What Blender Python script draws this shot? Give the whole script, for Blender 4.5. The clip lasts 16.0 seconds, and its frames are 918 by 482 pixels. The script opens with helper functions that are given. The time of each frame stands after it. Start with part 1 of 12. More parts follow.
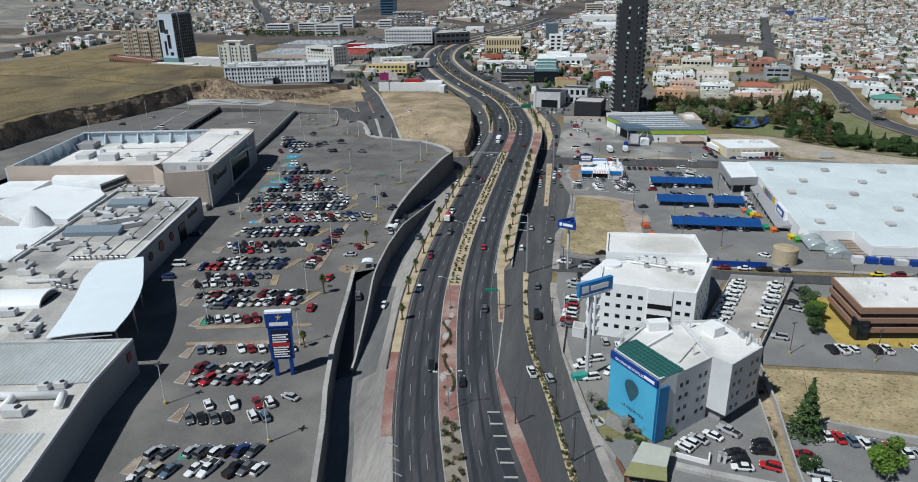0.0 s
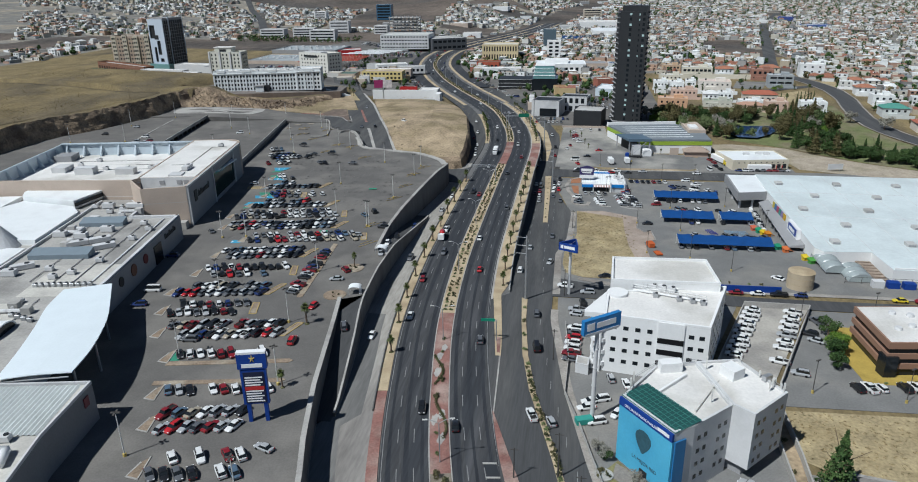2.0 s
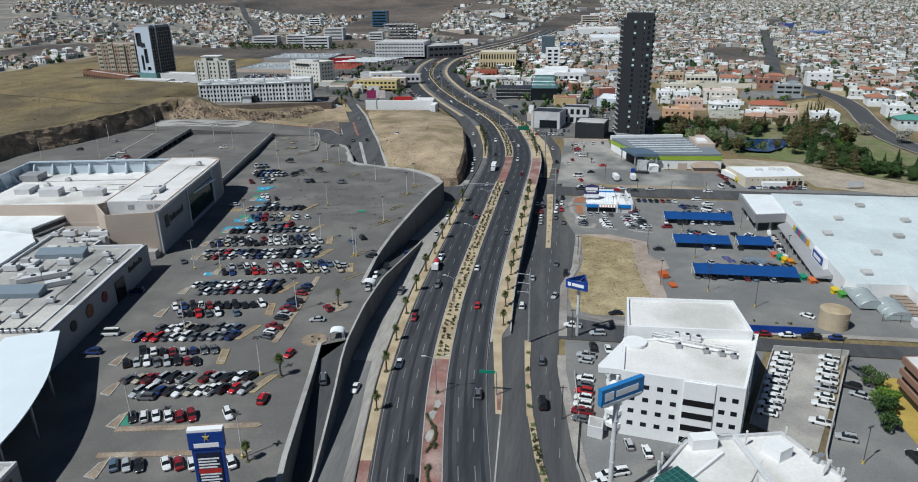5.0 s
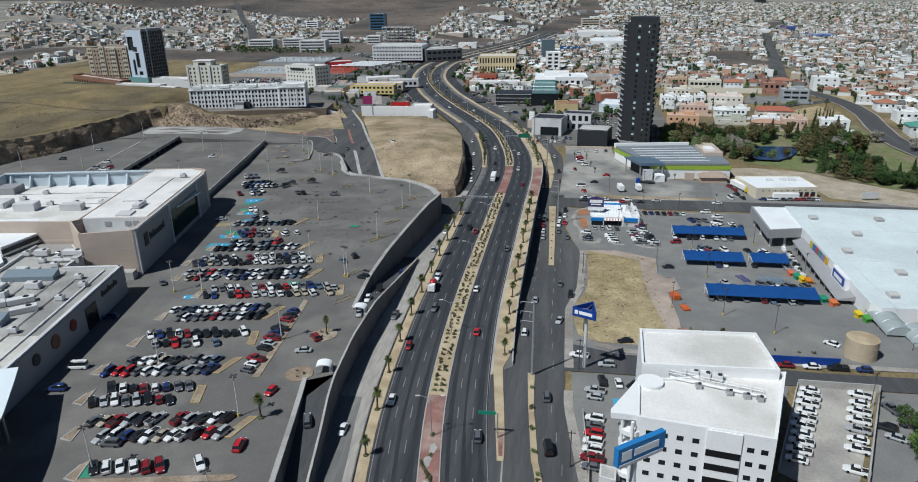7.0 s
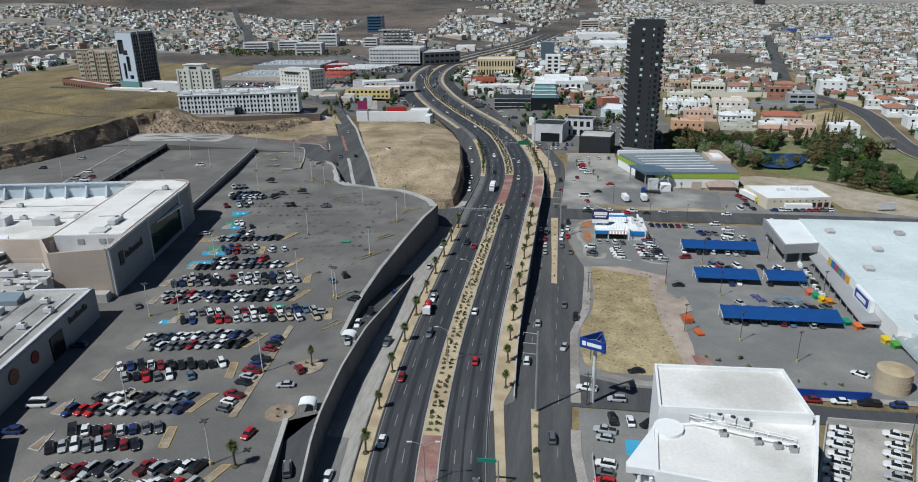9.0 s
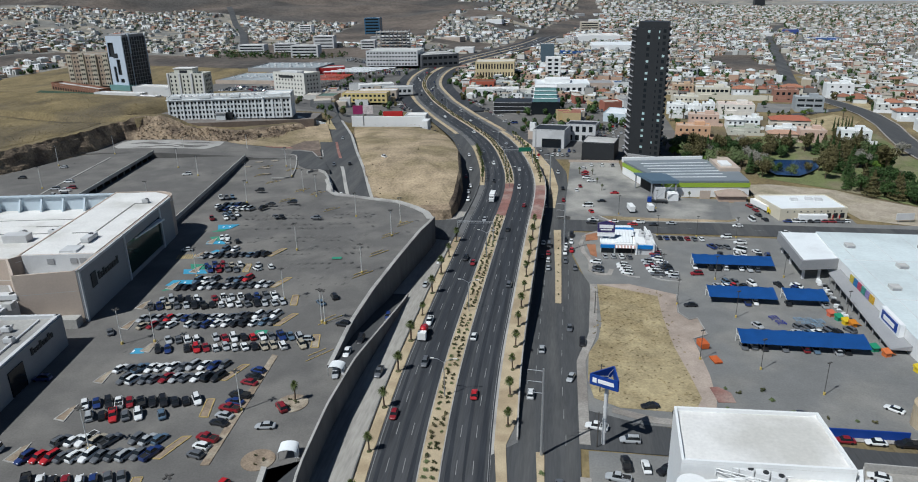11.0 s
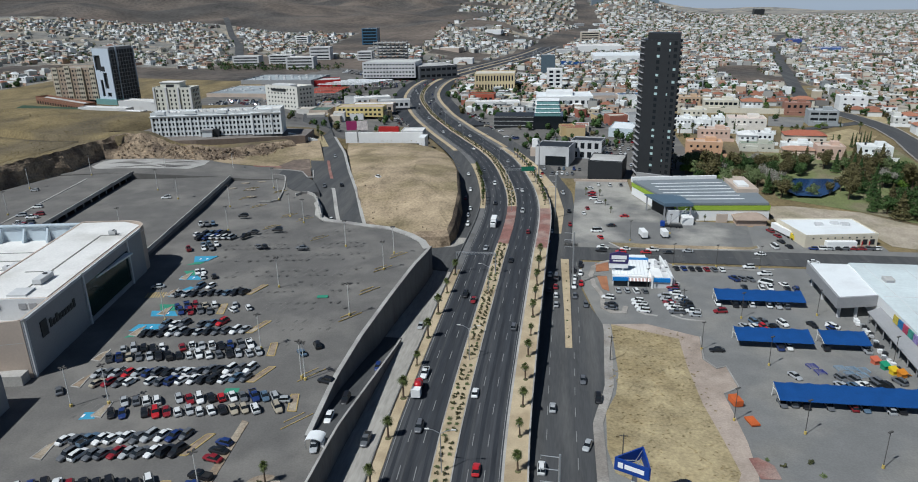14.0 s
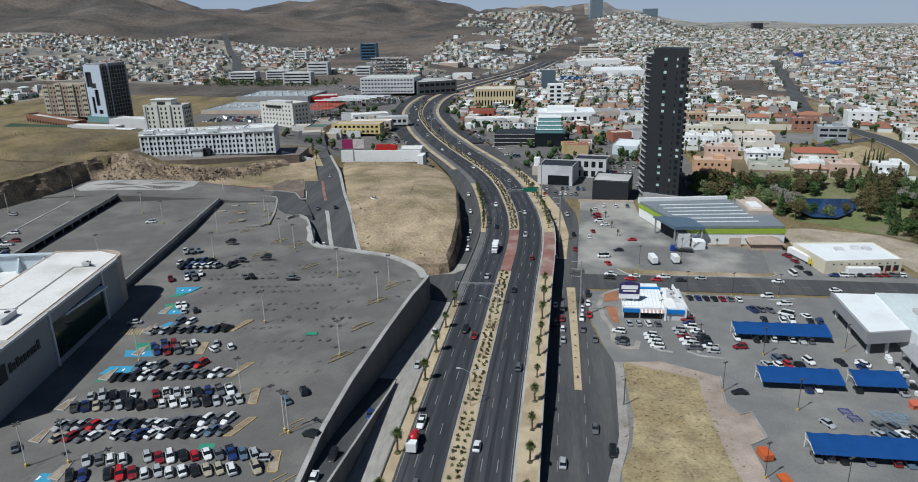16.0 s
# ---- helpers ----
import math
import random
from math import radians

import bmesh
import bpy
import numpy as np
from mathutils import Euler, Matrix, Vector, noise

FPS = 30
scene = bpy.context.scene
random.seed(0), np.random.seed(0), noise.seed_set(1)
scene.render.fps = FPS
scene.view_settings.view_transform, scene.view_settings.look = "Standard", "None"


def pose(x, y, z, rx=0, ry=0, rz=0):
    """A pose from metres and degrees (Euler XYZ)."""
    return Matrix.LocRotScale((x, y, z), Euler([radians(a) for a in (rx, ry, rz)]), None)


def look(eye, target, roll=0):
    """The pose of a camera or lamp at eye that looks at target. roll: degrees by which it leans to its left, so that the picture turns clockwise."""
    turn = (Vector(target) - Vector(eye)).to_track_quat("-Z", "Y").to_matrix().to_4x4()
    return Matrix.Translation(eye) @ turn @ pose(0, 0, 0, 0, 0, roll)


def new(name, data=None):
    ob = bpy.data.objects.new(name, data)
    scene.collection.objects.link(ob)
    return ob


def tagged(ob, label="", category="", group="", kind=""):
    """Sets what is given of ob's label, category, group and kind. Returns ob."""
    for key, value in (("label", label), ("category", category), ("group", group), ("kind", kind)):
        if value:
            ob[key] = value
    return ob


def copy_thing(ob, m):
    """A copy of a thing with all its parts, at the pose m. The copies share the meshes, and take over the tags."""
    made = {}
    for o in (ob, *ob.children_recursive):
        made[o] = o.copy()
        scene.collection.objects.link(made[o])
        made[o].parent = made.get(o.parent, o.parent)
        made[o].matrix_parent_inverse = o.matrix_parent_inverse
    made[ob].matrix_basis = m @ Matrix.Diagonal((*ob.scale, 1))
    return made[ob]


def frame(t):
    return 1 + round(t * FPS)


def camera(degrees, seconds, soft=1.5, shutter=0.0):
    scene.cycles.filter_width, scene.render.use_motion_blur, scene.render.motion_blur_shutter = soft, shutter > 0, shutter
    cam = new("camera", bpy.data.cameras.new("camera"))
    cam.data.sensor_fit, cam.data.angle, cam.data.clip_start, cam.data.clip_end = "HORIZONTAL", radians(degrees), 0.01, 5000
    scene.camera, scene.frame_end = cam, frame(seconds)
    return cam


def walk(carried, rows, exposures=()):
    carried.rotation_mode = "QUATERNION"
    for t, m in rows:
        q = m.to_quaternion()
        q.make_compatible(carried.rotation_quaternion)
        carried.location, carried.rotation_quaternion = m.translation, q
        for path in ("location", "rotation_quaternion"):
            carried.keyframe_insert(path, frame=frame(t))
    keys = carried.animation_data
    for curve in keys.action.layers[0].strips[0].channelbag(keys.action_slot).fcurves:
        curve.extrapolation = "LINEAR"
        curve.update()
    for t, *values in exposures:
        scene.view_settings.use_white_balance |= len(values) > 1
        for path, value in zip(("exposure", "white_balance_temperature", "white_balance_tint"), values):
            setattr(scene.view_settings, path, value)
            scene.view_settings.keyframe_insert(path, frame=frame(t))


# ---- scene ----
cam = camera(67.0, 16.0, soft=1.0)
METRES, EYE, TILT, LEAN, TURN = 129.5, 92.45, 0.5, 4.0, 8.0
ROWS = [
    (0.0, 0.0, 0.0, 0.0, 1.21, -21.84, -3.01),
    (0.5, 0.0011, 0.0286, 0.0005, 1.17, -21.76, -3.01),
    (1.0, 0.0025, 0.0619, 0.0007, 1.11, -21.65, -3.02),
    (1.5, 0.0033, 0.0908, 0.0005, 1.05, -21.57, -3.07),
    (2.0, 0.0049, 0.1241, -0.0004, 1.01, -21.46, -3.12),
    (2.5, 0.0055, 0.1534, -0.0008, 0.98, -21.37, -3.14),
    (3.0, 0.006, 0.1861, -0.001, 0.93, -21.28, -3.13),
    (3.5, 0.0063, 0.2162, -0.0012, 0.88, -21.2, -3.12),
    (4.0, 0.0061, 0.2485, -0.0015, 0.83, -21.13, -3.11),
    (6.5, 0.0072, 0.4005, -0.0017, 0.71, -20.86, -3.12),
    (7.0, 0.0074, 0.4322, -0.0018, 0.68, -20.82, -3.11),
    (7.5, 0.0079, 0.4618, -0.0022, 0.64, -20.78, -3.09),
    (8.0, 0.0084, 0.4933, -0.0027, 0.6, -20.74, -3.12),
    (8.5, 0.0093, 0.5231, -0.0039, 0.57, -20.7, -3.09),
    (9.0, 0.0098, 0.5549, -0.0047, 0.55, -20.66, -3.08),
    (11.5, 0.0121, 0.7105, -0.0076, 0.42, -20.54, -2.99),
    (12.0, 0.0121, 0.7436, -0.008, 0.4, -20.53, -2.98),
    (12.5, 0.0119, 0.7746, -0.0081, 0.39, -20.52, -2.96),
    (13.0, 0.0119, 0.8075, -0.0076, 0.38, -20.4, -2.94),
    (13.5, 0.0117, 0.838, -0.0078, 0.36, -20.11, -2.9),
    (14.0, 0.0117, 0.8711, -0.0084, 0.34, -19.81, -2.87),
    (14.5, 0.0113, 0.9017, -0.0091, 0.32, -19.52, -2.84),
    (15.0, 0.0111, 0.9348, -0.0093, 0.31, -19.24, -2.8),
    (15.5, 0.0113, 0.9662, -0.0096, 0.29, -18.98, -2.76),
    (16.0, 0.0114, 0.9997, -0.0103, 0.26, -18.7, -2.72),
]
walk(cam, [(t, pose(0, 0, EYE, TILT, LEAN, TURN) @ pose(METRES * x, METRES * y, METRES * z, 90 + pitch, roll, yaw)) for t, x, y, z, yaw, pitch, roll in ROWS], [(0.0, 0.0, 6020, 5), (16.0, 0.0, 6020, 5)])

# ---- world, sun, exposure ----
SUN_EL, SUN_AZ = 54.0, 45.8
world = bpy.data.worlds.new("sky")
scene.world = world
world.use_nodes = True
wn = world.node_tree
sky = wn.nodes.new("ShaderNodeTexSky")
sky.sky_type, sky.sun_disc = "NISHITA", False
sky.sun_elevation, sky.sun_rotation = radians(SUN_EL), radians(180 + 90 - SUN_AZ)
sky.altitude, sky.dust_density, sky.ozone_density = 1400, 0.4, 3.0
wn.nodes["Background"].inputs["Strength"].default_value = 0.037
wn.links.new(sky.outputs[0], wn.nodes["Background"].inputs[0])
sun = new("sun", bpy.data.lights.new("sun", "SUN"))
sun.data.energy, sun.data.angle, sun.data.color = 4.1, radians(0.53), (1.0, 0.975, 0.95)
def backdrop():
    """Plain pale blue sky haze far behind the hills."""
    m = bpy.data.materials.new("sky_haze"); m.use_nodes = True
    nt = m.node_tree; nt.nodes.remove(nt.nodes["Principled BSDF"])
    e, g, r = nt.nodes.new("ShaderNodeEmission"), nt.nodes.new("ShaderNodeNewGeometry"), nt.nodes.new("ShaderNodeValToRGB")
    z, mr = nt.nodes.new("ShaderNodeSeparateXYZ"), nt.nodes.new("ShaderNodeMapRange")
    nt.links.new(g.outputs["Position"], z.inputs[0]); nt.links.new(z.outputs["Z"], mr.inputs[0])
    mr.inputs["From Min"].default_value, mr.inputs["From Max"].default_value = 60, 420
    r.color_ramp.elements[0].color, r.color_ramp.elements[1].color = (0.36, 0.41, 0.49, 1), (0.27, 0.36, 0.52, 1)
    nt.links.new(mr.outputs[0], r.inputs[0]); nt.links.new(r.outputs[0], e.inputs[0]); nt.links.new(e.outputs[0], nt.nodes["Material Output"].inputs[0])
    bm = bmesh.new()
    arc = [(4650 * math.sin(a), 4650 * math.cos(a)) for a in np.linspace(-0.95, 0.95, 40)]
    lo, hi = [bm.verts.new((x, y, -60)) for x, y in arc], [bm.verts.new((x, y, 900)) for x, y in arc]
    for i in range(39):
        bm.faces.new((lo[i], lo[i + 1], hi[i + 1], hi[i]))
    me = bpy.data.meshes.new("backdrop"); bm.to_mesh(me); bm.free(); me.materials.append(m)
    ob = new("backdrop", me)
    tagged(ob, "pale blue hazy sky beyond the hills", "sky", kind="structure")
backdrop()
sun.matrix_world = look((0, 0, 300), (300 / math.tan(radians(SUN_EL)) * math.cos(radians(SUN_AZ)), 300 / math.tan(radians(SUN_EL)) * math.sin(radians(SUN_AZ)), 0))

# ---- materials ----
def mat(name, color, rough=0.85, var=0.18, scale=0.4, fine=6.0, bump=0.0, metal=0.0, tint=None, patch=0.0, spec=0.3, island=None, streak=None):
    """Two scales of noise over a base colour; patch mixes in tint as large stains; island varies joined pieces; streak stretches the noise along one axis."""
    m = bpy.data.materials.new(name)
    m.use_nodes = True
    nt, b = m.node_tree, m.node_tree.nodes["Principled BSDF"]
    N = lambda kind: nt.nodes.new(kind)
    geo = N("ShaderNodeNewGeometry")
    vec = geo.outputs["Position"]
    if streak:
        mp = N("ShaderNodeMapping")
        mp.inputs["Scale"].default_value = streak
        nt.links.new(vec, mp.inputs[0])
        vec = mp.outputs[0]
    big, small = N("ShaderNodeTexNoise"), N("ShaderNodeTexNoise")
    for n, s in ((big, scale), (small, fine)):
        n.inputs["Scale"].default_value, n.inputs["Detail"].default_value = s, 4
        nt.links.new(vec, n.inputs["Vector"])
    add = N("ShaderNodeMath"); add.operation = "ADD"
    nt.links.new(big.outputs[0], add.inputs[0]); nt.links.new(small.outputs[0], add.inputs[1])
    ramp = N("ShaderNodeMapRange")
    ramp.inputs["From Min"].default_value, ramp.inputs["From Max"].default_value = 0.6, 1.4
    ramp.inputs["To Min"].default_value, ramp.inputs["To Max"].default_value = 1 - var, 1 + var
    nt.links.new(add.outputs[0], ramp.inputs[0])
    col = N("ShaderNodeRGB")
    col.outputs[0].default_value = (*color, 1)
    src = col.outputs[0]
    if island:
        cr = N("ShaderNodeValToRGB")
        cr.color_ramp.interpolation = "CONSTANT"
        while len(cr.color_ramp.elements) < len(island):
            cr.color_ramp.elements.new(0.5)
        for i, (e, c) in enumerate(zip(cr.color_ramp.elements, island)):
            e.position, e.color = i / len(island), (*c, 1)
        nt.links.new(geo.outputs["Random Per Island"], cr.inputs[0])
        src = cr.outputs[0]
    if tint:
        st = N("ShaderNodeTexNoise")
        st.inputs["Scale"].default_value, st.inputs["Detail"].default_value = scale * 0.35, 6
        nt.links.new(vec, st.inputs["Vector"])
        sr = N("ShaderNodeMapRange")
        sr.inputs["From Min"].default_value, sr.inputs["From Max"].default_value = 0.62 - 0.3 * patch, 0.78 - 0.3 * patch
        nt.links.new(st.outputs[0], sr.inputs[0])
        mx = N("ShaderNodeMix"); mx.data_type = "RGBA"
        nt.links.new(sr.outputs[0], mx.inputs["Factor"])
        nt.links.new(src, mx.inputs["A"])
        mx.inputs["B"].default_value = (*tint, 1)
        src = mx.outputs["Result"]
    mul = N("ShaderNodeVectorMath"); mul.operation = "SCALE"
    nt.links.new(src, mul.inputs[0]); nt.links.new(ramp.outputs[0], mul.inputs["Scale"])
    nt.links.new(mul.outputs[0], b.inputs["Base Color"])
    b.inputs["Roughness"].default_value, b.inputs["Metallic"].default_value = rough, metal
    b.inputs["Specular IOR Level"].default_value = spec
    if bump:
        bp = N("ShaderNodeBump")
        bp.inputs["Strength"].default_value, bp.inputs["Distance"].default_value = 0.6, bump
        nt.links.new(add.outputs[0], bp.inputs["Height"]); nt.links.new(bp.outputs[0], b.inputs["Normal"])
    return m

M_ROAD = mat("asphalt_highway", (0.040, 0.043, 0.049), 0.9, 0.35, 0.5, 2.2, tint=(0.066, 0.067, 0.071), patch=0.5, streak=(1.0, 0.05, 1.0))
M_STREET = mat("asphalt_street", (0.070, 0.071, 0.073), 0.9, 0.24, 0.45, 2.6, tint=(0.098, 0.097, 0.095), patch=0.5, streak=(1.0, 0.07, 1.0))
M_LOT = mat("asphalt_parking", (0.136, 0.129, 0.121), 0.92, 0.20, 0.16, 2.4, tint=(0.184, 0.173, 0.158), patch=0.5)
M_LOTPALE = mat("pale_asphalt_parking", (0.188, 0.186, 0.180), 0.92, 0.20, 0.15, 2.2, tint=(0.235, 0.226, 0.208), patch=0.5)
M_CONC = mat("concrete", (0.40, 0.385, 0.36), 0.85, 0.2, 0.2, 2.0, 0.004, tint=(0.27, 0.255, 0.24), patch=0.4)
M_CONCROAD = mat("concrete_road", (0.34, 0.32, 0.29), 0.88, 0.28, 0.2, 1.6, tint=(0.23, 0.215, 0.2), patch=0.5, streak=(1.0, 0.15, 1.0))
M_WALK = mat("sidewalk_concrete", (0.33, 0.305, 0.275), 0.88, 0.28, 0.25, 2.0, 0.004, tint=(0.24, 0.215, 0.19), patch=0.45)
# Stained concrete, its grey lowered to carry shade on faces turned from the sun.
M_WALLSHADE = mat("retaining_wall_concrete", (0.15, 0.148, 0.145), 0.85, 0.2, 0.3, 2.0, 0.004, tint=(0.11, 0.105, 0.1), patch=0.4, streak=(1, 1, 0.25))
M_SAND = mat("sandy_soil", (0.46, 0.37, 0.245), 0.95, 0.22, 0.3, 3.0, 0.02, tint=(0.36, 0.28, 0.18), patch=0.5)
M_DUST = mat("dusty_planter_soil", (0.27, 0.235, 0.185), 0.95, 0.3, 0.4, 3.0, 0.02, tint=(0.19, 0.165, 0.13), patch=0.5)
M_PAVER = mat("red_paver", (0.25, 0.125, 0.105), 0.9, 0.35, 0.3, 2.5, tint=(0.33, 0.235, 0.20), patch=0.5)
M_GRASS = mat("dry_grass", (0.37, 0.30, 0.175), 0.95, 0.45, 0.2, 1.4, 0.08, tint=(0.28, 0.22, 0.12), patch=0.5)
M_EARTH = mat("bare_earth", (0.36, 0.28, 0.185), 0.95, 0.5, 0.10, 0.9, 0.2, tint=(0.245, 0.195, 0.115), patch=0.6)
M_ROCK = mat("cut_rock", (0.29, 0.22, 0.15), 0.95, 0.6, 0.25, 1.1, 0.5, tint=(0.14, 0.105, 0.078), patch=0.55)
M_WHITE = mat("white_wall_paint", (0.78, 0.78, 0.77), 0.7, 0.05, 0.3, 2.0)
M_ROOF = mat("white_roof_coating", (0.72, 0.70, 0.67), 0.75, 0.12, 0.15, 1.5, tint=(0.55, 0.53, 0.49), patch=0.45)
M_ROOFCREAM = mat("cream_roof_coating", (0.56, 0.54, 0.49), 0.75, 0.16, 0.2, 1.6, tint=(0.42, 0.40, 0.37), patch=0.5)
M_ROOFGREY = mat("grey_roof_coating", (0.50, 0.49, 0.47), 0.8, 0.15, 0.12, 1.0, tint=(0.36, 0.35, 0.33), patch=0.5)
M_METALROOF = mat("white_metal_roof", (0.80, 0.82, 0.82), 0.5, 0.05, 0.2, 2.0, tint=(0.70, 0.71, 0.71), patch=0.4)
M_BEIGE = mat("beige_cladding", (0.50, 0.41, 0.34), 0.8, 0.08, 0.2, 2.0, tint=(0.44, 0.36, 0.30), patch=0.4)
# Panel grey, also lowered to carry shade on the mall's east facade.
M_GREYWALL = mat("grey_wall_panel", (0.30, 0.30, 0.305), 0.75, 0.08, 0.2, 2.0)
M_LIGHTGREY = mat("light_grey_plaster", (0.60, 0.60, 0.60), 0.75, 0.06, 0.25, 2.0, tint=(0.50, 0.50, 0.50), patch=0.4)
M_DARK = mat("dark_panel", (0.028, 0.03, 0.033), 0.5, 0.15, 0.3, 2.0)
M_GLASS = mat("dark_window_glass", (0.014, 0.018, 0.022), 0.16, 0.1, 0.3, 2.0, spec=0.3)
M_TEALGLASS = mat("teal_glass", (0.16, 0.30, 0.30), 0.15, 0.12, 0.2, 2.0, spec=0.6)
M_STEEL = mat("galvanised_steel", (0.45, 0.46, 0.47), 0.45, 0.1, 1.0, 8.0, metal=0.6)
M_POLE = mat("white_pole_paint", (0.66, 0.65, 0.62), 0.6, 0.08, 1.0, 8.0)
M_DARKPOLE = mat("dark_pole_paint", (0.08, 0.075, 0.07), 0.6, 0.1, 1.0, 8.0)
M_LINE = mat("white_road_paint", (0.25, 0.25, 0.245), 0.8, 0.3, 0.5, 4.0)
M_YELLOW = mat("yellow_road_paint", (0.50, 0.38, 0.12), 0.8, 0.15, 0.5, 4.0)
M_BLUE = mat("blue_canopy_fabric", (0.010, 0.062, 0.22), 0.6, 0.18, 0.3, 3.0)
M_SIGNBLUE = mat("blue_sign_panel", (0.012, 0.05, 0.26), 0.45, 0.05, 0.3, 3.0)
M_SIGNWHITE = mat("white_sign_panel", (0.82, 0.82, 0.82), 0.5, 0.03, 0.3, 3.0)
M_SKYBLUE = mat("light_blue_banner", (0.10, 0.42, 0.62), 0.55, 0.08, 0.15, 2.0, tint=(0.07, 0.34, 0.56), patch=0.5)
M_BAYBLUE = mat("blue_bay_paint", (0.06, 0.30, 0.47), 0.8, 0.2, 0.4, 3.0)
M_BAYGREEN = mat("green_bay_paint", (0.05, 0.25, 0.16), 0.8, 0.2, 0.4, 3.0)
M_GREEN = mat("lime_green_panel", (0.30, 0.42, 0.05), 0.6, 0.06, 0.3, 3.0)
M_RED = mat("red_panel", (0.45, 0.03, 0.03), 0.5, 0.06, 0.3, 3.0)
M_BROWN = mat("brown_brick", (0.20, 0.10, 0.065), 0.8, 0.12, 0.3, 3.0)
M_LEAF = mat("dark_green_leaves", (0.040, 0.080, 0.022), 0.75, 0.45, 0.5, 3.0, tint=(0.070, 0.118, 0.034), patch=0.5)
M_LEAFOLIVE = mat("olive_leaves", (0.150, 0.190, 0.080), 0.75, 0.35, 0.5, 3.0)
M_LEAFBROWN = mat("rusty_brown_leaves", (0.112, 0.098, 0.040), 0.75, 0.4, 0.5, 3.0)
M_LEAFBRIGHT = mat("bright_green_leaves", (0.11, 0.19, 0.025), 0.7, 0.4, 0.5, 3.0)
M_TWIG = mat("bare_twigs", (0.30, 0.285, 0.24), 0.9, 0.25, 1.0, 5.0)
M_BARK = mat("brown_bark", (0.12, 0.085, 0.06), 0.9, 0.3, 1.0, 6.0)
M_BUSH = mat("dusty_shrub_leaves", (0.080, 0.086, 0.038), 0.85, 0.5, 0.6, 4.0, tint=(0.135, 0.12, 0.06), patch=0.5)
M_WATER = mat("pond_water", (0.02, 0.05, 0.13), 0.08, 0.1, 0.1, 0.6, spec=0.5)
M_TYRE = mat("black_rubber", (0.02, 0.02, 0.02), 0.85, 0.1, 2, 8)

# ---- small mesh helpers ----
def finish(name, bm, material, parent=None, smooth=False, weld=False):
    me = bpy.data.meshes.new(name)
    if weld:
        bmesh.ops.remove_doubles(bm, verts=bm.verts[:], dist=0.0005)
    bm.normal_update()
    bm.to_mesh(me)
    bm.free()
    for mm in (material if isinstance(material, (list, tuple)) else [material]):
        me.materials.append(mm)
    if smooth:
        me.polygons.foreach_set("use_smooth", [True] * len(me.polygons))
    ob = new(name, me)
    if parent:
        ob.parent = parent
    return ob

def part(name, bm, material, parent, label="", smooth=False):
    ob = finish(name, bm, material, parent, smooth)
    return tagged(ob, label) if label else ob

def thing(name, label, category, group="", kind="", at=None):
    ob = new(name)
    ob.empty_display_size = 0.5
    if at is not None:
        ob.matrix_basis = at
    return tagged(ob, label, category, group, kind)

def prism(bm, poly, z0, z1, mi=0):
    """Upright prism over a counter-clockwise polygon; z1 may be a list, one height a corner."""
    n = len(poly)
    area = sum(poly[i][0] * poly[(i + 1) % n][1] - poly[(i + 1) % n][0] * poly[i][1] for i in range(n))
    if area < 0:
        poly = poly[::-1]
        z1 = z1[::-1] if isinstance(z1, (list, tuple)) else z1
        z0 = z0[::-1] if isinstance(z0, (list, tuple)) else z0
    tops = z1 if isinstance(z1, (list, tuple)) else [z1] * n
    bots = z0 if isinstance(z0, (list, tuple)) else [z0] * n
    lo = [bm.verts.new((x, y, z)) for (x, y), z in zip(poly, bots)]
    hi = [bm.verts.new((x, y, z)) for (x, y), z in zip(poly, tops)]
    fs = [bm.faces.new(hi), bm.faces.new(lo[::-1])]
    for i in range(n):
        fs.append(bm.faces.new((lo[i], lo[(i + 1) % n], hi[(i + 1) % n], hi[i])))
    for f in fs:
        f.material_index = mi
    return fs

def box(bm, x0, x1, y0, y1, z0, z1, mi=0):
    return prism(bm, [(x0, y0), (x1, y0), (x1, y1), (x0, y1)], z0, z1, mi)

def tube(bm, a, b, r0, r1=None, n=8, mi=0, caps=True):
    a, b = Vector(a), Vector(b)
    r1 = r0 if r1 is None else r1
    q = (b - a).to_track_quat("Z", "Y").to_matrix()
    ring = [Vector((math.cos(2 * math.pi * i / n), math.sin(2 * math.pi * i / n), 0)) for i in range(n)]
    A, B = [bm.verts.new(a + q @ (v * r0)) for v in ring], [bm.verts.new(b + q @ (v * r1)) for v in ring]
    for i in range(n):
        bm.faces.new((A[i], A[(i + 1) % n], B[(i + 1) % n], B[i])).material_index = mi
    if caps:
        bm.faces.new(A[::-1]).material_index = mi
        bm.faces.new(B).material_index = mi

def band(bm, left, right, mi=0):
    """Strip of quads between two rows of points, left row on the left of the way."""
    L, R = [bm.verts.new(p) for p in left], [bm.verts.new(p) for p in right]
    for i in range(len(L) - 1):
        bm.faces.new((L[i], R[i], R[i + 1], L[i + 1])).material_index = mi

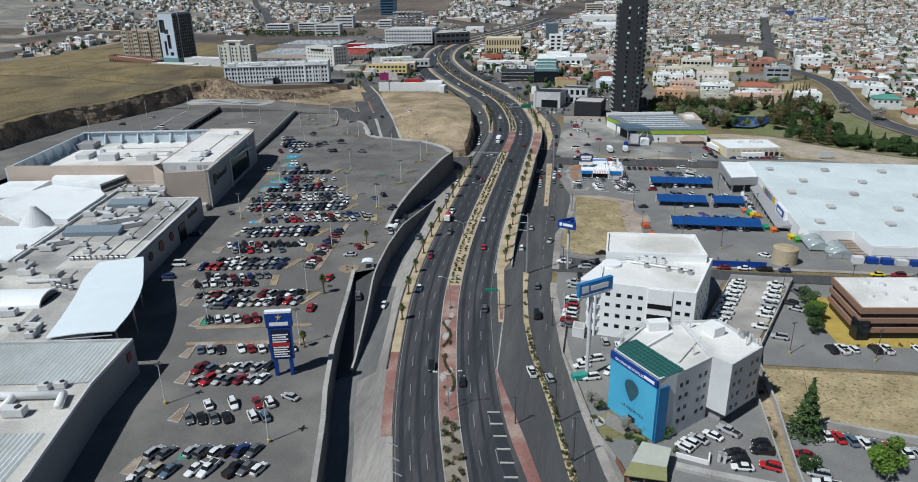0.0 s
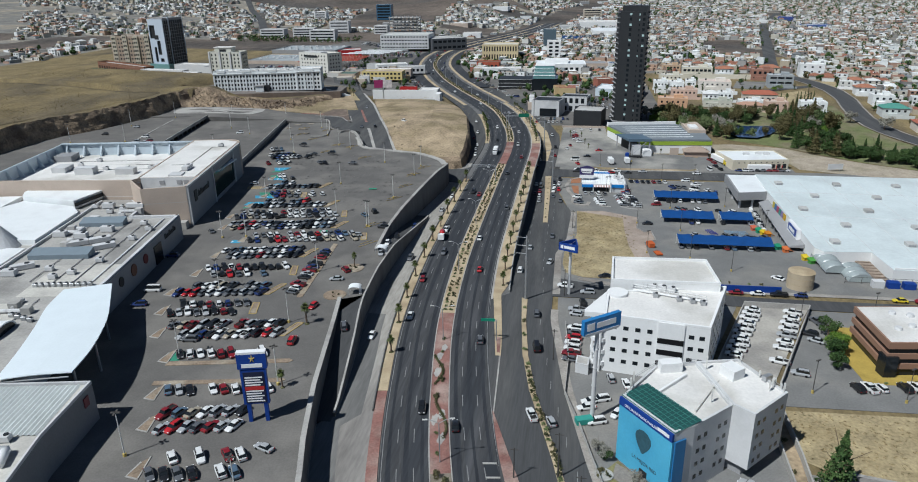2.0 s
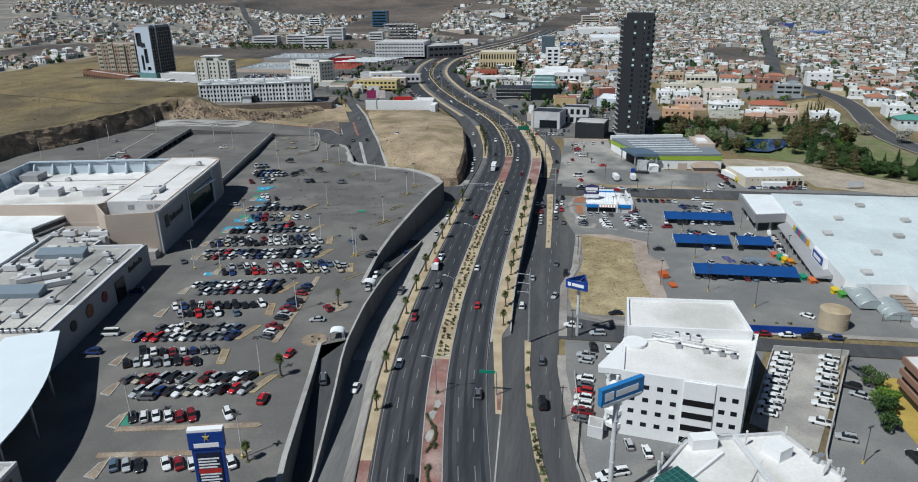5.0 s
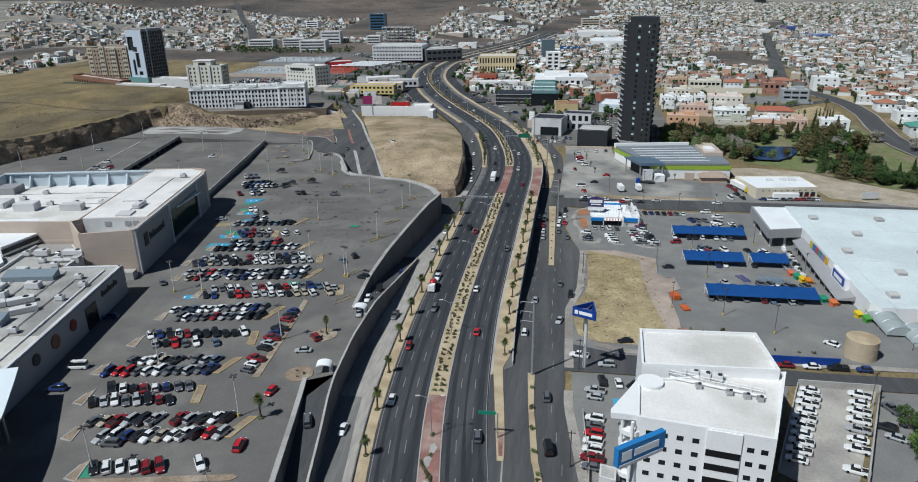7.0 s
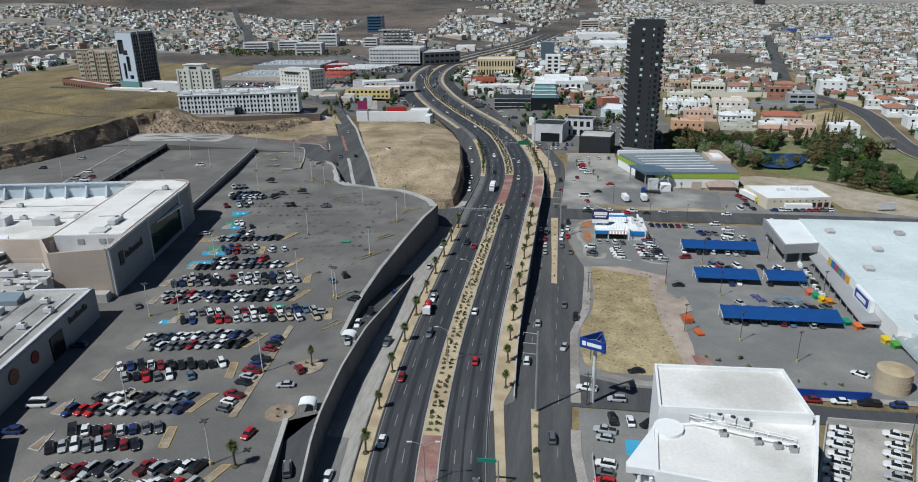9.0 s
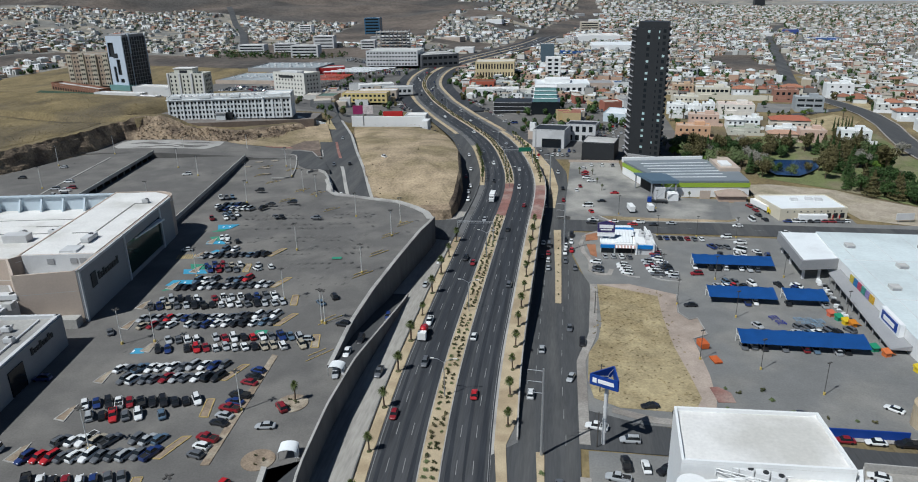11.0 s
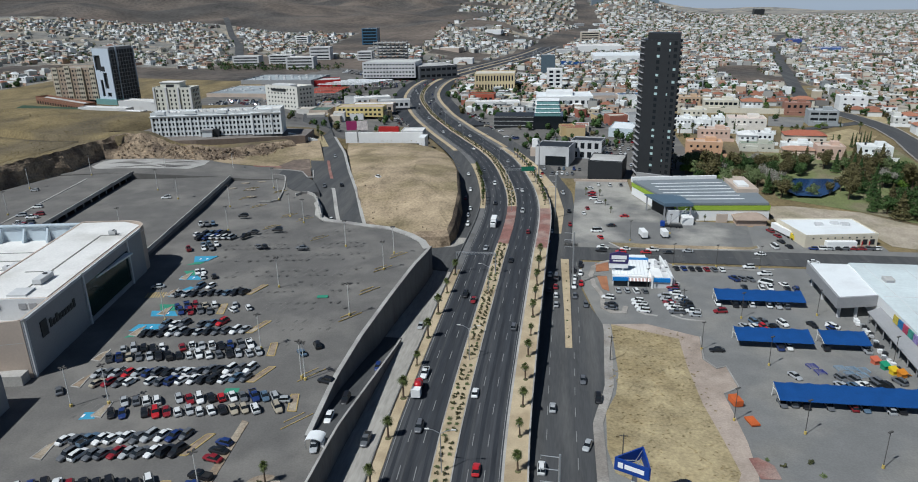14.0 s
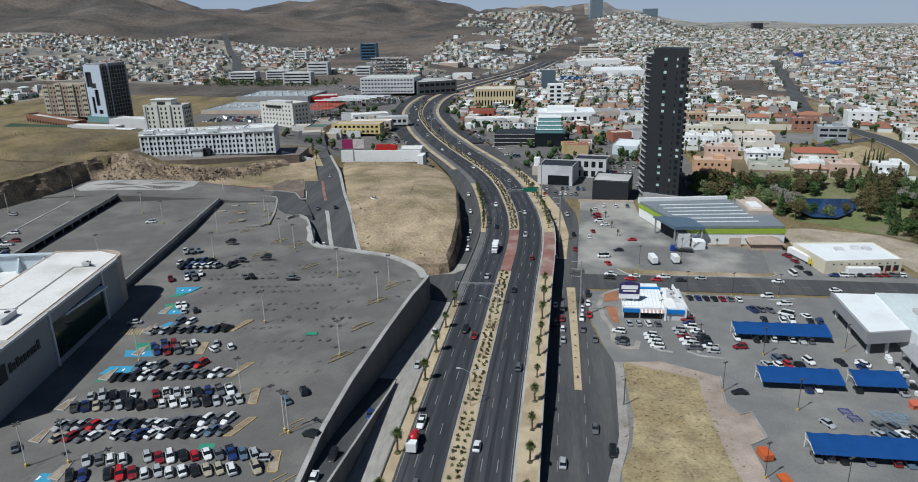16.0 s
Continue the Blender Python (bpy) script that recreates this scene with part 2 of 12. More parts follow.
def curve1(pts):
    """Smooth function through points (y, x)."""
    ys, xs = [p[0] for p in pts], [p[1] for p in pts]
    ms = [0.0] * len(pts)
    for i in range(len(pts)):
        a, b = max(i - 1, 0), min(i + 1, len(pts) - 1)
        ms[i] = (xs[b] - xs[a]) / (ys[b] - ys[a])
    def f(y):
        if y <= ys[0]:
            return xs[0] + ms[0] * (y - ys[0])
        if y >= ys[-1]:
            return xs[-1] + ms[-1] * (y - ys[-1])
        i = max(k for k in range(len(ys) - 1) if ys[k] <= y)
        h = ys[i + 1] - ys[i]
        t = (y - ys[i]) / h
        return (2 * t**3 - 3 * t**2 + 1) * xs[i] + (t**3 - 2 * t**2 + t) * h * ms[i] + (3 * t**2 - 2 * t**3) * xs[i + 1] + (t**3 - t**2) * h * ms[i + 1]
    return f

def lerp1(*pts):
    ys, xs = [p[0] for p in pts], [p[1] for p in pts]
    return lambda y: float(np.interp(y, ys, xs))

# ---- the lie of the land ----
MID = curve1([(40, 2), (80, -11.5), (112, -20.5), (132, -25.4), (158, -30.2), (194, -35), (238, -37.4), (285, -37.6), (354, -37), (422, -36.5), (471, -42.3), (538, -58.6), (633, -98.6), (715, -129.5), (827, -159.2), (955, -167), (1054, -148), (1334, -75), (1630, -32), (2300, 60)])
HWZ = -1.5
RIGHTZ = lerp1((215, -1.5), (255, -4), (300, -7), (400, -8), (470, -6.5), (560, -3), (640, -1.5))
LEFTZ = lerp1((235, -1.5), (345, -7.3), (400, -7.5), (540, -1.5))
LOTZ = 4.5
ANG = radians(10.5)
def P(u, v):
    return (u * math.cos(ANG) - v * math.sin(ANG), u * math.sin(ANG) + v * math.cos(ANG))
def UV(x, y):
    return (x * math.cos(ANG) + y * math.sin(ANG), -x * math.sin(ANG) + y * math.cos(ANG))
def off(y, d):
    """The plan point d metres right of the highway's middle line at y."""
    t = (MID(y + 1) - MID(y - 1)) / 2
    n = math.hypot(1, t)
    return (MID(y) + d / n, y - d * t / n)
def smooth(a, b, x):
    t = min(max((x - a) / (b - a), 0), 1)
    return t * t * (3 - 2 * t)
def mix(a, b, t):
    return a + (b - a) * t
# foot of the rock cut: x along its west side, y along its north side
CUTX = lerp1((150, -296), (311, -294.6), (355, -294.2), (369, -292), (381, -285.2), (397, -280), (416, -275.6), (435, -269.8), (465, -272))
CUTY = lerp1((-300, 465), (-272, 465), (-234, 472), (-205, 477), (-187, 500), (-170, 521), (-160, 560), (-150, 640))
FOOTZ = lerp1((-300, 8.5), (-272, 10.4), (-234, 9), (-205, 7.6), (-187, 5), (-170, 2))
def hill_top(x, y):
    """Height of the grassy hill above the rock cut."""
    z = 20.5 + 5.5 * smooth(-290, -400, x) + 1.0 * noise.noise((x / 45, y / 45, 3)) + 0.5 * noise.noise((x / 13, y / 13, 5))
    z = mix(z, 12.2, smooth(-264, -240, x))
    z = mix(z, 9.8, smooth(-236, -205, x))
    z = mix(z, 3.0, smooth(-200, -168, x))
    z = mix(z, 10.0, smooth(498, 508, y) * smooth(-300, -285, x) * smooth(-170, -190, x))
    return mix(z, 12.5, smooth(540, 640, y) * smooth(-190, -230, x))
def land(x, y):
    """Height of the open ground."""
    d = x - MID(y)
    right = RIGHTZ(y) if y < 640 else -1.5
    right += 0.6 * noise.noise((x / 90, y / 90, 0)) * smooth(560, 800, y)
    # far plain on the right sinks a little, foothills rise on the left
    dist = math.hypot(x, y)
    right += -10 * smooth(900, 3000, y) * smooth(0, 900, x) + 18 * smooth(1500, 4500, y) * smooth(1200, -600, x)
    hill = hill_top(x, y)
    left = mix(hill, 4 + 0.008 * max(0, y - 700) + 0.03 * max(0, -x - 400), smooth(600, 760, y))
    left = mix(left, -2.0, smooth(-170, -70, d) * smooth(560, 640, y))
    if y < 600:
        low = mix(-11, -2.6, smooth(470, 600, y))
        rise = max(smooth(4, 9, CUTX(y) - x) if y < 470 else 0, smooth(17, 25, y - CUTY(x)) if x > -266 else smooth(6, 12, y - CUTY(x)))
        z = right if d > 18 else mix(low, left, rise * smooth(-150, -172, x))
    else:
        z = mix(left, right, smooth(-46, -18, d))
        z = mix(z, -2.6, smooth(-44, -30, d) * smooth(50, 34, d))
    # mountains
    if y > 1300 or x < -700:
        az = math.atan2(x + 40, y)
        west = smooth(0.30, -0.10, az)
        far = smooth(1500, 3400, dist) * west
        ridge = 0.45 + 0.9 * noise.fractal((x / 800, y / 800, 7), 1.0, 2.1, 5) + 0.42 * noise.noise((x / 240, y / 240, 1)) + 0.16 * noise.noise((x / 95, y / 95, 4))
        gully = noise.ridged_multi_fractal((x / 520, y / 520, 13), 1.0, 2.2, 4, 1.0, 2.0)
        z += far * (6 + 92 * max(ridge, -0.12) + 20 * gully * smooth(1900, 2800, dist)) * smooth(0.36, -0.2, az)
        z += 55 * smooth(-0.05, -0.5, az) * smooth(1500, 2600, dist) * smooth(4600, 2800, dist) * (0.6 + noise.noise((x / 300, y / 300, 21)))
        z += 26 * math.exp(-((x + 260) / 190) ** 2 - ((y - 1850) / 230) ** 2) + 60 * math.exp(-((x - 230) / 170) ** 2 - ((y - 2900) / 260) ** 2)
        z += 95 * smooth(4250, 4700, y) * max(0, 0.35 + noise.noise((x / 600, 5, 0)))
    return z
HILLROAD = lerp1((1090, -480), (1403, -627), (1562, -714), (1890, -887))
TOWNROAD = lerp1((400, 246), (440, 221), (475, 207.8), (492, 202), (512, 199), (536, 199), (566, 203.3), (604, 211), (642, 213.8), (674, 212.2), (706, 207.4), (730, 200), (765, 196), (1466, 352), (2000, 520))
def built_up(x, y):
    """How densely built the town is at a place, 0 to 1."""
    d = x - MID(y) if y < 2300 else x - 60
    n = noise.noise((x / 130, y / 130, 11))
    if d > 0:
        if 440 < y < 760 and x > TOWNROAD(y) + 14:
            return 0 if x < TOWNROAD(y) + 31 and y < 660 else 0.95
        if (y < 560 + 0.85 * (x - 40) or y < 745) and y < 765 and 58 < x < 262:
            return 0
        if y < 545 or d < 34 or abs(x - TOWNROAD(y)) < 11:
            return 0
        if 216 < x < 300 and 590 < y < 690 and n > -0.2:
            return 0
        if x < 64 and y < 700:
            return 0
        if 80 < x < 320 and y < 545 + 0.2 * (x - 80):
            return 0
        return 0.9 if n > -0.42 else 0.0
    if y < 640 or d > -40 or (y < 1030 and x > -440) or (1080 < y < 1890 and abs(x - HILLROAD(y)) < 17):
        return 0
    if y < 1000:
        return 0.6 if x < -600 and n > -0.1 else 0
    if y < 1180 and x > -500:
        return 0
    if y < 1700 and x < -420 - 0.1 * (y - 1000):
        return 0.8 if n > -0.12 else 0.1
    if y > 2300 and x > -350 and n > -0.1:
        return 0.7
    return 0.6 if (d > -260 and n > -0.1 and y < 2300) else 0
def paved(x, y):
    """Asphalt of the commercial strips beside the highway."""
    d = x - MID(y)
    if 640 < y < 1040 and d < -18 and x > -385 + 0.15 * (y - 640):
        return not (x < -300 and y < 690)
    if 572 < y <= 640 and d < -18 and x > -240 and y > CUTY(x) + 40:
        return True
    return (496 < y < 700 and 14 < d and x < 62) or (700 <= y < 900 and 14 < d < 90)

# ---- ground sheet ----
def ground():
    def lines(dense, step, far, grow):
        a, b = dense
        out = list(np.arange(a, b + 0.1, step))
        s, x = step, b
        while x < far[1]:
            s = min(s * grow, 50); x += s; out.append(min(x, far[1]))
        s, x = step, a
        while x > far[0]:
            s = min(s * grow, 50); x -= s; out.insert(0, max(x, far[0]))
        return out
    xs, ys = lines((-420, 160), 5, (-3200, 3600), 1.09), lines((40, 650), 5, (-500, 4750), 1.06)
    verts = [(x, y, land(x, y) - 0.15) for y in ys for x in xs]
    w = len(xs)
    faces = [(j * w + i, j * w + i + 1, (j + 1) * w + i + 1, (j + 1) * w + i) for j in range(len(ys) - 1) for i in range(w - 1)]
    me = bpy.data.meshes.new("ground")
    me.from_pydata(verts, [], faces)
    me.materials.append(M_HILL)
    me.materials.append(M_TOWNGROUND)
    me.polygons.foreach_set("use_smooth", [True] * len(faces))
    me.materials.append(M_SCRUB)
    me.materials.append(M_LOT)
    def pick(x, y):
        if paved(x, y):
            return 3
        if y > 545 and built_up(x, y) > 0:
            return 1
        return 2 if y > 880 or x < -640 else 0
    me.polygons.foreach_set("material_index", [pick(verts[f[0]][0], verts[f[0]][1]) for f in faces])
    return tagged(new("ground", me), "dry tan grassland and bare earth rising to hills", "ground", kind="structure")

M_HILL = mat("dry_hill_grass", (0.205, 0.158, 0.080), 0.95, 0.5, 0.08, 0.9, 0.6, tint=(0.135, 0.108, 0.066), patch=0.5, streak=(1.0, 0.45, 1.0))
M_SCRUB = mat("brown_scrub_hill", (0.132, 0.107, 0.088), 0.95, 0.6, 0.012, 0.12, 4.0, tint=(0.075, 0.068, 0.062), patch=0.6)
M_TOWNGROUND = mat("town_ground", (0.19, 0.182, 0.165), 0.95, 0.45, 0.05, 0.4, tint=(0.33, 0.285, 0.22), patch=0.5)
ground()

# ---- the highway on its embankment ----
YS = [float(y) for y in np.concatenate([np.arange(40, 700, 6), np.arange(700, 2300, 25)])]
def strip(name, y0, y1, dl, dr, z, material, label, category, skirt=0.0, step=6):
    """A slab along the highway between offsets dl and dr (numbers or functions of y)."""
    n = max(2, int((y1 - y0) / step) + 1)
    bm = bmesh.new()
    f = lambda v, y: v(y) if callable(v) else v
    L, R = [], []
    for y in np.linspace(y0, y1, n):
        L.append((*off(y, f(dl, y)), f(z, y))); R.append((*off(y, f(dr, y)), f(z, y)))
    band(bm, L, R)
    if skirt:
        k = f(skirt, y0)
        dn = lambda row: [(x, y, zz - skirt) for x, y, zz in row]
        band(bm, dn(L), L); band(bm, R, dn(R))
        for i in (0, -1):
            q = [bm.verts.new(p) for p in (L[i], R[i], dn(R)[i], dn(L)[i])]
            bm.faces.new(q if i else q[::-1])
    return tagged(finish(name, bm, material, weld=True), label, category, kind="structure")

UNDER0, UNDER1 = 372, 403
# Embankment and deck sides: shade is painted in through the darkened wall concrete.
strip("embankment_south", -120, UNDER0, -15.5, 18.2, HWZ - 0.05, M_WALLSHADE, "grey concrete retaining walls under the highway", "embankment", 9.5)
strip("embankment_north", UNDER1, 2300, -15.5, 18.2, HWZ - 0.05, M_WALLSHADE, "grey concrete embankment under the highway", "embankment", 9.5, 12)
strip("bridge_deck", UNDER0 - 0.5, UNDER1 + 0.5, -15.5, 18.2, HWZ - 0.04, M_WALLSHADE, "concrete bridge deck over the cross street", "bridge", 1.4)
strip("road_southbound", -120, 2300, -12.5, -2.1, HWZ, M_ROAD, "dark asphalt three lane carriageway", "road", 0.03)
strip("road_northbound", -120, 2300, 2.1, 12.5, HWZ, M_ROAD, "dark asphalt three lane carriageway", "road", 0.03)
strip("median_planter", 199, 375, -2.1, 2.1, HWZ + 0.14, M_SAND, "sandy raised median with rows of shrubs", "median", 0.2)
strip("median_planter_far", 428, 1300, -2.1, 2.1, HWZ + 0.14, M_SAND, "sandy raised median with rows of shrubs", "median", 0.2, 12)
strip("median_paving", 128, 199, -2.1, 2.1, HWZ + 0.13, M_PAVER, "reddish paved median", "median", 0.2)
strip("median_planter_near", -120, 128, -2.1, 2.1, HWZ + 0.14, M_DUST, "sandy raised median with shrubs", "median", 0.2)
strip("median_bridge", 375, 428, -2.1, 2.1, HWZ + 0.13, M_PAVER, "reddish paved median on the bridge", "median", 0.2)
for y0, y1, s in ((60, 375, -1), (60, 375, 1), (428, 1000, -1), (428, 1000, 1)):
    strip("median_kerb", y0, y1, s * 2.25 - 0.12, s * 2.25 + 0.12, HWZ + 0.16, M_CONC, "pale concrete kerb", "kerb", 0.2)
strip("verge_west", 158, 345, -15.4, -12.7, HWZ + 0.12, M_SAND, "sandy verge with palms", "verge", 0.2)
strip("verge_west_paving", 124, 157.9, -15.2, -12.8, HWZ + 0.12, M_PAVER, "reddish paved verge", "verge", 0.2)
strip("verge_east", 213, UNDER0, 13.1, lerp1((213, 15.6), (222, 18.0), (400, 18.0)), HWZ + 0.12, M_SAND, "sandy verge with palms", "verge", 0.2)
strip("verge_east_bridge", UNDER0, 425, 13.1, 18.0, HWZ + 0.12, M_PAVER, "pale reddish paved verge on the bridge", "verge", 0.2)
strip("verge_east_north", 425, 560, 13.1, lerp1((425, 18), (560, 16)), HWZ + 0.12, M_SAND, "sandy verge with palms", "verge", 0.2)
strip("verge_west_north", 425, 520, -15.4, -12.7, HWZ + 0.12, M_SAND, "sandy verge with palms", "verge", 0.2)
for sgn, far_side in ((-1, "west"), (1, "east")):
    lo, hi = sorted((sgn * 15.6, sgn * 18.4))
    strip("verge_" + far_side + "_far", 560, 1500, lo, hi, HWZ + 0.1, M_SAND, "sandy median between highway and frontage road", "median", 1.5, 12)
    lo, hi = sorted((sgn * 18.4, sgn * 28.5))
    strip("frontage_" + far_side + "_far", 640, 1500, lo, hi, HWZ + 0.02, M_ROAD, "dark asphalt frontage road beside the highway", "road", 1.5, 12)
strip("shoulder_west", -120, 124, -15.4, -12.6, HWZ + 0.02, M_CONCROAD, "grey concrete shoulder with hatching", "road", 0.1)
strip("edge_strip", 120, 560, 12.5, 13.1, HWZ + 0.03, M_CONC, "pale concrete gutter strip", "gutter", 0.05)
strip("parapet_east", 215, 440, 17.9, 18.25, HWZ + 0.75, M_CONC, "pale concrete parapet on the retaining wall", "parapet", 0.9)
strip("parapet_west", 150, 440, -15.6, -15.3, HWZ + 0.5, M_WALLSHADE, "low dark concrete parapet", "parapet", 0.7)

# ---- east frontage road ----
KERB = lerp1((-120, 82), (60, 26), (116, 9), (136, 4.6), (162, -0.3), (198, -4.7), (212, -4.7), (257, -4.8), (275, -1), (316, 0.8), (330, -3), (345, -5.6), (424, -6.5), (473, -8.2), (538, -24), (633, -67), (715, -104))
def east(name, y0, y1, fl, fr, dz, material, label, category, skirt=0.15, step=5):
    bm = bmesh.new()
    L, R = [], []
    for y in np.linspace(y0, y1, max(2, int((y1 - y0) / step) + 1)):
        z = RIGHTZ(y) + dz
        L.append((fl(y), y, z)); R.append((fr(y), y, z))
    band(bm, L, R)
    for A, B in ((L, None), (None, R)):
        if A:
            band(bm, [(x, y, z - skirt) for x, y, z in A], A)
        else:
            band(bm, B, [(x, y, z - skirt) for x, y, z in B])
    return tagged(finish(name, bm, material, weld=True), label, category, kind="structure")
WALLX = lambda y: off(y, 18.2)[0] if y > 214 else off(y, 12.6)[0]
east("frontage_east", -120, 640, WALLX, KERB, 0.04, M_STREET, "grey asphalt frontage road with worn patches", "road")
east("planter_south", 100, 176, lerp1((100, 5.5), (115, 1.7), (135, -2.3), (161, -8.8), (176, -11.2)), lerp1((100, 7), (115, 3.2), (135, -1.0), (161, -7.3), (176, -9.8)), 0.2, M_SAND, "narrow sandy planter with shrubs", "planter")
east("planter_mid", 176, 212, lerp1((176, -11.4), (197, -13.2), (212, -14.2)), lerp1((176, -9.9), (197, -11.9), (212, -12.4)), 0.2, M_SAND, "narrow sandy planter", "planter")
east("nose_paving", 96, 151, lerp1((96, -1.6), (112.5, -6.4), (123.5, -10.4), (133.9, -13.2), (148.6, -16.2), (151, -16.6)), lerp1((96, 1.4), (112.8, -3.8), (124, -7.3), (134.3, -10.9), (151, -16.4)), 0.16, M_PAVER, "red paved island between highway and slip road", "island")
east("nose_sand", 176, 214, lerp1((176, -18.6), (184, -19.6), (210, -22.8), (214, -23.4)), lerp1((176, -17.2), (184, -17.6), (210, -20.4), (214, -20.8)), 0.16, M_SAND, "narrow sandy island between highway and slip road", "island")
east("nose_red", 177.5, 186, lerp1((177, -18.3), (186, -19.4)), lerp1((177, -17.5), (186, -18.2)), 0.2, M_PAVER, "red paved spot on the island", "island")
east("nose_kerb", 150, 176, lerp1((150, -16.4), (176, -17.6)), lerp1((150, -16.1), (176, -17.2)), 0.12, M_CONC, "thin pale kerb of the slip road", "kerb")
east("median_east", 299, 376, lerp1((299, -11.4), (323, -11.8), (376, -13.4)), lerp1((299, -9.4), (323, -9.6), (376, -10.2)), 0.2, M_SAND, "sandy median with small shrubs", "median")
east("median_east_north", 408, 560, lerp1((408, -16.4), (441, -17.5), (478, -21.5), (530, -36), (560, -47)), lerp1((408, -13.4), (441, -12.2), (478, -16), (530, -30), (560, -42)), 0.2, M_SAND, "sandy median between the roads", "median")
east("sidewalk_east", 216, 317, lambda y: KERB(y) - 0.2, lambda y: KERB(y) + 2.2, 0.17, M_WALK, "pale concrete sidewalk", "sidewalk")
east("sidewalk_south", -120, 205, lambda y: KERB(y) - 0.2, lambda y: KERB(y) + 2.0, 0.17, M_WALK, "pale concrete sidewalk", "sidewalk")

# ---- west frontage road, ramps and the parking plateau ----
WALL_N = lerp1((231, -65.6), (255, -67.3), (277, -67.2), (307, -65.5), (340, -63), (355, -62.2))
WALL_M = lerp1((145, -52.2), (160, -54.2), (174, -56.2), (187, -58.4), (196, -59.5), (214, -60.7), (232, -60.5), (292, -60.2))
WALL_S = lerp1((-120, 26), (50, -28), (70, -36), (97, -44), (115, -48.6), (127, -52.3), (146, -57), (163, -60.2), (176, -62.6), (192, -65.8))
def west(name, y0, y1, fl, fr, zf, material, label, category, skirt=0.2, step=5):
    bm = bmesh.new()
    L, R = [], []
    for y in np.linspace(y0, y1, max(2, int((y1 - y0) / step) + 1)):
        L.append((fl(y), y, zf(y))); R.append((fr(y), y, zf(y)))
    band(bm, L, R)
    band(bm, [(x, y, z - skirt) for x, y, z in L], L)
    band(bm, R, [(x, y, z - skirt) for x, y, z in R])
    for row in ((L[0], R[0]), (R[-1], L[-1])):
        q = [bm.verts.new(p) for p in (row[0], (row[0][0], row[0][1], row[0][2] - skirt), (row[1][0], row[1][1], row[1][2] - skirt), row[1])]
        bm.faces.new(q)
    return tagged(finish(name, bm, material, weld=True), label, category, kind="structure")
FRONTL = lambda y: WALL_S(y) - 0.3 if y < 145 else WALL_M(y) - 0.3 if y < 290 else WALL_N(min(y, 355)) - 0.3
west("frontage_west", -120, 400, FRONTL, lambda y: off(y, -15.4)[0], LEFTZ, M_CONCROAD, "pale worn concrete frontage road", "road", 0.3)
strip("frontage_west_north", 398, 640, lerp1((398, -26), (470, -25.5), (640, -22)), -15.4, LEFTZ, M_STREET, "grey asphalt frontage road", "road", 0.4)
west("frontage_west_lane", -120, 196, lambda y: FRONTL(y) + 0.7, lambda y: FRONTL(y) + 6.2, lambda y: LEFTZ(y) + 0.012, mat("grey_worn_lane", (0.205, 0.20, 0.19), 0.9, 0.25, 0.3, 2.0, tint=(0.15, 0.147, 0.142), patch=0.5, streak=(1.0, 0.1, 1.0)), "grey worn lane of the frontage road", "road", 0.01)
RAMP1 = lerp1((228, LOTZ), (236, LOTZ - 0.2), (290, -4.3), (296, -4.6))
RAMP2 = lerp1((142, -1.45), (148, -1.3), (186, LOTZ - 0.3), (194, LOTZ))
west("ramp_north", 228, 296, lambda y: WALL_N(y) + 0.2, lambda y: WALL_M(min(y, 292)) - 0.3, RAMP1, M_STREET, "grey concrete ramp down to the frontage road", "ramp", 7)
west("ramp_south", 142, 196, lambda y: WALL_S(y) + 0.2, lambda y: WALL_M(max(y, 145)) - 0.3, RAMP2, M_STREET, "grey concrete ramp down to the frontage road", "ramp", 7)
# Wall faces use the concrete darkened for shade; copings keep the plain pale one.
west("retaining_ramp_north", 230, 293, lambda y: WALL_M(y) - 0.35, lambda y: WALL_M(y) + 0.15, lambda y: RAMP1(y) + 0.95, M_WALLSHADE, "concrete parapet wall of the ramp", "parapet", 7.5)
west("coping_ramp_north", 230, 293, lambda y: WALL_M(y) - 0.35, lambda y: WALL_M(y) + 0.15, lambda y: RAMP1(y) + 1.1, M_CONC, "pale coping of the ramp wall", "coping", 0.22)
west("retaining_ramp_south", 144, 190, lambda y: WALL_M(y) - 0.35, lambda y: WALL_M(y) + 0.15, lambda y: RAMP2(y) + 0.95, M_WALLSHADE, "concrete parapet wall of the ramp", "parapet", 7.5)
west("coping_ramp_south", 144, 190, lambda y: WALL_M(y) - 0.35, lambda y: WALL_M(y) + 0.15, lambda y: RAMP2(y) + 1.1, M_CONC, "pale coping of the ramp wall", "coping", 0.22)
west("retaining_middle", 189.9, 230.1, lambda y: WALL_M(y) - 0.35, lambda y: WALL_M(y) + 0.15, lambda y: LOTZ + 0.95, M_WALLSHADE, "concrete retaining wall with parapet", "parapet", 7.5)
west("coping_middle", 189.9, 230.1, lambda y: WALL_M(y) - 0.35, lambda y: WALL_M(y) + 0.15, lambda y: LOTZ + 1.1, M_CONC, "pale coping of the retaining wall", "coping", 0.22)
west("retaining_north", 231, 355, lambda y: WALL_N(y) - 0.9, lambda y: WALL_N(y) + 0.25, lambda y: LOTZ + 0.75 - 1.6 * smooth(330, 355, y), M_WALLSHADE, "pale concrete top of the tall retaining wall", "parapet", 13)
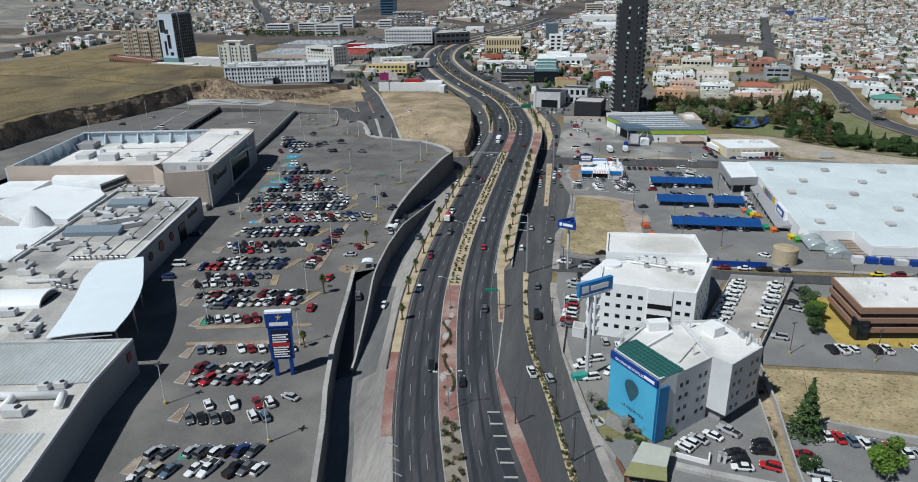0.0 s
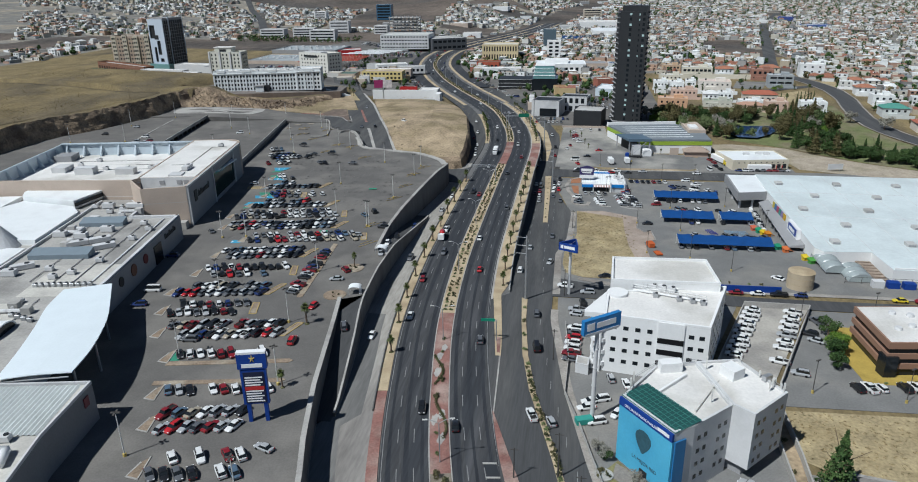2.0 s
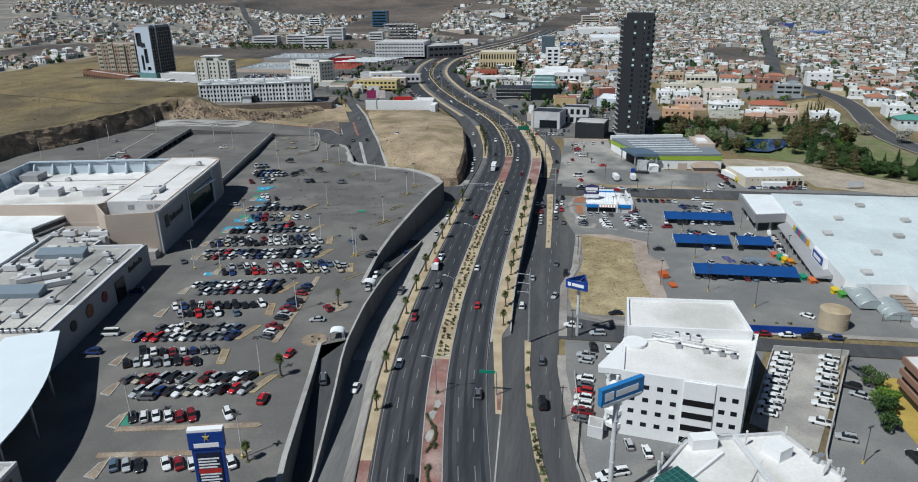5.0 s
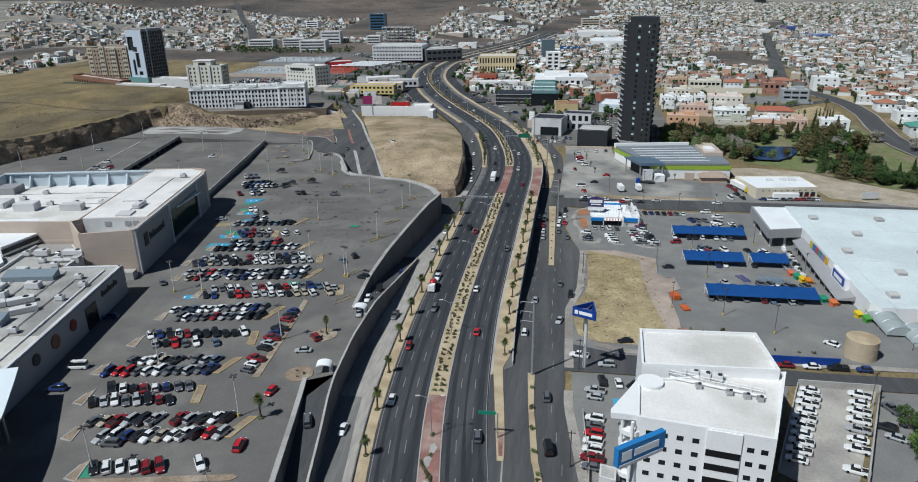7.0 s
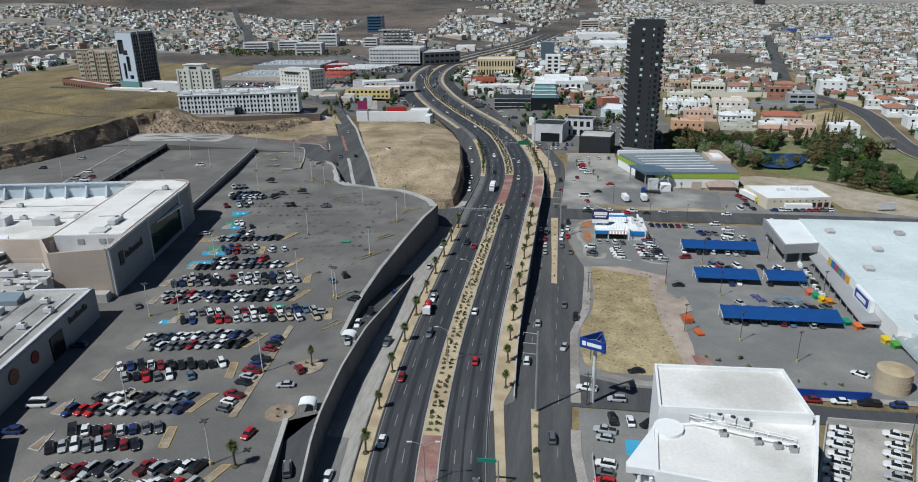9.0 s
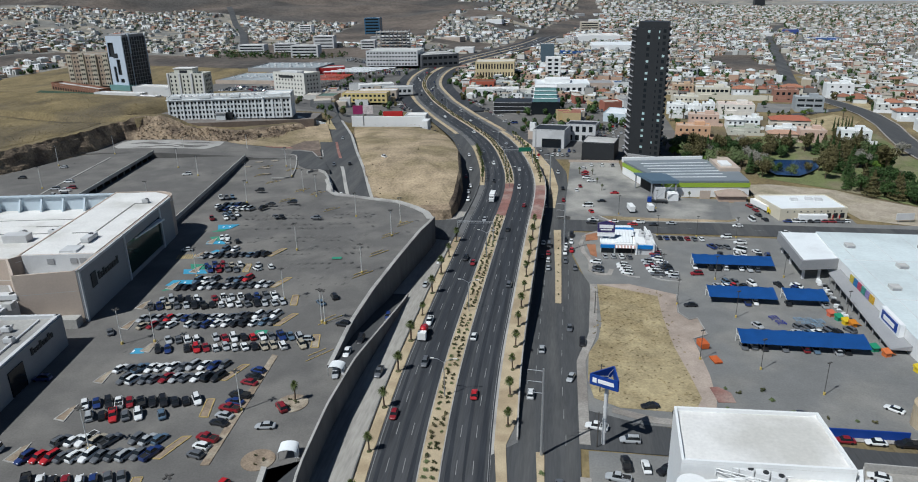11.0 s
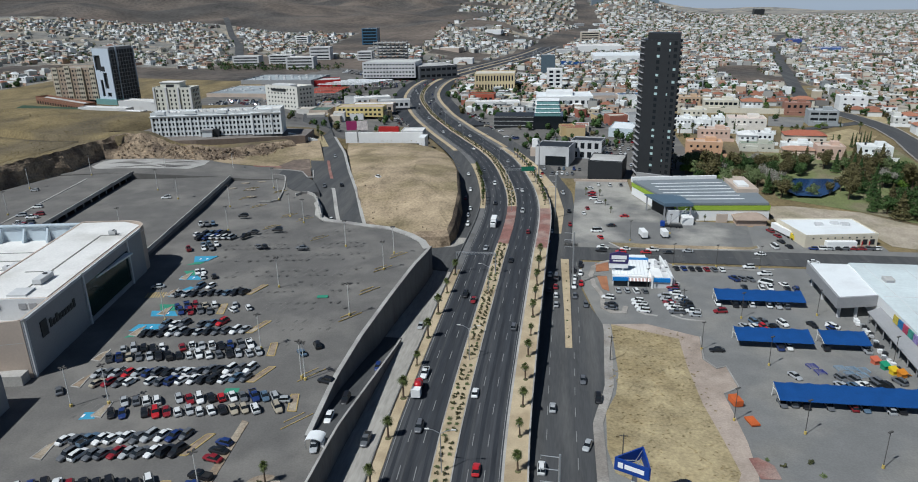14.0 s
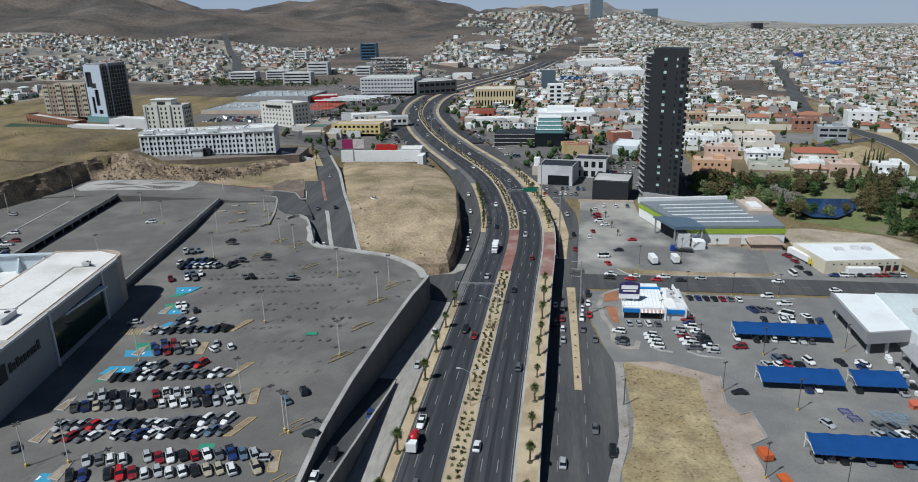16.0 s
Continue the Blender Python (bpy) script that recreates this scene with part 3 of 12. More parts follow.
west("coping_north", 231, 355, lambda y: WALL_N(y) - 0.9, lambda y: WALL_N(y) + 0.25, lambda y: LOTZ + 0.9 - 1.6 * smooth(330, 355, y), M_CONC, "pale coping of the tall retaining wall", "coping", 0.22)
west("retaining_south", -120, 192, lambda y: WALL_S(y) - 0.9, lambda y: WALL_S(y) + 0.25, lambda y: LOTZ + 0.75, M_WALLSHADE, "pale concrete top of the tall retaining wall", "parapet", 13)
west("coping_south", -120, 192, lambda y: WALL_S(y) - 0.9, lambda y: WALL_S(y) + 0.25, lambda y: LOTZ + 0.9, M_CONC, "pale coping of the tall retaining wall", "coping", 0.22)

def lot():
    """The mall's asphalt plateau."""
    bm = bmesh.new()
    east_edge = [(WALL_S(y) - 0.5, y) for y in np.arange(-120, 193, 8)] + [(WALL_M(y) - 0.2, y) for y in np.arange(196, 229, 8)] + [(WALL_N(y) - 0.5, y) for y in np.arange(232, 356, 8)]
    poly = east_edge + [(-66, 363), (-72, 370), (-82, 378), (-97.6, 382.3), (-113, 386), (-119, 393), (-122, 402), (-130, 419), (-137, 427), (-145, 446), (-152, 462), P(-66, 500), P(-92, 500), P(-216, 474), P(-216, -80)]
    zz = [LOTZ - (1.6 * smooth(330, 355, y) if x > -90 else 1.6 * smooth(-150, -100, x) * smooth(330, 390, y)) for x, y in poly]
    prism(bm, poly, -11, zz)
    bmesh.ops.triangulate(bm, faces=[f for f in bm.faces if len(f.verts) > 4])
    return tagged(finish("parking_lot", bm, M_LOT), "wide grey asphalt parking lot of the mall", "parking lot", kind="structure")
lot()
def lot_kerb():
    """Pale kerb and walk round the lot's far corner."""
    pts = [(-62.4, 354), (-66, 362.5), (-72, 369.5), (-82, 377.5), (-97.6, 381.8), (-113, 385.4), (-118.6, 392.5), (-121.5, 402), (-129.5, 419), (-137, 427)]
    zz = [LOTZ - 1.6 if y < 385 else LOTZ - 1.2 for x, y in pts]
    bm = bmesh.new()
    L, R = [], []
    for i, (x, y) in enumerate(pts):
        a, b = Vector(pts[max(i - 1, 0)]), Vector(pts[min(i + 1, len(pts) - 1)])
        d = (b - a).normalized(); n = Vector((-d.y, d.x))
        L.append((x + n.x * 2.6, y + n.y * 2.6, zz[i] + 0.5)); R.append((x - n.x * 0.3, y - n.y * 0.3, zz[i] + 0.5))
    band(bm, L, R)
    band(bm, [(x, y, z - 0.6) for x, y, z in L], L); band(bm, R, [(x, y, z - 9) for x, y, z in R])
    return tagged(finish("lot_kerb", bm, M_CONC, weld=True), "pale concrete kerb round the parking lot's corner", "kerb", kind="structure")
lot_kerb()


def kerb_line(name, pts, z, w, h, material, label):
    bm = bmesh.new()
    for a, b in zip(pts, pts[1:]):
        a, b = Vector(a), Vector(b)
        d = (b - a).normalized(); n = Vector((-d.y, d.x)) * w / 2
        za, zb = (z(a.y), z(b.y)) if callable(z) else (z, z)
        prism(bm, [tuple(a - n - d * w / 2), tuple(b - n + d * w / 2), tuple(b + n + d * w / 2), tuple(a + n - d * w / 2)], min(za, zb) - 0.3, [za + h, zb + h, zb + h, za + h])
    return tagged(finish(name, bm, material), label, "kerb", kind="structure")
# ---- other ground surfaces ----
def drape(name, poly, dz, material, label, category, zf=None, thick=0.12, step=8):
    """A sheet over a polygon, following the land (or zf), with a small edge."""
    bm = bmesh.new()
    n = len(poly)
    if sum(poly[i][0] * poly[(i + 1) % n][1] - poly[(i + 1) % n][0] * poly[i][1] for i in range(n)) < 0:
        poly = poly[::-1]
    f = bm.faces.new([bm.verts.new((x, y, 0)) for x, y in poly])
    rim = bmesh.ops.extrude_face_region(bm, geom=[f])
    for v in rim["geom"]:
        if isinstance(v, bmesh.types.BMVert):
            v.co.z = -thick
    bm.normal_update()
    ys = [y for _, y in poly]
    for y in np.arange(min(ys) + step, max(ys), step):
        bmesh.ops.bisect_plane(bm, geom=bm.verts[:] + bm.edges[:] + bm.faces[:], plane_co=(0, y, 0), plane_no=(0, 1, 0))
    for v in bm.verts:
        v.co.z += (zf(v.co.x, v.co.y) if zf else RIGHTZ(v.co.y)) + dz
    bmesh.ops.recalc_face_normals(bm, faces=bm.faces[:])
    return tagged(finish(name, bm, material, weld=True), label, category, kind="structure")

drape("hardware_lot", [(-4, 226), (190, 226), (190, 374), (-5, 374), (-6, 352), (-5, 345), (-1, 322), (-1.5, 300), (-5, 262)], 0.03, M_LOTPALE, "grey asphalt parking lot of the hardware store", "parking lot")
drape("cross_street", [(-20, 376), (190, 377), (190, 391), (66, 392.6), (-20, 391.4)], 0.08, M_STREET, "dark asphalt cross street", "road")
drape("street_verge", [(7, 398.6), (11, 392.4), (33, 392.8), (64, 394.0), (67.4, 396.5), (67.4, 399.6), (64, 397.4), (33, 397.4), (11, 398.6)], 0.2, M_EARTH, "bare earth verge along the cross street", "verge")
kerb_line("verge_kerb", [(7, 398.4), (11, 392.2), (33, 392.5), (64, 393.8), (67.8, 396.4), (67.8, 400.2)], RIGHTZ, 0.5, 0.32, M_CONC, "pale kerb of the street verge")
drape("street_apron", [(-12, 391.4), (66, 392.6), (190, 391), (190, 397.2), (66, 397.4), (-12, 397)], 0.04, M_LOTPALE, "grey asphalt edge of the forecourt", "road")
drape("forecourt", [(-9, 397), (66, 397.5), (70, 428), (38, 431), (23, 470), (22, 498), (-6, 496)], 0.06, mat("dusty_forecourt_asphalt", (0.165, 0.163, 0.158), 0.92, 0.22, 0.12, 2.0, tint=(0.34, 0.325, 0.295), patch=0.62), "grey asphalt forecourt with pale dusty patches", "parking lot")
drape("store_lane", [(70, 396), (78, 396), (79, 436), (73, 436)], 0.07, M_LOTPALE, "grey asphalt service lane", "road")
drape("street_south", [(-5, 214.5), (190, 214), (190, 223.5), (60, 222), (10, 226), (-6, 232)], 0.08, M_STREET, "dark asphalt side street", "road")
drape("sidewalk_street", [(3, 230.5), (12, 227), (46, 225), (190, 227), (190, 229), (46, 227.5), (13, 229.5), (3, 233)], 0.16, M_WALK, "pale concrete sidewalk", "sidewalk")
drape("vacant_lot", [(3, 317), (22.8, 309), (22.3, 290.5), (22.6, 269.7), (24.1, 252.8), (25, 240), (22, 232.5), (5, 233), (-1, 237), (-2.2, 246), (-1.6, 262), (1.5, 272), (3, 284)], 0.14, M_GRASS, "vacant lot of dry yellow grass", "vacant lot")
drape("dirt_path", [(3, 317.2), (14, 318.6), (29.1, 311), (27.4, 296), (30.1, 290), (32.9, 291.8), (33.3, 279.5), (28.9, 276), (29.1, 267), (29.3, 252.7), (28.5, 240), (27, 233), (22, 232.5), (25, 240), (24.1, 252.8), (22.6, 269.7), (22.3, 290.5), (22.8, 309)], 0.13, mat("pinkish_dirt", (0.41, 0.335, 0.28), 0.95, 0.25, 0.2, 2.0, tint=(0.31, 0.25, 0.205), patch=0.45), "pale pinkish dirt strip beside the vacant lot", "path")
drape("red_bed", [(27.9, 246), (30, 246.6), (32.6, 243.8), (32.8, 239), (28.6, 238.6)], 0.17, M_PAVER, "reddish gravel bed", "planting bed")
kerb_line("dirt_kerb", [(29.4, 311), (27.7, 296), (30.2, 290.4), (33.0, 292.1), (33.6, 279.5), (29.2, 275.8)], RIGHTZ, 0.35, 0.3, M_CONC, "pale kerb of the dirt strip")
drape("office_lot", [(12, 100), (50, 100), (47, 143), (46, 160), (36, 178), (50, 214), (-3, 214), (-3, 196), (1.5, 163), (6.2, 136), (10.4, 116)], 0.05, M_LOTPALE, "grey asphalt yard round the white offices", "parking lot")
drape("pickup_lot", [(38.5, 180), (50, 171), (70, 214), (52, 214.3)], 0.09, mat("pale_concrete_yard", (0.40, 0.375, 0.335), 0.9, 0.2, 0.2, 1.5, tint=(0.28, 0.265, 0.245), patch=0.5), "pale concrete parking yard with pickups", "parking lot")
drape("office_road", [(50, 162), (140, 165), (140, 213.5), (70.5, 213.8), (52, 172)], 0.04, M_LOTPALE, "grey asphalt lot beside the brown office", "parking lot")
drape("yellow_lawn", [(72, 174), (140, 180), (140, 206), (73, 204), (71, 186)], 0.1, mat("yellow_lawn_grass", (0.40, 0.29, 0.07), 0.95, 0.25, 0.4, 3.0, 0.03), "yellow winter lawn round the brown office", "lawn")
drape("dry_field", [(47.5, 160), (140, 163.5), (140, 128), (75, 134), (55, 138), (47, 143)], 0.1, M_GRASS, "field of dry tan grass", "field")
drape("south_lot", [(49, 138), (55, 136.5), (75, 132.5), (140, 126), (140, -118), (84, -118), (28.4, 60), (16.4, 100), (40, 104)], 0.055, M_LOTPALE, "grey asphalt car park below the field", "parking lot")
drape("park_lawn", [(95, 470), (130, 448), (160, 421), (182, 408), (212, 398), (218, 420), (209, 445), (196, 480), (190, 512), (190, 540), (193, 575), (100, 560)], 0.08, mat("park_grass", (0.150, 0.170, 0.070), 0.95, 0.35, 0.15, 1.2, 0.05, tint=(0.20, 0.175, 0.11), patch=0.45), "green and brown park lawn round the pond", "lawn", zf=lambda x, y: land(x, y))
drape("pond", [(100, 492), (101, 480), (104, 471), (115, 470), (123, 478), (130, 488), (134, 497), (139, 508), (142, 520), (140, 528), (133, 532), (125, 530), (118, 522), (112, 512), (106, 503)], 0.2, M_WATER, "dark blue pond among trees", "pond", zf=lambda x, y: -5.2)
drape("cross_street_west", [(-100, 372), (-64, 359), (-50, 356), (-50, 398), (-58, 386), (-75, 379), (-95, 385)], 0.0, M_STREET, "dark asphalt street below the mall", "road", zf=lambda x, y: -7.25 + 0.05 * max(0, -62 - x), thick=1.0)
SIDEZ = lerp1((380, -5.0), (404, 0.3), (440, 4.0), (470, 5.0), (560, 5.5), (640, 4.0), (680, 3.0))
SIDEX = lerp1((384, -106), (404, -114.5), (430, -124), (467, -139), (512, -155.5), (567, -180), (640, -208), (680, -222))
drape("corner_bank", [(-158, 474), (-186, 496), (-194, 545), (-172, 546), (-150, 490), (-145, 474)], 0.05, M_EARTH, "dry earth bank beside the side road", "bank", zf=lambda x, y: mix(4.6, 6.4, smooth(476, 520, y)), thick=6)
def side(name, y0, y1, a, b, dz, material, label, category, skirt=0.4):
    return west(name, y0, y1, lambda y: SIDEX(y) + a, lambda y: SIDEX(y) + b, lambda y: SIDEZ(y) + dz, material, label, category, skirt)
side("side_road", 384, 680, -10.5, 10.5, 0, M_STREET, "grey asphalt side road with two carriageways", "road", 8)
side("side_road_median", 452, 490, -0.8, 0.8, 0.2, M_PAVER, "narrow reddish median", "median")
side("side_road_island", 529, 574, -2.8, 2.8, 0.2, M_GRASS, "grassy median island with palms", "median")
side("side_road_slots", 395, 436, -1.6, 0.2, 0.15, M_CONC, "narrow concrete median", "median")
side("side_road_kerb", 388, 560, 10.2, 11.8, 0.2, M_CONC, "pale concrete kerb and sidewalk", "sidewalk")
drape("loop_road", [(-205, 460), (-190.7, 464.8), (-180.5, 468.5), (-162.7, 468), (-153.7, 464.7), (-146.4, 452.7), (-140.8, 446.1), (-130, 424), (-137, 425), (-145, 428), (-150.6, 434), (-158.6, 454.2), (-165, 458.8), (-180.5, 456.4), (-190, 452), (-205, 446)], 0.0, M_STREET, "dark asphalt loop road from the lot to the side road", "road", zf=lambda x, y: 4.62, thick=4)
drape("road_bed", [(-174.5, 470.5), (-168.6, 490.7), (-159.5, 492.9), (-151, 470), (-145.4, 455.6), (-147, 455), (-154.8, 466.4), (-163, 469.6)], 0.3, mat("brown_gravel", (0.15, 0.115, 0.095), 0.95, 0.35, 0.4, 2.5, tint=(0.23, 0.18, 0.14), patch=0.5), "dark brown gravel bed by the road", "planting bed", zf=lambda x, y: mix(4.6, 6.4, smooth(476, 520, y)), thick=3)
kerb_line("bed_kerb", [(-196, 464), (-180.5, 469), (-162.7, 468.6), (-153.9, 465.3), (-146.6, 453.2), (-143.5, 453.6), (-150, 471), (-158.8, 493)], 4.7, 0.5, 0.25, M_CONC, "pale kerb of the gravel bed")
kerb_line("ramp_wall", [(-140, 419), (-138.5, 422), (-136, 423.6), (-131.2, 419.6), (-127.6, 413), (-122, 400), (-116.5, 387)], 4.0, 0.7, 1.3, M_CONC, "pale parapet above the side road")

def mound():
    """The earth mound between the side road and the highway, with a raw cut face."""
    edge = [(-158, 562), (-142, 564), (-116, 564), (-98, 552), (-82, 524), (-70, 480), (-62, 430), (-60, 400), (-61, 389), (-76, 383), (-91, 389), (-101.5, 397), (-111, 424), (-126.5, 462), (-143, 507)]
    bm = bmesh.new()
    c = Vector((-105, 485))
    rings = []
    dense = []
    for i in range(len(edge)):
        a, b = Vector(edge[i]), Vector(edge[(i + 1) % len(edge)])
        dense += [a.lerp(b, k / 4) for k in range(4)]
    for f, dz in ((1.03, -9), (1.0, -1.5), (0.965, 0.0), (0.8, 0.6), (0.55, 1.2), (0.3, 1.5)):
        row = []
        for p in dense:
            w = 1 + 0.02 * noise.noise((p.x / 6, p.y / 6, f * 9))
            q = c + (p - c) * f * w
            top = mix(1.5, 4.5, smooth(560, 450, q.y)) - 6.5 * (1 - smooth(382, 440, q.y))
            row.append(bm.verts.new((q.x, q.y, top + dz + 0.7 * noise.noise((q.x / 9, q.y / 9, 2)))))
        rings.append(row)
    n = len(dense)
    for a, b in zip(rings, rings[1:]):
        for i in range(n):
            f = bm.faces.new((a[i], a[(i + 1) % n], b[(i + 1) % n], b[i]))
            f.material_index = 1 if a is rings[0] or a is rings[1] else 0
    bm.faces.new(rings[-1])
    bmesh.ops.recalc_face_normals(bm, faces=bm.faces[:])
    return tagged(finish("earth_mound", bm, [M_EARTH, M_ROCK]), "bare tan earth mound with a raw cut edge", "earth mound", kind="structure")
mound()

UPZ, LOWZ = LOTZ + 5.0, LOTZ + 2.2
def in_uv(ob):
    ob.matrix_basis = pose(0, 0, 0, 0, 0, 10.5)
    return ob
def terraces():
    bm = bmesh.new(); box(bm, -152.4, -101, 356, 470, LOTZ - 1, LOWZ)
    tagged(in_uv(finish("parking_terrace_low", bm, M_LOT)), "raised grey asphalt parking terrace", "parking deck", kind="structure")
    bm = bmesh.new()
    prism(bm, [(-152.4, 356), (-152.4, 474.5), (-177, 476), (-190, 480), (-194, 474), (-204, 455), (-214, 440), (-224, 424), (-262, 330), (-262, 250), (-200, 250), (-196, 356)], UPZ - 0.9, UPZ)
    prism(bm, [(-164, 356.5), (-164, 474), (-190, 476), (-222, 424), (-260, 330), (-260, 251), (-200, 251), (-196, 356.5)], LOTZ - 1, UPZ - 0.9)
    bmesh.ops.triangulate(bm, faces=[f for f in bm.faces if len(f.verts) > 4])
    deck = tagged(in_uv(finish("parking_terrace_high", bm, M_LOT)), "upper grey asphalt parking deck", "parking deck", kind="structure")
    for k in range(16):
        bm = bmesh.new(); box(bm, -153.3, -152.8, 357.5 + 7.7 * k, 358.1 + 7.7 * k, LOWZ - 0.1, UPZ - 0.9)
        part("deck_column", bm, M_CONC, deck, "pale concrete column under the deck edge")
    for nm, u, v0, v1, z in (("terrace_edge_low", -101, 356, 470, LOWZ), ("terrace_edge_high", -152.4, 356, 474, UPZ)):
        bm = bmesh.new(); box(bm, u - 0.3, u + 0.1, v0, v1, z - 0.9, z + 0.75)
        tagged(in_uv(finish(nm, bm, M_CONC)), "pale concrete edge wall of the parking terrace", "wall", kind="structure")
    # East face of the terrace, with its shade put into the concrete colour.
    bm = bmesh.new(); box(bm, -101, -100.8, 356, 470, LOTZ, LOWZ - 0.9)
    tagged(in_uv(finish("terrace_face", bm, M_WALLSHADE)), "dark concrete face of the terrace", "wall", kind="structure")
    bm = bmesh.new(); box(bm, -171.2, -170.4, 380, 462, UPZ, UPZ + 0.2)
    tagged(in_uv(finish("deck_kerb", bm, M_CONC)), "pale concrete kerb across the deck", "kerb", kind="structure")
terraces()

NORTHZ = lerp1((-195, 10.3), (-180, 10.0), (-152, 9.5), (-125, 8.0), (-109, 7.0), (-92, 5.2), (-78, 4.6), (-60, 4.4))
def north_sheet(name, outline, dz, material, label, category):
    """A sheet over the sloping road north of the terraces; outline gives (u, v0, v1)."""
    bm = bmesh.new()
    us, lo, hi = [o[0] for o in outline], [o[1] for o in outline], [o[2] for o in outline]
    L, R = [], []
    for u in np.linspace(us[0], us[-1], int((us[-1] - us[0]) / 1.5) + 2):
        a, b, z = np.interp(u, us, lo), np.interp(u, us, hi), NORTHZ(u) + dz
        L.append((*P(u, b), z)); R.append((*P(u, a), z))
    band(bm, L, R)
    for row in (L, R[::-1]):
        band(bm, [(x, y, z - (3 if dz < 0.02 else 0.15)) for x, y, z in row], row)
    return tagged(finish(name, bm, material, weld=True), label, category, kind="structure")
north_sheet("perimeter_road", [(-188, 470, 508), (-170, 472, 508), (-152, 472, 508), (-118, 470, 506), (-104, 470, 499), (-62, 470, 497)], 0.0, M_LOT, "grey asphalt perimeter road below the rock", "road")
north_sheet("patterned_walk", [(-180, 488, 500), (-176, 483, 506), (-150, 484, 506), (-127, 485, 506), (-122, 495, 505.5)], 0.05, M_CONC, "pale concrete paving in a wavy pattern", "pavement")
for i, (u0, u1, v, w, ph) in enumerate(((-174, -150, 497, 2.6, 0.0), (-148, -128, 492, 3.0, 1.0), (-168, -140, 489, 1.6, 2.2), (-146, -127, 500, 2.2, 3.0))):
    pts = []
    for u in np.linspace(u0, u1, 14):
        k = math.sin((u - u0) / (u1 - u0) * math.pi)
        c = v + 1.6 * math.sin(u / 3.4 + ph)
        pts.append((u, c - w * k - 0.05, c + w * k * 0.8 + 0.05))
    north_sheet("wavy_inlay", pts, 0.1, M_LOT, "wavy grey inlay in the pale paving", "pavement")
north_sheet("bench_earth", [(-120, 504.5, 509), (-110, 500, 516), (-100, 499.3, 526), (-88, 498.8, 536), (-76, 498.2, 548), (-62, 497.4, 548)], 0.14, M_EARTH, "bare earth strip along the slope", "bare earth")
north_sheet("red_gravel", [(-96, 497.6, 499.4), (-84, 496.8, 499), (-72, 495.6, 498.4)], 0.2, M_PAVER, "dark reddish gravel bed by the road", "planting bed")
for u, v, r in ((-98, 474, 1.5), (-92, 464, 1.8), (-96, 454, 1.5), (-84, 466, 1.6), (-86, 450, 1.7), (-82, 437, 1.4)):
    bm = bmesh.new()
    rr = random.Random(int(u * 7 + v))
    ring = [(u + r * (1 + 0.35 * rr.uniform(-1, 1)) * math.cos(t) * 1.3, v + r * (0.7 + 0.3 * rr.uniform(-1, 1)) * math.sin(t)) for t in np.arange(0, 6.28, 0.45)]
    prism(bm, ring, LOTZ - 0.1, LOTZ + 0.16)
    tagged(in_uv(finish("sand_island", bm, mat("dusty_soil", (0.30, 0.26, 0.21), 0.95, 0.35, 0.4, 2.0) if "dusty_soil" not in bpy.data.materials else bpy.data.materials["dusty_soil"])), "sandy curved island in the asphalt", "island", kind="structure")
kerb_line("island_kerb", [(-205, 445.4), (-190, 451.4), (-180.5, 455.8), (-165.2, 458.2), (-161, 456.4), (-159, 453.2), (-155, 443), (-151.6, 433.2), (-148, 421), (-145.6, 410.6), (-148, 407.4), (-154, 406.6)], LOTZ, 0.6, 0.28, M_CONC, "pale concrete kerb of the loop road")

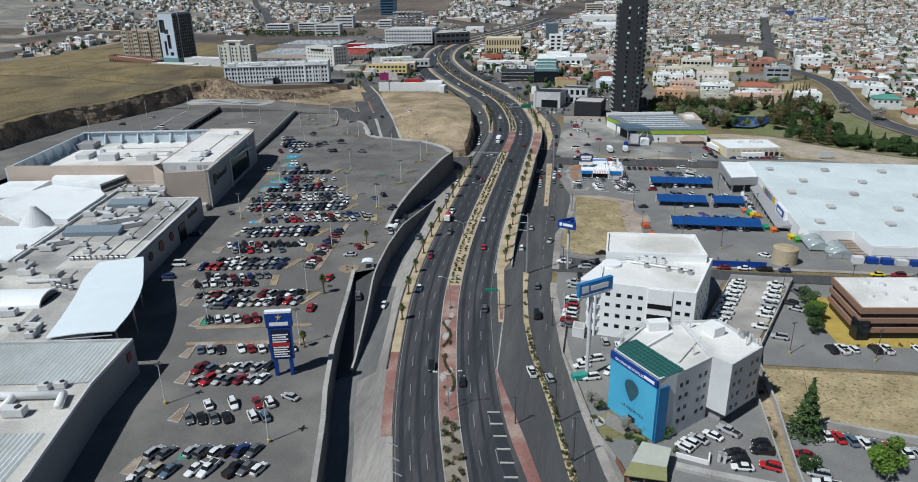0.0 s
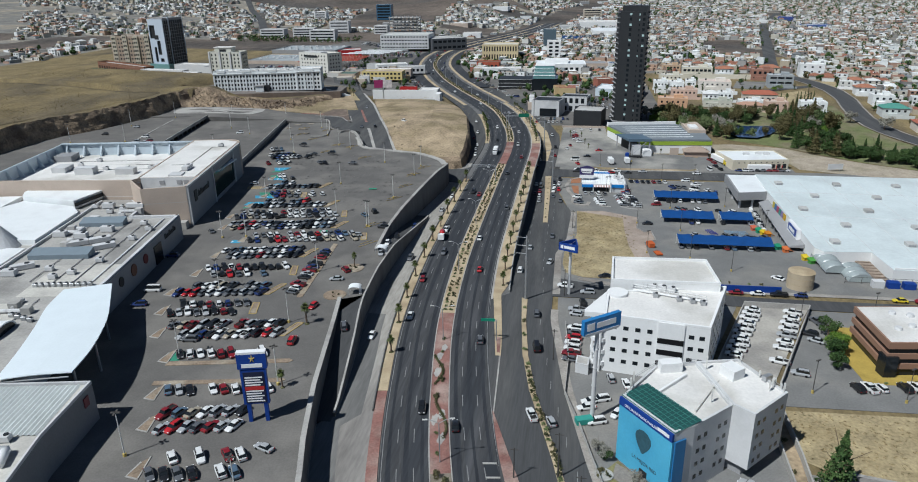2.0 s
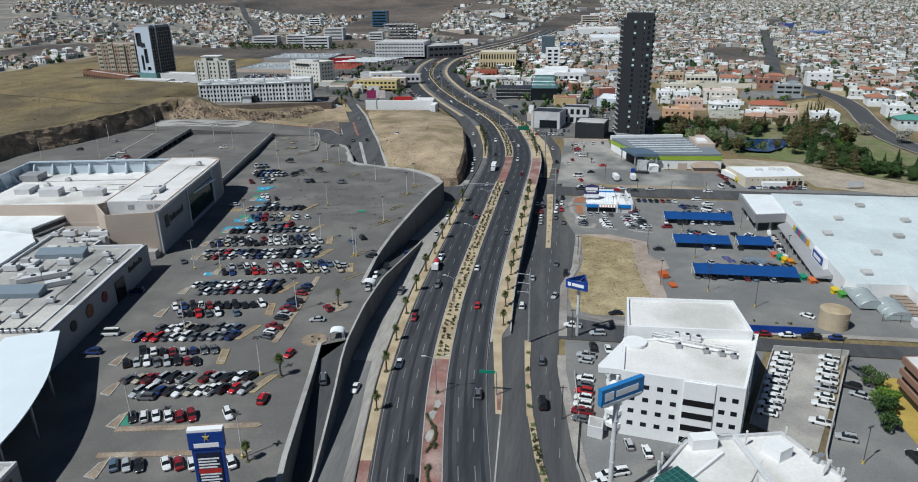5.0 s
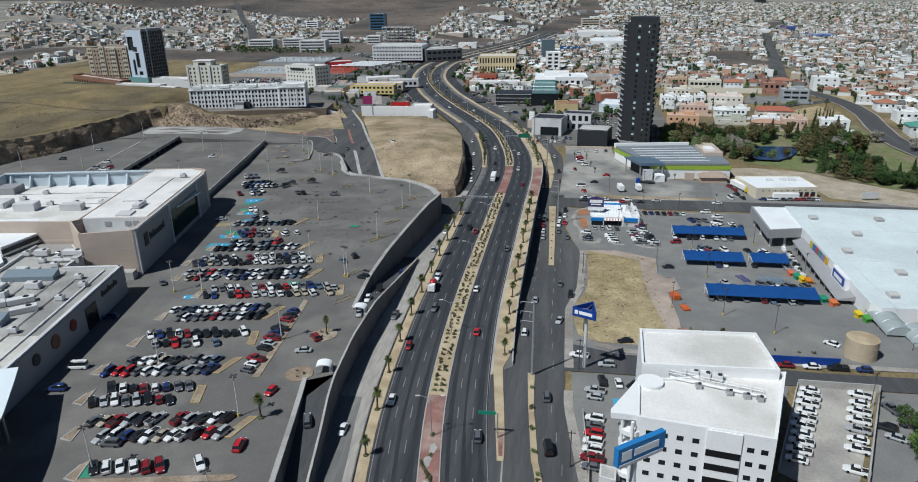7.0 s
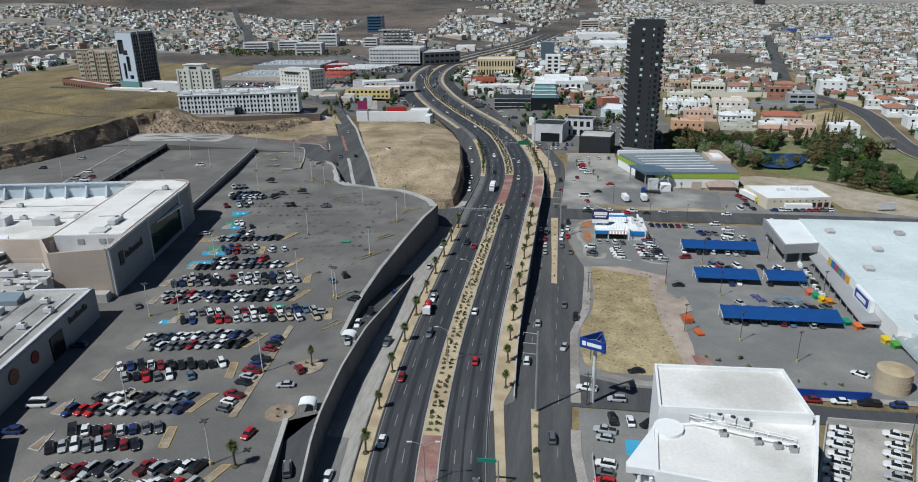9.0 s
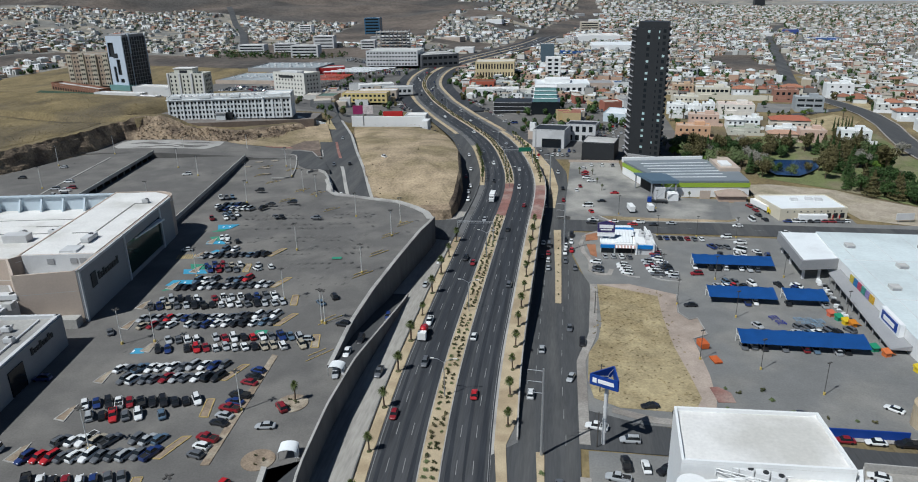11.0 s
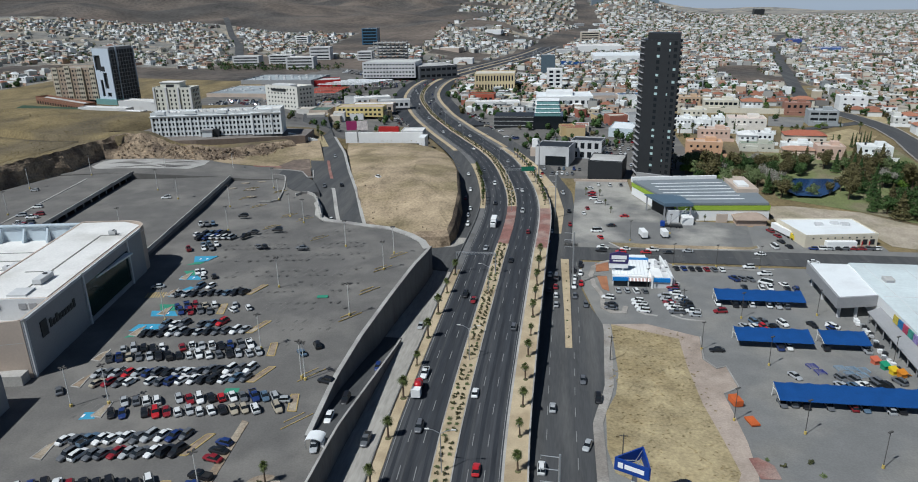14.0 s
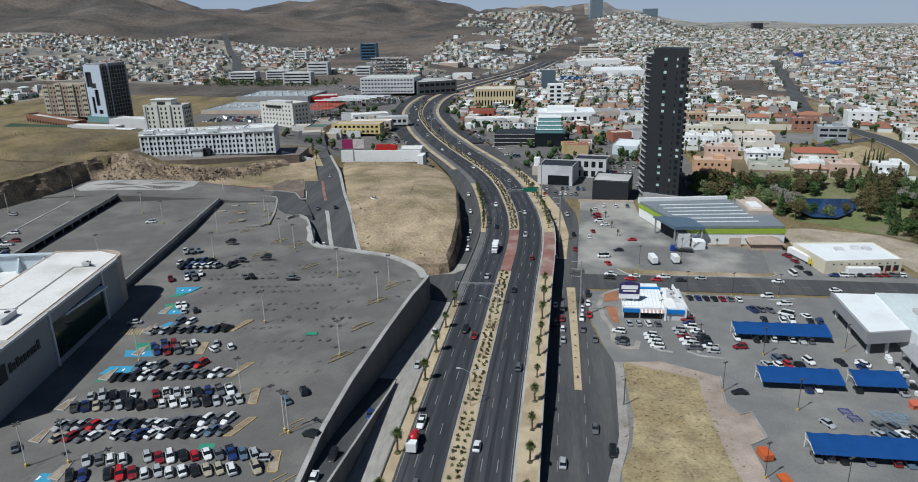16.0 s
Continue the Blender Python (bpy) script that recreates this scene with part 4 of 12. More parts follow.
def rock_cut():
    """Rock faces where the hill was cut for the parking: steep and dark to the west, a broken slope to the north."""
    path = []
    for y in np.arange(235, 463, 1.6):
        path.append((CUTX(y), y, FOOTZ(CUTX(y)), 0))
    for x in np.arange(-271, -171, 1.6):
        path.append((x, CUTY(x), FOOTZ(x), smooth(-271, -262, x)))
    K = 15
    verts = []
    for i, (x, y, zf, north) in enumerate(path):
        a, b = path[max(i - 6, 0)], path[min(i + 6, len(path) - 1)]
        d = Vector((b[0] - a[0], b[1] - a[1])).normalized()
        n = Vector((-d.y, d.x))
        run = mix(4.2, 24 - 8 * smooth(-215, -180, x), north)
        for k in range(K):
            f = min(k / (K - 4), 1.0)
            dist = run * (f ** 0.9) + max(0, k - (K - 4)) * 2.6 - 0.4
            px, py = x + n.x * dist, y + n.y * dist
            top = hill_top(px, py) + 0.15
            prof = mix(f, f ** 1.25 + 0.10 * math.sin(f * 9.4), north)
            z = mix(zf - 0.6, top, min(max(prof, 0), 1))
            if 0 < k < K - 2:
                amp = mix(1.1, 1.5, north) * (1 if k < K - 3 else 0.4)
                j = noise.fractal((px / 9, py / 9, z / 5), 1.0, 2.1, 4) * amp
                px, py = px + n.x * j, py + n.y * j
                z += 0.6 * amp * noise.fractal((px / 4, py / 4, z / 3 + 9), 1.0, 2.0, 3)
            if k == K - 1:
                z -= 0.7
            verts.append((px, py, z))
    faces = [(i * K + k, i * K + k + 1, (i + 1) * K + k + 1, (i + 1) * K + k) for i in range(len(path) - 1) for k in range(K - 1)]
    faces = [f[::-1] for f in faces]
    me = bpy.data.meshes.new("rock_cut"); me.from_pydata(verts, [], faces); me.materials.append(M_ROCK); me.materials.append(M_HILL)
    me.polygons.foreach_set("material_index", [1 if (n % (K - 1)) >= K - 4 else 0 for n in range(len(faces))])
    tagged(new("rock_cut", me), "raw brown rock face cut into the hill", "rock face", kind="structure")
    rr = random.Random(17)
    bm = bmesh.new()
    for _ in range(520):
        x = rr.uniform(-268, -186); f = rr.random()
        y = CUTY(x) + f * 20
        top = mix(FOOTZ(x), hill_top(x, y), min(1, f * 1.05))
        s = rr.uniform(0.25, 0.95) * (1.3 if rr.random() < 0.12 else 0.8)
        m = pose(x, y, top + s * 0.1, rr.uniform(0, 360), rr.uniform(0, 360), rr.uniform(0, 360)) @ Matrix.Diagonal((s, s * 0.8, s * 0.65, 1))
        bmesh.ops.create_icosphere(bm, subdivisions=1, radius=1, matrix=m)
    tagged(finish("fallen_rocks", bm, M_ROCK), "loose tan boulders on the broken slope", "rocks", kind="stuff")
rock_cut()
def hill_tufts():
    """Dry bunch grass over the hill above the cut."""
    rr = random.Random(18)
    V, F = [], []
    for _ in range(15000):
        x, y = rr.uniform(-430, -205), rr.uniform(250, 560)
        out = max(CUTX(y) - x if y < 470 else -99, y - CUTY(x))
        if out < 9 or noise.noise((x / 16, y / 16, 8)) + rr.uniform(-0.5, 0.5) < -0.05 or (y > 496 and x > -285):
            continue
        z, h, a = land(x, y) - 0.15, rr.uniform(0.12, 0.32), rr.uniform(0, 3.14)
        for t in (a, a + 1.57):
            dx, dy = math.cos(t) * h * 0.7, math.sin(t) * h * 0.7
            n = len(V)
            V += [(x - dx, y - dy, z), (x + dx, y + dy, z), (x + dx * 1.3, y + dy * 1.3, z + h), (x - dx * 1.3, y - dy * 1.3, z + h * 0.9)]
            F.append((n, n + 1, n + 2, n + 3))
    me = bpy.data.meshes.new("hill_grass"); me.from_pydata(V, [], F); me.materials.append(mat("bunch_grass", (0.33, 0.265, 0.125), 0.95, 0.3, 0.05, 0.6, tint=(0.22, 0.17, 0.085), patch=0.5))
    tagged(new("hill_grass", me), "dry bunch grass over the hill", "grass", kind="stuff")
hill_tufts()

def median_paths():
    """Pale kidney-shaped walks and low clipped hedges in the red median."""
    rr = random.Random(12)
    for y, d in ((178, 0.5), (174, -0.6), (148, 0.6), (146, -1.1), (139, 0.3), (166, -0.8)):
        bm = bmesh.new()
        c = off(y, d)
        prism(bm, [(c[0] + 0.85 * (1 + 0.3 * rr.uniform(-1, 1)) * math.cos(t), c[1] + 1.9 * (1 + 0.3 * rr.uniform(-1, 1)) * math.sin(t)) for t in np.arange(0, 6.2, 0.5)], HWZ + 0.1, HWZ + 0.17)
        tagged(finish("median_walk", bm, M_CONC), "pale concrete patch in the red median", "paving", kind="structure")
    for y0, y1, d0 in ((160, 174, -0.6), (139, 156, 0.4)):
        V, F = [], []
        for _ in range(700):
            t = rr.random(); y = mix(y0, y1, t)
            c = off(y, d0 + 1.2 * math.sin(t * 5 + d0)); 
            p = Vector((c[0] + rr.gauss(0, 0.16), c[1] + rr.gauss(0, 0.2), HWZ + 0.2 + 0.45 * rr.random()))
            a = Vector((rr.gauss(0, 1), rr.gauss(0, 1), rr.gauss(0, 1))).normalized() * 0.16
            b = a.orthogonal().normalized() * 0.13
            n = len(V); V += [p - a, p - b, p + a, p + b]; F.append((n, n + 1, n + 2, n + 3))
        me = bpy.data.meshes.new("clipped_hedge"); me.from_pydata(V, [], F); me.materials.append(M_BUSH)
        tagged(new("clipped_hedge", me), "low winding clipped hedge", "hedge", kind="structure")
median_paths()

def town_road():
    bm = bmesh.new()
    L, R = [], []
    for y in np.arange(400, 1900, 8):
        x = TOWNROAD(y)
        for dd, acc in ((-7, L), (7, R)):
            acc.append((x + dd, y, land(x + dd, y) + 0.3))
    band(bm, L, R)
    walk_ = bmesh.new()
    for dd in (-8.2, 7.0):
        band(walk_, [(TOWNROAD(y) + dd, y, land(TOWNROAD(y) + dd, y) + 0.42) for y in np.arange(400, 740, 8)], [(TOWNROAD(y) + dd + 1.2, y, land(TOWNROAD(y) + dd, y) + 0.42) for y in np.arange(400, 740, 8)])
    tagged(finish("avenue_walk", walk_, M_WALK), "pale concrete walks along the avenue", "sidewalk", kind="structure")
    tagged(finish("town_avenue", bm, M_STREET), "grey asphalt avenue through the town", "road", kind="structure")
    bm = bmesh.new()
    L, R = [], []
    for y in np.arange(1090, 1860, 12):
        x = HILLROAD(y)
        for dd, acc in ((-7.5, L), (7.5, R)):
            acc.append((x + dd, y, land(x + dd, y) + 1.0))
    band(bm, L, R); band(bm, [(x, y, z - 4) for x, y, z in L], L); band(bm, R, [(x, y, z - 4) for x, y, z in R])
    tagged(finish("hill_avenue", bm, M_STREET), "straight grey avenue climbing through the town", "road", kind="structure")
town_road()

drape("dusty_field", [(84, 426), (117, 428), (122, 404), (155, 392.4), (240, 390), (214, 396), (182, 406.5), (160, 419), (140, 434), (126, 449), (97, 457), (84, 455)], 0.06, mat("pale_dusty_earth", (0.38, 0.325, 0.255), 0.95, 0.35, 0.15, 1.2, 0.05, tint=(0.28, 0.245, 0.17), patch=0.45), "pale dusty earth beside the warehouse", "field", zf=lambda x, y: land(x, y))

drape("dock_yard", [(66, 397.2), (118, 397.2), (118, 404), (86, 399.5), (81, 424), (66, 424)], 0.045, M_LOTPALE, "grey asphalt yard before the loading docks", "parking lot")
def mound_rocks():
    rr = random.Random(23)
    bm = bmesh.new()
    for _ in range(260):
        y = rr.uniform(386, 560); x = mix(-100, -64, rr.random()) - 0.36 * max(0, y - 400)
        if y > 440 and rr.random() < 0.7:
            continue
        z = mix(1.5, 4.5, smooth(560, 450, y)) - 6.5 * (1 - smooth(382, 440, y)) + 0.5
        s = rr.uniform(0.15, 0.55)
        bmesh.ops.create_icosphere(bm, subdivisions=1, radius=1, matrix=pose(x, y, z, rr.uniform(0, 360), rr.uniform(0, 360), 0) @ Matrix.Diagonal((s, s * 0.8, s * 0.6, 1)))
    tagged(finish("mound_rocks", bm, M_ROCK), "small loose rocks on the earth mound", "rocks", kind="stuff")
mound_rocks()

# ---- buildings ----
def flat(angle=0):
    return pose(0, 0, 0, 0, 0, angle)
def put(name, mesh, parent, x, y, z, ang=0, label=""):
    ob = new(name, mesh)
    ob.parent = parent
    ob.matrix_basis = pose(x, y, z, 0, 0, ang)
    return tagged(ob, label) if label else ob
def mesh_of(name, bm, materials):
    me = bpy.data.meshes.new(name)
    bm.normal_update(); bm.to_mesh(me); bm.free()
    for m in materials:
        me.materials.append(m)
    return me
def window_mesh(w, h, frame_mat=None, depth=0.12):
    """A window facing -y, set in the plane y = 0: recessed-looking pane with a frame and sill."""
    bm = bmesh.new()
    box(bm, -w / 2, w / 2, -0.03, 0.1, 0, h, 0)
    if frame_mat:
        t = min(0.14, w * 0.1)
        for x0, x1, z0, z1 in ((-w / 2 - t, -w / 2, -t, h + t), (w / 2, w / 2 + t, -t, h + t), (-w / 2, w / 2, h, h + t), (-w / 2, w / 2, -t, 0)):
            box(bm, x0, x1, -depth, 0.1, z0, z1, 1)
    return mesh_of("window", bm, [M_GLASS] + ([frame_mat] if frame_mat else []))
def windows(parent, a, b, cols, rows, z0, dz, mesh, pad=0.0, skip=()):
    """A grid of windows on the upright wall from a to b (outside on the right-hand side of the way)."""
    a, b = Vector(a), Vector(b)
    ang = math.degrees(math.atan2(b.y - a.y, b.x - a.x))
    L = (b - a).length
    for i in range(cols):
        p = a.lerp(b, (pad + (L - 2 * pad) * ((i + 0.5) / cols)) / L)
        for j in range(rows):
            if (i, j) not in skip:
                put("window", mesh, parent, p.x, p.y, z0 + dz * j, ang)
def parapet(bm, poly, z, h=0.8, t=0.35, mi=0):
    """A low wall round the inside of a counter-clockwise roof polygon."""
    n = len(poly)
    if sum(poly[i][0] * poly[(i + 1) % n][1] - poly[(i + 1) % n][0] * poly[i][1] for i in range(n)) < 0:
        poly = poly[::-1]
    inner = []
    for i in range(n):
        p, a, b = Vector(poly[i]), Vector(poly[i - 1]), Vector(poly[(i + 1) % n])
        d0, d1 = (p - a).normalized(), (b - p).normalized()
        n0, n1 = Vector((-d0.y, d0.x)), Vector((-d1.y, d1.x))
        k = n0 + n1
        inner.append(p + k * (t / max(0.35, 1 + n0.dot(n1))))
    O0, O1 = [bm.verts.new((*p, z)) for p in poly], [bm.verts.new((*p, z + h)) for p in poly]
    I0, I1 = [bm.verts.new((*p, z)) for p in inner], [bm.verts.new((*p, z + h)) for p in inner]
    for i in range(n):
        j = (i + 1) % n
        for q in ((O0[i], O0[j], O1[j], O1[i]), (O1[i], O1[j], I1[j], I1[i]), (I1[i], I1[j], I0[j], I0[i])):
            bm.faces.new(q).material_index = mi
def shell(parent, poly, z0, z1, wall, roof, par=0.8, t=0.35, names=("wall", "roof", "parapet")):
    bm = bmesh.new(); prism(bm, poly, z0, z1 - 0.05); part(names[0], bm, wall, parent)
    bm = bmesh.new(); prism(bm, poly, z1 - 0.05, z1); part(names[1], bm, roof, parent)
    if par:
        bm = bmesh.new(); parapet(bm, poly, z1, par, t); part(names[2], bm, wall, parent)

# rooftop machinery, copied about
def roof_unit(w, d, h, dark=False):
    ob = thing("rooftop_unit", "pale metal air handling unit on a roof", "roof unit", "roof units")
    bm = bmesh.new(); box(bm, -w / 2, w / 2, -d / 2, d / 2, 0.3, h)
    bmesh.ops.bevel(bm, geom=[e for e in bm.edges], offset=0.06, segments=1, affect="EDGES")
    part("casing", bm, M_LIGHTGREY if not dark else M_STEEL, ob)
    for s in (-1, 1):
        bm = bmesh.new(); box(bm, -w / 2, w / 2, s * d * 0.35 - 0.08, s * d * 0.35 + 0.08, 0, 0.32); part("skid", bm, M_STEEL, ob)
    bm = bmesh.new(); tube(bm, (w * 0.2, 0, h), (w * 0.2, 0, h + 0.18), min(w, d) * 0.3, n=10); part("fan", bm, M_DARK, ob)
    return ob
UNITS = [roof_unit(2.2, 1.6, 1.5), roof_unit(4.2, 2.2, 2.0), roof_unit(1.2, 1.2, 1.1, True), roof_unit(6.5, 2.4, 1.7)]
for i, o in enumerate(UNITS):
    o.matrix_basis = pose(*P(-130 + 5 * i, 268), 13.0, 0, 0, 10.5)
def units(kind, spots, z, ang=10.5):
    for x, y in spots:
        copy_thing(UNITS[kind], pose(x, y, z, 0, 0, ang + random.uniform(-4, 4)))

def department_store():
    ob = thing("department_store", "beige and grey department store with a white flat roof", "department store", at=flat(10.5))
    arc = [(-104.5 + 8.5 * math.sin(a), 345 + 7 * math.cos(a)) for a in np.linspace(0, math.pi / 2, 7)][::-1]
    front_ = [(-121, 280), (-112, 267), (-96, 269.5), (-96, 283.5), (-118.4, 283.5)]
    low_ = [(-183, 284), (-121, 280.2), (-119.6, 283.5), (-119.6, 352), (-183, 352)]
    high_ = [(-119.6, 282), (-118.4, 283.5), (-96, 283.5)] + arc + [(-119.6, 352)]
    bm = bmesh.new(); prism(bm, high_, LOTZ, 18.4); part("wall", bm, M_BEIGE, ob)
    bm = bmesh.new(); prism(bm, low_, LOTZ, 13.6); part("wall", bm, M_BEIGE, ob)
    bm = bmesh.new(); prism(bm, front_, LOTZ, 14.2); part("wall", bm, M_BEIGE, ob)
    bm = bmesh.new(); prism(bm, front_, 14.2, 14.35); part("roof", bm, M_ROOFGREY, ob, "sunken grey roof behind the corner walls")
    for a_, b_ in (((-121, 280), (-112, 267)), ((-112, 267), (-96, 269.5)), ((-96, 269.5), (-96, 283.5))):
        a_, b_ = Vector(a_), Vector(b_); n_ = (b_ - a_).normalized(); n_ = Vector((-n_.y, n_.x)) * 0.6
        bm = bmesh.new(); prism(bm, [tuple(a_), tuple(b_), tuple(b_ + n_), tuple(a_ + n_)], 14.35, 20.28); part("parapet", bm, M_BEIGE, ob)
    bm = bmesh.new(); prism(bm, [(-118.2, 283.2), (-96.6, 283.2), (-96.6, 283.46), (-118.2, 283.46)], 14.35, 20.2); part("inner_wall", bm, M_LIGHTGREY, ob, "pale inner wall above the sunken roof")
    for u_ in (-100.5, -103.2, -110):
        bm = bmesh.new(); box(bm, u_ - 1.0, u_ + 1.0, 283.0, 283.2, 17.4, 19.0); part("louvre", bm, M_GREYWALL, ob)
    bm = bmesh.new(); prism(bm, high_, 18.4, 18.6); part("roof", bm, M_ROOF, ob, "cream white coated flat roof")
    bm = bmesh.new(); prism(bm, low_, 13.6, 13.8); part("roof", bm, M_ROOF, ob, "sunken cream white flat roof")
    bm = bmesh.new(); parapet(bm, high_, 18.6, 1.55, 0.6); part("parapet", bm, M_BEIGE, ob)
    bm = bmesh.new(); prism(bm, [(-183, 284), (-121, 280.2), (-119.7, 282.2), (-120.6, 281.2), (-182.96, 284.7)], 13.8, 20.15); part("parapet", bm, M_BEIGE, ob)
    bm = bmesh.new(); prism(bm, [(-118.8, 284.2), (-97.2, 284.2), (-97.2, 346), (-104, 350.5), (-118.8, 350.5)], 18.6, 20.1); part("roof_step", bm, M_ROOF, ob)
    # east front: grey panels, a dark frame and the entrance glass
    for v0, v1, z0, z1 in ((269.6, 300, LOTZ, 20.3), (300, 330, 16.5, 20.3), (330, 342, LOTZ, 20.3), (300, 330, LOTZ, 6.0)):
        bm = bmesh.new(); box(bm, -95.99, -95.6, v0, v1, z0, z1); part("facade_panel", bm, M_GREYWALL, ob, "grey facade panel")
    bm = bmesh.new(); box(bm, -95.98, -95.85, 300, 330, 6, 16.5); part("entrance_glass", bm, mat("dark_green_glass", (0.015, 0.035, 0.028), 0.1, 0.2, 0.3, 2), ob, "dark green entrance glazing")
    bm = bmesh.new(); prism(bm, [(-95.9, 308), (-93.4, 329), (-95.9, 329)], 15.5, 16.0); part("entrance_canopy", bm, M_WHITE, ob, "white blade canopy")
    for v in (269.7, 299.7, 330):
        bm = bmesh.new(); box(bm, -95.6, -95.2, v, v + 0.8, LOTZ, 20.35); part("frame_post", bm, M_LIGHTGREY, ob)
    bm = bmesh.new(); box(bm, -95.6, -95.2, 269.7, 342, 19.6, 20.35); part("frame_beam", bm, M_LIGHTGREY, ob)
    bm = bmesh.new(); prism(bm, [(-95.55, 276), (-95.35, 276), (-95.35, 279), (-95.55, 279)], 12.3, 16.6); part("logo", bm, M_DARK, ob, "dark logo block")
    for i in range(9):
        bm = bmesh.new(); box(bm, -95.55, -95.38, 280.2 + i * 1.55, 281.3 + i * 1.55, 13.2, 15.6 if i in (0, 2, 8) else 14.9); part("sign_bar", bm, M_DARK, ob, "dark sign bar")
    bm = bmesh.new(); box(bm, -112, -96.5, 265.6, 268.9, LOTZ, 7.2); part("plinth", bm, M_CONC, ob)
    # light blue-grey screen wall with fins round the back
    m = mat("pale_blue_metal_screen", (0.50, 0.57, 0.62), 0.5, 0.06, 0.2, 2.0)
    bm = bmesh.new(); box(bm, -183.4, -119.7, 351.2, 351.8, 13.8, 19.3); part("screen_wall", bm, m, ob, "pale blue-grey screen wall")
    bm = bmesh.new(); box(bm, -183.8, -183.02, 284, 351.8, 13.0, 19.3); part("screen_wall", bm, m, ob, "pale blue-grey screen wall")
    bm = bmesh.new(); box(bm, -183.4, -119.7, 350.4, 352.2, 19.3, 19.7); part("screen_cap", bm, m, ob)
    for i in range(8):
        bm = bmesh.new(); prism(bm, [(-181 + i * 8.2, 348.6), (-180.4 + i * 8.2, 348.6), (-180.4 + i * 8.2, 351.1), (-181 + i * 8.2, 351.1)], 13.8, [14.6, 14.6, 19.2, 19.2]); part("fin", bm, m, ob)
    for i in range(8):
        bm = bmesh.new(); prism(bm, [(-183, 288 + i * 8), (-180.6, 288 + i * 8), (-180.6, 288.6 + i * 8), (-183, 288.6 + i * 8)], 13.8, [19.2, 14.6, 14.6, 19.2]); part("fin", bm, m, ob)
    g = mat("grey_roof_joint", (0.22, 0.22, 0.2), 0.8, 0.1)
    for u0, u1, v0, v1, z in ((-172, -121, 322, 322.5, 13.8), (-172, -121, 338, 338.4, 13.8), (-140, -121, 330, 330.5, 13.8), (-106, -105.5, 290, 335, 20.1), (-106, -99, 335, 335.5, 20.1), (-113, -105, 303, 303.5, 20.1)):
        bm = bmesh.new(); box(bm, u0, u1, v0, v1, z, z + 0.12); part("roof_gutter", bm, g, ob)
    for u0, u1, v0, v1, h in ((-108, -103, 285, 290, 6.9), (-126, -121, 315, 320, 3.4), (-142, -134, 313, 317, 2.6), (-160, -152, 314, 319, 3.0), (-172, -166, 318, 326, 2.2)):
        bm = bmesh.new(); box(bm, u0, u1, v0, v1, 13.8, 13.8 + h); part("roof_house", bm, M_LIGHTGREY, ob)
    for u0, u1, v0, v1 in ((-168, -122, 324, 329), (-166, -122, 340, 346), (-168, -122, 331, 336)):
        bm = bmesh.new(); box(bm, u0, u1, v0, v1, 13.8, 13.92); part("roof_field", bm, M_ROOF, ob, "whiter coated roof field")
    bm = bmesh.new(); box(bm, -181, -173, 338, 346, 13.8, 16.6); part("roof_house", bm, M_GREYWALL, ob)
    return ob
department_store()
units(0, [P(-150, 322), P(-140, 322), P(-130, 322), P(-123, 322.4), P(-160, 338), P(-126, 338.4), P(-165, 330)], 13.8)
units(3, [P(-104, 296)], 20.1, 100.5)
units(0, [P(-102, 336)], 20.1)

def slab(parent, name, poly, z0, z1, material, label=""):
    bm = bmesh.new(); prism(bm, poly, z0, z1); return part(name, bm, material, parent, label)

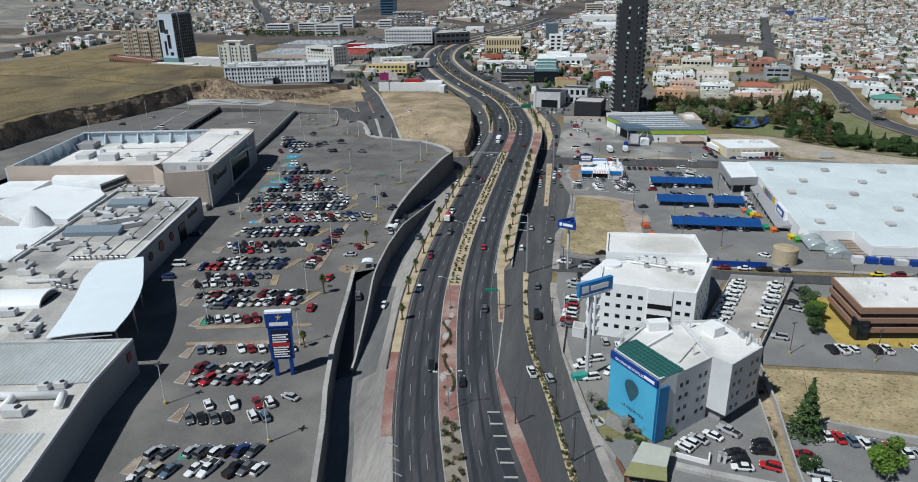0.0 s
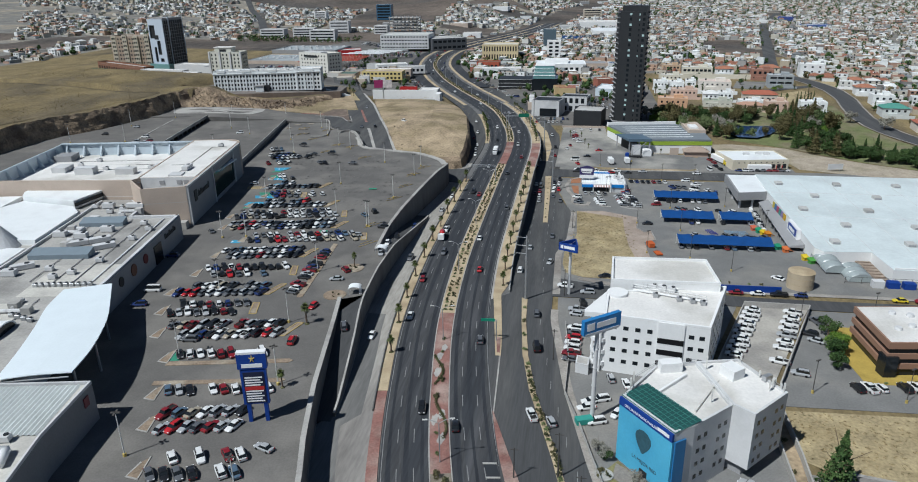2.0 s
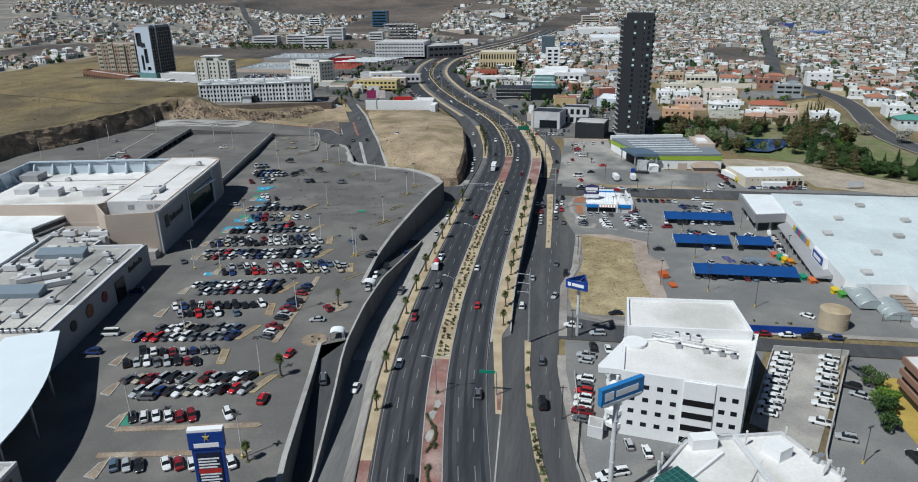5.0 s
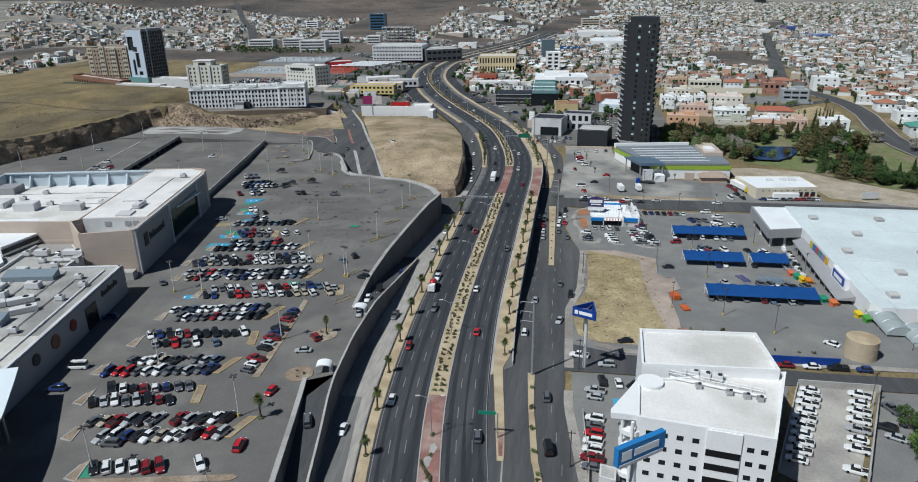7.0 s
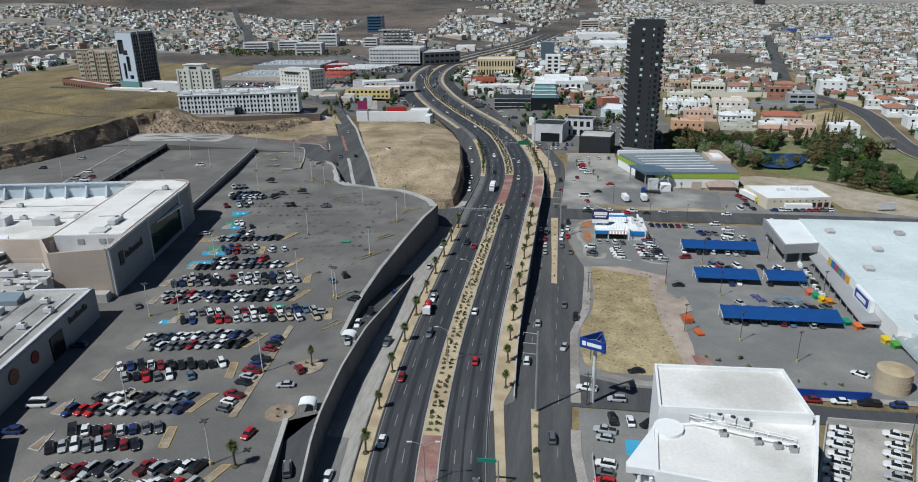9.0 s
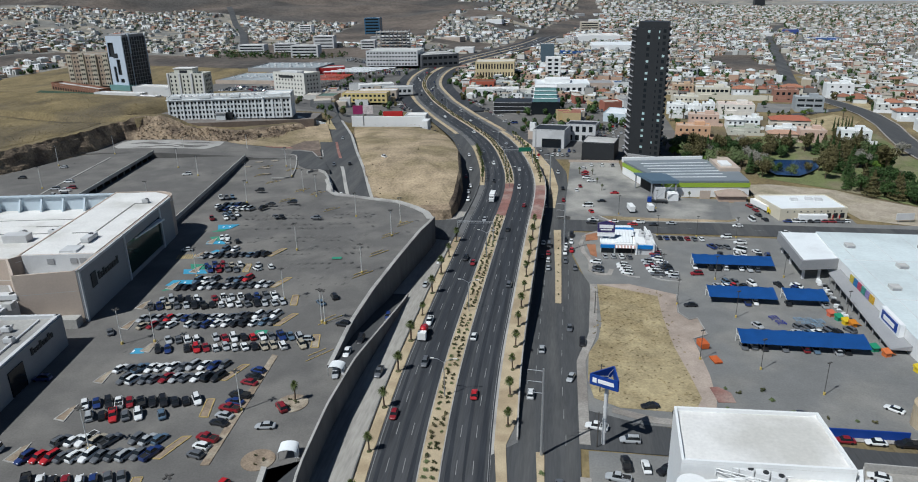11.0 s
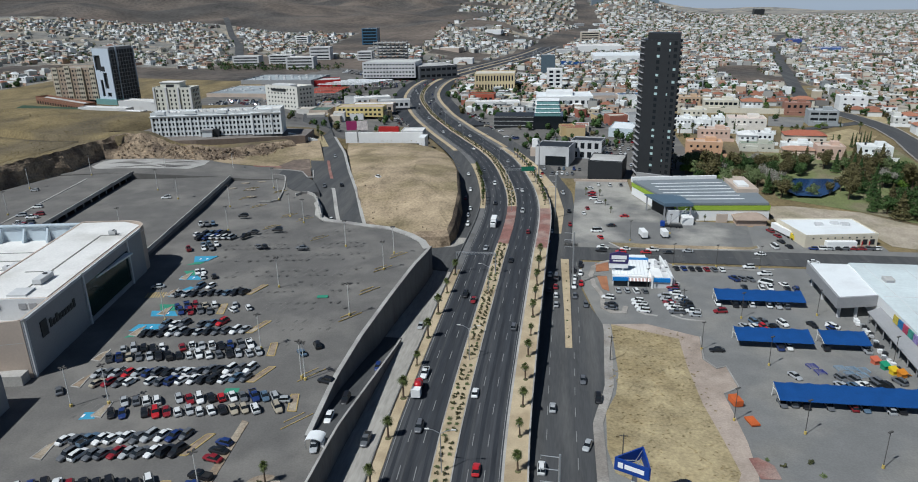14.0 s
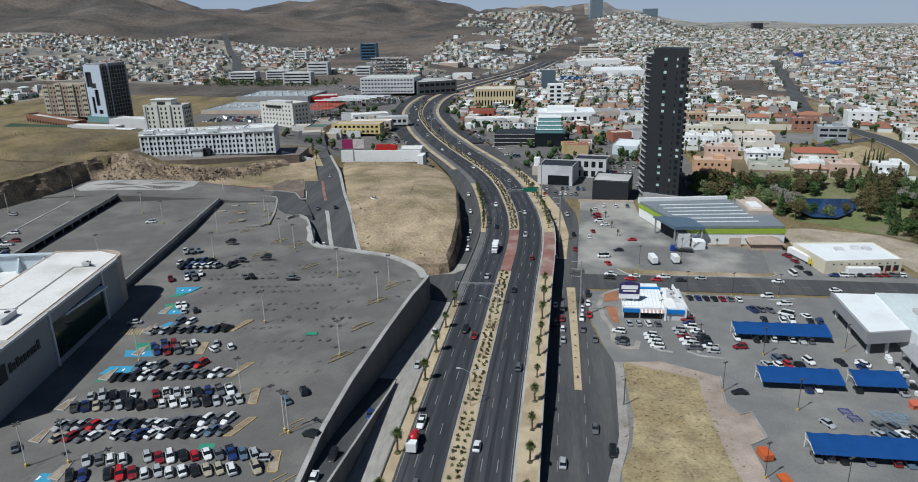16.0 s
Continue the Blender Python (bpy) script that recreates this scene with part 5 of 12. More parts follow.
def mall():
    ob = thing("shopping_mall", "low shopping mall with pale roofs and rooftop machinery", "mall", at=flat(10.5))
    foot = [(-190, 144.5), (-74, 144.5), (-78, 150), (-95, 196), (-95, 256), (-112, 256.5), (-112, 266.8), (-121, 279.5), (-183, 283.5)]
    slab(ob, "wall", [(-190, 144.5), (-92, 144.5), (-95, 170), (-95, 256), (-111.6, 256), (-111.6, 266.4), (-121, 279.2), (-183, 283.2)], LOTZ, 12.6, M_LIGHTGREY)
    slab(ob, "roof", [(-189.5, 145), (-92.5, 145), (-95.6, 170), (-95.6, 255.4), (-112.2, 255.4), (-112.2, 266.2), (-121.4, 278.8), (-182.6, 282.8)], 12.6, 12.75, mat("stained_roof_coating", (0.40, 0.385, 0.36), 0.8, 0.22, 0.15, 1.4, tint=(0.27, 0.26, 0.245), patch=0.5), "stained grey flat roof")
    slab(ob, "roof_light", [(-116, 190), (-96, 190), (-96, 212), (-116, 212)], 12.75, 12.82, M_ROOFCREAM, "paler roof field")
    slab(ob, "roof_light", [(-150, 146), (-106, 146), (-110, 186), (-150, 186)], 12.75, 12.8, M_ROOFCREAM, "paler roof field")
    for u0, u1, v0, v1 in ((-95.7, -94.7, 190, 256), (-112, -95, 255, 256), (-112.4, -111.6, 255.5, 266), (-99.6, -99.1, 196, 254), (-131.6, -131, 196, 276)):
        slab(ob, "parapet", [(u0, v0), (u1, v0), (u1, v1), (u0, v1)], 12.6, 13.7 if u0 < -100 or u1 > -97 else 13.2, M_LIGHTGREY)
    # East side gets a darker grey than the walls; its shade is painted in.
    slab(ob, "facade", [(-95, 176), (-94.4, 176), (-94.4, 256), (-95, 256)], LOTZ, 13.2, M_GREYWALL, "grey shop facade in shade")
    for v, r, m in ((205, 1.5, M_DARK), (214, 1.9, M_BROWN), (223, 1.6, mat("dull_red_sign", (0.16, 0.03, 0.03), 0.6, 0.2))):
        bm = bmesh.new(); tube(bm, (-94.4, v, 10), (-94.1, v, 10), r, n=14); part("round_sign", bm, m, ob, "round shop sign")
    slab(ob, "shop_window", [(-94.4, 230), (-94.1, 230), (-94.1, 236), (-94.4, 236)], LOTZ + 0.3, 11, M_GLASS)
    for i in range(8):
        slab(ob, "sign_bar", [(-94.4, 240 + i * 1.3), (-94.2, 240 + i * 1.3), (-94.2, 240.9 + i * 1.3), (-94.4, 240.9 + i * 1.3)], 10.2, 12.0 if i % 3 == 0 else 11.4, M_DARK, "dark sign bar")
    # raised white roofs
    slab(ob, "white_roof", [(-163, 281), (-160.5, 297), (-141, 297), (-133, 281), (-137.5, 267.5), (-160.5, 275)], 13, 16.2, M_METALROOF, "raised white polygonal roof")
    slab(ob, "clerestory", [(-137.2, 267.3), (-132.8, 280.8), (-132.6, 280.6), (-137, 267)], 14.0, 15.4, M_GLASS)
    slab(ob, "white_roof", [(-160, 274), (-137, 266), (-132, 259), (-132, 230), (-150, 232), (-172, 250)], 12.75, 14.6, M_METALROOF, "broad white roof")
    slab(ob, "white_roof", [(-186, 250), (-165, 262), (-165, 282), (-182, 282)], 12.75, 14.2, M_METALROOF, "broad white roof")
    slab(ob, "white_roof", [(-175, 196), (-133, 196), (-133, 226), (-175, 226)], 12.75, [15.0, 13.4, 13.4, 15.0], M_METALROOF, "sloping white roof")
    bm = bmesh.new()
    for k in range(7):
        tube(bm, (-142.5, 229.5, 12.7 + k), (-142.5, 229.5, 13.72 + k), 6.0 - 0.72 * k, 5.35 - 0.72 * k, n=24)
    part("cone_roof", bm, M_LIGHTGREY, ob, "pale stepped cone roof")
    for u0, u1, v0, v1 in ((-127.5, -109, 217.2, 221.6), (-126, -111, 247, 251)):
        slab(ob, "skylight_box", [(u0, v0), (u1, v0), (u1, v1), (u0, v1)], 12.75, [14.2, 14.2, 15.2, 15.2], mat("blue_grey_metal", (0.20, 0.245, 0.28), 0.5, 0.06), "blue-grey metal skylight box")
    # barrel roof
    bm = bmesh.new()
    ring = [(math.cos(a), math.sin(a)) for a in np.linspace(0, math.pi, 11)]
    band(bm, [(-152, 169 + 5 * c, 12.75 + 2.5 * s) for c, s in ring], [(-106.6, 169 + 5 * c, 12.75 + 2.5 * s) for c, s in ring])
    bm.faces.new([bm.verts.new((-106.6, 169 + 5 * c, 12.75 + 2.5 * s)) for c, s in ring])
    part("barrel_roof", bm, M_METALROOF, ob, "white barrel vault roof")
    bm = bmesh.new(); prism(bm, [(169 + 4.4 * c, 12.8 + 2.1 * s) for c, s in ring], 0, 0.06)
    o = part("vault_window", bm, M_GLASS, ob, "dark arched end window"); o.matrix_basis = Matrix(((0, 0, 1, -106.6), (1, 0, 0, 0), (0, 1, 0, 0), (0, 0, 0, 1)))
    return ob
mall()
random.seed(4)
units(1, [P(-120, 236), P(-114, 242), P(-128, 238), P(-126, 205), P(-134, 190), P(-122, 186), P(-112, 160), P(-118, 152)], 12.75)
units(3, [P(-108, 226), P(-118, 229), P(-125, 210), P(-112, 232)], 12.75, 40)
units(0, [P(-102, 233), P(-100, 242), P(-104, 248), P(-116, 258), P(-122, 262), P(-126, 268), P(-118, 264), P(-108, 205), P(-112, 202), P(-116, 208), P(-104, 214), P(-130, 184), P(-136, 180), P(-106, 152), P(-100, 148)], 12.82)
units(2, [P(-114 + 1.7 * i, 196.5) for i in range(10)] + [P(-110 + 2.1 * i, 178 - i) for i in range(4)], 12.82)

def mall_ducts():
    """White ducts and pipe runs over the mall's roof."""
    rr = random.Random(14)
    for u, v, n_, r in ((-128, 240, 3, 0.7), (-122, 232, 3, 0.8), (-130, 206, 3, 0.6), (-124, 190, 4, 0.7), (-132, 182, 3, 0.8), (-118, 180, 2, 0.6), (-114, 154, 3, 0.7), (-136, 158, 3, 0.7), (-118, 262, 2, 0.6), (-126, 256, 3, 0.6), (-112, 182, 2, 0.5), (-104, 158, 3, 0.5), (-140, 188, 3, 0.8), (-122, 150, 3, 0.7)):
        ob = thing("roof_duct", "pale sheet metal duct on the mall roof", "duct", "roof ducts", at=flat(10.5))
        p = Vector((u, v, 13.5))
        bm = bmesh.new()
        for k in range(n_):
            d = rr.choice((Vector((1, 0, 0)), Vector((0, 1, 0)), Vector((-1, 0, 0)), Vector((0, -1, 0)))) * rr.uniform(2.5, 6.5)
            tube(bm, p - d.normalized() * r * 0.7, p + d, r, n=8)
            p = p + d
        part("run", bm, M_LIGHTGREY, ob)
        bm = bmesh.new(); box(bm, p.x - 1.2, p.x + 1.2, p.y - 1.0, p.y + 1.0, 12.75, 14.6); part("plenum", bm, M_ROOFGREY, ob)
    for u, v0, v1 in ((-110.5, 196, 254), (-117.5, 200, 246), (-104.8, 198, 252), (-122.8, 228, 254), (-108.5, 176, 188), (-116.5, 148, 162)):
        ob = thing("roof_pipe", "thin grey pipe run on the mall roof", "pipe", "roof pipes", at=flat(10.5))
        bm = bmesh.new(); tube(bm, (u, v0, 13.0), (u, v1, 13.0), 0.14, n=5)
        for v in np.arange(v0, v1, 5.0):
            box(bm, u - 0.3, u + 0.3, v, v + 0.25, 12.75, 12.95)
        part("pipe", bm, M_GREYWALL, ob)
mall_ducts()

def canopy():
    """The great curved white wing over the mall's entrance."""
    ob = thing("entrance_canopy", "large curved white canopy roof over the mall entrance", "canopy", at=flat(10.5))
    outer = curve1([(145.5, -78.7), (155.5, -79.2), (170.8, -82.5), (184, -87.4), (194.5, -91.6)])
    inner = curve1([(145.5, -95.2), (158, -97.4), (172, -100.8), (183, -103.9), (194.5, -105)])
    bm = bmesh.new()
    vs = np.linspace(145.8, 194, 14)
    grid = []
    for v in vs:
        row = []
        for k in range(7):
            f = k / 6
            z = 12.95 + 1.5 * f + 0.35 * math.sin(math.pi * f) * smooth(195, 150, v) + 0.8 * smooth(190, 146, v)
            row.append((mix(inner(v), outer(v), f), v, z))
        grid.append(row)
    for dz in (0, -0.2):
        V = [[bm.verts.new((x, y, z + dz)) for x, y, z in row] for row in grid]
        for a, b in zip(V, V[1:]):
            for k in range(6):
                bm.faces.new((a[k], a[k + 1], b[k + 1], b[k]))
        if dz == 0:
            top = V
    for k in range(13):
        bm.faces.new((top[k][6], V[k][6], V[k + 1][6], top[k + 1][6]))
        bm.faces.new((top[k][0], top[k + 1][0], V[k + 1][0], V[k][0]))
    for k in range(6):
        bm.faces.new((top[0][k], V[0][k], V[0][k + 1], top[0][k + 1]))
        bm.faces.new((top[-1][k], top[-1][k + 1], V[-1][k + 1], V[-1][k]))
    bmesh.ops.recalc_face_normals(bm, faces=bm.faces[:])
    part("roof_skin", bm, mat("pale_blue_white_skin", (0.70, 0.76, 0.79), 0.5, 0.04, 0.2, 2.0), ob)
    for v in (150, 164, 180):
        bm = bmesh.new(); tube(bm, (outer(v) - 2, v, LOTZ), (outer(v) - 2, v, 14.2), 0.3); part("column", bm, M_STEEL, ob)
    bm = bmesh.new(); tube(bm, (outer(150) - 1, 146.2, 13.9), (inner(150) + 1, 146.2, 12.9), 0.2); part("truss", bm, M_STEEL, ob)
    return ob
canopy()

def cinema():
    ob = thing("cinema_block", "grey cinema block with a ribbed metal roof", "cinema", at=flat(10.5))
    foot = [(-150, 20), (-71, 20), (-72.6, 98), (-75, 126), (-74.2, 144.4), (-150, 144.4)]
    slab(ob, "wall", foot, LOTZ, 13.2, mat("dull_grey_panel", (0.25, 0.25, 0.255), 0.75, 0.1, 0.2, 2.0))
    rib = mat("ribbed_metal_sheet", (0.60, 0.63, 0.615), 0.45, 0.1, 0.2, 1.5, tint=(0.50, 0.52, 0.50), patch=0.5)
    slab(ob, "roof", [(-149.5, 20.5), (-71.5, 20.5), (-73.1, 98), (-75.4, 126), (-74.7, 143.8), (-149.5, 143.8)], 13.2, 13.3, M_ROOFCREAM, "pale flat roof")
    def corrugated(u0, u1, v0, v1, cut=None):
        """One folded sheet of metal roofing."""
        bm = bmesh.new()
        A, B = [], []
        n = int((u1 - u0) / 0.5)
        for i in range(n + 1):
            u = u0 + 0.5 * i
            z = 13.34 + (0.32 if i % 2 else 0.0)
            A.append((u, v0, z)); B.append((u, max(v0 + 0.5, cut(u)) if cut else v1, z))
        band(bm, B, A)
        return part("ribbed_sheet", bm, rib, ob, "ribbed pale green-grey metal roofing")
    corrugated(-148, -75.6, 126.4, 143.6)
    corrugated(-148, -76, 62, 109.4)
    bm = bmesh.new(); parapet(bm, foot, 13.2, 0.7, 0.4); part("parapet", bm, M_LIGHTGREY, ob)
    slab(ob, "logo_panel", [(-74.5, 140.2), (-74.1, 140.2), (-74.1, 142.0), (-74.5, 142.0)], 9.8, 12.0, mat("dark_red_logo", (0.20, 0.05, 0.06), 0.5, 0.3, 0.8, 3.0), "small red and white logo panel")
    bm = bmesh.new(); tube(bm, (-110, 120.9, 14.4), (-78, 120.9, 14.4), 0.85, n=10); tube(bm, (-78.4, 121, 14.4), (-77.4, 117, 14.2), 0.85, n=10); tube(bm, (-88, 120.9, 14.4), (-88.4, 117, 14.0), 0.8, n=10); part("duct", bm, M_WHITE, ob, "white ventilation duct", True)
    return ob
cinema()
units(1, [P(-85, 115.5), P(-92, 116), P(-98, 115), P(-106, 124)], 13.3)
units(0, [P(-84, 124.5), P(-81, 125), P(-90, 113)], 13.3)

def phone_office():
    ob = thing("phone_office", "white five storey office with a blue banner front", "office building")
    main = [(11, 137.5), (19.6, 126.3), (23.6, 129.0), (31.8, 136.8), (27.5, 152.5), (18.6, 150)]
    wing = [(31.8, 136.8), (35.3, 133.8), (43.4, 142.4), (36.4, 154.6), (27.5, 152.5)]
    shell(ob, main, -1.5, 13.6, M_LIGHTGREY, M_ROOF, 0.6, 0.5)
    shell(ob, wing, -1.5 + 3.0, 13.9, M_LIGHTGREY, M_ROOF, 0.5, 0.5)
    slab(ob, "wall", [(32.2, 138.2), (34.8, 136), (41, 143), (35.8, 153), (28, 151.5)], -1.5, 1.5, M_GREYWALL)
    wm = window_mesh(0.95, 1.0)
    e0, e1 = Vector((23.6, 129.0)), Vector((31.8, 136.8))
    for t0, t1 in ((0.06, 0.40), (0.60, 0.94)):
        windows(ob, e0.lerp(e1, t0), e0.lerp(e1, t1), 2, 4, 1.3, 3.0, wm)
    e0, e1 = Vector((35.3, 133.8)), Vector((43.4, 142.4))
    for t0, t1 in ((0.06, 0.40), (0.60, 0.94)):
        windows(ob, e0.lerp(e1, t0), e0.lerp(e1, t1), 2, 4, 2.5, 2.9, wm)
    # banner
    d = Vector((8.6, -11.2)).normalized(); nrm = Vector((d.y, -d.x))
    a, b = Vector((11, 137.5)) - d * 0.2, Vector((19.6, 126.3)) + d * 0.1
    q = lambda p, k: (p.x + nrm.x * k, p.y + nrm.y * k)
    nrm = -nrm if nrm.dot(Vector((-1, -1))) < 0 else nrm
    banner = slab(ob, "banner", [q(a, 0.05), q(a, 0.45), q(b, 0.45), q(b, 0.05)], -0.8, 12.2, M_SKYBLUE, "light blue advertising banner")
    e = Vector((23.6, 129.0)); d2 = (e - b).normalized(); n2 = Vector((d2.y, -d2.x))
    slab(ob, "banner_side", [(b.x + n2.x * 0.05, b.y + n2.y * 0.05), (b.x + n2.x * 0.4, b.y + n2.y * 0.4), (b.x + d2.x * 2.6 + n2.x * 0.4, b.y + d2.y * 2.6 + n2.y * 0.4), (b.x + d2.x * 2.6 + n2.x * 0.05, b.y + d2.y * 2.6 + n2.y * 0.05)], -1.2, 12.2, mat("deep_blue_banner", (0.03, 0.16, 0.36), 0.5, 0.06), "darker blue banner side")
    slab(ob, "sign_band", [q(a, 0.1), q(a, 0.6), q(b, 0.6), q(b, 0.1)], 12.2, 13.9, M_SIGNBLUE, "dark blue sign band")
    slab(banner, "entrance", [q(a.lerp(b, 0.48), 0.45), q(a.lerp(b, 0.48), 0.6), q(a.lerp(b, 0.62), 0.6), q(a.lerp(b, 0.62), 0.45)], -1.4, 1.4, M_DARK)
    # teal lattice roof
    lat = thing("lattice_roof", "teal lattice roof panel above the banner", "roof panel")
    teal = mat("teal_painted_metal", (0.05, 0.17, 0.15), 0.5, 0.1)
    p0, p1 = a, b
    back = Vector((9.5, 7.2)).normalized() * 6.5
    bm = bmesh.new(); prism(bm, [tuple(p0), tuple(p1), tuple(p1 + back), tuple(p0 + back)], [13.95, 13.95, 14.55, 14.55], [14.05, 14.05, 14.65, 14.65]); part("panel", bm, mat("dark_teal_panel", (0.02, 0.08, 0.075), 0.5, 0.1), lat)
    for i in range(15):
        s = p0.lerp(p1, i / 14)
        bm = bmesh.new(); tube(bm, (*s, 14.12), (*(s + back), 14.72), 0.07, n=4); part("slat", bm, teal, lat)
    for i in range(7):
        s, e2 = p0 + back * (i / 6), p1 + back * (i / 6)
        bm = bmesh.new(); tube(bm, (*s, 14.14 + 0.1 * i), (*e2, 14.14 + 0.1 * i), 0.07, n=4); part("slat", bm, teal, lat)
    # balloon picture on the banner
    ang = math.degrees(math.atan2(d.y, d.x))
    mid = a.lerp(b, 0.5)
    bm = bmesh.new()
    prof = [(0, 10.2), (1.1, 9.9), (1.9, 9.2), (2.15, 8.3), (1.9, 7.3), (1.3, 6.3), (0.55, 5.4), (0.3, 5.0)]
    ring = [(x, z) for x, z in prof] + [(-x, z) for x, z in prof[:0:-1]]
    prism(bm, [(x, z) for x, z in ring], 0, 0.05)
    o = part("balloon_picture", bm, mat("balloon_print", (0.04, 0.10, 0.13), 0.5, 0.25, 0.6, 2.0), banner, "printed dark hot-air balloon")
    o.matrix_basis = pose(*q(mid, 0.46), 0, 90, 0, ang)
    for txt, h, z, m, off_ in (("LA MEJOR RED", 1.05, 2.6, M_DARK, 0.47), ("OFICINAS REGIONALES", 0.85, 12.6, M_SIGNWHITE, 0.62)):
        c = bpy.data.curves.new("lettering", "FONT"); c.body, c.size, c.align_x, c.extrude = txt, h, "CENTER", 0.02
        c.materials.append(m)
        o = new("lettering", c); o.parent = ob
        o.matrix_basis = pose(*q(a.lerp(b, 0.42 if h < 1 else 0.55), off_), z, 90, 0, ang)
    slab(ob, "wordmark_bar", [q(a.lerp(b, 0.74), 0.6), q(a.lerp(b, 0.74), 0.66), q(a.lerp(b, 0.95), 0.66), q(a.lerp(b, 0.95), 0.6)], 12.7, 13.4, M_SIGNWHITE, "white wordmark bar")
    # roof structures
    for poly, z0, z1, m in (([(19.5, 147.5), (24, 148.7), (23.6, 151), (19, 149.8)], 13.6, 15.8, M_WHITE), ([(33.6, 145.6), (36.2, 147.6), (34, 150.6), (31.4, 148.6)], 13.9, 16.2, M_WHITE), ([(17, 138), (24.8, 147), (24.4, 147.3), (16.6, 138.3)], 13.6, 14.3, M_WHITE), ([(24.5, 134), (31, 146), (30.6, 146.2), (24.1, 134.2)], 13.6, 14.1, M_ROOF), ([(40, 146.2), (41.6, 147.3), (41.0, 148.1), (39.4, 147)], 14.0, 15.2, M_STEEL)):
        slab(ob, "roof_house", poly, z0, z1, m)
    for x, y, h in ((40, 143.2, 2.4), (40.8, 144.2, 2.8), (41.5, 145, 2.2), (29, 150, 3.4), (13.2, 140.5, 4.2), (12.6, 139.6, 3.2), (28, 138, 3), (42.3, 143.6, 1.8), (39.2, 147.8, 2.0), (36.6, 153.2, 2.6), (42.6, 142.6, 2.6)):
        bm = bmesh.new(); tube(bm, (x, y, 13.8), (x, y, 13.8 + h), 0.1, n=5); box(bm, x - 0.16, x + 0.16, y - 0.16, y + 0.16, 13.8 + h * 0.45, 13.8 + h * 0.95); part("antenna", bm, M_POLE, ob)
    bm = bmesh.new()
    for s in (((18.6, 149.6), (12, 141.5)), ((18.6, 149.6), (27, 151.8)), ((40.6, 146), (43, 142.6))):
        for z in (14.6, 15.1):
            tube(bm, (*s[0], z), (*s[1], z), 0.05, n=4)
    part("railing", bm, M_STEEL, ob)
    return ob
phone_office()

def white_office():
    ob = thing("white_office", "white five storey office block with dark windows", "office building")
    front = [(8.6, 172.4), (33.2, 168.2), (41.4, 193), (10, 186)]
    back = [(11.0, 189.2), (39.2, 190.0), (38.2, 206.5), (12, 205.5)]
    wall = M_LIGHTGREY
    shell(ob, front, -1.5, 14.0, M_WHITE, M_ROOF, 0.5, 0.6)
    shell(ob, back, -1.5, 15.8, M_WHITE, M_ROOF, 0.7, 0.5)
    a, b = Vector((8.6, 172.4)), Vector((33.2, 168.2))
    L = (b - a).length
    d = (b - a) / L; n = Vector((d.y, -d.x))
    Q = lambda s, k: tuple(a + d * s + n * k)
    wm = window_mesh(1.25, 1.05)
    windows(ob, Q(1.2, 0), Q(12.6, 0), 4, 4, 1.4, 3.1, wm)
    windows(ob, Q(19.6, 0), Q(24.4, 0), 2, 4, 1.4, 3.1, wm)
    windows(ob, (33.2, 168.2), (41.4, 193), 5, 4, 1.4, 3.1, window_mesh(0.9, 1.1), 3)
    bay = slab(ob, "louvre_bay", [Q(13.0, 0.0), Q(13.0, 0.35), Q(19.2, 0.35), Q(19.2, 0.0)], -1.5, 14.3, M_WHITE, "white projecting bay")
    for j in range(4):
        slab(bay, "louvre_opening", [Q(13.05, 0.3), Q(13.05, 0.42), Q(19.15, 0.42), Q(19.15, 0.3)], -0.6 + 3.1 * j, 0.8 + 3.1 * j, mat("black_opening", (0.006, 0.006, 0.007), 0.9, 0.1) if j == 0 else bpy.data.materials["black_opening"], "dark horizontal opening")
    # rounded balconies at the street end
    for j in range(4):
        bm = bmesh.new()
        c = Vector((8.0, 174))
        ring = [tuple(c + Vector((math.cos(t), math.sin(t))) * 2.3) for t in np.linspace(math.pi * 0.6, math.pi * 1.75, 9)] + [(9.2, 176)]
        prism(bm, ring, 0.2 + 3.3 * j, 1.2 + 3.3 * j); part("balcony", bm, M_WHITE, ob)
    for k, (x, y) in enumerate(((6.2, 173.2), (6.4, 175.4), (8.0, 171.9))):
        bm = bmesh.new(); tube(bm, (x, y, -1.5), (x, y, 13.4), 0.35, n=10); part("column", bm, M_WHITE, ob)
    bm = bmesh.new(); tube(bm, (12.5, 185.3, 13.9), (12.5, 185.3, 14.75), 2.7, 2.7, n=24); part("round_roof", bm, M_WHITE, ob, "white round slab on the roof")
    slab(ob, "balcony_roof", [(8.7, 172.6), (9.9, 185.8), (3.9, 174.1), (3.9, 172.9)], 13.3, 14.55, M_WHITE, "white roof over the rounded balconies")
    bm = bmesh.new()
    for s in np.linspace(0, 1, 9):
        x, y = mix(16.8, 34.6, s), mix(189.2, 183.9, s)
        tube(bm, (x, y, 14), (x, y, 15.3), 0.08, n=4)
    for z in (14.7, 15.3):
        tube(bm, (16.8, 189.2, z), (34.6, 183.9, z), 0.08, n=4)
    part("roof_rail", bm, M_WHITE, ob)
    bm = bmesh.new(); tube(bm, (16.8, 187.6, 14.5), (34.6, 182.3, 14.5), 0.3, n=8); part("roof_pipe", bm, M_WHITE, ob, "white roof duct")
    return ob
white_office()
